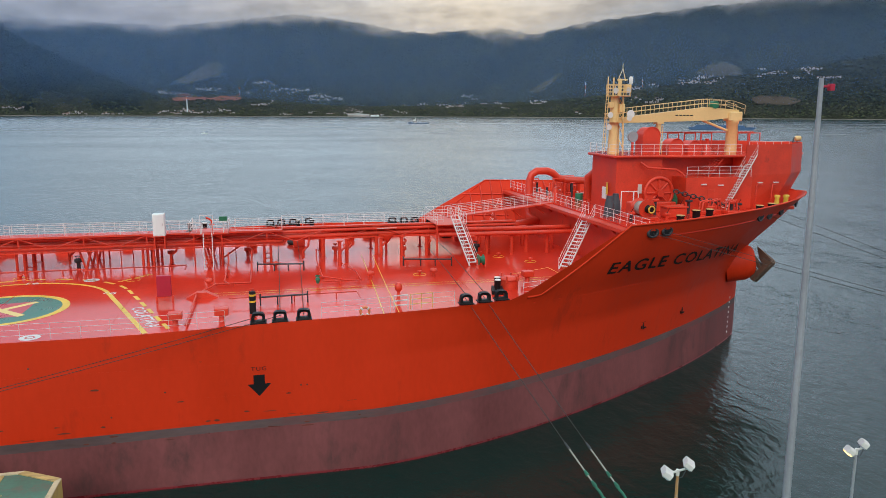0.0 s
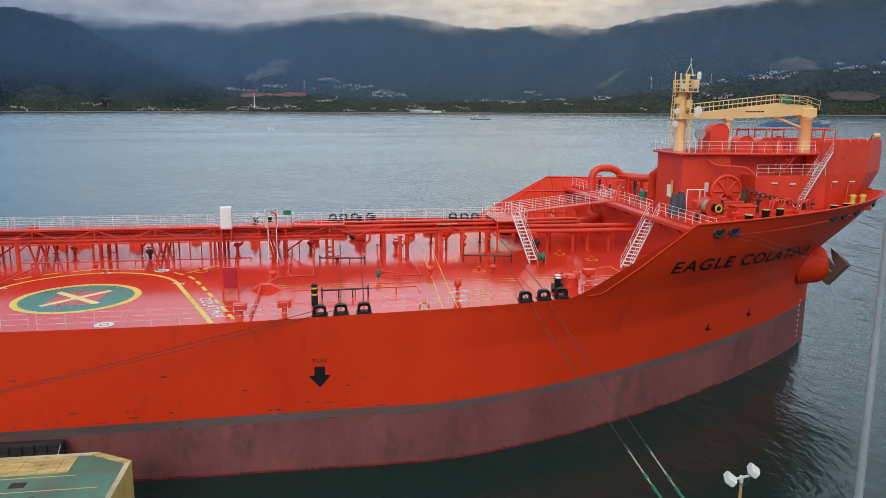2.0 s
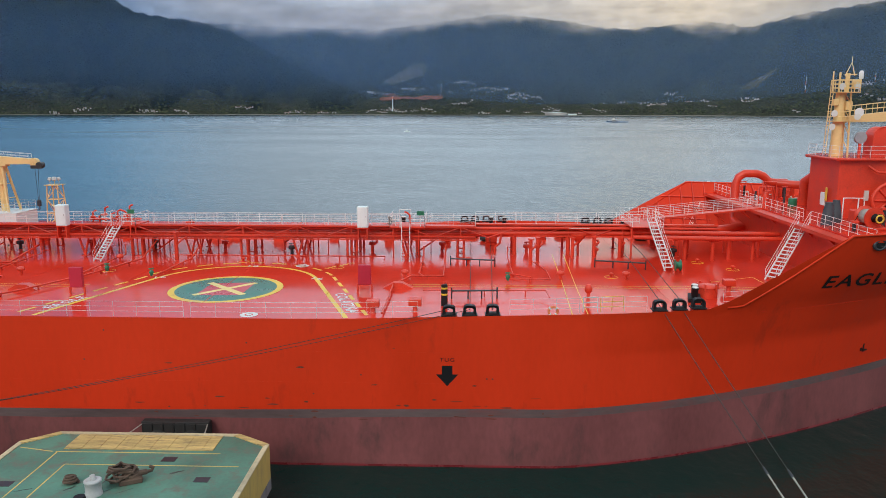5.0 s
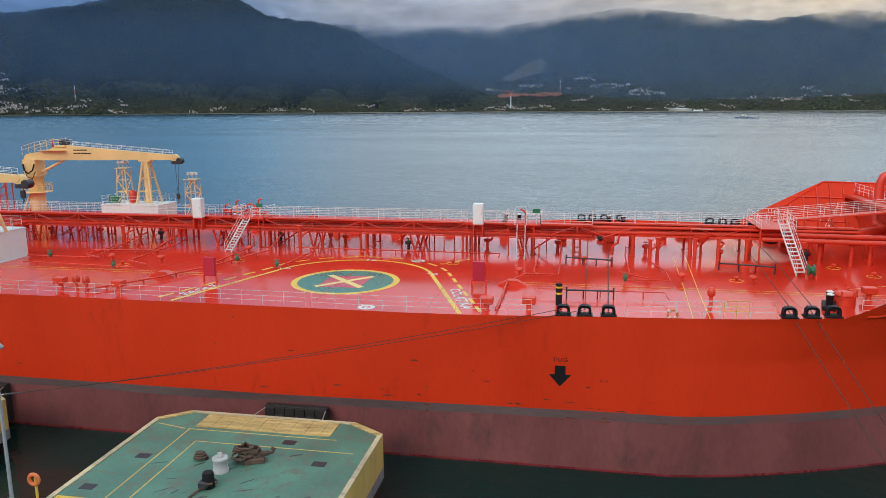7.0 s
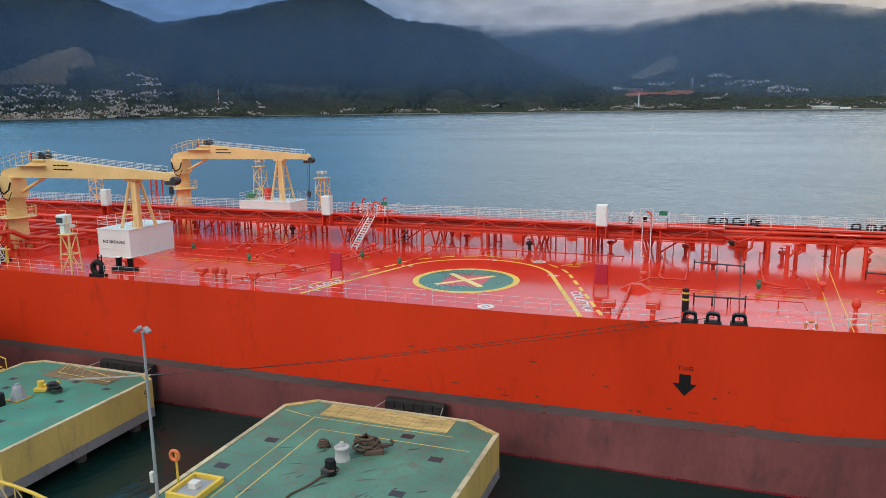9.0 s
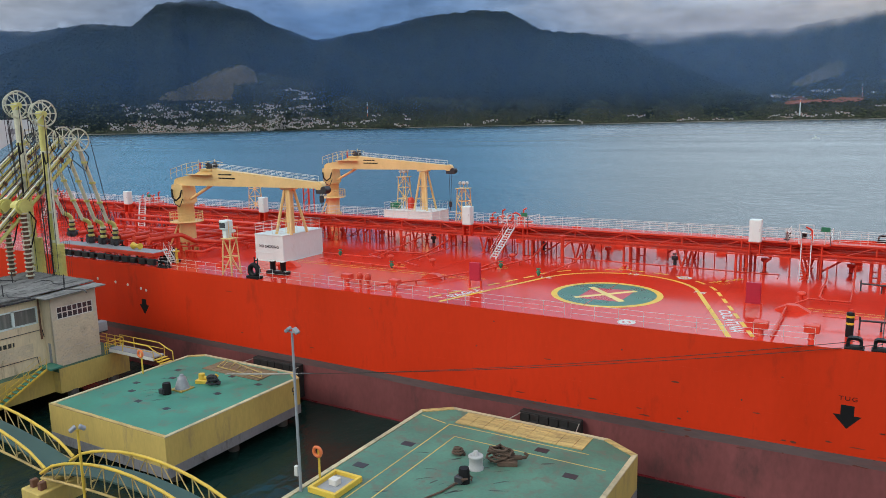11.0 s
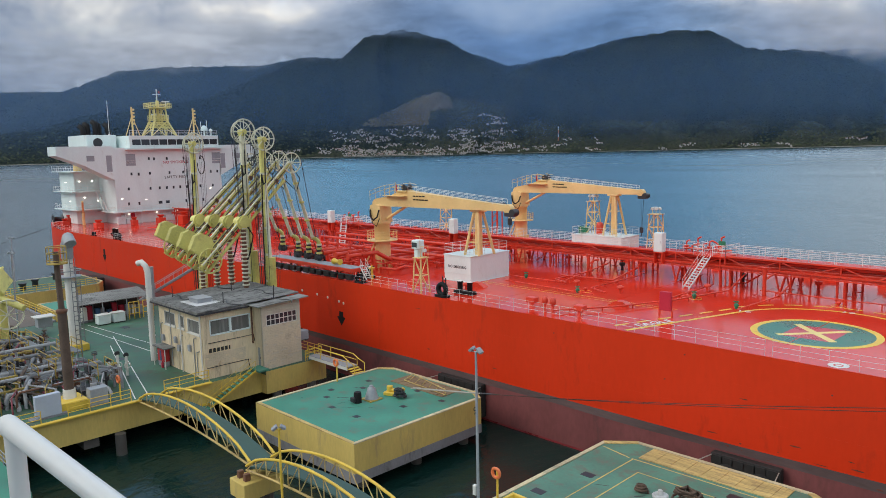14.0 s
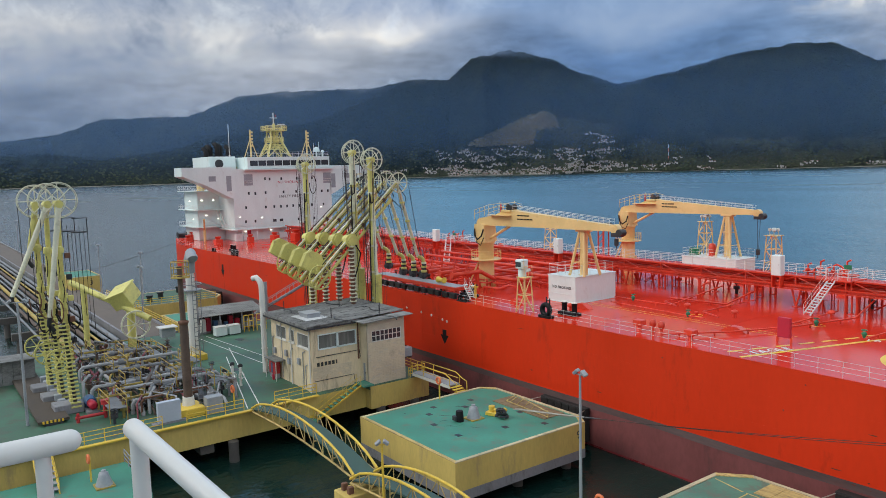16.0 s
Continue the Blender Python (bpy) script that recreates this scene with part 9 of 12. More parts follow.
part("post", Mesh().lathe([(0.5, 0), (0.4, 0.9)], (0, 0, 0), 12), M_BLACK, gd)
for x, y in ((-129, 33.5), (-131.5, 36), (-136, 40.5), (-134, 42.5)):
    q = thing("quay_bollard", "dark bollard on the far dolphin", "bollard", (x, y, ZP), "far bollards")
    part("post", Mesh().lathe([(0.5, 0), (0.45, 0.8), (0.6, 0.9), (0.6, 1.1)], (0, 0, 0), 12), M_DARK, q)
railing("thin yellow railing along the far dolphin", [(-125.3, 29, ZP), (-125.3, 43.5, ZP)], material=M_YSTEEL, step=1.8, r=0.04)
railing("thin grey railing on the far dolphin", [(-126, 28.7, ZP), (-139, 28.7, ZP)], material=M_PALE, step=2.2, r=0.04)


# lamp posts
def lamp(x, y, z0, h, r=0.09, material=M_GREY, group="twin lamps", lean=0.0, turn=0.0, width=0.42, lit=False):
    l = thing("lamp_post", "grey twin-headed floodlight post" if material is M_GREY else "yellow twin-headed floodlight post", "lamp post", (x, y, z0), group, turn)
    part("pole", Mesh().tube(((0, 0, 0), (lean, 0, h)), r, 10, r * 0.7), material, l)
    part("cross_arm", Mesh().tube(((lean - width * 0.7, 0, h), (lean + width * 0.7, 0, h)), 0.04, 6), material, l)
    for s in (-1, 1):
        hd_ = part("lamp_head", Mesh().box(-0.2, 0.2, -0.15, 0.15, -0.08, 0.08, 0.03, m=pose(lean + s * (width * 0.7), 0, h + 0.12, 10, s * 38, 0)), M_GREY, l)
        part("lens", Mesh().box(-0.17, 0.17, -0.12, 0.12, -0.1, -0.078, m=pose(lean + s * (width * 0.7), 0, h + 0.12, 10, s * 38, 0)), M_LAMPGLASS, hd_, "pale lamp glass")
    return l


la = lamp(-27.3, 29.25, ZP, 9.35, 0.095, lean=0.0)
part("switch_box", Mesh().box(-0.35, -0.1, -0.12, 0.12, 0.9, 1.5, 0.03), M_PALE, la)
for x, h, m_, w, lit in ((18.04, 5.15, M_RUSTY, 0.62, -1), (27.85, 5.15, M_GREY, 0.48, 0)):
    l4 = thing("lamp_post", "pale twin floodlight on a rusty pole" if lit < 0 else "grey twin floodlight with one lamp lit orange", "lamp post", (x, 28.5, 3.0), "twin lamps", 14)
    part("pole", Mesh().tube(((0, 0, 0), (0, 0, h)), 0.09, 10, 0.065), m_, l4)
    part("cross_arm", Mesh().box(-w, w, -0.05, 0.05, h - 0.02, h + 0.07, 0.02).tube(((0, 0, h - 0.2), (0, 0, h + 0.1)), 0.085, 8), M_PALE, l4)
    part("cable", Mesh().tube(((0, -0.08, h - 0.3), (0.2, -0.1, h - 0.28), (0.42, -0.08, h - 0.05), (0.5, 0, h + 0.15)), 0.02, 5), M_DARK, l4)
    k_ = w / 0.62
    for q, s_ in enumerate((-1, 1)):
        m4 = pose(s_ * (w + 0.05), 0.0, h + (0.1 if s_ < 0 else 0.24), 34, 0, 52 if s_ < 0 else 48)
        case = Mesh()
        pr = [(-0.36 * k_, -0.12), (0.36 * k_, -0.16), (0.36 * k_, 0.10), (0.22 * k_, 0.17), (-0.28 * k_, 0.17), (-0.36 * k_, 0.10)]
        case.slab(pr, -0.21 * k_, 0.21 * k_, m=m4)
        hd_ = part("lamp_head", case, M_PALE, l4, "pale box floodlight")
        part("lens", Mesh().box(-0.31 * k_, 0.31 * k_, -0.17 * k_, 0.17 * k_, -0.185, -0.15, m=m4), M_SODIUM if q == lit else M_LAMPGLASS, hd_, "glowing orange lamp glass" if q == lit else "pale lamp glass")
        part("yoke", Mesh().tube(((s_ * (w - 0.05), 0, h + 0.03), (s_ * (w + 0.02), 0, h + 0.12)), 0.05, 6), M_GREY, hd_)
lamp(-37.8, 22.9, -1.5, 9.46, 0.1, M_YSTEEL, turn=60, width=0.36)
for x, y in ((-27.3, 30.9), (-53.0, 38.4)):
    lp_ = thing("lifebuoy_post", "orange lifebuoy on a yellow post", "lifebuoy", (x, y, ZP), "lifebuoy posts")
    part("post", Mesh().tube(((0, 0, 0), (0, 0, 1.9)), 0.07, 7), M_YSTEEL, lp_)
    part("lifebuoy", Mesh().ring((0, -0.1, 1.75), 0.28, 0.1, 18, 6, "y", m=pose(0, 0, 0, 0, 0, 0)), M_ORANGE, lp_)
tp = thing("tall_mast", "tall tapering grey steel mast", "mast", (20.3, 24.0, 3.0))
part("pole", Mesh().tube(((0, 0, 0), (-0.1, 0, 12), (-0.25, 0, 22.8)), 0.19, 14, 0.085), M_GREY, tp)
part("lamp_bracket", Mesh().tube(((-0.25, 0, 22.5), (0.2, 0, 22.5)), 0.04, 5).box(0.1, 0.3, -0.1, 0.1, 22.35, 22.6, 0.02), M_REDDARK, tp)

# main platform
PL = [(-100, -14), (-61.6, -14), (-61.6, 35.7), (-60.65, 35.7), (-60.65, 42.6), (-100, 42.6)]
pf = thing("jetty_platform", "green-decked yellow-edged concrete jetty platform", "jetty", (0, 0, 0))
part("deck", Mesh().prism(grown(PL, -0.02), ZP - 0.35, ZP), M_PIERD, pf, "worn green deck")
part("edge_wall", Mesh().prism(PL, 1.75, ZP - 0.03), M_PIERY, pf, "yellow edge beam")
for x in [-97 + 6.0 * i for i in range(7)]:
    for y in (-10, -2, 6, 14, 22, 30, 37, 41):
        part("pile", Mesh().tube(((x, y, -3), (x, y, 1.8)), 0.45, 10), M_PILE, pf)
for y in (-4, 8, 20, 30):
    part("cross_head", Mesh().box(-99, -61.9, y - 0.6, y + 0.6, 0.9, 1.75), M_PILE, pf)
kb = Mesh().box(-61.62, -61.2, -14, 24.0, ZP - 0.02, ZP + 0.09)
part("kerb", kb, M_YSTEEL, pf)
part("kerb", Mesh().box(-61.62, -61.2, 26.2, 30.5, ZP - 0.02, ZP + 0.09), M_YSTEEL, pf)
for a, b, w in (((-86.5, 31.3), (-62.0, 25.0), 0.1), ((-82.3, 29.4), (-62.2, 23.9), 0.1), ((-95, 31.4), (-72, 33.6), 0.1), ((-95, 30.2), (-74, 31.6), 0.1)):
    pier_line(a, b, w, pf, M_WLINE)
for x, y in ((-84, 14), (-78, 15.0), (-70, 14.4), (-90, 34), (-76, 28)):
    part("drain_plate", Mesh().box(x - 0.6, x + 0.6, y - 0.4, y + 0.4, ZP - 0.05, ZP + 0.012), M_DARK, pf)
railing("yellow railing along the platform edge", [(-61.8, 6, ZP), (-61.8, 16.4, ZP)], material=M_YSTEEL, step=1.5, r=0.035)
railing("yellow railing along the platform edge", [(-61.8, 18.4, ZP), (-61.8, 23.4, ZP)], material=M_YSTEEL, step=1.5, r=0.035)
railing("yellow railing along the platform edge", [(-62.0, 26.4, ZP), (-62.0, 30.6, ZP)], material=M_YSTEEL, step=1.5, r=0.035)
railing("yellow railing along the platform edge", [(-61.8, -12, ZP), (-61.8, 5, ZP)], material=M_YSTEEL, step=1.5, r=0.035)
# trestle road with its pipes
ts = thing("trestle_road", "long brown concrete trestle road leaving the jetty", "trestle", (0, 0, 0))
part("roadway", Mesh().box(-320, -99.9, 23.5, 29.0, 3.2, ZP + 0.02), mat("worn_brown_roadway", (0.14, 0.115, 0.095), 0.85, var=0.25, bump=0.2, second=(0.09, 0.08, 0.07), amount=0.3), ts)
part("edge_beam", Mesh().box(-320, -99.9, 29.0, 29.3, 3.0, ZP + 0.25), M_CONC, ts)
part("edge_beam", Mesh().box(-320, -99.9, 23.2, 23.5, 3.0, ZP + 0.25), M_CONC, ts)
for x in [-315 + 15 * i for i in range(15)]:
    part("bent", Mesh().box(x - 0.5, x + 0.5, 12, 29, 2.2, 3.2), M_PILE, ts)
    for y in (13, 20, 28):
        part("pile", Mesh().tube(((x, y, -3), (x, y, 2.3)), 0.45, 9), M_PILE, ts)
for i in range(9):
    y = 14.0 + 0.95 * i
    tpz = thing("trestle_pipe", "long weathered pipeline along the trestle", "pipeline", (-99, y, ZP), "trestle pipelines")
    part("pipe", Mesh().tube(((-215, 0, 0.2), (0, 0, 0.2)), (0.16, 0.24, 0.3)[i % 3], 8), (M_PIPEG, M_PIPEB, M_DULLY, M_PIPEG)[i % 4], tpz)
railing("yellow railing along the trestle", [(-100, 29.15, ZP + 0.25), (-140, 29.15, ZP + 0.25)], material=M_YSTEEL, step=2.5, r=0.04)
rb_ = thing("road_sign_box", "small white canopy box beside the roadway", "booth", (-94.5, 26.4, ZP))
part("box", Mesh().box(-0.6, 0.6, -0.8, 0.8, 0.8, 2.0, 0.03), M_GREY, rb_)
part("canopy", Mesh().box(-0.9, 0.9, -1.1, 1.1, 2.0, 2.12), M_PALE, rb_)
for s in (-0.5, 0.5):
    part("leg", Mesh().tube(((s, 0, 0), (s, 0, 0.9)), 0.05, 5), M_GREY, rb_)


# ---- control building ----
def brick_material():
    m = mat("painted_brick_wall", (0.58, 0.51, 0.40), 0.85, var=0.15, bump=0.0, second=(0.27, 0.23, 0.17), amount=0.2)
    t = m.node_tree
    p = t.nodes["Principled BSDF"]
    geo = t.nodes.new("ShaderNodeNewGeometry")
    sp_ = t.nodes.new("ShaderNodeSeparateXYZ")
    cb_ = t.nodes.new("ShaderNodeCombineXYZ")
    ad = t.nodes.new("ShaderNodeMath"); ad.operation = "ADD"
    t.links.new(geo.outputs["Position"], sp_.inputs[0])
    t.links.new(sp_.outputs[0], ad.inputs[0]); t.links.new(sp_.outputs[1], ad.inputs[1])
    t.links.new(ad.outputs[0], cb_.inputs[0]); t.links.new(sp_.outputs[2], cb_.inputs[1])
    br_ = t.nodes.new("ShaderNodeTexBrick")
    br_.inputs["Scale"].default_value = 1.0
    br_.inputs["Brick Width"].default_value, br_.inputs["Row Height"].default_value, br_.inputs["Mortar Size"].default_value = 0.4, 0.16, 0.018
    t.links.new(cb_.outputs[0], br_.inputs["Vector"])
    b = t.nodes.new("ShaderNodeBump")
    b.inputs["Strength"].default_value, b.inputs["Distance"].default_value = 0.9, 0.03
    b.invert = True
    t.links.new(br_.outputs["Fac"], b.inputs["Height"]); t.links.new(b.outputs[0], p.inputs["Normal"])
    return m


M_BRICKWALL = brick_material()


def wall_with(mesh_name, axis, at, a0, a1, z0, z1, holes, parent, material, thick=0.25, sign=1):
    """Wall in a plane of x or y with rectangular openings."""
    cuts_a = sorted({a0, a1, *[v for h in holes for v in h[:2]]})
    cuts_z = sorted({z0, z1, *[v for h in holes for v in h[2:]]})
    m = Mesh()
    lo, hi = (at - thick, at) if sign > 0 else (at, at + thick)
    for i in range(len(cuts_a) - 1):
        for j in range(len(cuts_z) - 1):
            ca, cz = (cuts_a[i] + cuts_a[i + 1]) / 2, (cuts_z[j] + cuts_z[j + 1]) / 2
            if any(h[0] < ca < h[1] and h[2] < cz < h[3] for h in holes):
                continue
            if axis == "x":
                m.box(lo, hi, cuts_a[i], cuts_a[i + 1], cuts_z[j], cuts_z[j + 1])
            else:
                m.box(cuts_a[i], cuts_a[i + 1], lo, hi, cuts_z[j], cuts_z[j + 1])
    return part(mesh_name, m.weld(), material, parent)


# curtains and reflected brightness are both put into the pane colour
M_PANE = mat("pale_curtained_glass", (0.16, 0.165, 0.155), 0.15, var=0.4, scale=2.5, bump=0.0, second=(0.30, 0.30, 0.28), amount=0.35, stretch=(1, 3, 0.2))
cbd = thing("control_building", "two-storey beige jetty control building with stained walls", "building", (0, 0, 0))
BT = 10.35
hl = [(-70.3, -68.0, 8.15, 9.5), (-67.3, -66.1, 8.2, 9.5), (-65.4, -63.0, 8.1, 9.45)]
wall_with("wall", "y", 30.50, -71.60, -62.50, ZP, BT, hl, cbd, M_WALL, sign=-1)
hf = [(31.2, 35.4, 8.0, 9.5), (30.95, 33.2, 6.4, 6.8)]
wall_with("wall", "x", -62.50, 30.75, 36.12, ZP, BT, hf, cbd, M_WALL)
wall_with("wall", "y", 35.83, -62.50, -61.25, ZP - 0.02, BT, [(-62.21, -61.68, ZP, ZP + 2.1)], cbd, M_WALL, sign=-1)
wall_with("wall", "x", -61.10, 35.83, 40.10, ZP - 0.02, BT - 0.1, [(36.3, 39.7, 8.2, 9.3)], cbd, M_BRICKWALL)
wall_with("wall", "y", 40.10, -71.60, -61.25, ZP, BT, [], cbd, M_WALL)
wall_with("wall", "x", -71.60, 30.79, 39.81, ZP, BT, [], cbd, M_WALL, sign=-1)
# worn brick facing, some bricks proud, some fallen out
random.seed(77)
facing = Mesh()
for row in range(27):
    z = ZP + 0.05 + 0.165 * row
    y = 35.89 - (0.2 if row % 2 else 0.0)
    while y < 40.04:
        a, b = max(y, 35.85), min(y + 0.385, 40.08)
        if b - a > 0.06 and z < 8.05 and random.random() > 0.05 + 0.10 * (row < 16):
            facing.box(-61.10, -61.08 + random.uniform(-0.012, 0.03), a, b, z, z + 0.148)
        y += 0.4
part("brick_facing", facing, M_BRICK, cbd, "worn beige brick facing")["kind"] = "stuff"
facing = Mesh()
for row in range(7):
    z = 5.2 + 0.165 * row
    y = 30.62 - (0.2 if row % 2 else 0.0)
    while y < 34.66:
        a, b = max(y, 30.56), min(y + 0.385, 34.72)
        if b - a > 0.06 and random.random() > 0.04:
            facing.box(-62.50, -62.48 + random.uniform(0, 0.025), a, b, z, z + 0.148)
        y += 0.4
part("brick_facing", facing, M_BRICK, cbd, "worn beige brick facing")["kind"] = "stuff"
part("floor_slab", Mesh().box(-71.34, -62.76, 30.85, 39.75, 7.0, 7.2), M_CONC, cbd)
for a0, a1, z0, z1 in hl:
    w = part("window", Mesh().box(a0 + 0.05, a1 - 0.05, 30.62, 30.65, z0 + 0.05, z1 - 0.05), M_PANE, cbd)
    part("window_frame", Mesh().box(a0, a1, 30.46, 30.68, z0, z0 + 0.07).box(a0, a1, 30.46, 30.68, z1 - 0.07, z1).box(a0, a0 + 0.07, 30.46, 30.68, z0, z1).box(a1 - 0.07, a1, 30.46, 30.68, z0, z1), M_PALE, w)
    part("window_sill", Mesh().box(a0 - 0.1, a1 + 0.1, 30.36, 30.62, z0 - 0.08, z0), M_PALE, w)
for a0, a1 in ((31.2, 33.3), (33.3, 35.4)):
    w = part("window", Mesh().box(-62.63, -62.60, a0 + 0.05, a1 - 0.05, 8.05, 9.45), M_PANE, cbd)
    part("window_frame", Mesh().box(-62.65, -62.47, a0, a1, 7.98, 8.11).box(-62.65, -62.47, a0, a1, 9.38, 9.5).box(-62.65, -62.47, a0, a0 + 0.11, 8.0, 9.5).box(-62.65, -62.47, a1 - 0.11, a1, 8.0, 9.5), M_WHITE, w)
for i in range(5):
    part("curtain_fold", Mesh().tube(((-62.81, 33.43 + 0.28 * i, 8.05), (-62.81, 33.43 + 0.28 * i, 9.45)), 0.09, 6), M_GREY, cbd)
w = part("window", Mesh().box(-62.63, -62.60, 30.95, 33.2, 6.4, 6.8), M_GLASS, cbd)
for i in range(6):
    part("glazing_bar", Mesh().box(-62.60, -62.49, 30.95 + 0.4 * i, 31.02 + 0.4 * i, 6.4, 6.8), M_WALL, w)
w = part("window", Mesh().box(-61.21, -61.19, 36.3, 39.7, 8.2, 9.3), M_GLASS, cbd)
for i in range(8):
    part("glazing_bar", Mesh().box(-61.19, -61.11, 36.3 + 0.48 * i, 36.36 + 0.48 * i, 8.2, 9.3), M_PALE, w)
for z in (8.2, 8.73, 9.24):
    part("glazing_bar", Mesh().box(-61.19, -61.11, 36.3, 39.7, z, z + 0.06), M_PALE, w)
dr_ = part("door", Mesh().box(-62.21, -61.68, 35.91, 35.97, ZP, ZP + 2.1), M_GREY, cbd, "grey steel door")
part("handle", Mesh().tube(((-61.77, 35.86, 5.0), (-61.77, 35.86, 5.2)), 0.025, 5), M_DARK, dr_)
# corrugated roof sheets
for k in range(9):
    x0, x1 = -72.12 + 1.11 * k, -72.12 + 1.11 * (k + 1) + 0.06
    vs, fs, n = [], [], 14
    for i in range(n + 1):
        x = x0 + (x1 - x0) * i / n
        zc = 0.075 * math.sin(2 * math.pi * i / n * 3.5) + 0.012 * (k % 2)
        vs += [(x, 29.97, BT + 0.12 + zc), (x, 40.69, BT + 0.42 + zc), (x, 29.97, BT + 0.05 + zc), (x, 40.69, BT + 0.35 + zc)]
    for i in range(n):
        a = 4 * i
        fs += [(a, a + 4, a + 5, a + 1), (a + 2, a + 3, a + 7, a + 6), (a, a + 2, a + 6, a + 4), (a + 1, a + 5, a + 7, a + 3)]
    part("roof_sheet", Mesh().add(vs, fs), M_ROOF, cbd, "weathered corrugated roof sheet")
for k in range(2):
    x0, x1 = -62.27 + 0.85 * k, -62.27 + 0.85 * (k + 1) + 0.06
    part("roof_sheet", Mesh().add([(x0, 35.07, BT + 0.02), (x1, 35.07, BT), (x1, 40.80, BT + 0.2), (x0, 40.80, BT + 0.24), (x0, 35.07, BT - 0.06), (x1, 35.07, BT - 0.08), (x1, 40.80, BT + 0.12), (x0, 40.80, BT + 0.16)],
                                  [(0, 1, 2, 3), (7, 6, 5, 4), (0, 4, 5, 1), (1, 5, 6, 2), (2, 6, 7, 3), (3, 7, 4, 0)]), M_ROOF, cbd)
part("fascia", Mesh().box(-72.12, -62.15, 29.92, 29.99, BT - 0.1, BT + 0.1), M_ROOF, cbd)
part("fascia", Mesh().box(-62.24, -62.18, 29.97, 35.65, BT - 0.1, BT + 0.1), M_ROOF, cbd)
for x in (-62.68, -66.70):
    part("downpipe", Mesh().tube(((x, 30.38, ZP), (x, 30.38, BT)), 0.07, 7), M_PALE, cbd)
part("downpipe", Mesh().tube(((-62.44, 35.54, 6.5), (-62.44, 35.54, BT), (-62.44, 34.72, BT)), 0.09, 7), M_RUST, cbd)
for i in range(4):
    part("drain_stub", Mesh().box(-62.50, -62.43, 30.68 + 1.1 * i, 30.85 + 1.1 * i, 10.05, 10.3), M_WALL, cbd)
sk = thing("roof_lantern", "pale box skylight on the building roof", "skylight", (-66.2, 32.3, BT + 0.22))
part("box", Mesh().box(-0.9, 0.9, -0.7, 0.7, 0, 0.42, 0.04), M_GREY, sk)
part("lid", Mesh().box(-1.0, 1.0, -0.8, 0.8, 0.42, 0.5, 0.02), M_GREY, sk)
part("apron", Mesh().box(-1.5, 1.9, -1.3, 1.2, -0.02, 0.05), mat("pale_roof_patch", (0.55, 0.56, 0.56), 0.6), sk)
for x, z0, z1 in ((-68.98, ZP + 0.2, 9.8), (-66.96, ZP + 1.6, 7.4), (-64.25, ZP + 0.1, 7.6), (-63.73, ZP + 0.3, 6.4), (-71.25, ZP + 0.5, 8.0)):
    part("conduit", Mesh().tube(((x, 30.42, z0), (x, 30.42, z1), (x + 0.5, 30.42, z1 + 0.2)), 0.045, 6), M_GREY, cbd)
for x, z in ((-68.01, 6.9), (-67.40, 6.2), (-65.12, 6.6), (-70.73, 6.7)):
    part("junction_box", Mesh().box(x - 0.22, x + 0.22, 30.29, 30.50, z - 0.3, z + 0.3, 0.02), M_GREY, cbd)
for y0, y1, z in ((30.97, 35.65, 7.35), (30.73, 34.95, 5.05)):
    part("conduit", Mesh().tube(((-62.46, y0, z), (-62.46, y1, z), (-62.46, y1 + 0.1, z - 0.7)), 0.035, 6), M_DARK, cbd)
for i, (x, y) in enumerate(((-70.81, 31.67), (-68.62, 36.94), (-63.81, 33.43), (-63.02, 38.46), (-61.57, 37.53))):
    rp_ = thing("roof_cable", "dark cable and thin pipe lying over the roof sheets", "cable", (x, y, BT + 0.42), "roof cables")
    part("cable", Mesh().tube([(0.9 * k * (-1) ** i * 0.8, 0.35 * math.sin(k * 1.3 + i), 0.02 * (k % 2)) for k in range(6)], 0.05, 5), M_DARK, rp_)
    part("stub", Mesh().tube(((0, 0, -0.2), (0, 0, 0.9)), 0.05, 6), M_DARK, rp_)
# dark strips stand in for the shaded gap under the eaves
part("eaves_shade_strip", Mesh().box(-62.21, -62.09, 29.97, 35.18, BT - 0.22, BT - 0.08), M_DARK, cbd, "dark strip imitating shade under the eaves")
part("eaves_shade_strip", Mesh().box(-72.12, -62.21, 29.87, 30.01, BT - 0.24, BT - 0.1), M_DARK, cbd, "dark strip imitating shade under the eaves")
fcab = thing("fire_cabinet", "red fire cabinet under a small canopy by the wall", "cabinet", (-70.02, 30.07, ZP))
part("cabinet", Mesh().box(-0.9, 0.5, -0.3, 0.3, 0.5, 1.7, 0.03), mat("fire_red_paint", (0.5, 0.03, 0.03), 0.5), fcab)
part("blue_panel", Mesh().box(-0.35, 0.0, -0.33, -0.3, 0.6, 1.6), M_BLUE, fcab)
part("canopy", Mesh().box(-1.1, 1.6, -0.7, 0.6, 2.0, 2.1), M_ROOF, fcab)
for s in (-1.0, 1.5):
    part("post", Mesh().tube(((s, -0.6, 0), (s, -0.6, 2.0)), 0.05, 6), M_PALE, fcab)
part("shelf", Mesh().box(-0.9, 0.5, -0.25, 0.25, 0, 0.5), M_GREY, fcab)
ext = thing("fire_extinguisher", "small red fire extinguisher on the deck", "extinguisher", (-69.50, 29.6, ZP))
part("bottle", Mesh().lathe([(0.12, 0), (0.13, 0.05), (0.13, 0.5), (0.05, 0.6), (0.05, 0.68)], (0, 0, 0), 10), M_REDDARK, ext)
ch_ = thing("vent_pipe", "tall grey vent pipe with a bent head", "vent pipe", (-72.9, 30.2, ZP))
VR = 0.29
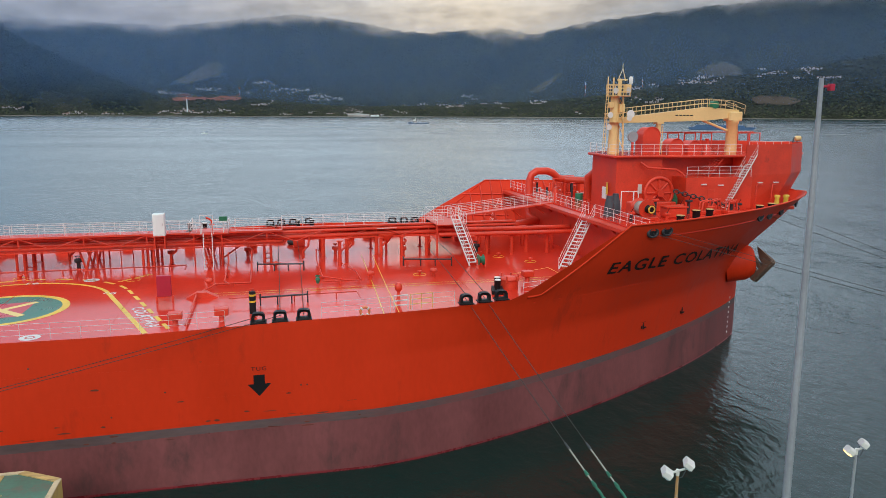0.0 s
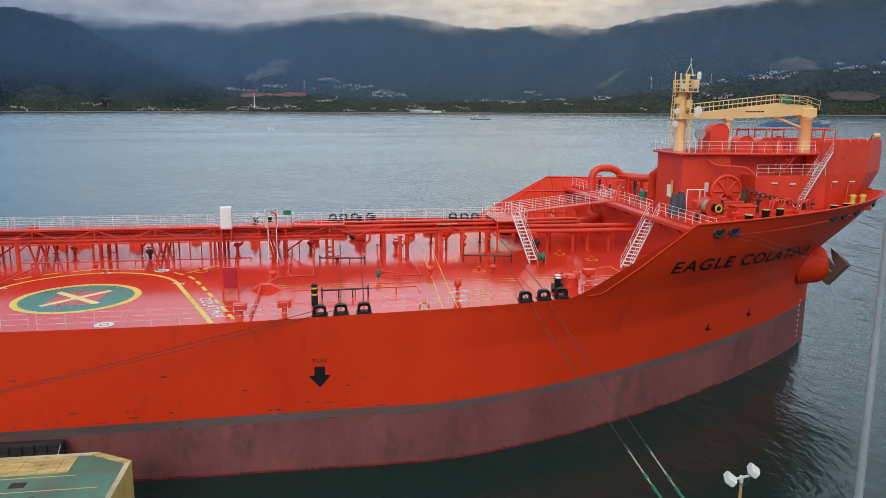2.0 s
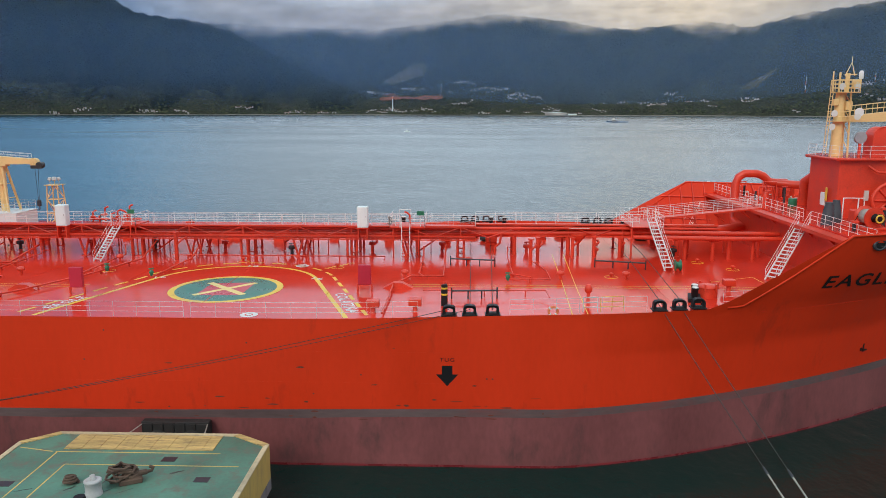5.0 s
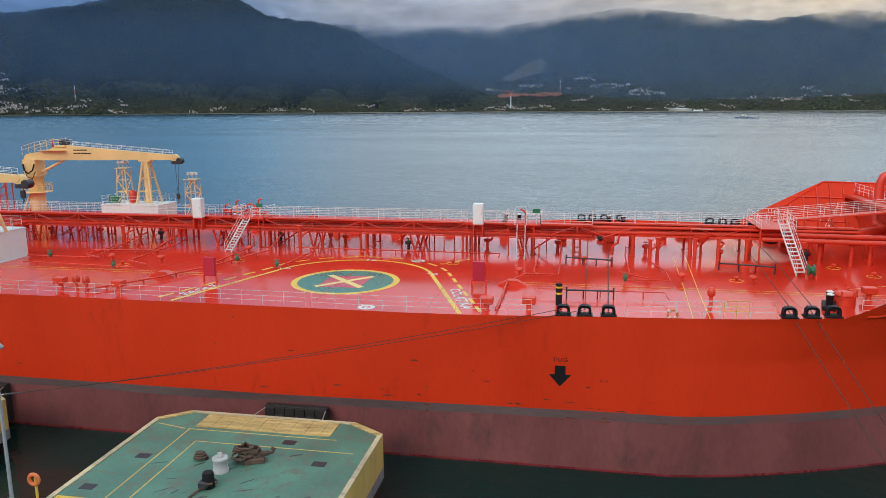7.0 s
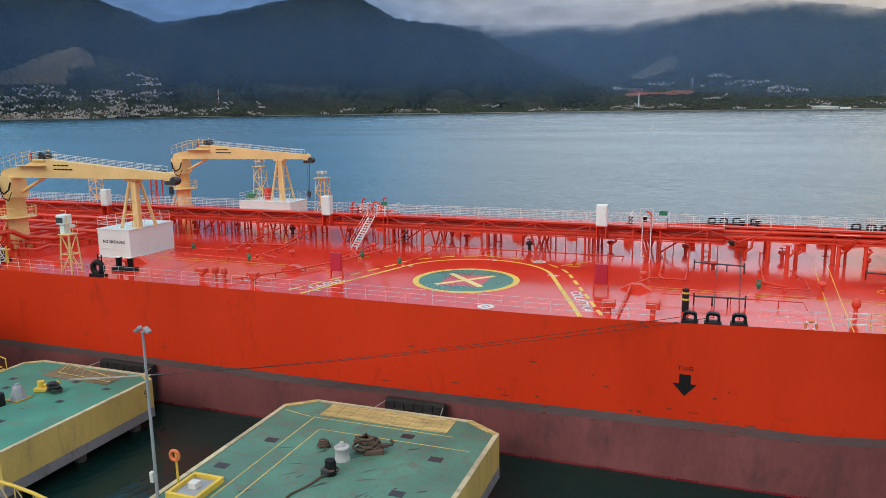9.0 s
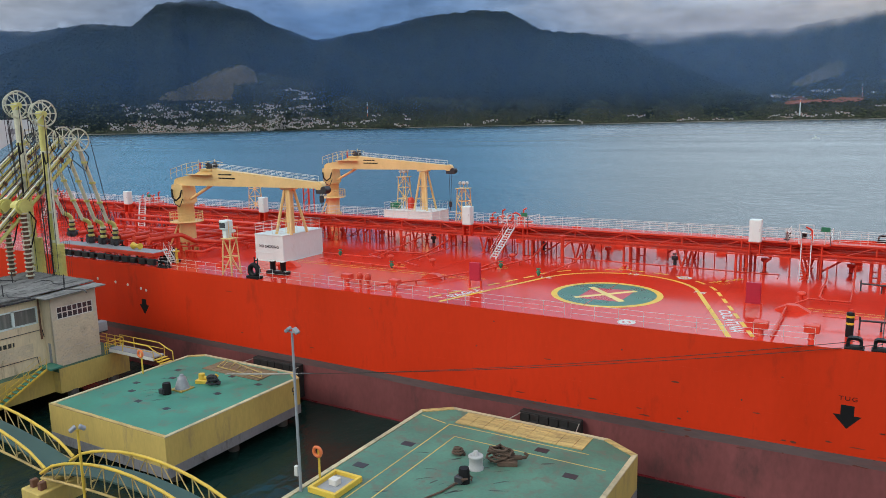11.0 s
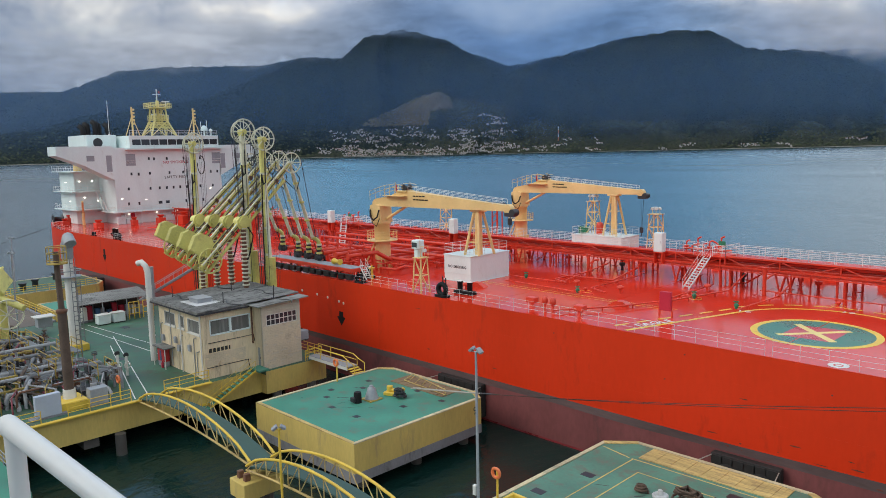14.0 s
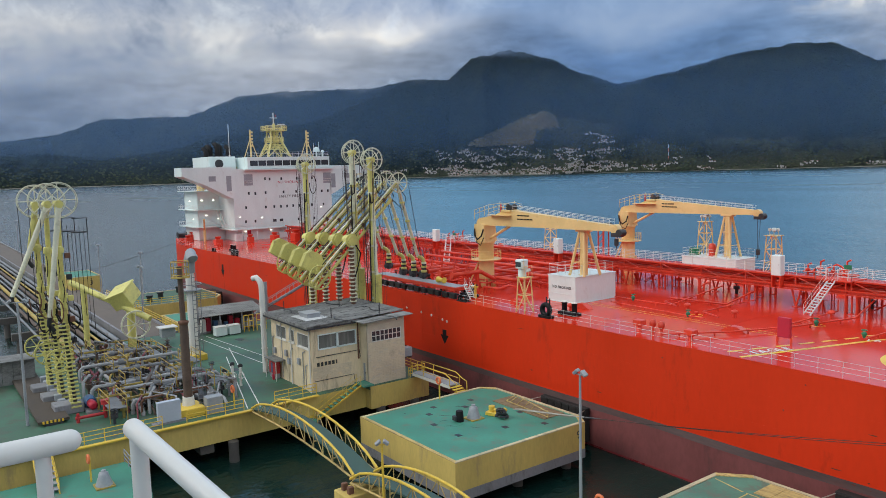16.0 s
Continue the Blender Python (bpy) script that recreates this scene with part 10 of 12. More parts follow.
part("pipe", Mesh().tube(((0, 0, 0), (0, 0, 9.1), (-0.15, -0.1, 9.7), (-0.55, -0.3, 10.05), (-1.0, -0.5, 9.9)), VR, 14), M_PALE, ch_)
for z in (2.5, 5.0, 7.5):
    part("band", Mesh().lathe([(VR + 0.04, z), (VR + 0.04, z + 0.12)], (0, 0, 0), 14), M_PALE, ch_)
ac = thing("air_unit", "grey air-conditioning unit on a wall bracket", "air conditioner", (-61.9, 40.75, ZP + 2.0))
part("case", Mesh().box(-0.35, 0.45, -0.5, 0.5, 0, 0.9, 0.04), M_GREY, ac)
part("bracket", Mesh().box(-0.4, 0.45, -0.45, 0.45, -0.1, 0.0), M_DARK, ac)
steps("green-treaded yellow stairs down the platform side", (-61.0, 29.9, 2.0), (-60.8, 34.5, ZP + 0.4), 0.9, M_YSTEEL, 11, tread_material=M_PIERG)
pp = thing("stair_platform", "small green stair platform below the building", "landing", (-60.95, 28.7, 1.9))
part("plate", Mesh().box(-0.6, 0.6, -0.9, 1.2, 0, 0.1), M_PIERG, pp)
part("bracket", Mesh().box(-0.65, -0.5, -0.9, 1.2, -0.3, 0.3), M_YSTEEL, pp)
pl_ = thing("door_landing", "green landing at the building door", "landing", (-60.9, 35.2, ZP + 0.35))
part("plate", Mesh().box(-0.9, 0.9, -0.6, 0.5, -0.1, 0.06), M_PIERG, pl_)
# catwalk from the platform to the nearer dolphin
cw = thing("dolphin_catwalk", "yellow railed catwalk and steps down to the dolphin", "catwalk", (-60.6, 41.2, ZP))
part("plate", Mesh().box(0.0, 6.2, -0.6, 0.6, 0.45, 0.55), M_GREY, cw)
part("beam", Mesh().box(0.0, 6.2, -0.62, -0.5, 0.2, 0.5).box(0.0, 6.2, 0.5, 0.62, 0.2, 0.5), M_PALE, cw)
for s in (-0.6, 0.6):
    part("handrail", Mesh().tube(((0, s, 0.5), (0, s, 1.5), (5.6, s, 1.5), (6.6, s, 1.1), (7.3, s, 0.95), (7.3, s, 0.0)), 0.045, 6).tube(((0, s, 1.0), (6.0, s, 1.0)), 0.035, 5).tube(((2.0, s, 0.5), (2.0, s, 1.5)), 0.04, 5).tube(((6.2, s, 0.5), (6.2, s, 1.3)), 0.04, 5), M_YSTEEL, cw)
for i in range(3):
    part("tread", Mesh().box(6.25 + 0.32 * i, 6.55 + 0.32 * i, -0.6, 0.6, 0.32 - 0.15 * i, 0.38 - 0.15 * i), M_YSTEEL, cw)
railing("yellow railing round the platform corner", [(-60.8, 40.3, ZP), (-60.8, 40.5, ZP), (-61, 42.4, ZP), (-66, 42.4, ZP)], material=M_YSTEEL, step=1.2, r=0.04)


# ---- arched footbridges ----
def footbridge(x0, x1, y, z0, z1, rise, label):
    b = thing("footbridge", label, "footbridge", (x0, y, 0), "footbridges")
    n, L = 12, x1 - x0
    zs = [z0 + (z1 - z0) * i / n + 4 * rise * (i / n) * (1 - i / n) for i in range(n + 1)]
    vs = []
    for i in range(n + 1):
        vs += [(L * i / n, -0.75, zs[i]), (L * i / n, 0.75, zs[i]), (L * i / n, -0.75, zs[i] - 0.12), (L * i / n, 0.75, zs[i] - 0.12)]
    fs = []
    for i in range(n):
        a = 4 * i
        fs += [(a, a + 4, a + 5, a + 1), (a + 2, a + 3, a + 7, a + 6), (a, a + 2, a + 6, a + 4), (a + 1, a + 5, a + 7, a + 3)]
    fs += [(0, 1, 3, 2), (4 * n, 4 * n + 2, 4 * n + 3, 4 * n + 1)]
    part("deck", Mesh().add(vs, fs), mat("dark_green_walkway", (0.05, 0.10, 0.085), 0.6, var=0.2, bump=0.15), b, "dark green walkway")
    for s in (-1, 1):
        top = [(L * i / n, s * 0.95, zs[i] + 0.15 + 0.75 * (4 * (i / n) * (1 - i / n)) ** 0.5) for i in range(n + 1)]
        bot = [(L * i / n, s * 0.95, z0 + (z1 - z0) * i / n - 0.15 + 0.35 * rise * 4 * (i / n) * (1 - i / n)) for i in range(n + 1)]
        part("top_chord", Mesh().tube(top, 0.095, 8), M_YSTEEL, b)
        part("bottom_chord", Mesh().tube(bot, 0.08, 8), M_YPLANK, b)
        for i in range(1, n):
            part("web_post", Mesh().tube((bot[i], top[i]), 0.04, 5), M_YPLANK, b)
        for i in range(n):
            part("web_diagonal", Mesh().tube((bot[i], top[i + 1]) if i < n / 2 else (top[i], bot[i + 1]), 0.035, 5), M_YPLANK, b)
    for i in range(0, n + 1, 2):
        part("cross_bearer", Mesh().tube(((L * i / n, -0.95, zs[i] - 0.2), (L * i / n, 0.95, zs[i] - 0.2)), 0.06, 6), M_YPLANK, b)
    return b


footbridge(-61.4, -43.4, 24.9, ZP + 0.05, 3.75, 1.05, "arched yellow truss footbridge from the platform")
footbridge(-43.0, -27.8, 24.4, 3.75, ZP + 0.05, 1.05, "arched yellow truss footbridge to the dolphin")
sp_ = thing("bridge_support", "yellow concrete pile cap with rusty bearings under the footbridge", "pile cap", (-42.7, 24.0, 0))
part("cap", Mesh().box(-0.95, 0.95, -1.5, 1.5, 2.0, 3.2, 0.05), M_PIERY, sp_)
for s in (-0.8, 0.8):
    part("pile", Mesh().tube(((0, s, -3), (0, s, 2.05)), 0.36, 10), M_PILE, sp_)
for s in (-0.95, 0.95):
    for q in (-0.4, 0.4):
        part("bearing", Mesh().box(q - 0.16, q + 0.16, s - 0.2, s + 0.2, 3.2, 3.7, 0.03), M_RUST, sp_)


# ---- loading arms ----
def spoked(m, c, r, axis, n=8, t=0.06):
    m.ring(c, r, t, 28, 6, axis)
    m.ring(c, r * 0.93, t * 0.6, 28, 5, axis)
    c = Vector(c)
    for i in range(n):
        w = 2 * math.pi * i / n
        d = Vector((math.cos(w), 0, math.sin(w))) if axis == "y" else Vector((0, math.cos(w), math.sin(w)))
        m.tube((c, c + d * r), t * 0.9, 5)
    return m


def stowed_arm(x, y, h, lean, label, white=True, wheel=1.3, dy=0.0, base=ZP):
    a = thing("marine_loader", label, "loading arm", (x, y, base), "loading arms")
    part("standpost", Mesh().tube(((0.5, 0, 0), (0.5, 0, h * 0.45)), 0.42, 12), M_ARM, a)
    part("inboard_arm", Mesh().tube(((0, 0, 1.6), (lean, dy, h)), 0.34, 12), M_ARMW if white else M_ARM, a)
    part("outboard_arm", Mesh().tube(((lean, dy, h), (lean * 0.3 + 0.7, dy * 0.6, 2.0)), 0.2, 9), M_ARM if white else M_ARMW, a)
    part("apex_wheel", spoked(Mesh(), (lean + 0.5, dy, h + 0.35), wheel, "x", 8, 0.05), M_ARMW, a, "pale spoked sheave wheel")
    part("apex_wheel", spoked(Mesh(), (lean - 0.35, dy + 0.1, h + 0.3), wheel * 0.9, "x", 8, 0.045), M_ARMW, a, "pale spoked sheave wheel")
    part("apex_swivel", Mesh().lathe([(0.28, -0.5), (0.28, 0.6)], (lean, dy, h + 0.3), 12, "x").lathe([(0.3, -0.4), (0.38, 0.1), (0.3, 0.5)], (lean, dy, h), 12), M_ARM, a)
    for k in range(4):
        part("tie_wire", Mesh().tube(((lean + 0.5, dy - wheel + 0.12 * k, h + 0.3), (0.6, -0.95 + 0.12 * k, 3.6)), 0.018, 4), M_DARK, a)
        part("tie_wire", Mesh().tube(((lean + 0.5, dy + wheel - 0.2 * k, h + 0.3), (0.6, 1.0 - 0.2 * k, 3.6)), 0.015, 4), M_DARK, a)
    part("cable_loop", Mesh().tube([(lean + 0.55, dy + 0.7 + 0.45 * math.sin(q), h - 2.2 + 1.1 * math.cos(q)) for q in [0.45 * k for k in range(12)]], 0.05, 5), M_BLACK, a)
    part("base_wheel", spoked(Mesh(), (0.2, -0.6, 3.4), 1.2, "y", 6), M_ARM, a)
    for s in (-0.9, -0.6, 0.8):
        part("wire", Mesh().tube(((lean + s * 1.6, dy - 0.5, h + 0.2), (s, -0.5, 3.2)), 0.03, 4), M_DARK, a)
    part("riser_hose", Mesh().tube(((0.1, -0.55, 2.0), (lean * 0.5 + 0.2, dy * 0.5 - 0.55, h * 0.5), (lean + 0.5, dy - 0.5, h - 3.2)), 0.07, 7), M_BLACK, a)
    part("slack_hose", Mesh().tube(((lean + 0.5, dy - 0.5, h - 3.2), (lean + 0.75, dy - 0.5, h - 4.3), (lean + 1.15, dy - 0.5, h - 4.1), (lean + 1.1, dy - 0.4, h - 1.6)), 0.07, 7), M_BLACK, a)
    for k in range(6):
        f = 0.14 + 0.14 * k
        part("pipe_clamp", Mesh().lathe([(0.42, -0.12), (0.42, 0.12)], (lean * f, dy * f, 1.6 + (h - 1.6) * f), 13), M_ARM if white else M_ARMW, a)
    part("cable_run", Mesh().tube(((-0.75, -0.4, 2.6), (lean - 0.85, dy - 0.4, h - 0.8)), 0.045, 5), M_DARK, a)
    part("pedestal", Mesh().box(-0.5, 1.2, -0.7, 0.7, 0, 0.5, 0.05), M_CONC, a)
    la_ = Mesh()
    for q in (-0.22, 0.22):
        la_.tube(((1.0, q, 0.4), (1.0, q, h * 0.45)), 0.035, 5)
    for i in range(int(h * 0.45 / 0.33)):
        la_.tube(((1.0, -0.22, 0.5 + 0.33 * i), (1.0, 0.22, 0.5 + 0.33 * i)), 0.03, 4)
    part("ladder", la_, M_ARM, a)
    return a


def joined_arm(x, ylo, zlo, yhi, zhi, flange, label, xlo=0.0):
    a = thing("marine_loader", label, "loading arm", (x, 38.6, ZP), "loading arms")
    o = Vector((x, 38.6, ZP))
    lo, hi, fl = Vector((x + xlo, ylo, zlo)) - o, Vector((x, yhi, zhi)) - o, Vector(flange) - o
    f = (38.6 - ylo) / (yhi - ylo)
    piv = lo + (hi - lo) * f
    part("standpost", Mesh().tube((Vector((0.5, 0, 0)), Vector((0.5, 0, piv.z - 0.2))), 0.24, 12), M_RUST, a, "rust-streaked standpost")
    for i in range(int(piv.z / 0.42)):
        part("rung_plate", Mesh().lathe([(0.4, 0), (0.4, 0.12)], (0.5, 0, 0.3 + 0.42 * i), 10), M_ARMW, a)
    part("trunnion", Mesh().lathe([(0.55, -0.6), (0.55, 0.9)], piv, 14, "x").lathe([(0.75, 0.55), (0.75, 0.75)], piv, 16, "x"), M_ARM, a)
    part("inboard_arm", Mesh().tube((lo, hi), 0.25, 12), M_ARM, a, "pale yellow inboard arm")
    d = (hi - lo).normalized()
    part("stay_tube", Mesh().tube((lo + Vector((0.55, 0, 0.5)), hi + Vector((0.3, -0.2, 0.3))), 0.09, 7), M_ARMW, a)
    part("stay_tube", Mesh().tube((lo + Vector((-0.5, 0, 0.4)), hi + Vector((-0.3, -0.2, 0.2))), 0.05, 6), M_DARK, a)
    part("outboard_arm", Mesh().tube((hi, fl + Vector((0, -0.8, 2.4)), fl + Vector((0, -0.8, 2.3))), 0.2, 11), M_ARMW, a, "pale outboard arm")
    part("end_elbow", Mesh().tube((fl + Vector((0, -0.85, 2.45)), fl + Vector((0.05, -0.35, 2.2)), fl + Vector((0.1, -0.1, 1.95)), fl + Vector((0.1, 0.0, 1.5))), 0.23, 10), M_ARM, a)
    for k, (z_, r_, m_) in enumerate(((1.5, 0.30, M_ARMW), (1.3, 0.27, M_DARK), (1.05, 0.33, M_ARM), (0.8, 0.26, M_DARK), (0.5, 0.34, M_ARM), (0.3, 0.3, M_DARK))):
        part("swivel_ring", Mesh().lathe([(r_, -0.1), (r_ * 1.06, 0.0), (r_, 0.12)], fl + Vector((0.1, 0, z_)), 12), m_, a)
    part("swivel_body", Mesh().tube((fl + Vector((0.1, 0, 0.1)), fl + Vector((0.1, 0, 1.6))), 0.2, 10), M_ARM, a)
    part("hydraulic_box", Mesh().box(-0.5, -0.15, -0.3, 0.3, 0.1, 0.6, 0.04, m=Matrix.Translation(fl)), M_DARK, a)
    part("hydraulic_hose", Mesh().tube((fl + Vector((-0.3, 0, 0.6)), fl + Vector((-0.55, -0.2, 1.5)), fl + Vector((-0.3, -0.6, 2.5)), fl + (hi - fl) * 0.35 + Vector((-0.3, 0, 0))), 0.045, 6), M_BLACK, a)
    part("coupler", Mesh().lathe([(0.3, -0.15), (0.34, 0.0), (0.34, 0.25), (0.25, 0.4)], fl + Vector((0.1, 0, -0.2)), 12).lathe([(0.3, -0.5), (0.3, 0.7)], fl, 12, "y"), M_DARK, a, "dark coupler at the ship's flange")
    part("apex_wheel", spoked(Mesh(), hi + Vector((0.45, 0, 0.1)), 1.1, "x", 8, 0.05), M_ARMW, a, "pale spoked sheave wheel")
    part("pivot_wheel", spoked(Mesh(), lo + d * 1.2 + Vector((0.5, 0, 0)), 1.25, "x", 6), M_ARM, a, "yellow spoked wheel")
    fan = [(-0.3, -0.45), (1.35, -0.45), (1.85, 0.1), (1.85, 1.25), (1.3, 1.75), (-0.1, 1.7)]
    m_ = Matrix.Translation(lo + d * 1.3 + Vector((-0.55, -0.2, 0.5))) @ pose(0, 0, 0, 0, 0, 90) @ pose(0, 0, 0, 0, -62, 0)
    for i in range(4):
        part("counterweight", Mesh().slab(fan, -0.3 + 0.17 * i, -0.19 + 0.17 * i, m=m_), M_ARM, a, "yellow steel counterweight plate")
    under = Vector((0.1, 0.25, -0.72))
    part("balance_beam", Mesh().tube((lo + d * 0.4 + under, lo + (hi - lo) * 0.9 + under), 0.17, 9), M_ARM, a, "yellow balance beam under the arm")
    for k in range(7):
        q = lo + (hi - lo) * (0.08 + 0.125 * k)
        part("bracket", Mesh().tube((q, q + under), 0.07, 6), M_ARM, a)
        part("pipe_clamp", Mesh().tube((q - d * 0.14, q + d * 0.14), 0.36, 12), M_ARMW if k % 2 else M_RUST, a)
    for e, rr in ((Vector((0.42, 0, 0.1)), 0.04),):
        part("hydraulic_line", Mesh().tube((lo + d * 0.8 + e, hi + e), rr, 6), M_DARK, a)
    part("slack_hose", Mesh().tube((piv + Vector((0.7, 0, 0.2)), piv + Vector((0.9, 0.9, -1.4)), piv + Vector((0.7, 0.5, -3.2)), piv + Vector((0.55, 0, -4.6))), 0.07, 7), M_BLACK, a)
    for k in range(3):
        q = hi + (fl + Vector((0, -0.8, 2.4)) - hi) * (0.25 + 0.25 * k)
        part("outboard_clamp", Mesh().lathe([(0.31, -0.1), (0.31, 0.1)], q, 11), M_ARM, a)
    part("guide_wire", Mesh().tube((hi + Vector((0.45, 1.2, 0.1)), fl + Vector((0.2, -0.5, 2.4))), 0.035, 5), M_DARK, a)
    part("counterweight_beam", Mesh().tube((lo + d * 1.0, lo + d * 1.3 + Vector((-0.3, 0, 1.2))), 0.14, 8), M_ARM, a)
    part("hose", Mesh().tube((hi, hi + Vector((0.3, 1.0, -1.6)), hi + Vector((0.2, 0.6, -3.0)), hi + Vector((0, -0.6, -1.8))), 0.05, 6), M_BLACK, a)
    part("pedestal", Mesh().box(-0.3, 1.3, -0.8, 0.8, 0, 0.4, 0.05), M_CONC, a)
    return a


stowed_arm(-71.3, 41.0, 22.6, -0.6, "tall pale loading arm stowed upright")
stowed_arm(-67.9, 41.0, 21.7, -0.1, "tall yellow loading arm stowed upright", False, 1.2)
stowed_arm(-83.2, 41.0, 21.6, -0.3, "tall pale loading arm stowed upright", False, 1.2)
joined_arm(-78.6, 34.7, 13.9, 45.6, 23.4, (-79.6, 50.2, 12.8), "yellow loading arm coupled to the ship's manifold")
joined_arm(-69.0, 33.9, 13.2, 44.9, 23.4, (-71.85, 50.2, 12.3), "yellow loading arm coupled to the ship's manifold")
joined_arm(-72.0, 34.1, 13.3, 45.2, 23.6, (-74.0, 50.2, 12.3), "yellow loading arm coupled to the ship's manifold")
joined_arm(-75.2, 34.4, 13.6, 45.4, 23.6, (-76.2, 50.2, 12.3), "yellow loading arm coupled to the ship's manifold")


def folded_arm(x, y, top, apex_y, apex_z, tip_y, tip_z, white, label):
    """Loading arm folded on its column, seen along the row: riser, leaning outer arm, sheave wheel, hoses."""
    a = thing("marine_loader", label, "loading arm", (x, y, ZP), "loading arms")
    ay, az = apex_y - y, apex_z - ZP
    part("standpost", Mesh().tube(((0, 0, 0), (0, 0, top * 0.45)), 0.26, 12).tube(((0, 0, top * 0.45), (0, -0.12, top)), 0.31, 12, 0.26), M_ARM, a, "yellow riser column")
    part("collar", Mesh().lathe([(0.4, 0), (0.4, 0.4)], (0, -0.05, top * 0.72), 14).lathe([(0.36, 0), (0.42, 0.3), (0.3, 0.6)], (0, -0.1, top), 14), M_ARM, a)
    part("inboard_arm", Mesh().tube(((-0.5, 0, top * 0.8), (-0.5, ay, az)), 0.22, 12), M_ARM, a, "pale yellow inboard arm")
    part("outboard_arm", Mesh().tube(((0.45, ay, az), (0.45, tip_y - y, tip_z - ZP)), 0.25, 12, 0.2), M_ARMW if white else M_ARM, a, "leaning outboard arm")
    part("tip_elbow", Mesh().tube(((0.45, tip_y - y, tip_z - ZP), (0.45, tip_y - y - 0.1, tip_z - ZP - 0.7), (0.3, tip_y - y + 0.3, tip_z - ZP - 1.3)), 0.2, 9), M_DARK, a, "dark tip swivel")
    part("apex_swivel", Mesh().lathe([(0.34, -0.7), (0.34, 0.7)], (0, ay, az), 14, "x"), M_ARM, a)
    part("apex_wheel", spoked(Mesh(), (0.2, ay, az + 0.35), 1.55, "x", 8, 0.05), M_ARMW, a, "pale spoked sheave wheel")
    part("base_wheel", spoked(Mesh(), (0.75, -0.9, 4.9), 1.05, "x", 6, 0.05), M_ARM, a, "yellow spoked sheave wheel")
    rib = Mesh().tube(((0.85, 0.15, 0.4), (0.85, -0.35, 8.2)), 0.16, 6)
    part("chain_rail", rib, M_DARK, a, "dark ladder rail")
    for k in range(5):
        zz = 6.2 + 1.9 * k
        part("valve_box", Mesh().box(-0.3 + 0.1 * k, 0.25, 0.3, 0.75, zz, zz + 0.5, 0.04), (M_DARK, M_RUST, M_ARM)[k % 3], a)
        part("stray_cable", Mesh().tube(((0.5, 0.5 - 0.2 * k, zz), (0.75, 0.9 - 0.3 * k, zz - 0.8), (0.6, 0.6 - 0.25 * k, zz - 1.9)), 0.035, 5), M_BLACK, a)
    for i in range(21):
        f = i / 20
        part("ladder_rung", Mesh().box(0.88, 1.08, -0.42, 0.42, -0.07, 0.07, m=pose(0, 0.15 - 0.5 * f, 0.6 + 7.4 * f)), M_ARM, a)
    for i, (dy, r) in enumerate(((1.5, 0.025), (1.85, 0.018), (2.15, 0.025))):
        part("hose", Mesh().tube(((0.2, ay + dy, az - 2.0), (0.2, ay + dy + 0.05, az * 0.6), (0.3, ay + dy + 0.1, 8.5 - i)), r, 5), M_BLACK, a, "hanging black hose")
    part("wire", Mesh().tube(((0.2, ay - 1.5, az + 0.3), (0.3, -1.4, 7.0)), 0.03, 4), M_DARK, a)
    part("top_stage", Mesh().box(-0.5, 0.5, ay + 0.9, ay + 2.1, az - 2.6, az - 2.5).tube(((0.5, ay + 2.1, az - 2.6), (0.5, ay + 2.1, az - 1.3), (0.5, ay + 0.9, az - 1.3)), 0.05, 5), M_DARK, a, "small dark service stage")
    for k, (cy, cz) in enumerate(((-0.7, 9.2), (-0.9, 7.9), (0.6, 8.6))):
        part("hose_loop", Mesh().tube([(0.6, cy + 0.5 * math.sin(w), cz + 1.1 * math.cos(w)) for w in [0.5 * q for q in range(11)]], 0.06, 5), M_BLACK if k else M_RUST, a)
    part("pedestal", Mesh().box(-0.9, 1.0, -1.6, 0.8, 0, 0.9, 0.06), M_CONC, a)
    return a


folded_arm(-72.2, 11.5, 14.3, 11.6, 22.6, 10.2, 12.8, True, "tall yellow loading arm folded on the platform")
folded_arm(-76.2, 11.2, 14.0, 11.3, 22.5, 7.9, 14.4, True, "tall yellow loading arm with a pale leaning tube")
folded_arm(-80.2, 10.9, 14.0, 10.9, 22.4, 10.0, 17.8, False, "tall yellow loading arm farther along the row")
cwx = thing("counterweight_frame", "large yellow counterweight frame of a loading arm", "loading arm", (-90.7, 20.7, ZP))
part("beam", Mesh().tube(((-6, -4.5, 8.6), (3, 2.0, 4.6)), 0.35, 10), M_ARM, cwx)
part("weight", Mesh().box(-1.2, 1.2, -1.3, 1.3, -0.9, 0.9, 0.06, m=pose(-0.5, 0.2, 7.0, 25, -20, 40)), M_ARM, cwx)
part("weight_plate", Mesh().box(-1.3, 1.3, -1.4, 1.4, 0.9, 1.1, m=pose(-0.5, 0.2, 7.0, 25, -20, 40)), M_ARM, cwx)
part("wheel", spoked(Mesh(), (2.2, 0.6, 4.0), 1.6, "x", 8), M_ARMW, cwx)
part("post", Mesh().tube(((0.5, 0.5, 0), (0.5, 0.5, 6.4)), 0.45, 12), M_ARM, cwx)
part("post", Mesh().tube(((-4.5, -3.4, 0), (-4.5, -3.4, 8.0)), 0.35, 10), M_ARM, cwx)

# ---- poles, pipework and clutter on the platform ----
bp = thing("brown_mast", "tall rusty brown mast with a small railed top", "mast", (-64.5, 19.45, ZP))
part("pole", Mesh().tube(((0, 0, 0), (-0.06, 0, 8.1)), 0.40, 14, 0.36), M_PIPEB, bp)
part("upper_pole", Mesh().tube(((-0.06, 0, 8.0), (-0.14, -0.05, 13.0)), 0.25, 12, 0.22), M_PIPEB, bp)
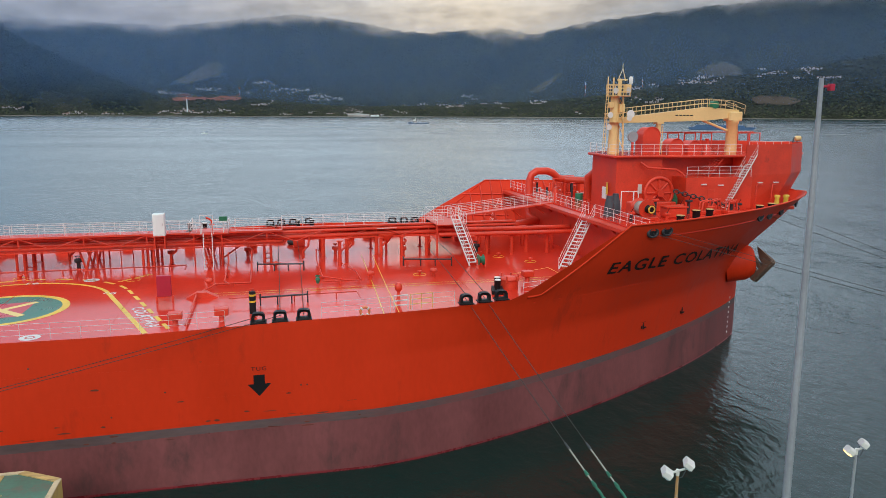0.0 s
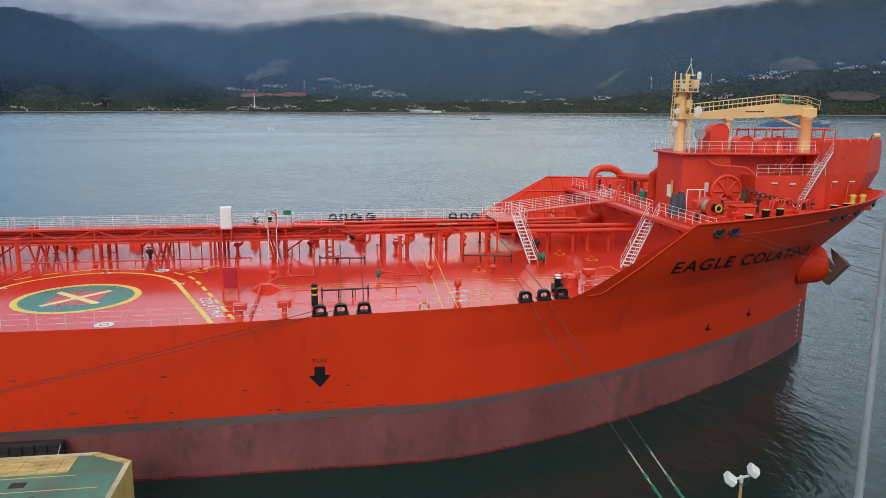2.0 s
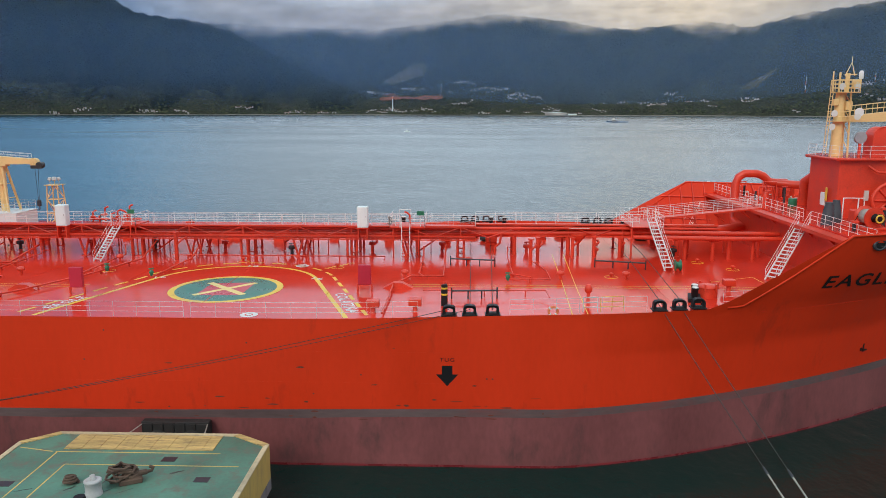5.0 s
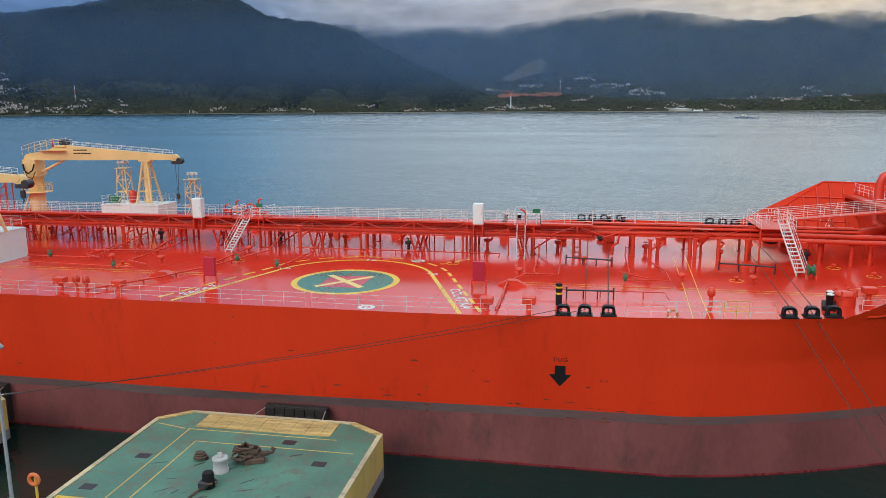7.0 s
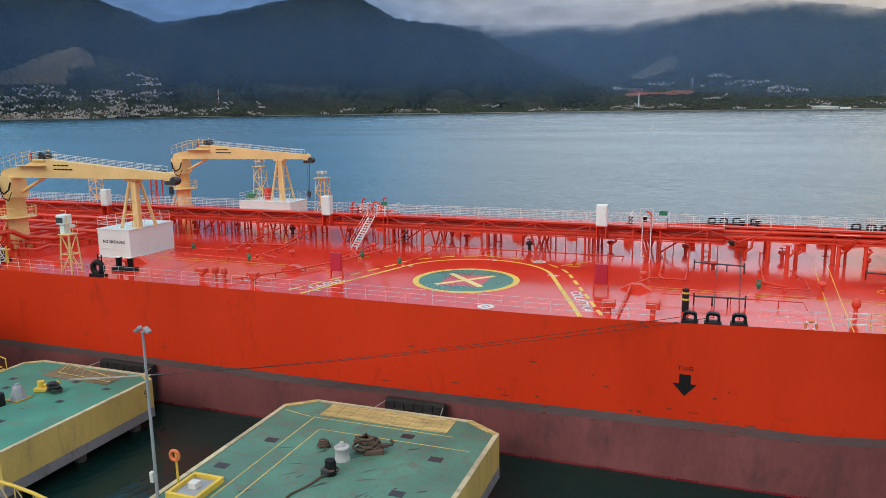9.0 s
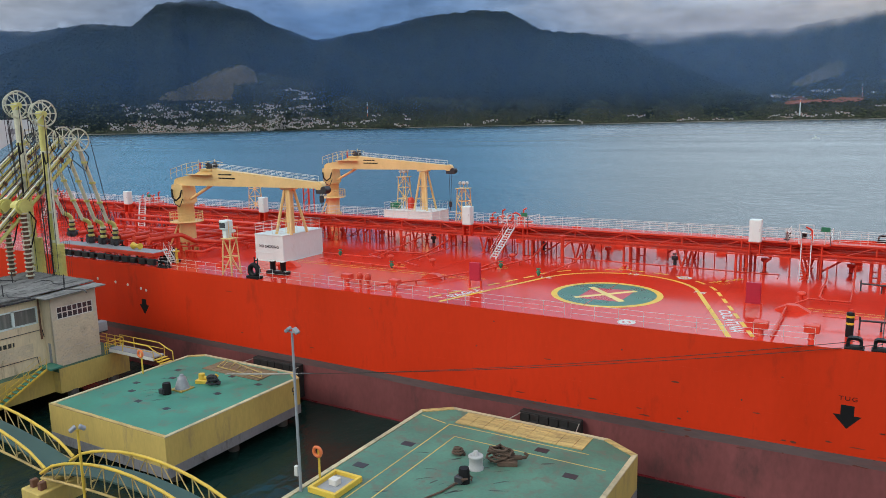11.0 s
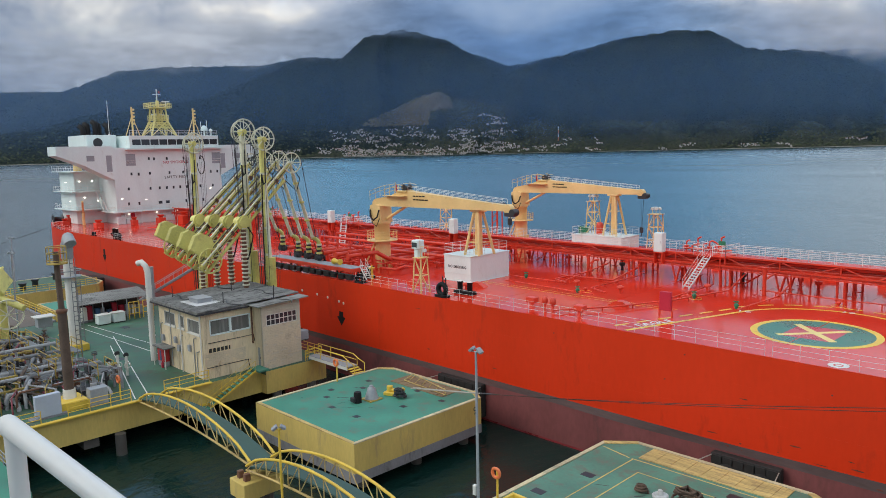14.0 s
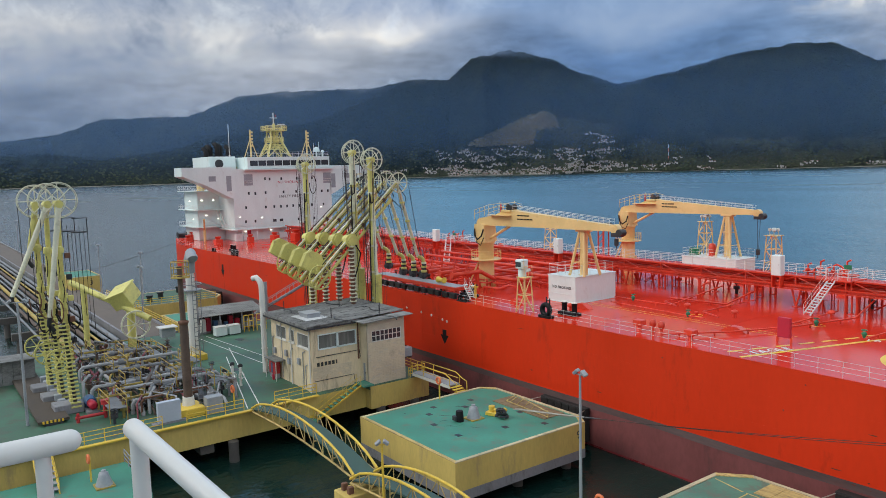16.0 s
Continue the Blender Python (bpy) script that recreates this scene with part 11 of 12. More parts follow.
part("collar", Mesh().lathe([(0.38, 7.9), (0.45, 8.05), (0.45, 8.2), (0.25, 8.3)], (-0.06, 0, 0), 14), M_RUST, bp)
part("skirt", Mesh().lathe([(0.56, 0.7), (0.49, 1.5)], (0, 0, 0), 12), M_PALE, bp, "torn white wrapping at the foot")
part("foot_box", Mesh().box(-1.0, 1.4, -1.2, 1.0, 0, 0.75, 0.03), M_YSTEEL, bp)
tg = Mesh()
for z in (12.3, 12.9, 13.4):
    tg.ring((-0.1, 0, z), 0.75, 0.04, 14, 5)
for i in range(6):
    w = i * 1.047
    tg.tube(((-0.1 + 0.75 * math.cos(w), 0.75 * math.sin(w), 12.1), (-0.1 + 0.75 * math.cos(w), 0.75 * math.sin(w), 13.4)), 0.04, 5)
part("top_rail", tg, M_DULLY, bp, "grimy yellow railed top")
part("top_grating", Mesh().lathe([(0.2, 12.0), (0.8, 12.0), (0.8, 12.1), (0.2, 12.1)], (-0.1, 0, 0), 14), M_DULLY, bp)
part("ladder", Mesh().bars([((0.5, 0.75, 0.8 + 0.4 * i), (0.5, 1.15, 0.8 + 0.4 * i)) for i in range(29)] + [((0.5, 0.75, 0.6), (0.5, 0.75, 12.4)), ((0.5, 1.15, 0.6), (0.5, 1.15, 12.4))], 0.03, 4), M_PIPEG, bp)
gp = thing("grey_mast", "tall pale pipe mast with a hooded top", "mast", (-83.5, 26.2, ZP))
part("pole", Mesh().tube(((0, 0, 0), (0, 0, 10.2)), 0.5, 14), M_PALE, gp)
part("hood", Mesh().tube(((0, 0, 10.0), (0.1, 0, 11.4), (0.7, 0, 12.2), (1.3, 0, 11.6)), 0.62, 12), M_GREY, gp)
part("platform", Mesh().lathe([(0.5, 8.0), (1.2, 8.0), (1.2, 8.1), (0.5, 8.1)], (0, 0, 0), 14).ring((0, 0, 8.7), 1.2, 0.05, 16, 5), M_GREY, gp)
part("foot", Mesh().box(-1.1, 1.1, -1.1, 1.1, 0, 0.7, 0.04), M_YSTEEL, gp)
la_ = Mesh()
for q in (-0.25, 0.25):
    la_.tube(((-0.9, 1.1 + q, 0), (-0.9, 1.1 + q, 8.2)), 0.04, 5)
for i in range(20):
    la_.tube(((-0.9, 0.85, 0.3 + 0.4 * i), (-0.9, 1.35, 0.3 + 0.4 * i)), 0.03, 4)
part("ladder", la_, M_PIPEG, gp)
random.seed(21)
for i in range(11):
    y = 14.6 + 0.85 * i
    mtr = (M_PIPEG, M_PIPEM, M_PIPEP, M_PIPEB, M_PIPEP, M_PIPEM)[i % 6]
    jp = thing("jetty_pipe", "long process pipe along the platform", "pipe", (-96, y, ZP), "platform pipes")
    L = random.uniform(26, 32)
    part("pipe", Mesh().tube(((0, 0, 0.5), (L, -0.2, 0.5), (L + 0.5, -0.2, 0.2), (L + 0.5, -0.2, 0)), (0.1, 0.14, 0.19)[i % 3], 9), mtr, jp)
    for k in range(6):
        part("sleeper", Mesh().box(2 + 4.6 * k, 2.3 + 4.6 * k, -0.35, 0.35, 0, 0.35), M_CONC, jp)
    for k in range(3):
        vx = random.uniform(3, 27)
        part("flange", Mesh().lathe([((0.24, 0.3, 0.38)[i % 3], 0), ((0.24, 0.3, 0.38)[i % 3], 0.12)], (vx, -0.2 * vx / L, 0.5), 12, "x"), M_PIPEG, jp)
for x, y0, y1, z, r, mtr in ((-74.0, 13.5, 24.0, 1.3, 0.2, M_PIPEP), (-71.0, 14.5, 24.5, 1.5, 0.17, M_PIPEP), (-77.5, 15, 23.5, 1.7, 0.18, M_PIPEG), (-82, 14, 24, 1.5, 0.2, M_PIPEP), (-87, 14.5, 23.5, 1.4, 0.2, M_PIPEG), (-67.5, 15.5, 22.5, 1.2, 0.18, M_PIPEP), (-66.5, 16, 22, 1.5, 0.1, M_RUST)):
    cp = thing("crossing_pipe", "dull pale pipe crossing over the process pipes", "pipe", (x, y0, ZP), "crossing pipes")
    part("pipe", Mesh().tube(((0, 0, 0), (0, 0, z - 0.3), (0, 0.3, z), (0, y1 - y0 - 0.3, z), (0, y1 - y0, z - 0.3), (0, y1 - y0, 0)), r, 10), mtr, cp)
    part("valve", Mesh().lathe([(r * 1.7, -0.3), (r * 1.7, 0.3)], (0, (y1 - y0) * 0.4, z), 12, "y").tube(((0, (y1 - y0) * 0.4, z), (0, (y1 - y0) * 0.4, z + 0.7)), 0.06, 6).ring((0, (y1 - y0) * 0.4, z + 0.7), 0.3, 0.04, 14, 5), M_PIPEG, cp)
for i in range(96):
    x, y = random.uniform(-95, -65.4), random.uniform(13.5, 24.8)
    h = random.uniform(0.8, 2.0)
    vk = thing("process_valve", "upright process valve with a handwheel on the platform", "valve", (x, y, ZP), "platform valves")
    mm_ = random.choice((M_PIPEG, M_PIPEP, M_DARK, M_PIPEB, M_DULLY, M_RUST))
    part("body", Mesh().tube(((0, 0, 0), (0, 0, h)), 0.13, 8).lathe([(0.3, 0), (0.3, 0.35)], (0, 0, h * 0.45), 12), mm_, vk)
    part("handwheel", Mesh().ring((0, 0, h + 0.08), 0.27, 0.04, 14, 5).tube(((-0.27, 0, h + 0.08), (0.27, 0, h + 0.08)), 0.03, 4), random.choice((M_DULLY, M_DARK, M_PIPEB)), vk)
for x0, y0, x1, y1 in ((-78, 21.5, -72, 21.5), (-88, 22, -82, 22), (-70, 14, -66, 14), (-84, 17.5, -80, 17.5), (-93, 16, -88, 16), (-75.5, 17.0, -73.2, 17.0), (-69.8, 23.6, -67.6, 23.6), (-80.5, 24.2, -77.6, 24.2), (-90, 20, -86.5, 20), (-72.4, 19.6, -70.6, 19.6)):
    pfm = thing("access_platform", "yellow railed access platform over the pipes", "platform", (x0, y0, ZP), "access platforms")
    part("grating", Mesh().box(0, x1 - x0, -0.7, 0.7, 1.15, 1.22), M_PIPEG, pfm)
    for q in (0, x1 - x0):
        for s in (-0.7, 0.7):
            part("leg", Mesh().tube(((q, s, 0), (q, s, 2.25)), 0.05, 6), M_DULLY, pfm)
    for s in (-0.7, 0.7):
        part("handrail", Mesh().tube(((0, s, 2.25), (x1 - x0, s, 2.25)), 0.045, 5).tube(((0, s, 1.75), (x1 - x0, s, 1.75)), 0.035, 5).tube(((0, s, 0.2), (x1 - x0, s, 1.2)), 0.04, 5), M_DULLY, pfm)
for i in range(64):
    x, y = random.uniform(-94, -66), random.uniform(13.6, 24)
    L, zz = random.uniform(2.0, 5.5), random.uniform(0.9, 1.8)
    jp = thing("branch_line", "short raised branch pipe among the process pipes", "pipe", (x, y, ZP), "branch lines")
    part("pipe", Mesh().tube(((0, 0, 0), (0, 0, zz), (L * 0.7, L * 0.3 * (-1) ** i, zz), (L * 0.7, L * 0.3 * (-1) ** i, 0)), random.choice((0.05, 0.07, 0.1, 0.15)), 7), random.choice((M_PIPEG, M_PIPEP, M_PIPEM, M_PIPEB, M_DULLY, M_PIPEG)), jp)
    part("flange", Mesh().lathe([(0.2, zz * 0.5), (0.2, zz * 0.5 + 0.1)], (0, 0, 0), 10), M_DARK, jp)
for i in range(9):
    x, y = random.uniform(-95, -67), random.uniform(14, 24)
    jp = thing("pipe_support", "yellow portal frame carrying the process pipes", "pipe support", (x, y, ZP), "pipe supports")
    part("beam", Mesh().box(-0.08, 0.08, -1.5, 1.5, 1.25, 1.4), M_DULLY, jp)
    for q in (-1.4, 1.4):
        part("leg", Mesh().box(-0.07, 0.07, q - 0.07, q + 0.07, 0, 1.25), M_DULLY, jp)
bx_ = thing("equipment_cabinet", "large pale blue equipment panel at the platform edge", "panel", (-63.0, 17.3, ZP))
part("panel", Mesh().box(-0.25, 0.25, -0.95, 0.95, 0.15, 1.9, 0.03), mat("pale_blue_panel", (0.42, 0.47, 0.55), 0.5, var=0.1), bx_)
part("base", Mesh().box(-0.35, 0.35, -1.4, 1.4, 0, 0.15), M_CONC, bx_)
bx_ = thing("equipment_box", "grey equipment cabinet beside the mast", "cabinet", (-63.2, 21.2, ZP))
part("body", Mesh().box(-0.5, 0.5, -0.7, 0.7, 0.1, 1.5, 0.04), M_GREY, bx_)
part("plinth", Mesh().box(-0.55, 0.55, -0.75, 0.75, 0, 0.1), M_CONC, bx_)
mo_ = thing("hose_trolley", "dark wheeled hose trolley on the platform", "trolley", (-68.0, 21.4, ZP))
part("frame", Mesh().box(-2.2, 2.2, -0.6, 0.6, 0.5, 0.62).tube(((-2, -0.5, 0.6), (-2, -0.5, 1.5), (0, -0.5, 1.5)), 0.06, 6), M_DARK, mo_)
for q in (-1.6, 1.6):
    for s in (-0.6, 0.6):
        part("wheel", Mesh().ring((q, s, 0.35), 0.26, 0.1, 16, 6, "y"), M_RUBBER, mo_)
for y, h in ((22.6, 1.7), (23.4, 2.2), (24.2, 1.9)):
    sp2 = thing("valve_stand", "pale valve stand with gauges on the platform", "valve", (-69.6, y + 2.0, ZP), "valve stands")
    part("column", Mesh().tube(((0, 0, 0), (0, 0, h)), 0.14, 8), M_PALE, sp2)
    part("gauge", Mesh().lathe([(0.24, -0.06), (0.24, 0.06)], (0, 0, h + 0.1), 14, "x"), M_DARK, sp2)
    part("wheel", Mesh().ring((0.2, 0, h * 0.55), 0.3, 0.05, 14, 5, "x"), M_PALE, sp2)
hy = thing("fire_hydrant", "red branched fire hydrant on the platform", "hydrant", (-68.2, 12.2, ZP))
part("body", Mesh().tube(((0, -1.2, 0.4), (0, 1.2, 0.4)), 0.14, 8).tube(((0, 1.2, 0), (0, 1.2, 1.5)), 0.16, 8).tube(((0, -1.0, 0), (0, -1.0, 0.8)), 0.14, 8).lathe([(0.34, 1.2), (0.34, 1.6)], (0, 1.2, 0), 12), mat("bright_red_paint", (0.5, 0.03, 0.035), 0.45), hy)
pu_ = thing("pump_set", "blue pump with a red motor on the platform", "pump", (-71.8, 12.8, ZP))
part("pump", Mesh().lathe([(0.45, -0.6), (0.55, -0.2), (0.55, 0.3), (0.4, 0.7)], (0, 0, 0.75), 14, "x"), M_BLUE, pu_)
part("motor", Mesh().lathe([(0.36, 0.8), (0.36, 1.9), (0.2, 2.0)], (0, 0, 0.75), 14, "x"), M_REDDARK, pu_)
part("bed", Mesh().box(-0.9, 2.0, -0.5, 0.5, 0, 0.3), M_CONC, pu_)
hs_ = thing("flexible_hose", "black flexible hose lying in a curve on the platform", "hose", (-70.6, 15.4, ZP))
part("hose", Mesh().tube(((-2, -0.5, 0.9), (-1.4, -0.9, 0.4), (0, -1.1, 0.2), (1.8, -0.4, 0.2), (3.0, 0.6, 0.35), (3.6, 1.6, 0.9)), 0.16, 8), M_RUBBER, hs_)
rmp = thing("cable_ramp", "dark brown sloping cable ramp with hazard-striped end", "ramp", (-78.5, 9.5, ZP))
part("ramp", Mesh().box(-9.5, 9.5, -1.2, 1.2, 0.25, 0.45), mat("dark_worn_timber", (0.07, 0.055, 0.042), 0.85, var=0.3, bump=0.4), rmp)
for i in range(6):
    part("block", Mesh().box(-5 + 2 * i, -4.4 + 2 * i, 1.0, 1.6, 0, 1.0, 0.05), M_GREY, rmp)
for i in range(6):
    part("stripe", Mesh().box(9.5, 9.54, -0.9 + 0.3 * i, -0.75 + 0.3 * i, 0.22, 0.46), M_YELLOW, rmp)
part("skid", Mesh().box(-9.5, 9.5, -0.7, 0.7, 0, 0.25), M_DARK, rmp)
fh = thing("lower_landing", "small green fender landing below the platform edge", "landing", (-55.6, 9.0, 0))
part("deck", Mesh().box(-4.5, 3.0, -5.0, 4.0, 2.2, 2.6), M_PIERG, fh)
for x in (-4, 2.4):
    for y in (-4.4, 3.4):
        part("pile", Mesh().tube(((x, y, -3), (x, y, 2.2)), 0.4, 9), M_PILE, fh)
railing("grey railing round the lower landing", [(-60.0, 12.9, 2.6), (-52.7, 12.9, 2.6)], material=M_GREY, step=1.3, r=0.035)
bollard(-56.2, 10.6, "cone", 2.6)
lp3 = thing("lifebuoy_post", "orange lifebuoy on a yellow post", "lifebuoy", (-57.6, 10.0, 2.6), "lifebuoy posts")
part("post", Mesh().tube(((0, 0, 0), (0, 0, 1.9)), 0.07, 7), M_YSTEEL, lp3)
part("lifebuoy", Mesh().ring((0, -0.1, 1.75), 0.28, 0.1, 18, 6, "y"), M_ORANGE, lp3)
steps("grey stairs with yellow rails down to the lower landing", (-56.8, 7.2, 2.6), (-61.5, 7.4, ZP + 0.1), 1.2, M_YSTEEL, 7, tread_material=M_GREY)
for x, y in ((-66.4, 22.6),):
    l5 = thing("lifebuoy_post", "orange lifebuoy on a yellow post", "lifebuoy", (-63.0, 23.0, ZP), "lifebuoy posts")
    part("post", Mesh().tube(((0, 0, 0), (0, 0, 2.0)), 0.07, 7), M_YSTEEL, l5)
    part("lifebuoy", Mesh().ring((0, -0.1, 1.8), 0.28, 0.1, 18, 6, "y"), M_ORANGE, l5)
sh_ = thing("open_shed", "long open shed with a corrugated roof on the platform", "shed", (-96.4, 30.4, ZP))
for k in range(9):
    x0 = 1.0 * k
    vs, fs, n = [], [], 10
    for i in range(n + 1):
        yy = x0 + 1.03 * i / n
        zc = 0.05 * math.sin(2 * math.pi * i / n * 3)
        vs += [(1.6, yy, 2.6 + zc), (-2.2, yy, 3.3 + zc), (1.6, yy, 2.54 + zc), (-2.2, yy, 3.24 + zc)]
    for i in range(n):
        a = 4 * i
        fs += [(a, a + 4, a + 5, a + 1), (a + 2, a + 3, a + 7, a + 6), (a, a + 2, a + 6, a + 4), (a + 1, a + 5, a + 7, a + 3)]
    part("roof_sheet", Mesh().add(vs, fs), M_ROOF, sh_)
for y in (0.2, 3.0, 6.0, 8.8):
    for x in (1.4, -2.0):
        part("post", Mesh().tube(((x, y, 0), (x, y, 2.6 if x > 0 else 3.2)), 0.08, 6), M_GREY, sh_)
part("back_wall", Mesh().box(-2.1, -2.0, 0, 9, 0, 3.1), M_DARK, sh_)
for i in range(11):
    mb = thing("switch_cabinet", "small electrical cabinet under the shed", "cabinet", (-96.6 + random.uniform(-0.4, 0.4), 30.9 + 0.76 * i, ZP), "cabinets under the shed")
    part("body", Mesh().box(-0.3, 0.3, -0.28, 0.28, 0.25, random.uniform(1.2, 2.0), 0.03), random.choice((M_GREY, M_BLUE, M_GREY, M_REDDARK, M_PALE)), mb)
    part("plinth", Mesh().box(-0.3, 0.3, -0.28, 0.28, 0, 0.25), M_CONC, mb)
for y in (32.9, 34.7):
    wb = thing("white_container", "low white storage box before the shed", "container", (-93.8, y, ZP), "white boxes")
    part("body", Mesh().box(-0.6, 0.6, -0.75, 0.75, 0.1, 1.2, 0.05), M_WHITE, wb)
    part("lid", Mesh().box(-0.64, 0.64, -0.79, 0.79, 1.2, 1.3, 0.02), M_PALE, wb)
    part("foot", Mesh().box(-0.5, 0.5, -0.65, 0.65, 0, 0.1), M_DARK, wb)
for y in (36.2, 38.0):
    railing("yellow tubular frame before the shed", [(-93.9, y, ZP), (-93.9, y + 1.3, ZP)], h=2.2, levels=(0.7, 1.4, 2.2), material=M_YSTEEL, step=0.6, r=0.06)
sh2 = thing("small_shed", "low corrugated shed at the landward side", "shed", (-86, 4.5, ZP))
for k in range(6):
    part("wall_sheet", Mesh().box(0.0, 0.08, 1.0 * k, 1.0 * k + 0.96, 0, 2.4), M_ROOF, sh2)
part("roof", Mesh().box(-3, 0.4, -0.3, 6.3, 2.4, 2.5), M_ROOF, sh2)
part("rear", Mesh().box(-3, -2.9, 0, 6, 0, 2.4), M_ROOF, sh2)
# lamp masts and slim posts farther along
for x, y, h in ((-97.5, 24.4, 9.5), (-127, 32, 8.5), (-143, 28.9, 9.0), (-170, 28.8, 9.5), (-210, 28.8, 9.5), (-250, 28.8, 9.5)):
    lamp(x, y, ZP, h, 0.1, M_GREY, "slim far lamps", turn=30)
lamp(-70.3, 7.66, ZP, 10.6, 0.13, M_GREY, "slim far lamps", turn=70, width=0.9)
# gangway up to the ship
gw = thing("gangway", "grey inclined gangway from the jetty up to the deck", "gangway", (-104, 41.8, ZP))
d = Vector((11.5, 5.6, 6.6))
for s in (-0.5, 0.5):
    off = Vector((-0.45, 0.9, 0)) * s
    part("side_beam", Mesh().tube((off + Vector((0, 0, 0.3)), d + off + Vector((0, 0, 0.3))), 0.12, 6), M_GREY, gw)
    part("handrail", Mesh().tube((off + Vector((0, 0, 1.3)), d + off + Vector((0, 0, 1.3))), 0.045, 5), M_GREY, gw)
    for i in range(9):
        part("stanchion", Mesh().tube((d * i / 8 + off + Vector((0, 0, 0.3)), d * i / 8 + off + Vector((0, 0, 1.3))), 0.035, 5), M_GREY, gw)
for i in range(18):
    part("tread", Mesh().box(-0.25, 0.25, -0.5, 0.5, 0.28, 0.34, m=Matrix.Translation(d * i / 18) @ pose(0, 0, 0, 0, 0, 26)), M_GREY, gw)
part("tower", Mesh().tube(((3.5, 0.4, 0), (3.5, 0.4, 5.4)), 0.3, 8), M_GREY, gw)

# ---- the viewer's own ship: white handrail at the wing of the bridge ----
hrail = thing("bridge_wing_rail", "thick white painted tube railing with rounded ends", "railing", (-1.3, 0.25, 23.0))
o = Vector((-1.3, 0.25, 23.0))


def rounded_rail(a, b, r, n=18):
    a, b = Vector(a) - o, Vector(b) - o
    d = (b - a).normalized()
    pts = [a + d * r * (1 - math.cos(radians(q))) for q in (8, 30, 50, 70, 90)] + [b]
    m = Mesh()
    rr = [r * math.sin(radians(q)) for q in (8, 30, 50, 70, 90)] + [r]
    up = Vector((0, 0, 1))
    u = d.cross(up).normalized()
    w = d.cross(u)
    vs = []
    for p, q in zip(pts, rr):
        vs += [p + q * (math.cos(2 * math.pi * k / n) * u + math.sin(2 * math.pi * k / n) * w) for k in range(n)]
    fs = [(i * n + k, i * n + (k + 1) % n, (i + 1) * n + (k + 1) % n, (i + 1) * n + k) for i in range(len(pts) - 1) for k in range(n)]
    m.add(vs, fs, True)
    m.add(vs[:n], [tuple(range(n - 1, -1, -1))], True)
    return m


part("rail", rounded_rail((-1.337, 0.298, 24.078), (-0.72, 0.43, 23.93), 0.0172), M_HANDRAIL, hrail)
part("rail", rounded_rail((-1.462, 0.243, 24.031), (-1.40, -0.45, 24.05), 0.0205), M_HANDRAIL, hrail)
part("post", Mesh().tube(((-1.345 + 1.3, 0.318 - 0.25, 0.0), (-1.335 + 1.3, 0.312 - 0.25, 1.06)), 0.0155, 14), M_HANDRAIL, hrail)
part("post", Mesh().tube(((-1.48 + 1.3, 0.177 - 0.25, 0.0), (-1.462 + 1.3, 0.178 - 0.25, 1.02)), 0.0135, 14), M_HANDRAIL, hrail)
part("mid_rail", Mesh().tube(((-1.345 + 1.3, 0.318 - 0.25, 0.9), (-0.7 + 1.3, 0.45 - 0.25, 0.74)), 0.011, 10), M_HANDRAIL, hrail)
dkk = Mesh().box(-1.9, 1.5, -3.0, 0.6, 22.85, 23.0, 0.02)
single("wing_deck", dkk, M_GREY, "grey steel deck of the viewer's own ship", "deck", kind="structure")
# unseen wall, added behind the camera to shade the handrail
single("unseen_shade_wall", Mesh().box(-2.2, 4.0, -1.85, -1.7, 23.0, 26.4, 0.02), M_WHITE, "plain white wall added out of view to shade the handrail", "wall", kind="structure")


single("wall_bridge_tower", Mesh().box(-1.8, 1.4, -2.9, 0.45, -2.0, 22.84, 0.02), M_WHITE, "plain white tower under the viewer's own bridge wing", "wall", kind="structure")


# ---- far shore: woods, clearings, town, cloud ----


def bearing(az, el, r):
    """Point seen at a bearing (degrees left of straight ahead) and height angle, at a distance."""
    return Vector((-r * math.sin(radians(az)), r * math.cos(radians(az)), H + r * math.tan(radians(el))))


hv, hf = [], []
for o in HILLS:
    k = len(hv)
    hv += [v.co.copy() for v in o.data.vertices]
    hf += [tuple(k + i for i in q.vertices) for q in o.data.polygons]
LAND = BVHTree.FromPolygons(hv, hf)
# camera's position: clearings, trees and towns are placed along its view rays
CAMERA_EYE = Vector((0, 0, H))


def on_land(az, el):
    d = (bearing(az, el, 1000) - CAMERA_EYE).normalized()
    p = LAND.ray_cast(CAMERA_EYE, d)[0]
    return p


def inside(x, y, poly):
    c = False
    for (a, b), (d, e) in zip(poly, poly[1:] + poly[:1]):
        if (b > y) != (e > y) and x < (d - a) * (y - b) / (e - b) + a:
            c = not c
    return c


def clearing(name, poly, material, label, step=0.07):
    """Bare ground over the slope, lifted towards the camera, inside an outline of bearings and height angles fitted to
    its view.
    """
    random.seed(len(label))
    az0, az1 = min(a for a, _ in poly), max(a for a, _ in poly)
    el0, el1 = min(e for _, e in poly), max(e for _, e in poly)
    na, ne = int((az1 - az0) / step) + 2, int((el1 - el0) / step) + 2
    idx, vs, fs = {}, [], []
    for i in range(na + 1):
        for j in range(ne + 1):
            p = on_land(az0 + i * step, max(el0 + j * step, -0.3))
            if p:
                idx[i, j] = len(vs)
                vs.append(p + (CAMERA_EYE - p).normalized() * 9 + Vector((0, 0, 1.5)))
    for i in range(na):
        for j in range(ne):
            wob = 0.16 * noise.noise(Vector((i * 0.35, j * 0.35, len(label)))) * min(1.0, el1 - el0)
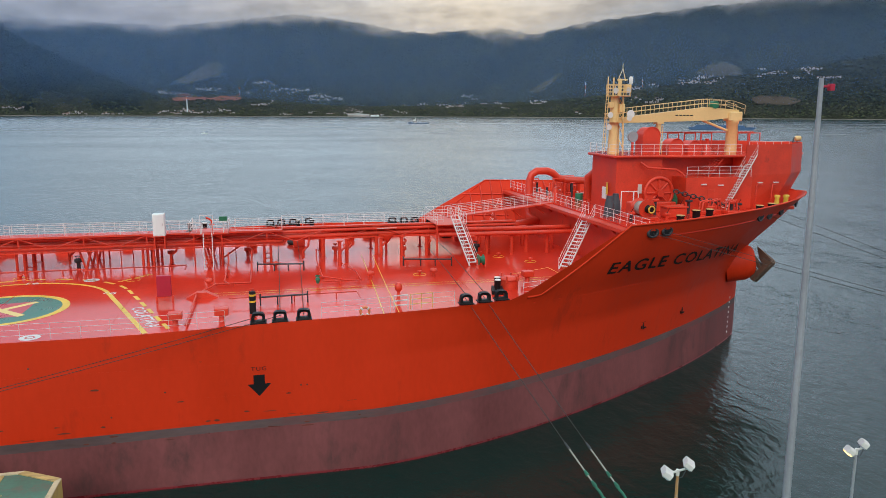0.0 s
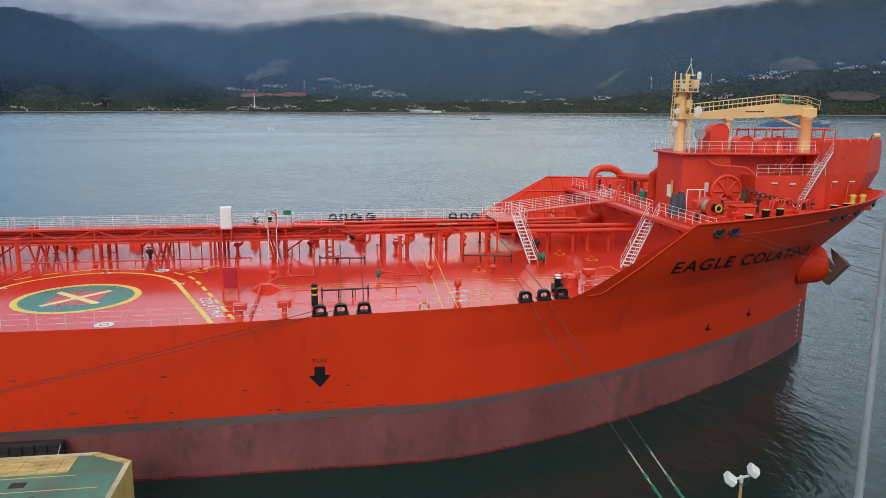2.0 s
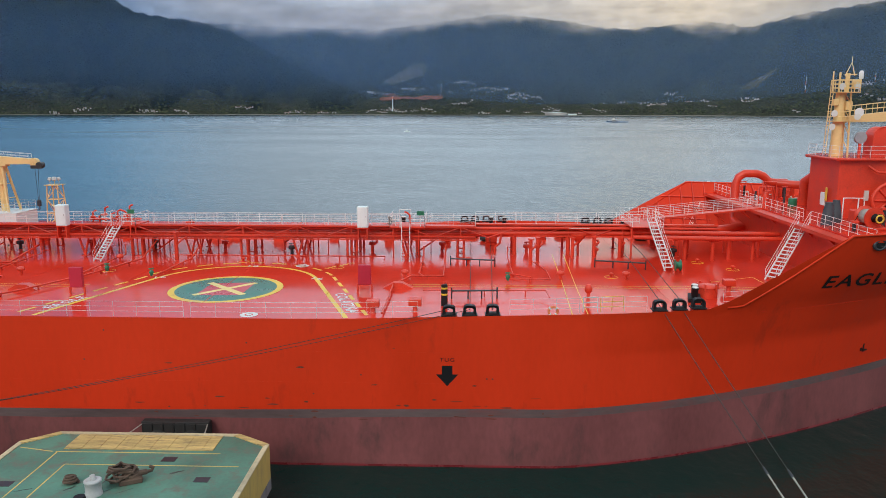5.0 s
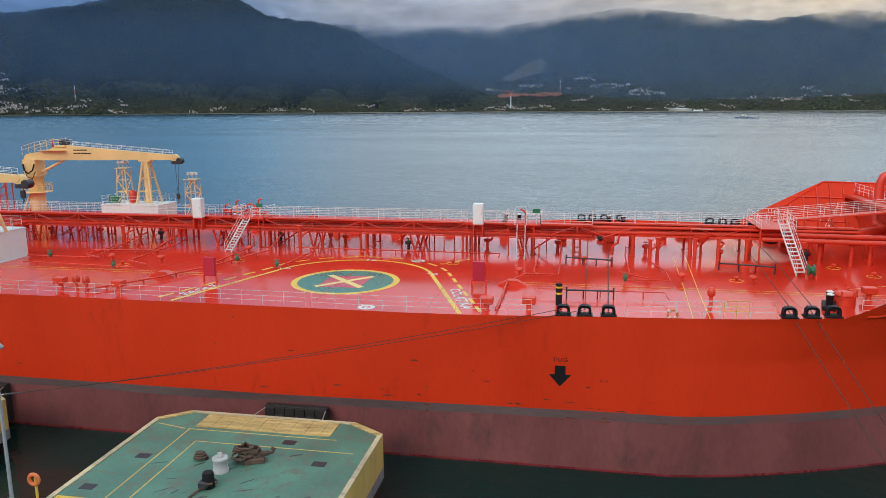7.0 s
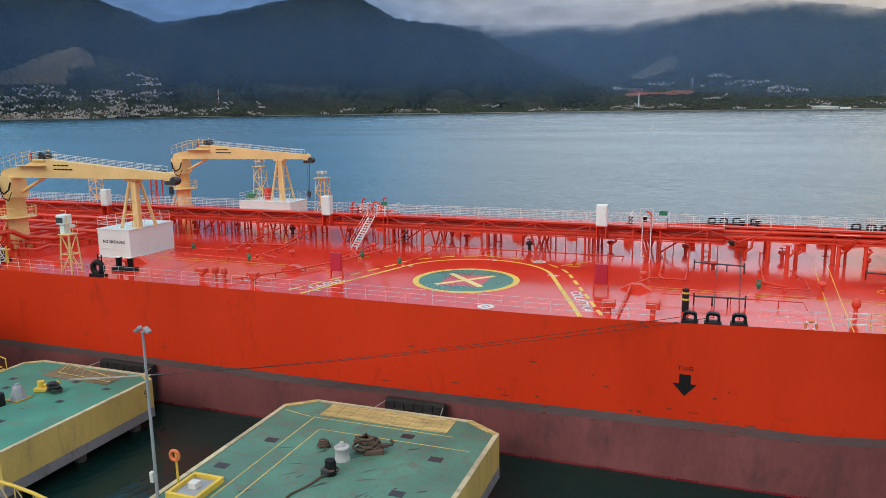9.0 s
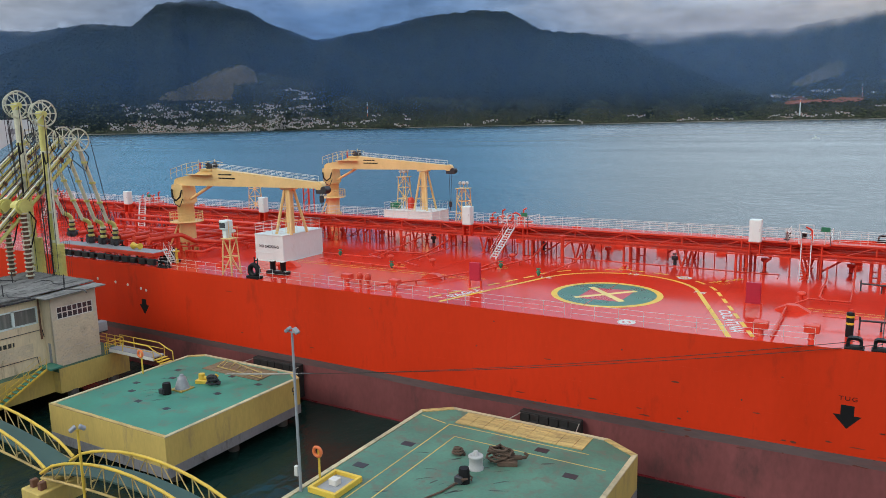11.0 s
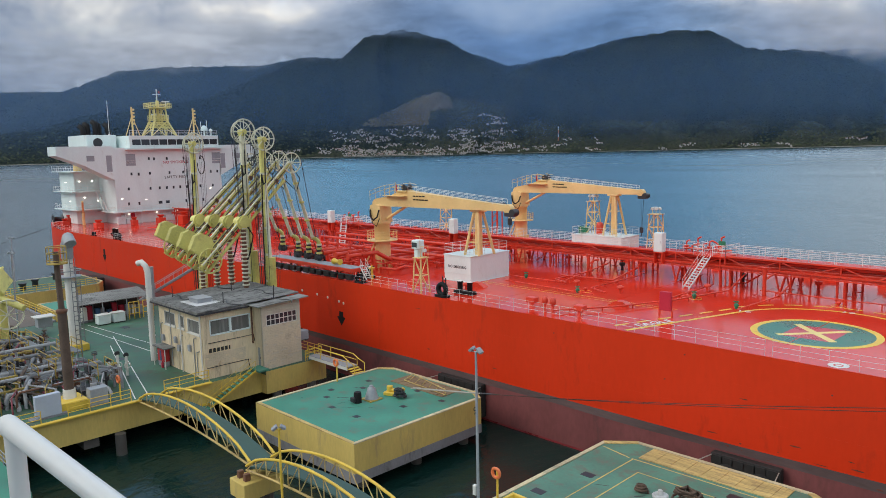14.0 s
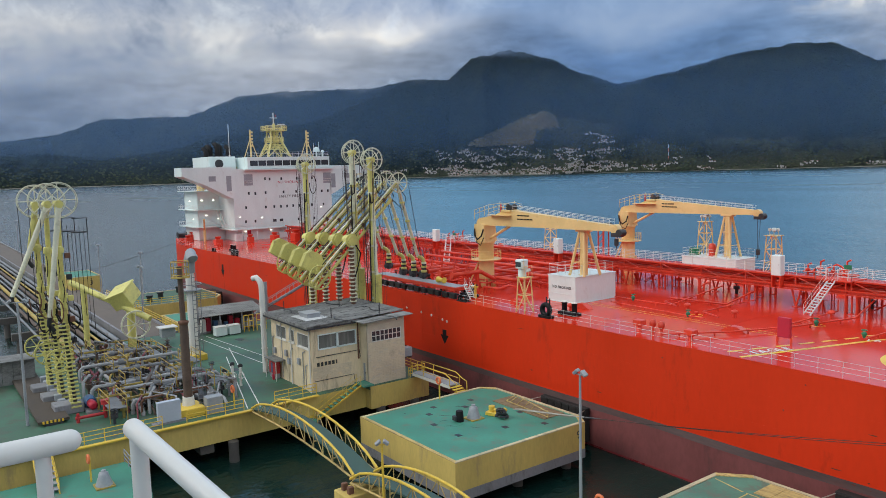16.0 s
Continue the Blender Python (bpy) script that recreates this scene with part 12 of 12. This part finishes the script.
            if inside(az0 + (i + 0.5) * step + wob, el0 + (j + 0.5) * step + wob, poly):
                q = [(i, j), (i + 1, j), (i + 1, j + 1), (i, j + 1)]
                if all(c in idx for c in q):
                    pts = [vs[idx[c]] for c in q]
                    if max((a - b).length for a in pts for b in pts) < 160:
                        fs.append(tuple(idx[c] for c in q))
    if fs:
        single(name, Mesh().add(vs, fs, True), material, label, "hillside", kind="structure")


M_SCAR = mat("bare_brown_rock", (0.085, 0.069, 0.050), 0.9, var=0.45, scale=0.05, bump=0.0, spec=0.1)
clearing("grass_slope_1", [(6.04, 2.03), (4.93, 2.76), (3.74, 3.38), (3.03, 3.51), (2.74, 3.12), (3.08, 2.52), (4.19, 2.22), (5.36, 1.89)], M_GRASSHILL, "bare brown grass slope among the forest")
clearing("earth_slope", [(6.4, 0.92), (5.9, 1.18), (5.3, 1.24), (5.05, 1.02), (3.9, 0.96), (2.8, 1.1), (1.75, 1.16), (1.5, 1.0), (1.75, 0.8), (3.3, 0.78), (4.6, 0.86), (5.5, 0.72), (6.3, 0.7)], M_EARTH, "cut of bare red earth above the shore", 0.05)
clearing("grass_slope_2", [(50.17, 2.63), (48.13, 3.56), (46.4, 4.21), (45.35, 4.36), (44.7, 3.99), (44.43, 3.14), (46.18, 2.97), (46.35, 1.92), (48.3, 1.92), (50.26, 1.84), (51.5, 2.0)], M_GRASSHILL, "bare brown grass flank of the hill above the town")
clearing("grass_slope_3", [(-31.66, 2.83), (-32.43, 3.33), (-33.55, 3.55), (-34.5, 3.26), (-35.03, 2.63), (-33.62, 2.54)], M_GRASSHILL, "rounded patch of dry grass on the mountain side")
clearing("rock_scar", [(-35.55, 1.0), (-36.12, 1.23), (-38.1, 1.11), (-38.79, 0.84), (-38.15, 0.58), (-35.98, 0.65)], M_SCAR, "pale cut of bare rock in the foothill", 0.05)
clearing("grass_slope_4", [(-19.79, 1.51), (-20.41, 1.92), (-21.85, 2.79), (-22.23, 2.87), (-21.46, 2.09), (-20.43, 1.42)], M_GRASSHILL, "narrow strip of grass up the slope", 0.05)

# narrow beach along the foot of the hills
beach = []
for i in range(0, 361):
    az = -62 + i * 0.45
    w = 3 + 3 * noise.noise(Vector((az * 0.4, 0, 7)))
    beach += [tuple(bearing(az, 0, 3738).xy) + (0.05,), tuple(bearing(az, 0, 3741).xy) + (1.2 + 0.3 * w,), tuple(bearing(az, 0, 3762).xy) + (2.0 + 0.4 * w,)]
fs = [(3 * i + j, 3 * i + j + 1, 3 * i + 4 + j, 3 * i + 3 + j) for i in range(360) for j in (0, 1)]
single("shore", Mesh().add(beach, fs, True), M_SHORE, "narrow pale beach along the far shore", "shore", kind="structure")


# crowns of trees standing out of the foothills and the slopes
def leafy(name, dark, pale):
    m = bpy.data.materials.new(name)
    m.use_nodes = True
    t = m.node_tree
    g = t.nodes.new("ShaderNodeNewGeometry")
    r = t.nodes.new("ShaderNodeValToRGB")
    r.color_ramp.elements[0].color, r.color_ramp.elements[1].color = (*dark, 1), (*pale, 1)
    t.links.new(g.outputs["Random Per Island"], r.inputs[0])
    p = t.nodes["Principled BSDF"]
    t.links.new(r.outputs[0], p.inputs["Base Color"])
    p.inputs["Roughness"].default_value, p.inputs["Specular IOR Level"].default_value = 0.9, 0.1
    return m


M_CROWN = leafy("shore_tree_leaves", (0.040, 0.058, 0.034), (0.105, 0.115, 0.064))
M_CROWNFAR = leafy("slope_tree_leaves", (0.026, 0.039, 0.031), (0.052, 0.066, 0.047))
g_ = (1 + 5 ** 0.5) / 2
ICO = [Vector(p).normalized() for p in ((-1, g_, 0), (1, g_, 0), (-1, -g_, 0), (1, -g_, 0), (0, -1, g_), (0, 1, g_), (0, -1, -g_), (0, 1, -g_), (g_, 0, -1), (g_, 0, 1), (-g_, 0, -1), (-g_, 0, 1))]
ICOF = [(0, 11, 5), (0, 5, 1), (0, 1, 7), (0, 7, 10), (0, 10, 11), (1, 5, 9), (5, 11, 4), (11, 10, 2), (10, 7, 6), (7, 1, 8), (3, 9, 4), (3, 4, 2), (3, 2, 6), (3, 6, 8), (3, 8, 9), (4, 9, 5), (2, 4, 11), (6, 2, 10), (8, 6, 7), (9, 8, 1)]


def woods(name, count, el0, el1, size, material, label, seed, power=1.0):
    random.seed(seed)
    m = Mesh()
    for _ in range(count):
        p = on_land(random.uniform(-46, 86), el0 + (el1 - el0) * random.random() ** power)
        if p is None:
            continue
        s = size * random.uniform(0.55, 1.3)
        vs = [(p.x + v.x * s * random.uniform(0.7, 1.25), p.y + v.y * s * random.uniform(0.7, 1.25), p.z + 0.25 * s + v.z * s * random.uniform(0.55, 1.0)) for v in ICO]
        m.add(vs, ICOF, False)
    single(name, m, material, label, "woods", kind="stuff")


woods("shore_trees", 6500, -0.28, 1.7, 6.0, M_CROWN, "dense dark green trees along the far shore", 3, 1.3)
woods("slope_trees", 24000, 0.8, 7.4, 6.4, M_CROWNFAR, "forest trees covering the mountain slopes", 4, 1.2)

# towns: many small houses with tiled and grey roofs
M_TOWNGREY = mat("town_grey_roofs", (0.30, 0.30, 0.30), 0.8, var=0.4, scale=0.05, bump=0.0)
TOWNS = (
    (53.5, 43.5, -0.3, 1.7, 380), (43.8, 39.8, -0.2, 1.5, 170), (42.6, 39.7, 1.9, 2.7, 22), (39.2, 33.6, -0.22, 0.75, 36), (14.0, 10.0, -0.24, 0.0, 22), (7.0, 2.3, -0.2, 0.06, 34),
    (6.9, 5.4, 1.05, 1.3, 14), (4.4, 3.4, 1.4, 1.62, 9), (1.4, -3.8, 1.35, 2.35, 28), (-3.2, -5.5, 0.85, 1.6, 40), (1.3, -0.3, 0.45, 0.66, 9), (-10.5, -11.9, 0.5, 0.7, 9), (-14.8, -15.6, 0.92, 1.2, 8),
    (-16.6, -17.4, 0.62, 0.9, 9), (-19.9, -21.3, 0.65, 0.9, 12), (-27.5, -28.9, 1.75, 2.1, 14), (-27.5, -29.3, 0.8, 1.15, 16), (-30.9, -33.8, 2.05, 2.7, 44), (-35.5, -40.6, 2.4, 3.1, 40),
    (-13.9, -15.4, 0.4, 0.75, 12), (-4.4, -7.6, -0.16, 0.25, 16), (24.2, 20.0, -0.28, -0.05, 14), (62, 51, -0.25, 0.5, 60), (17, -45, -0.24, 0.5, 46), (34, 24, -0.28, 0.1, 12))
town = {"w": Mesh(), "r": Mesh(), "g": Mesh()}
random.seed(17)
for a0, a1, e0, e1, count in TOWNS:
    # houses stand in short rows along the lanes
    spots = []
    while len(spots) < int(count * 1.6):
        a, e, tilt, way_ = random.uniform(a1, a0), e0 + (e1 - e0) * random.random() ** 1.4, random.uniform(-0.22, 0.22), random.choice((-1, 1))
        for q in range(random.randint(3, 11)):
            spots.append((a + way_ * 0.13 * q + random.gauss(0, 0.03), e + tilt * 0.13 * q + random.gauss(0, 0.05)))
    for a, e in spots:
        p = on_land(a, min(max(e, e0), e1 + 0.1)) if a1 - 0.4 < a < a0 + 0.4 else None
        if p is None:
            continue
        m4 = Matrix.Translation(p) @ pose(0, 0, 0, 0, 0, random.uniform(0, 180))
        w, d, hh = random.uniform(2.3, 5), random.uniform(1.9, 3.4), random.choice((2.4, 2.8, 3.2, 4.6))
        town["w"].box(-w, w, -d, d, -6, hh, m=m4)
        k = random.random()
        roof = town["r"] if k < 0.45 else town["g"] if k < 0.75 else town["w"]
        roof.add([(-w - 0.6, -d - 0.6, hh), (w + 0.6, -d - 0.6, hh), (w + 0.6, d + 0.6, hh), (-w - 0.6, d + 0.6, hh), (-w - 0.6, 0, hh + 1.8), (w + 0.6, 0, hh + 1.8)],
                 [(0, 1, 5, 4), (2, 3, 4, 5), (1, 2, 5), (3, 0, 4), (3, 2, 1, 0)], m=m4)
single("town_houses", town["w"], M_TOWN, "many small pale houses of the far towns", "houses", kind="stuff")
single("town_roof_tiles", town["r"], M_TOWNROOF, "red tiled roofs of the far towns", "roofs", kind="stuff")
single("town_roof_sheets", town["g"], M_TOWNGREY, "grey sheet roofs of the far towns", "roofs", kind="stuff")

# white sheds of the ferry terminal, standing on the shore
sh = thing("terminal_shed", "long low white shed on the far shore", "shed", tuple(bearing(-7.3, 0, 3700).xy) + (0.0,), turn=-7.3)
part("quay", Mesh().box(-95, 95, -10, 40, -2, 2.2), M_SHORE, sh)
part("wall", Mesh().box(-75, 30, 0, 30, 2.2, 12), M_TOWN, sh)
part("roof", Mesh().slab([(-78, 12), (33, 12), (33, 13), (-22, 17), (-78, 13)], -2, 32), M_WHITE, sh)
part("annexe", Mesh().box(36, 78, 4, 26, 2.2, 9, 0.5), M_WHITE, sh)

# masts and a chimney on the far shore
for az, e0, e1, r in ((1.73, 1.15, 1.95, 1.2), (-24.0, 1.2, 2.3, 1.0), (-28.1, 1.9, 2.5, 0.9), (36.5, 0.5, 1.6, 1.6)):
    p = on_land(az, e0)
    if p:
        hgt = (Vector((p.x, p.y)).length) * math.tan(radians(e1 - e0))
        am = thing("antenna_mast", "slender red and white lattice antenna mast on the far slope", "mast", tuple(p), "far antenna masts")
        for i in range(4):
            lat = Mesh()
            z0, z1 = hgt * i / 4 - (4 if i == 0 else 0), hgt * (i + 1) / 4
            for q in range(3):
                a, b = 2 * math.pi * q / 3, 2 * math.pi * (q + 1) / 3
                lat.tube(((r * math.cos(a), r * math.sin(a), z0), (r * math.cos(a), r * math.sin(a), z1)), 0.35, 5)
                lat.tube(((r * math.cos(a), r * math.sin(a), z0), (r * math.cos(b), r * math.sin(b), z1)), 0.22, 4)
            part("mast_section", lat, M_WHITE if i % 2 else M_ORANGE, am)
p = on_land(5.4, -0.1)
ch = thing("chimney", "tall pale chimney on the far shore", "chimney", tuple(p))
part("shaft", Mesh().tube(((0, 0, -3), (0, 0, 62)), 3.0, 12, 2.2), M_WHITE, ch)
part("red_band", Mesh().tube(((0, 0, 62), (0, 0, 70)), 2.25, 12, 2.1), M_ORANGE, ch, "red painted top band")


# small craft on the bay
def craft(name, label, at, length, turn, hull_m, beam=0.26, tall=1.0, house=(-0.3, 0.05), deck_m=None):
    c = thing(name, label, "boat", (at.x, at.y, 0), "boats on the bay", turn)
    L, B = length, length * beam
    prof = [(-0.5, 0.42), (-0.25, 0.5), (0.2, 0.48), (0.38, 0.3), (0.5, 0.02)]
    ring_ = [(x * L, y * B) for x, y in prof] + [(x * L, -y * B) for x, y in prof[::-1]]
    vs = [(x * 0.96, y * 0.85, -0.5) for x, y in ring_] + [(x, y, 1.1 * tall + 0.9 * tall * max(0, x / L)) for x, y in ring_]
    n = len(ring_)
    part("hull", Mesh().add(vs, [(i, (i + 1) % n, n + (i + 1) % n, n + i) for i in range(n)] + [tuple(range(n, 2 * n))]), hull_m, c)
    x0, x1 = house[0] * L, house[1] * L
    part("deckhouse", Mesh().box(x0, x1, -B * 0.33, B * 0.33, 1.0 * tall, 3.2 * tall, 0.15), deck_m or M_WHITE, c)
    part("window_band", Mesh().box(x0 + 0.1, x1 + 0.03, -B * 0.34, B * 0.34, 2.2 * tall, 2.8 * tall), M_GLASS, c)
    part("wheelhouse", Mesh().box(x0 + (x1 - x0) * 0.4, x1 - 0.2, -B * 0.24, B * 0.24, 3.2 * tall, 4.9 * tall, 0.15), deck_m or M_WHITE, c)
    part("mast", Mesh().tube((((x0 + x1) / 2, 0, 3.2 * tall), ((x0 + x1) / 2, 0, 8.0 * tall)), 0.12 * tall, 6), M_WHITE, c)
    return c


def afloat(az, el):
    r = H / math.tan(radians(-el))
    return Vector((-r * math.sin(radians(az)), r * math.cos(radians(az)), 0))


craft("work_boat", "low blue work boat with a white deckhouse on the bay", afloat(-11.5, -0.86), 46, 168, M_BLUE, 0.24, 1.7, (0.06, 0.24), M_PALE)
craft("small_ferry", "small dark ferry near the far shore", afloat(-7.7, -0.45), 42, 170, M_DARK, 0.24, 1.8, (-0.3, 0.25), M_GREY)
craft("small_boat", "tiny white motor boat crossing the bay", afloat(4.3, -1.62), 7, -5, M_WHITE, 0.3, 0.45)
bb = thing("barge", "flat blue barge with a long deck load behind the bow", "barge", tuple(afloat(-33.7, -1.15)), turn=-30)
part("hull", Mesh().add([(-44, -9, -1), (44, -9, -1), (44, 9, -1), (-44, 9, -1), (-48, -9, 4.0), (50, -9, 4.0), (50, 9, 4.0), (-48, 9, 4.0)], [(0, 1, 5, 4), (1, 2, 6, 5), (2, 3, 7, 6), (3, 0, 4, 7), (4, 5, 6, 7)]), M_BLUE, bb)
part("deck_cover", Mesh().slab([(-40, 4.0), (34, 4.0), (32, 6.6), (-36, 7.4)], -8, 8), M_BLUE, bb, "blue deck cover")
part("deckhouse", Mesh().box(36, 46, -6, 6, 4.0, 9.0, 0.3), M_GREY, bb)
part("mast", Mesh().tube(((41, 0, 9), (41, 0, 22)), 0.3, 6), M_DARK, bb)


# low cloud on the mountains, haze over the bay: imitated with see-through sheets
def veil(name, col, dense, lo, hi, detail, label, r, edge, top, torn=1.0, scale=(0.16, 0.42), glow=None, fade=None, side=None):
    """edge: bearing and height angle of the veil's lower border. dense: how much it covers, from lo to hi above the border."""
    m = bpy.data.materials.new(name)
    m.use_nodes = True
    t = m.node_tree
    t.nodes.remove(t.nodes["Principled BSDF"])
    uv = t.nodes.new("ShaderNodeUVMap")
    uv.uv_map = "UVMap"
    s = t.nodes.new("ShaderNodeSeparateXYZ")
    t.links.new(uv.outputs[0], s.inputs[0])
    st = t.nodes.new("ShaderNodeVectorMath"); st.operation = "MULTIPLY"
    st.inputs[1].default_value = (scale[0], scale[1], 1)
    lev = t.nodes.new("ShaderNodeUVMap")
    lev.uv_map = "Level"
    t.links.new(lev.outputs[0], st.inputs[0])
    n = t.nodes.new("ShaderNodeTexNoise")
    n.inputs["Scale"].default_value, n.inputs["Detail"].default_value, n.inputs["Roughness"].default_value = 2.4, detail, 0.58
    t.links.new(st.outputs[0], n.inputs["Vector"])
    ad = t.nodes.new("ShaderNodeMath"); ad.operation = "MULTIPLY_ADD"
    t.links.new(n.outputs[0], ad.inputs[0]); ad.inputs[1].default_value = torn * 3.0
    t.links.new(s.outputs[1], ad.inputs[2])
    mr = t.nodes.new("ShaderNodeMapRange"); mr.interpolation_type = "SMOOTHSTEP"
    mr.inputs[1].default_value, mr.inputs[2].default_value, mr.inputs[4].default_value = lo + torn * 1.5, hi + torn * 1.5, dense
    t.links.new(ad.outputs[0], mr.inputs[0])
    cover = mr.outputs[0]
    if fade:
        fd = t.nodes.new("ShaderNodeMapRange"); fd.interpolation_type = "SMOOTHSTEP"
        fd.inputs[1].default_value, fd.inputs[2].default_value, fd.inputs[3].default_value, fd.inputs[4].default_value = fade[0], fade[1], 1.0, 0.0
        t.links.new(s.outputs[1], fd.inputs[0])
        mu = t.nodes.new("ShaderNodeMath"); mu.operation = "MULTIPLY"
        t.links.new(cover, mu.inputs[0]); t.links.new(fd.outputs[0], mu.inputs[1])
        cover = mu.outputs[0]
    if side:
        sd = t.nodes.new("ShaderNodeMapRange"); sd.interpolation_type = "SMOOTHSTEP"
        sd.inputs[1].default_value, sd.inputs[2].default_value, sd.inputs[3].default_value, sd.inputs[4].default_value = side
        t.links.new(s.outputs[0], sd.inputs[0])
        mu = t.nodes.new("ShaderNodeMath"); mu.operation = "MULTIPLY"
        t.links.new(cover, mu.inputs[0]); t.links.new(sd.outputs[0], mu.inputs[1])
        cover = mu.outputs[0]
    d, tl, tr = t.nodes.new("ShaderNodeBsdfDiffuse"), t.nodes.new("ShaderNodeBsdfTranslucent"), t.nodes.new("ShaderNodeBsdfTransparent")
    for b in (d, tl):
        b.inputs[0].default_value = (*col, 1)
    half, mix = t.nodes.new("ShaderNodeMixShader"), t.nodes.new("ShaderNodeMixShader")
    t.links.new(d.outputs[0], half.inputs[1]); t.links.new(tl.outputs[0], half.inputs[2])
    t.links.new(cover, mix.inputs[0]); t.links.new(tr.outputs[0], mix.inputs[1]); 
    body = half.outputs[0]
    if glow:
        # a cloud bank is sky: its light by bearing
        az_ = t.nodes.new("ShaderNodeMapRange")
        az_.inputs[1].default_value, az_.inputs[2].default_value = -62, 104
        t.links.new(s.outputs[0], az_.inputs[0])
        rp = t.nodes.new("ShaderNodeValToRGB")
        rp.color_ramp.elements[0].position, rp.color_ramp.elements[0].color = 0.0, (*glow[0][1], 1)
        rp.color_ramp.elements[1].position, rp.color_ramp.elements[1].color = 1.0, (*glow[-1][1], 1)
        for az, c in glow[1:-1]:
            rp.color_ramp.elements.new((az + 62) / 166).color = (*c, 1)
        t.links.new(az_.outputs[0], rp.inputs[0])
        pn = t.nodes.new("ShaderNodeTexNoise")
        pn.inputs["Scale"].default_value, pn.inputs["Detail"].default_value, pn.inputs["Roughness"].default_value = 2.6, 9, 0.62
        t.links.new(st.outputs[0], pn.inputs["Vector"])
        pm = t.nodes.new("ShaderNodeMapRange")
        pm.inputs[1].default_value, pm.inputs[2].default_value, pm.inputs[3].default_value, pm.inputs[4].default_value = 0.34, 0.66, 0.74, 1.3
        t.links.new(pn.outputs[0], pm.inputs[0])
        em = t.nodes.new("ShaderNodeEmission")
        t.links.new(rp.outputs[0], em.inputs[0]); t.links.new(pm.outputs[0], em.inputs[1])
        body = em.outputs[0]
    t.links.new(body, mix.inputs[2])
    t.links.new(mix.outputs[0], t.nodes["Material Output"].inputs[0])
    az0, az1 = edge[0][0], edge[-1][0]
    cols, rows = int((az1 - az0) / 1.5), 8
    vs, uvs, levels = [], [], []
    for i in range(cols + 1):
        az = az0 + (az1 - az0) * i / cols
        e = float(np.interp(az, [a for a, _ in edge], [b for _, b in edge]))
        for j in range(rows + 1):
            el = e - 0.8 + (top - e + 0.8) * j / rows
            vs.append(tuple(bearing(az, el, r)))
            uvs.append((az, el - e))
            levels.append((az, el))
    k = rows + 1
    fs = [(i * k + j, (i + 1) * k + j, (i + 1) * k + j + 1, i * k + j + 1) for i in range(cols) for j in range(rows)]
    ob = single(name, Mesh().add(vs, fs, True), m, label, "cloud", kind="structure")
    layer_ = ob.data.uv_layers.new(name="UVMap")
    for lp in ob.data.loops:
        layer_.data[lp.index].uv = uvs[lp.vertex_index]
    layer_ = ob.data.uv_layers.new(name="Level")
    for lp in ob.data.loops:
        layer_.data[lp.index].uv = levels[lp.vertex_index]
    return ob


DROP = 0.4
CLOUD_EDGE = [(-62, 8.2), (-46, 7.6), (-36, 7.6), (-28, 7.2), (-22, 6.3), (-19, 5.75), (-14, 6.0), (-9.5, 5.9), (-4, 6.6), (1, 6.35), (6, 5.7), (12, 5.5), (17, 5.8), (22, 7.0), (26, 8.2), (30, 8.4), (34, 7.6), (38, 6.3), (41, 6.2),
              (43.5, 7.6), (47, 9.0), (50, 9.0), (53, 7.6), (56, 7.2), (62, 6.9), (68, 6.4), (72, 5.2), (78, 4.8), (84, 3.7), (90, 2.8), (104, 2.4)]
CLOUD_EDGE = [(a, e - DROP) for a, e in CLOUD_EDGE]
GLOW = [(-62, (0.30, 0.32, 0.35)), (-30, (0.40, 0.39, 0.38)), (-16, (0.80, 0.68, 0.52)), (-5, (0.56, 0.52, 0.47)), (8, (0.37, 0.38, 0.42)), (18, (0.34, 0.37, 0.43)), (26, (0.20, 0.30, 0.47)), (32, (0.13, 0.23, 0.42)), (41, (0.12, 0.22, 0.42)),
        (48, (0.15, 0.23, 0.38)), (53.5, (0.25, 0.31, 0.41)), (58, (0.34, 0.39, 0.47)), (64, (0.46, 0.49, 0.54)), (70, (0.42, 0.46, 0.52)), (80, (0.24, 0.29, 0.37)), (104, (0.2, 0.25, 0.32))]
veil("cloud_bank", (0.86, 0.87, 0.9), 0.98, -0.6, 0.6, 6, "grey cloud bank standing behind the mountains", 4885, [(a, e - 1.8) for a, e in CLOUD_EDGE], 17, 0.45, (0.2, 0.27), glow=GLOW, fade=(1.8, 4.2))
veil("low_cloud_1", (0.88, 0.88, 0.9), 0.97, 0.0, 1.2, 8, "soft low grey cloud lying on the mountain tops", 4392, CLOUD_EDGE, 17, 1.0, (0.22, 0.28), glow=GLOW, fade=(1.2, 3.2))
veil("low_cloud_2", (0.85, 0.87, 0.9), 0.7, -0.3, 1.6, 4, "thin mist trailing below the low cloud", 4240, CLOUD_EDGE, 12, 0.9, (0.10, 0.3), glow=GLOW, fade=(1.5, 4.0))
# haze is put into the colour and cover of these blue sheets
veil("haze_1", (0.18, 0.36, 0.70), 0.29, -1.2, 2.6, 2, "thin blue sheet imitating haze over the far slopes", 3725, [(-62, 0.4), (104, 0.4)], 12, 0.15, fade=(4.0, 10.0), side=(-14, 14, 0.5, 1.0))
veil("haze_2", (0.34, 0.50, 0.70), 0.22, -3.0, -0.5, 3, "blue sheet imitating haze before the far range", 4388, [(-62, 0.8), (104, 0.8)], 12, 0.4, fade=(4.0, 11.0))
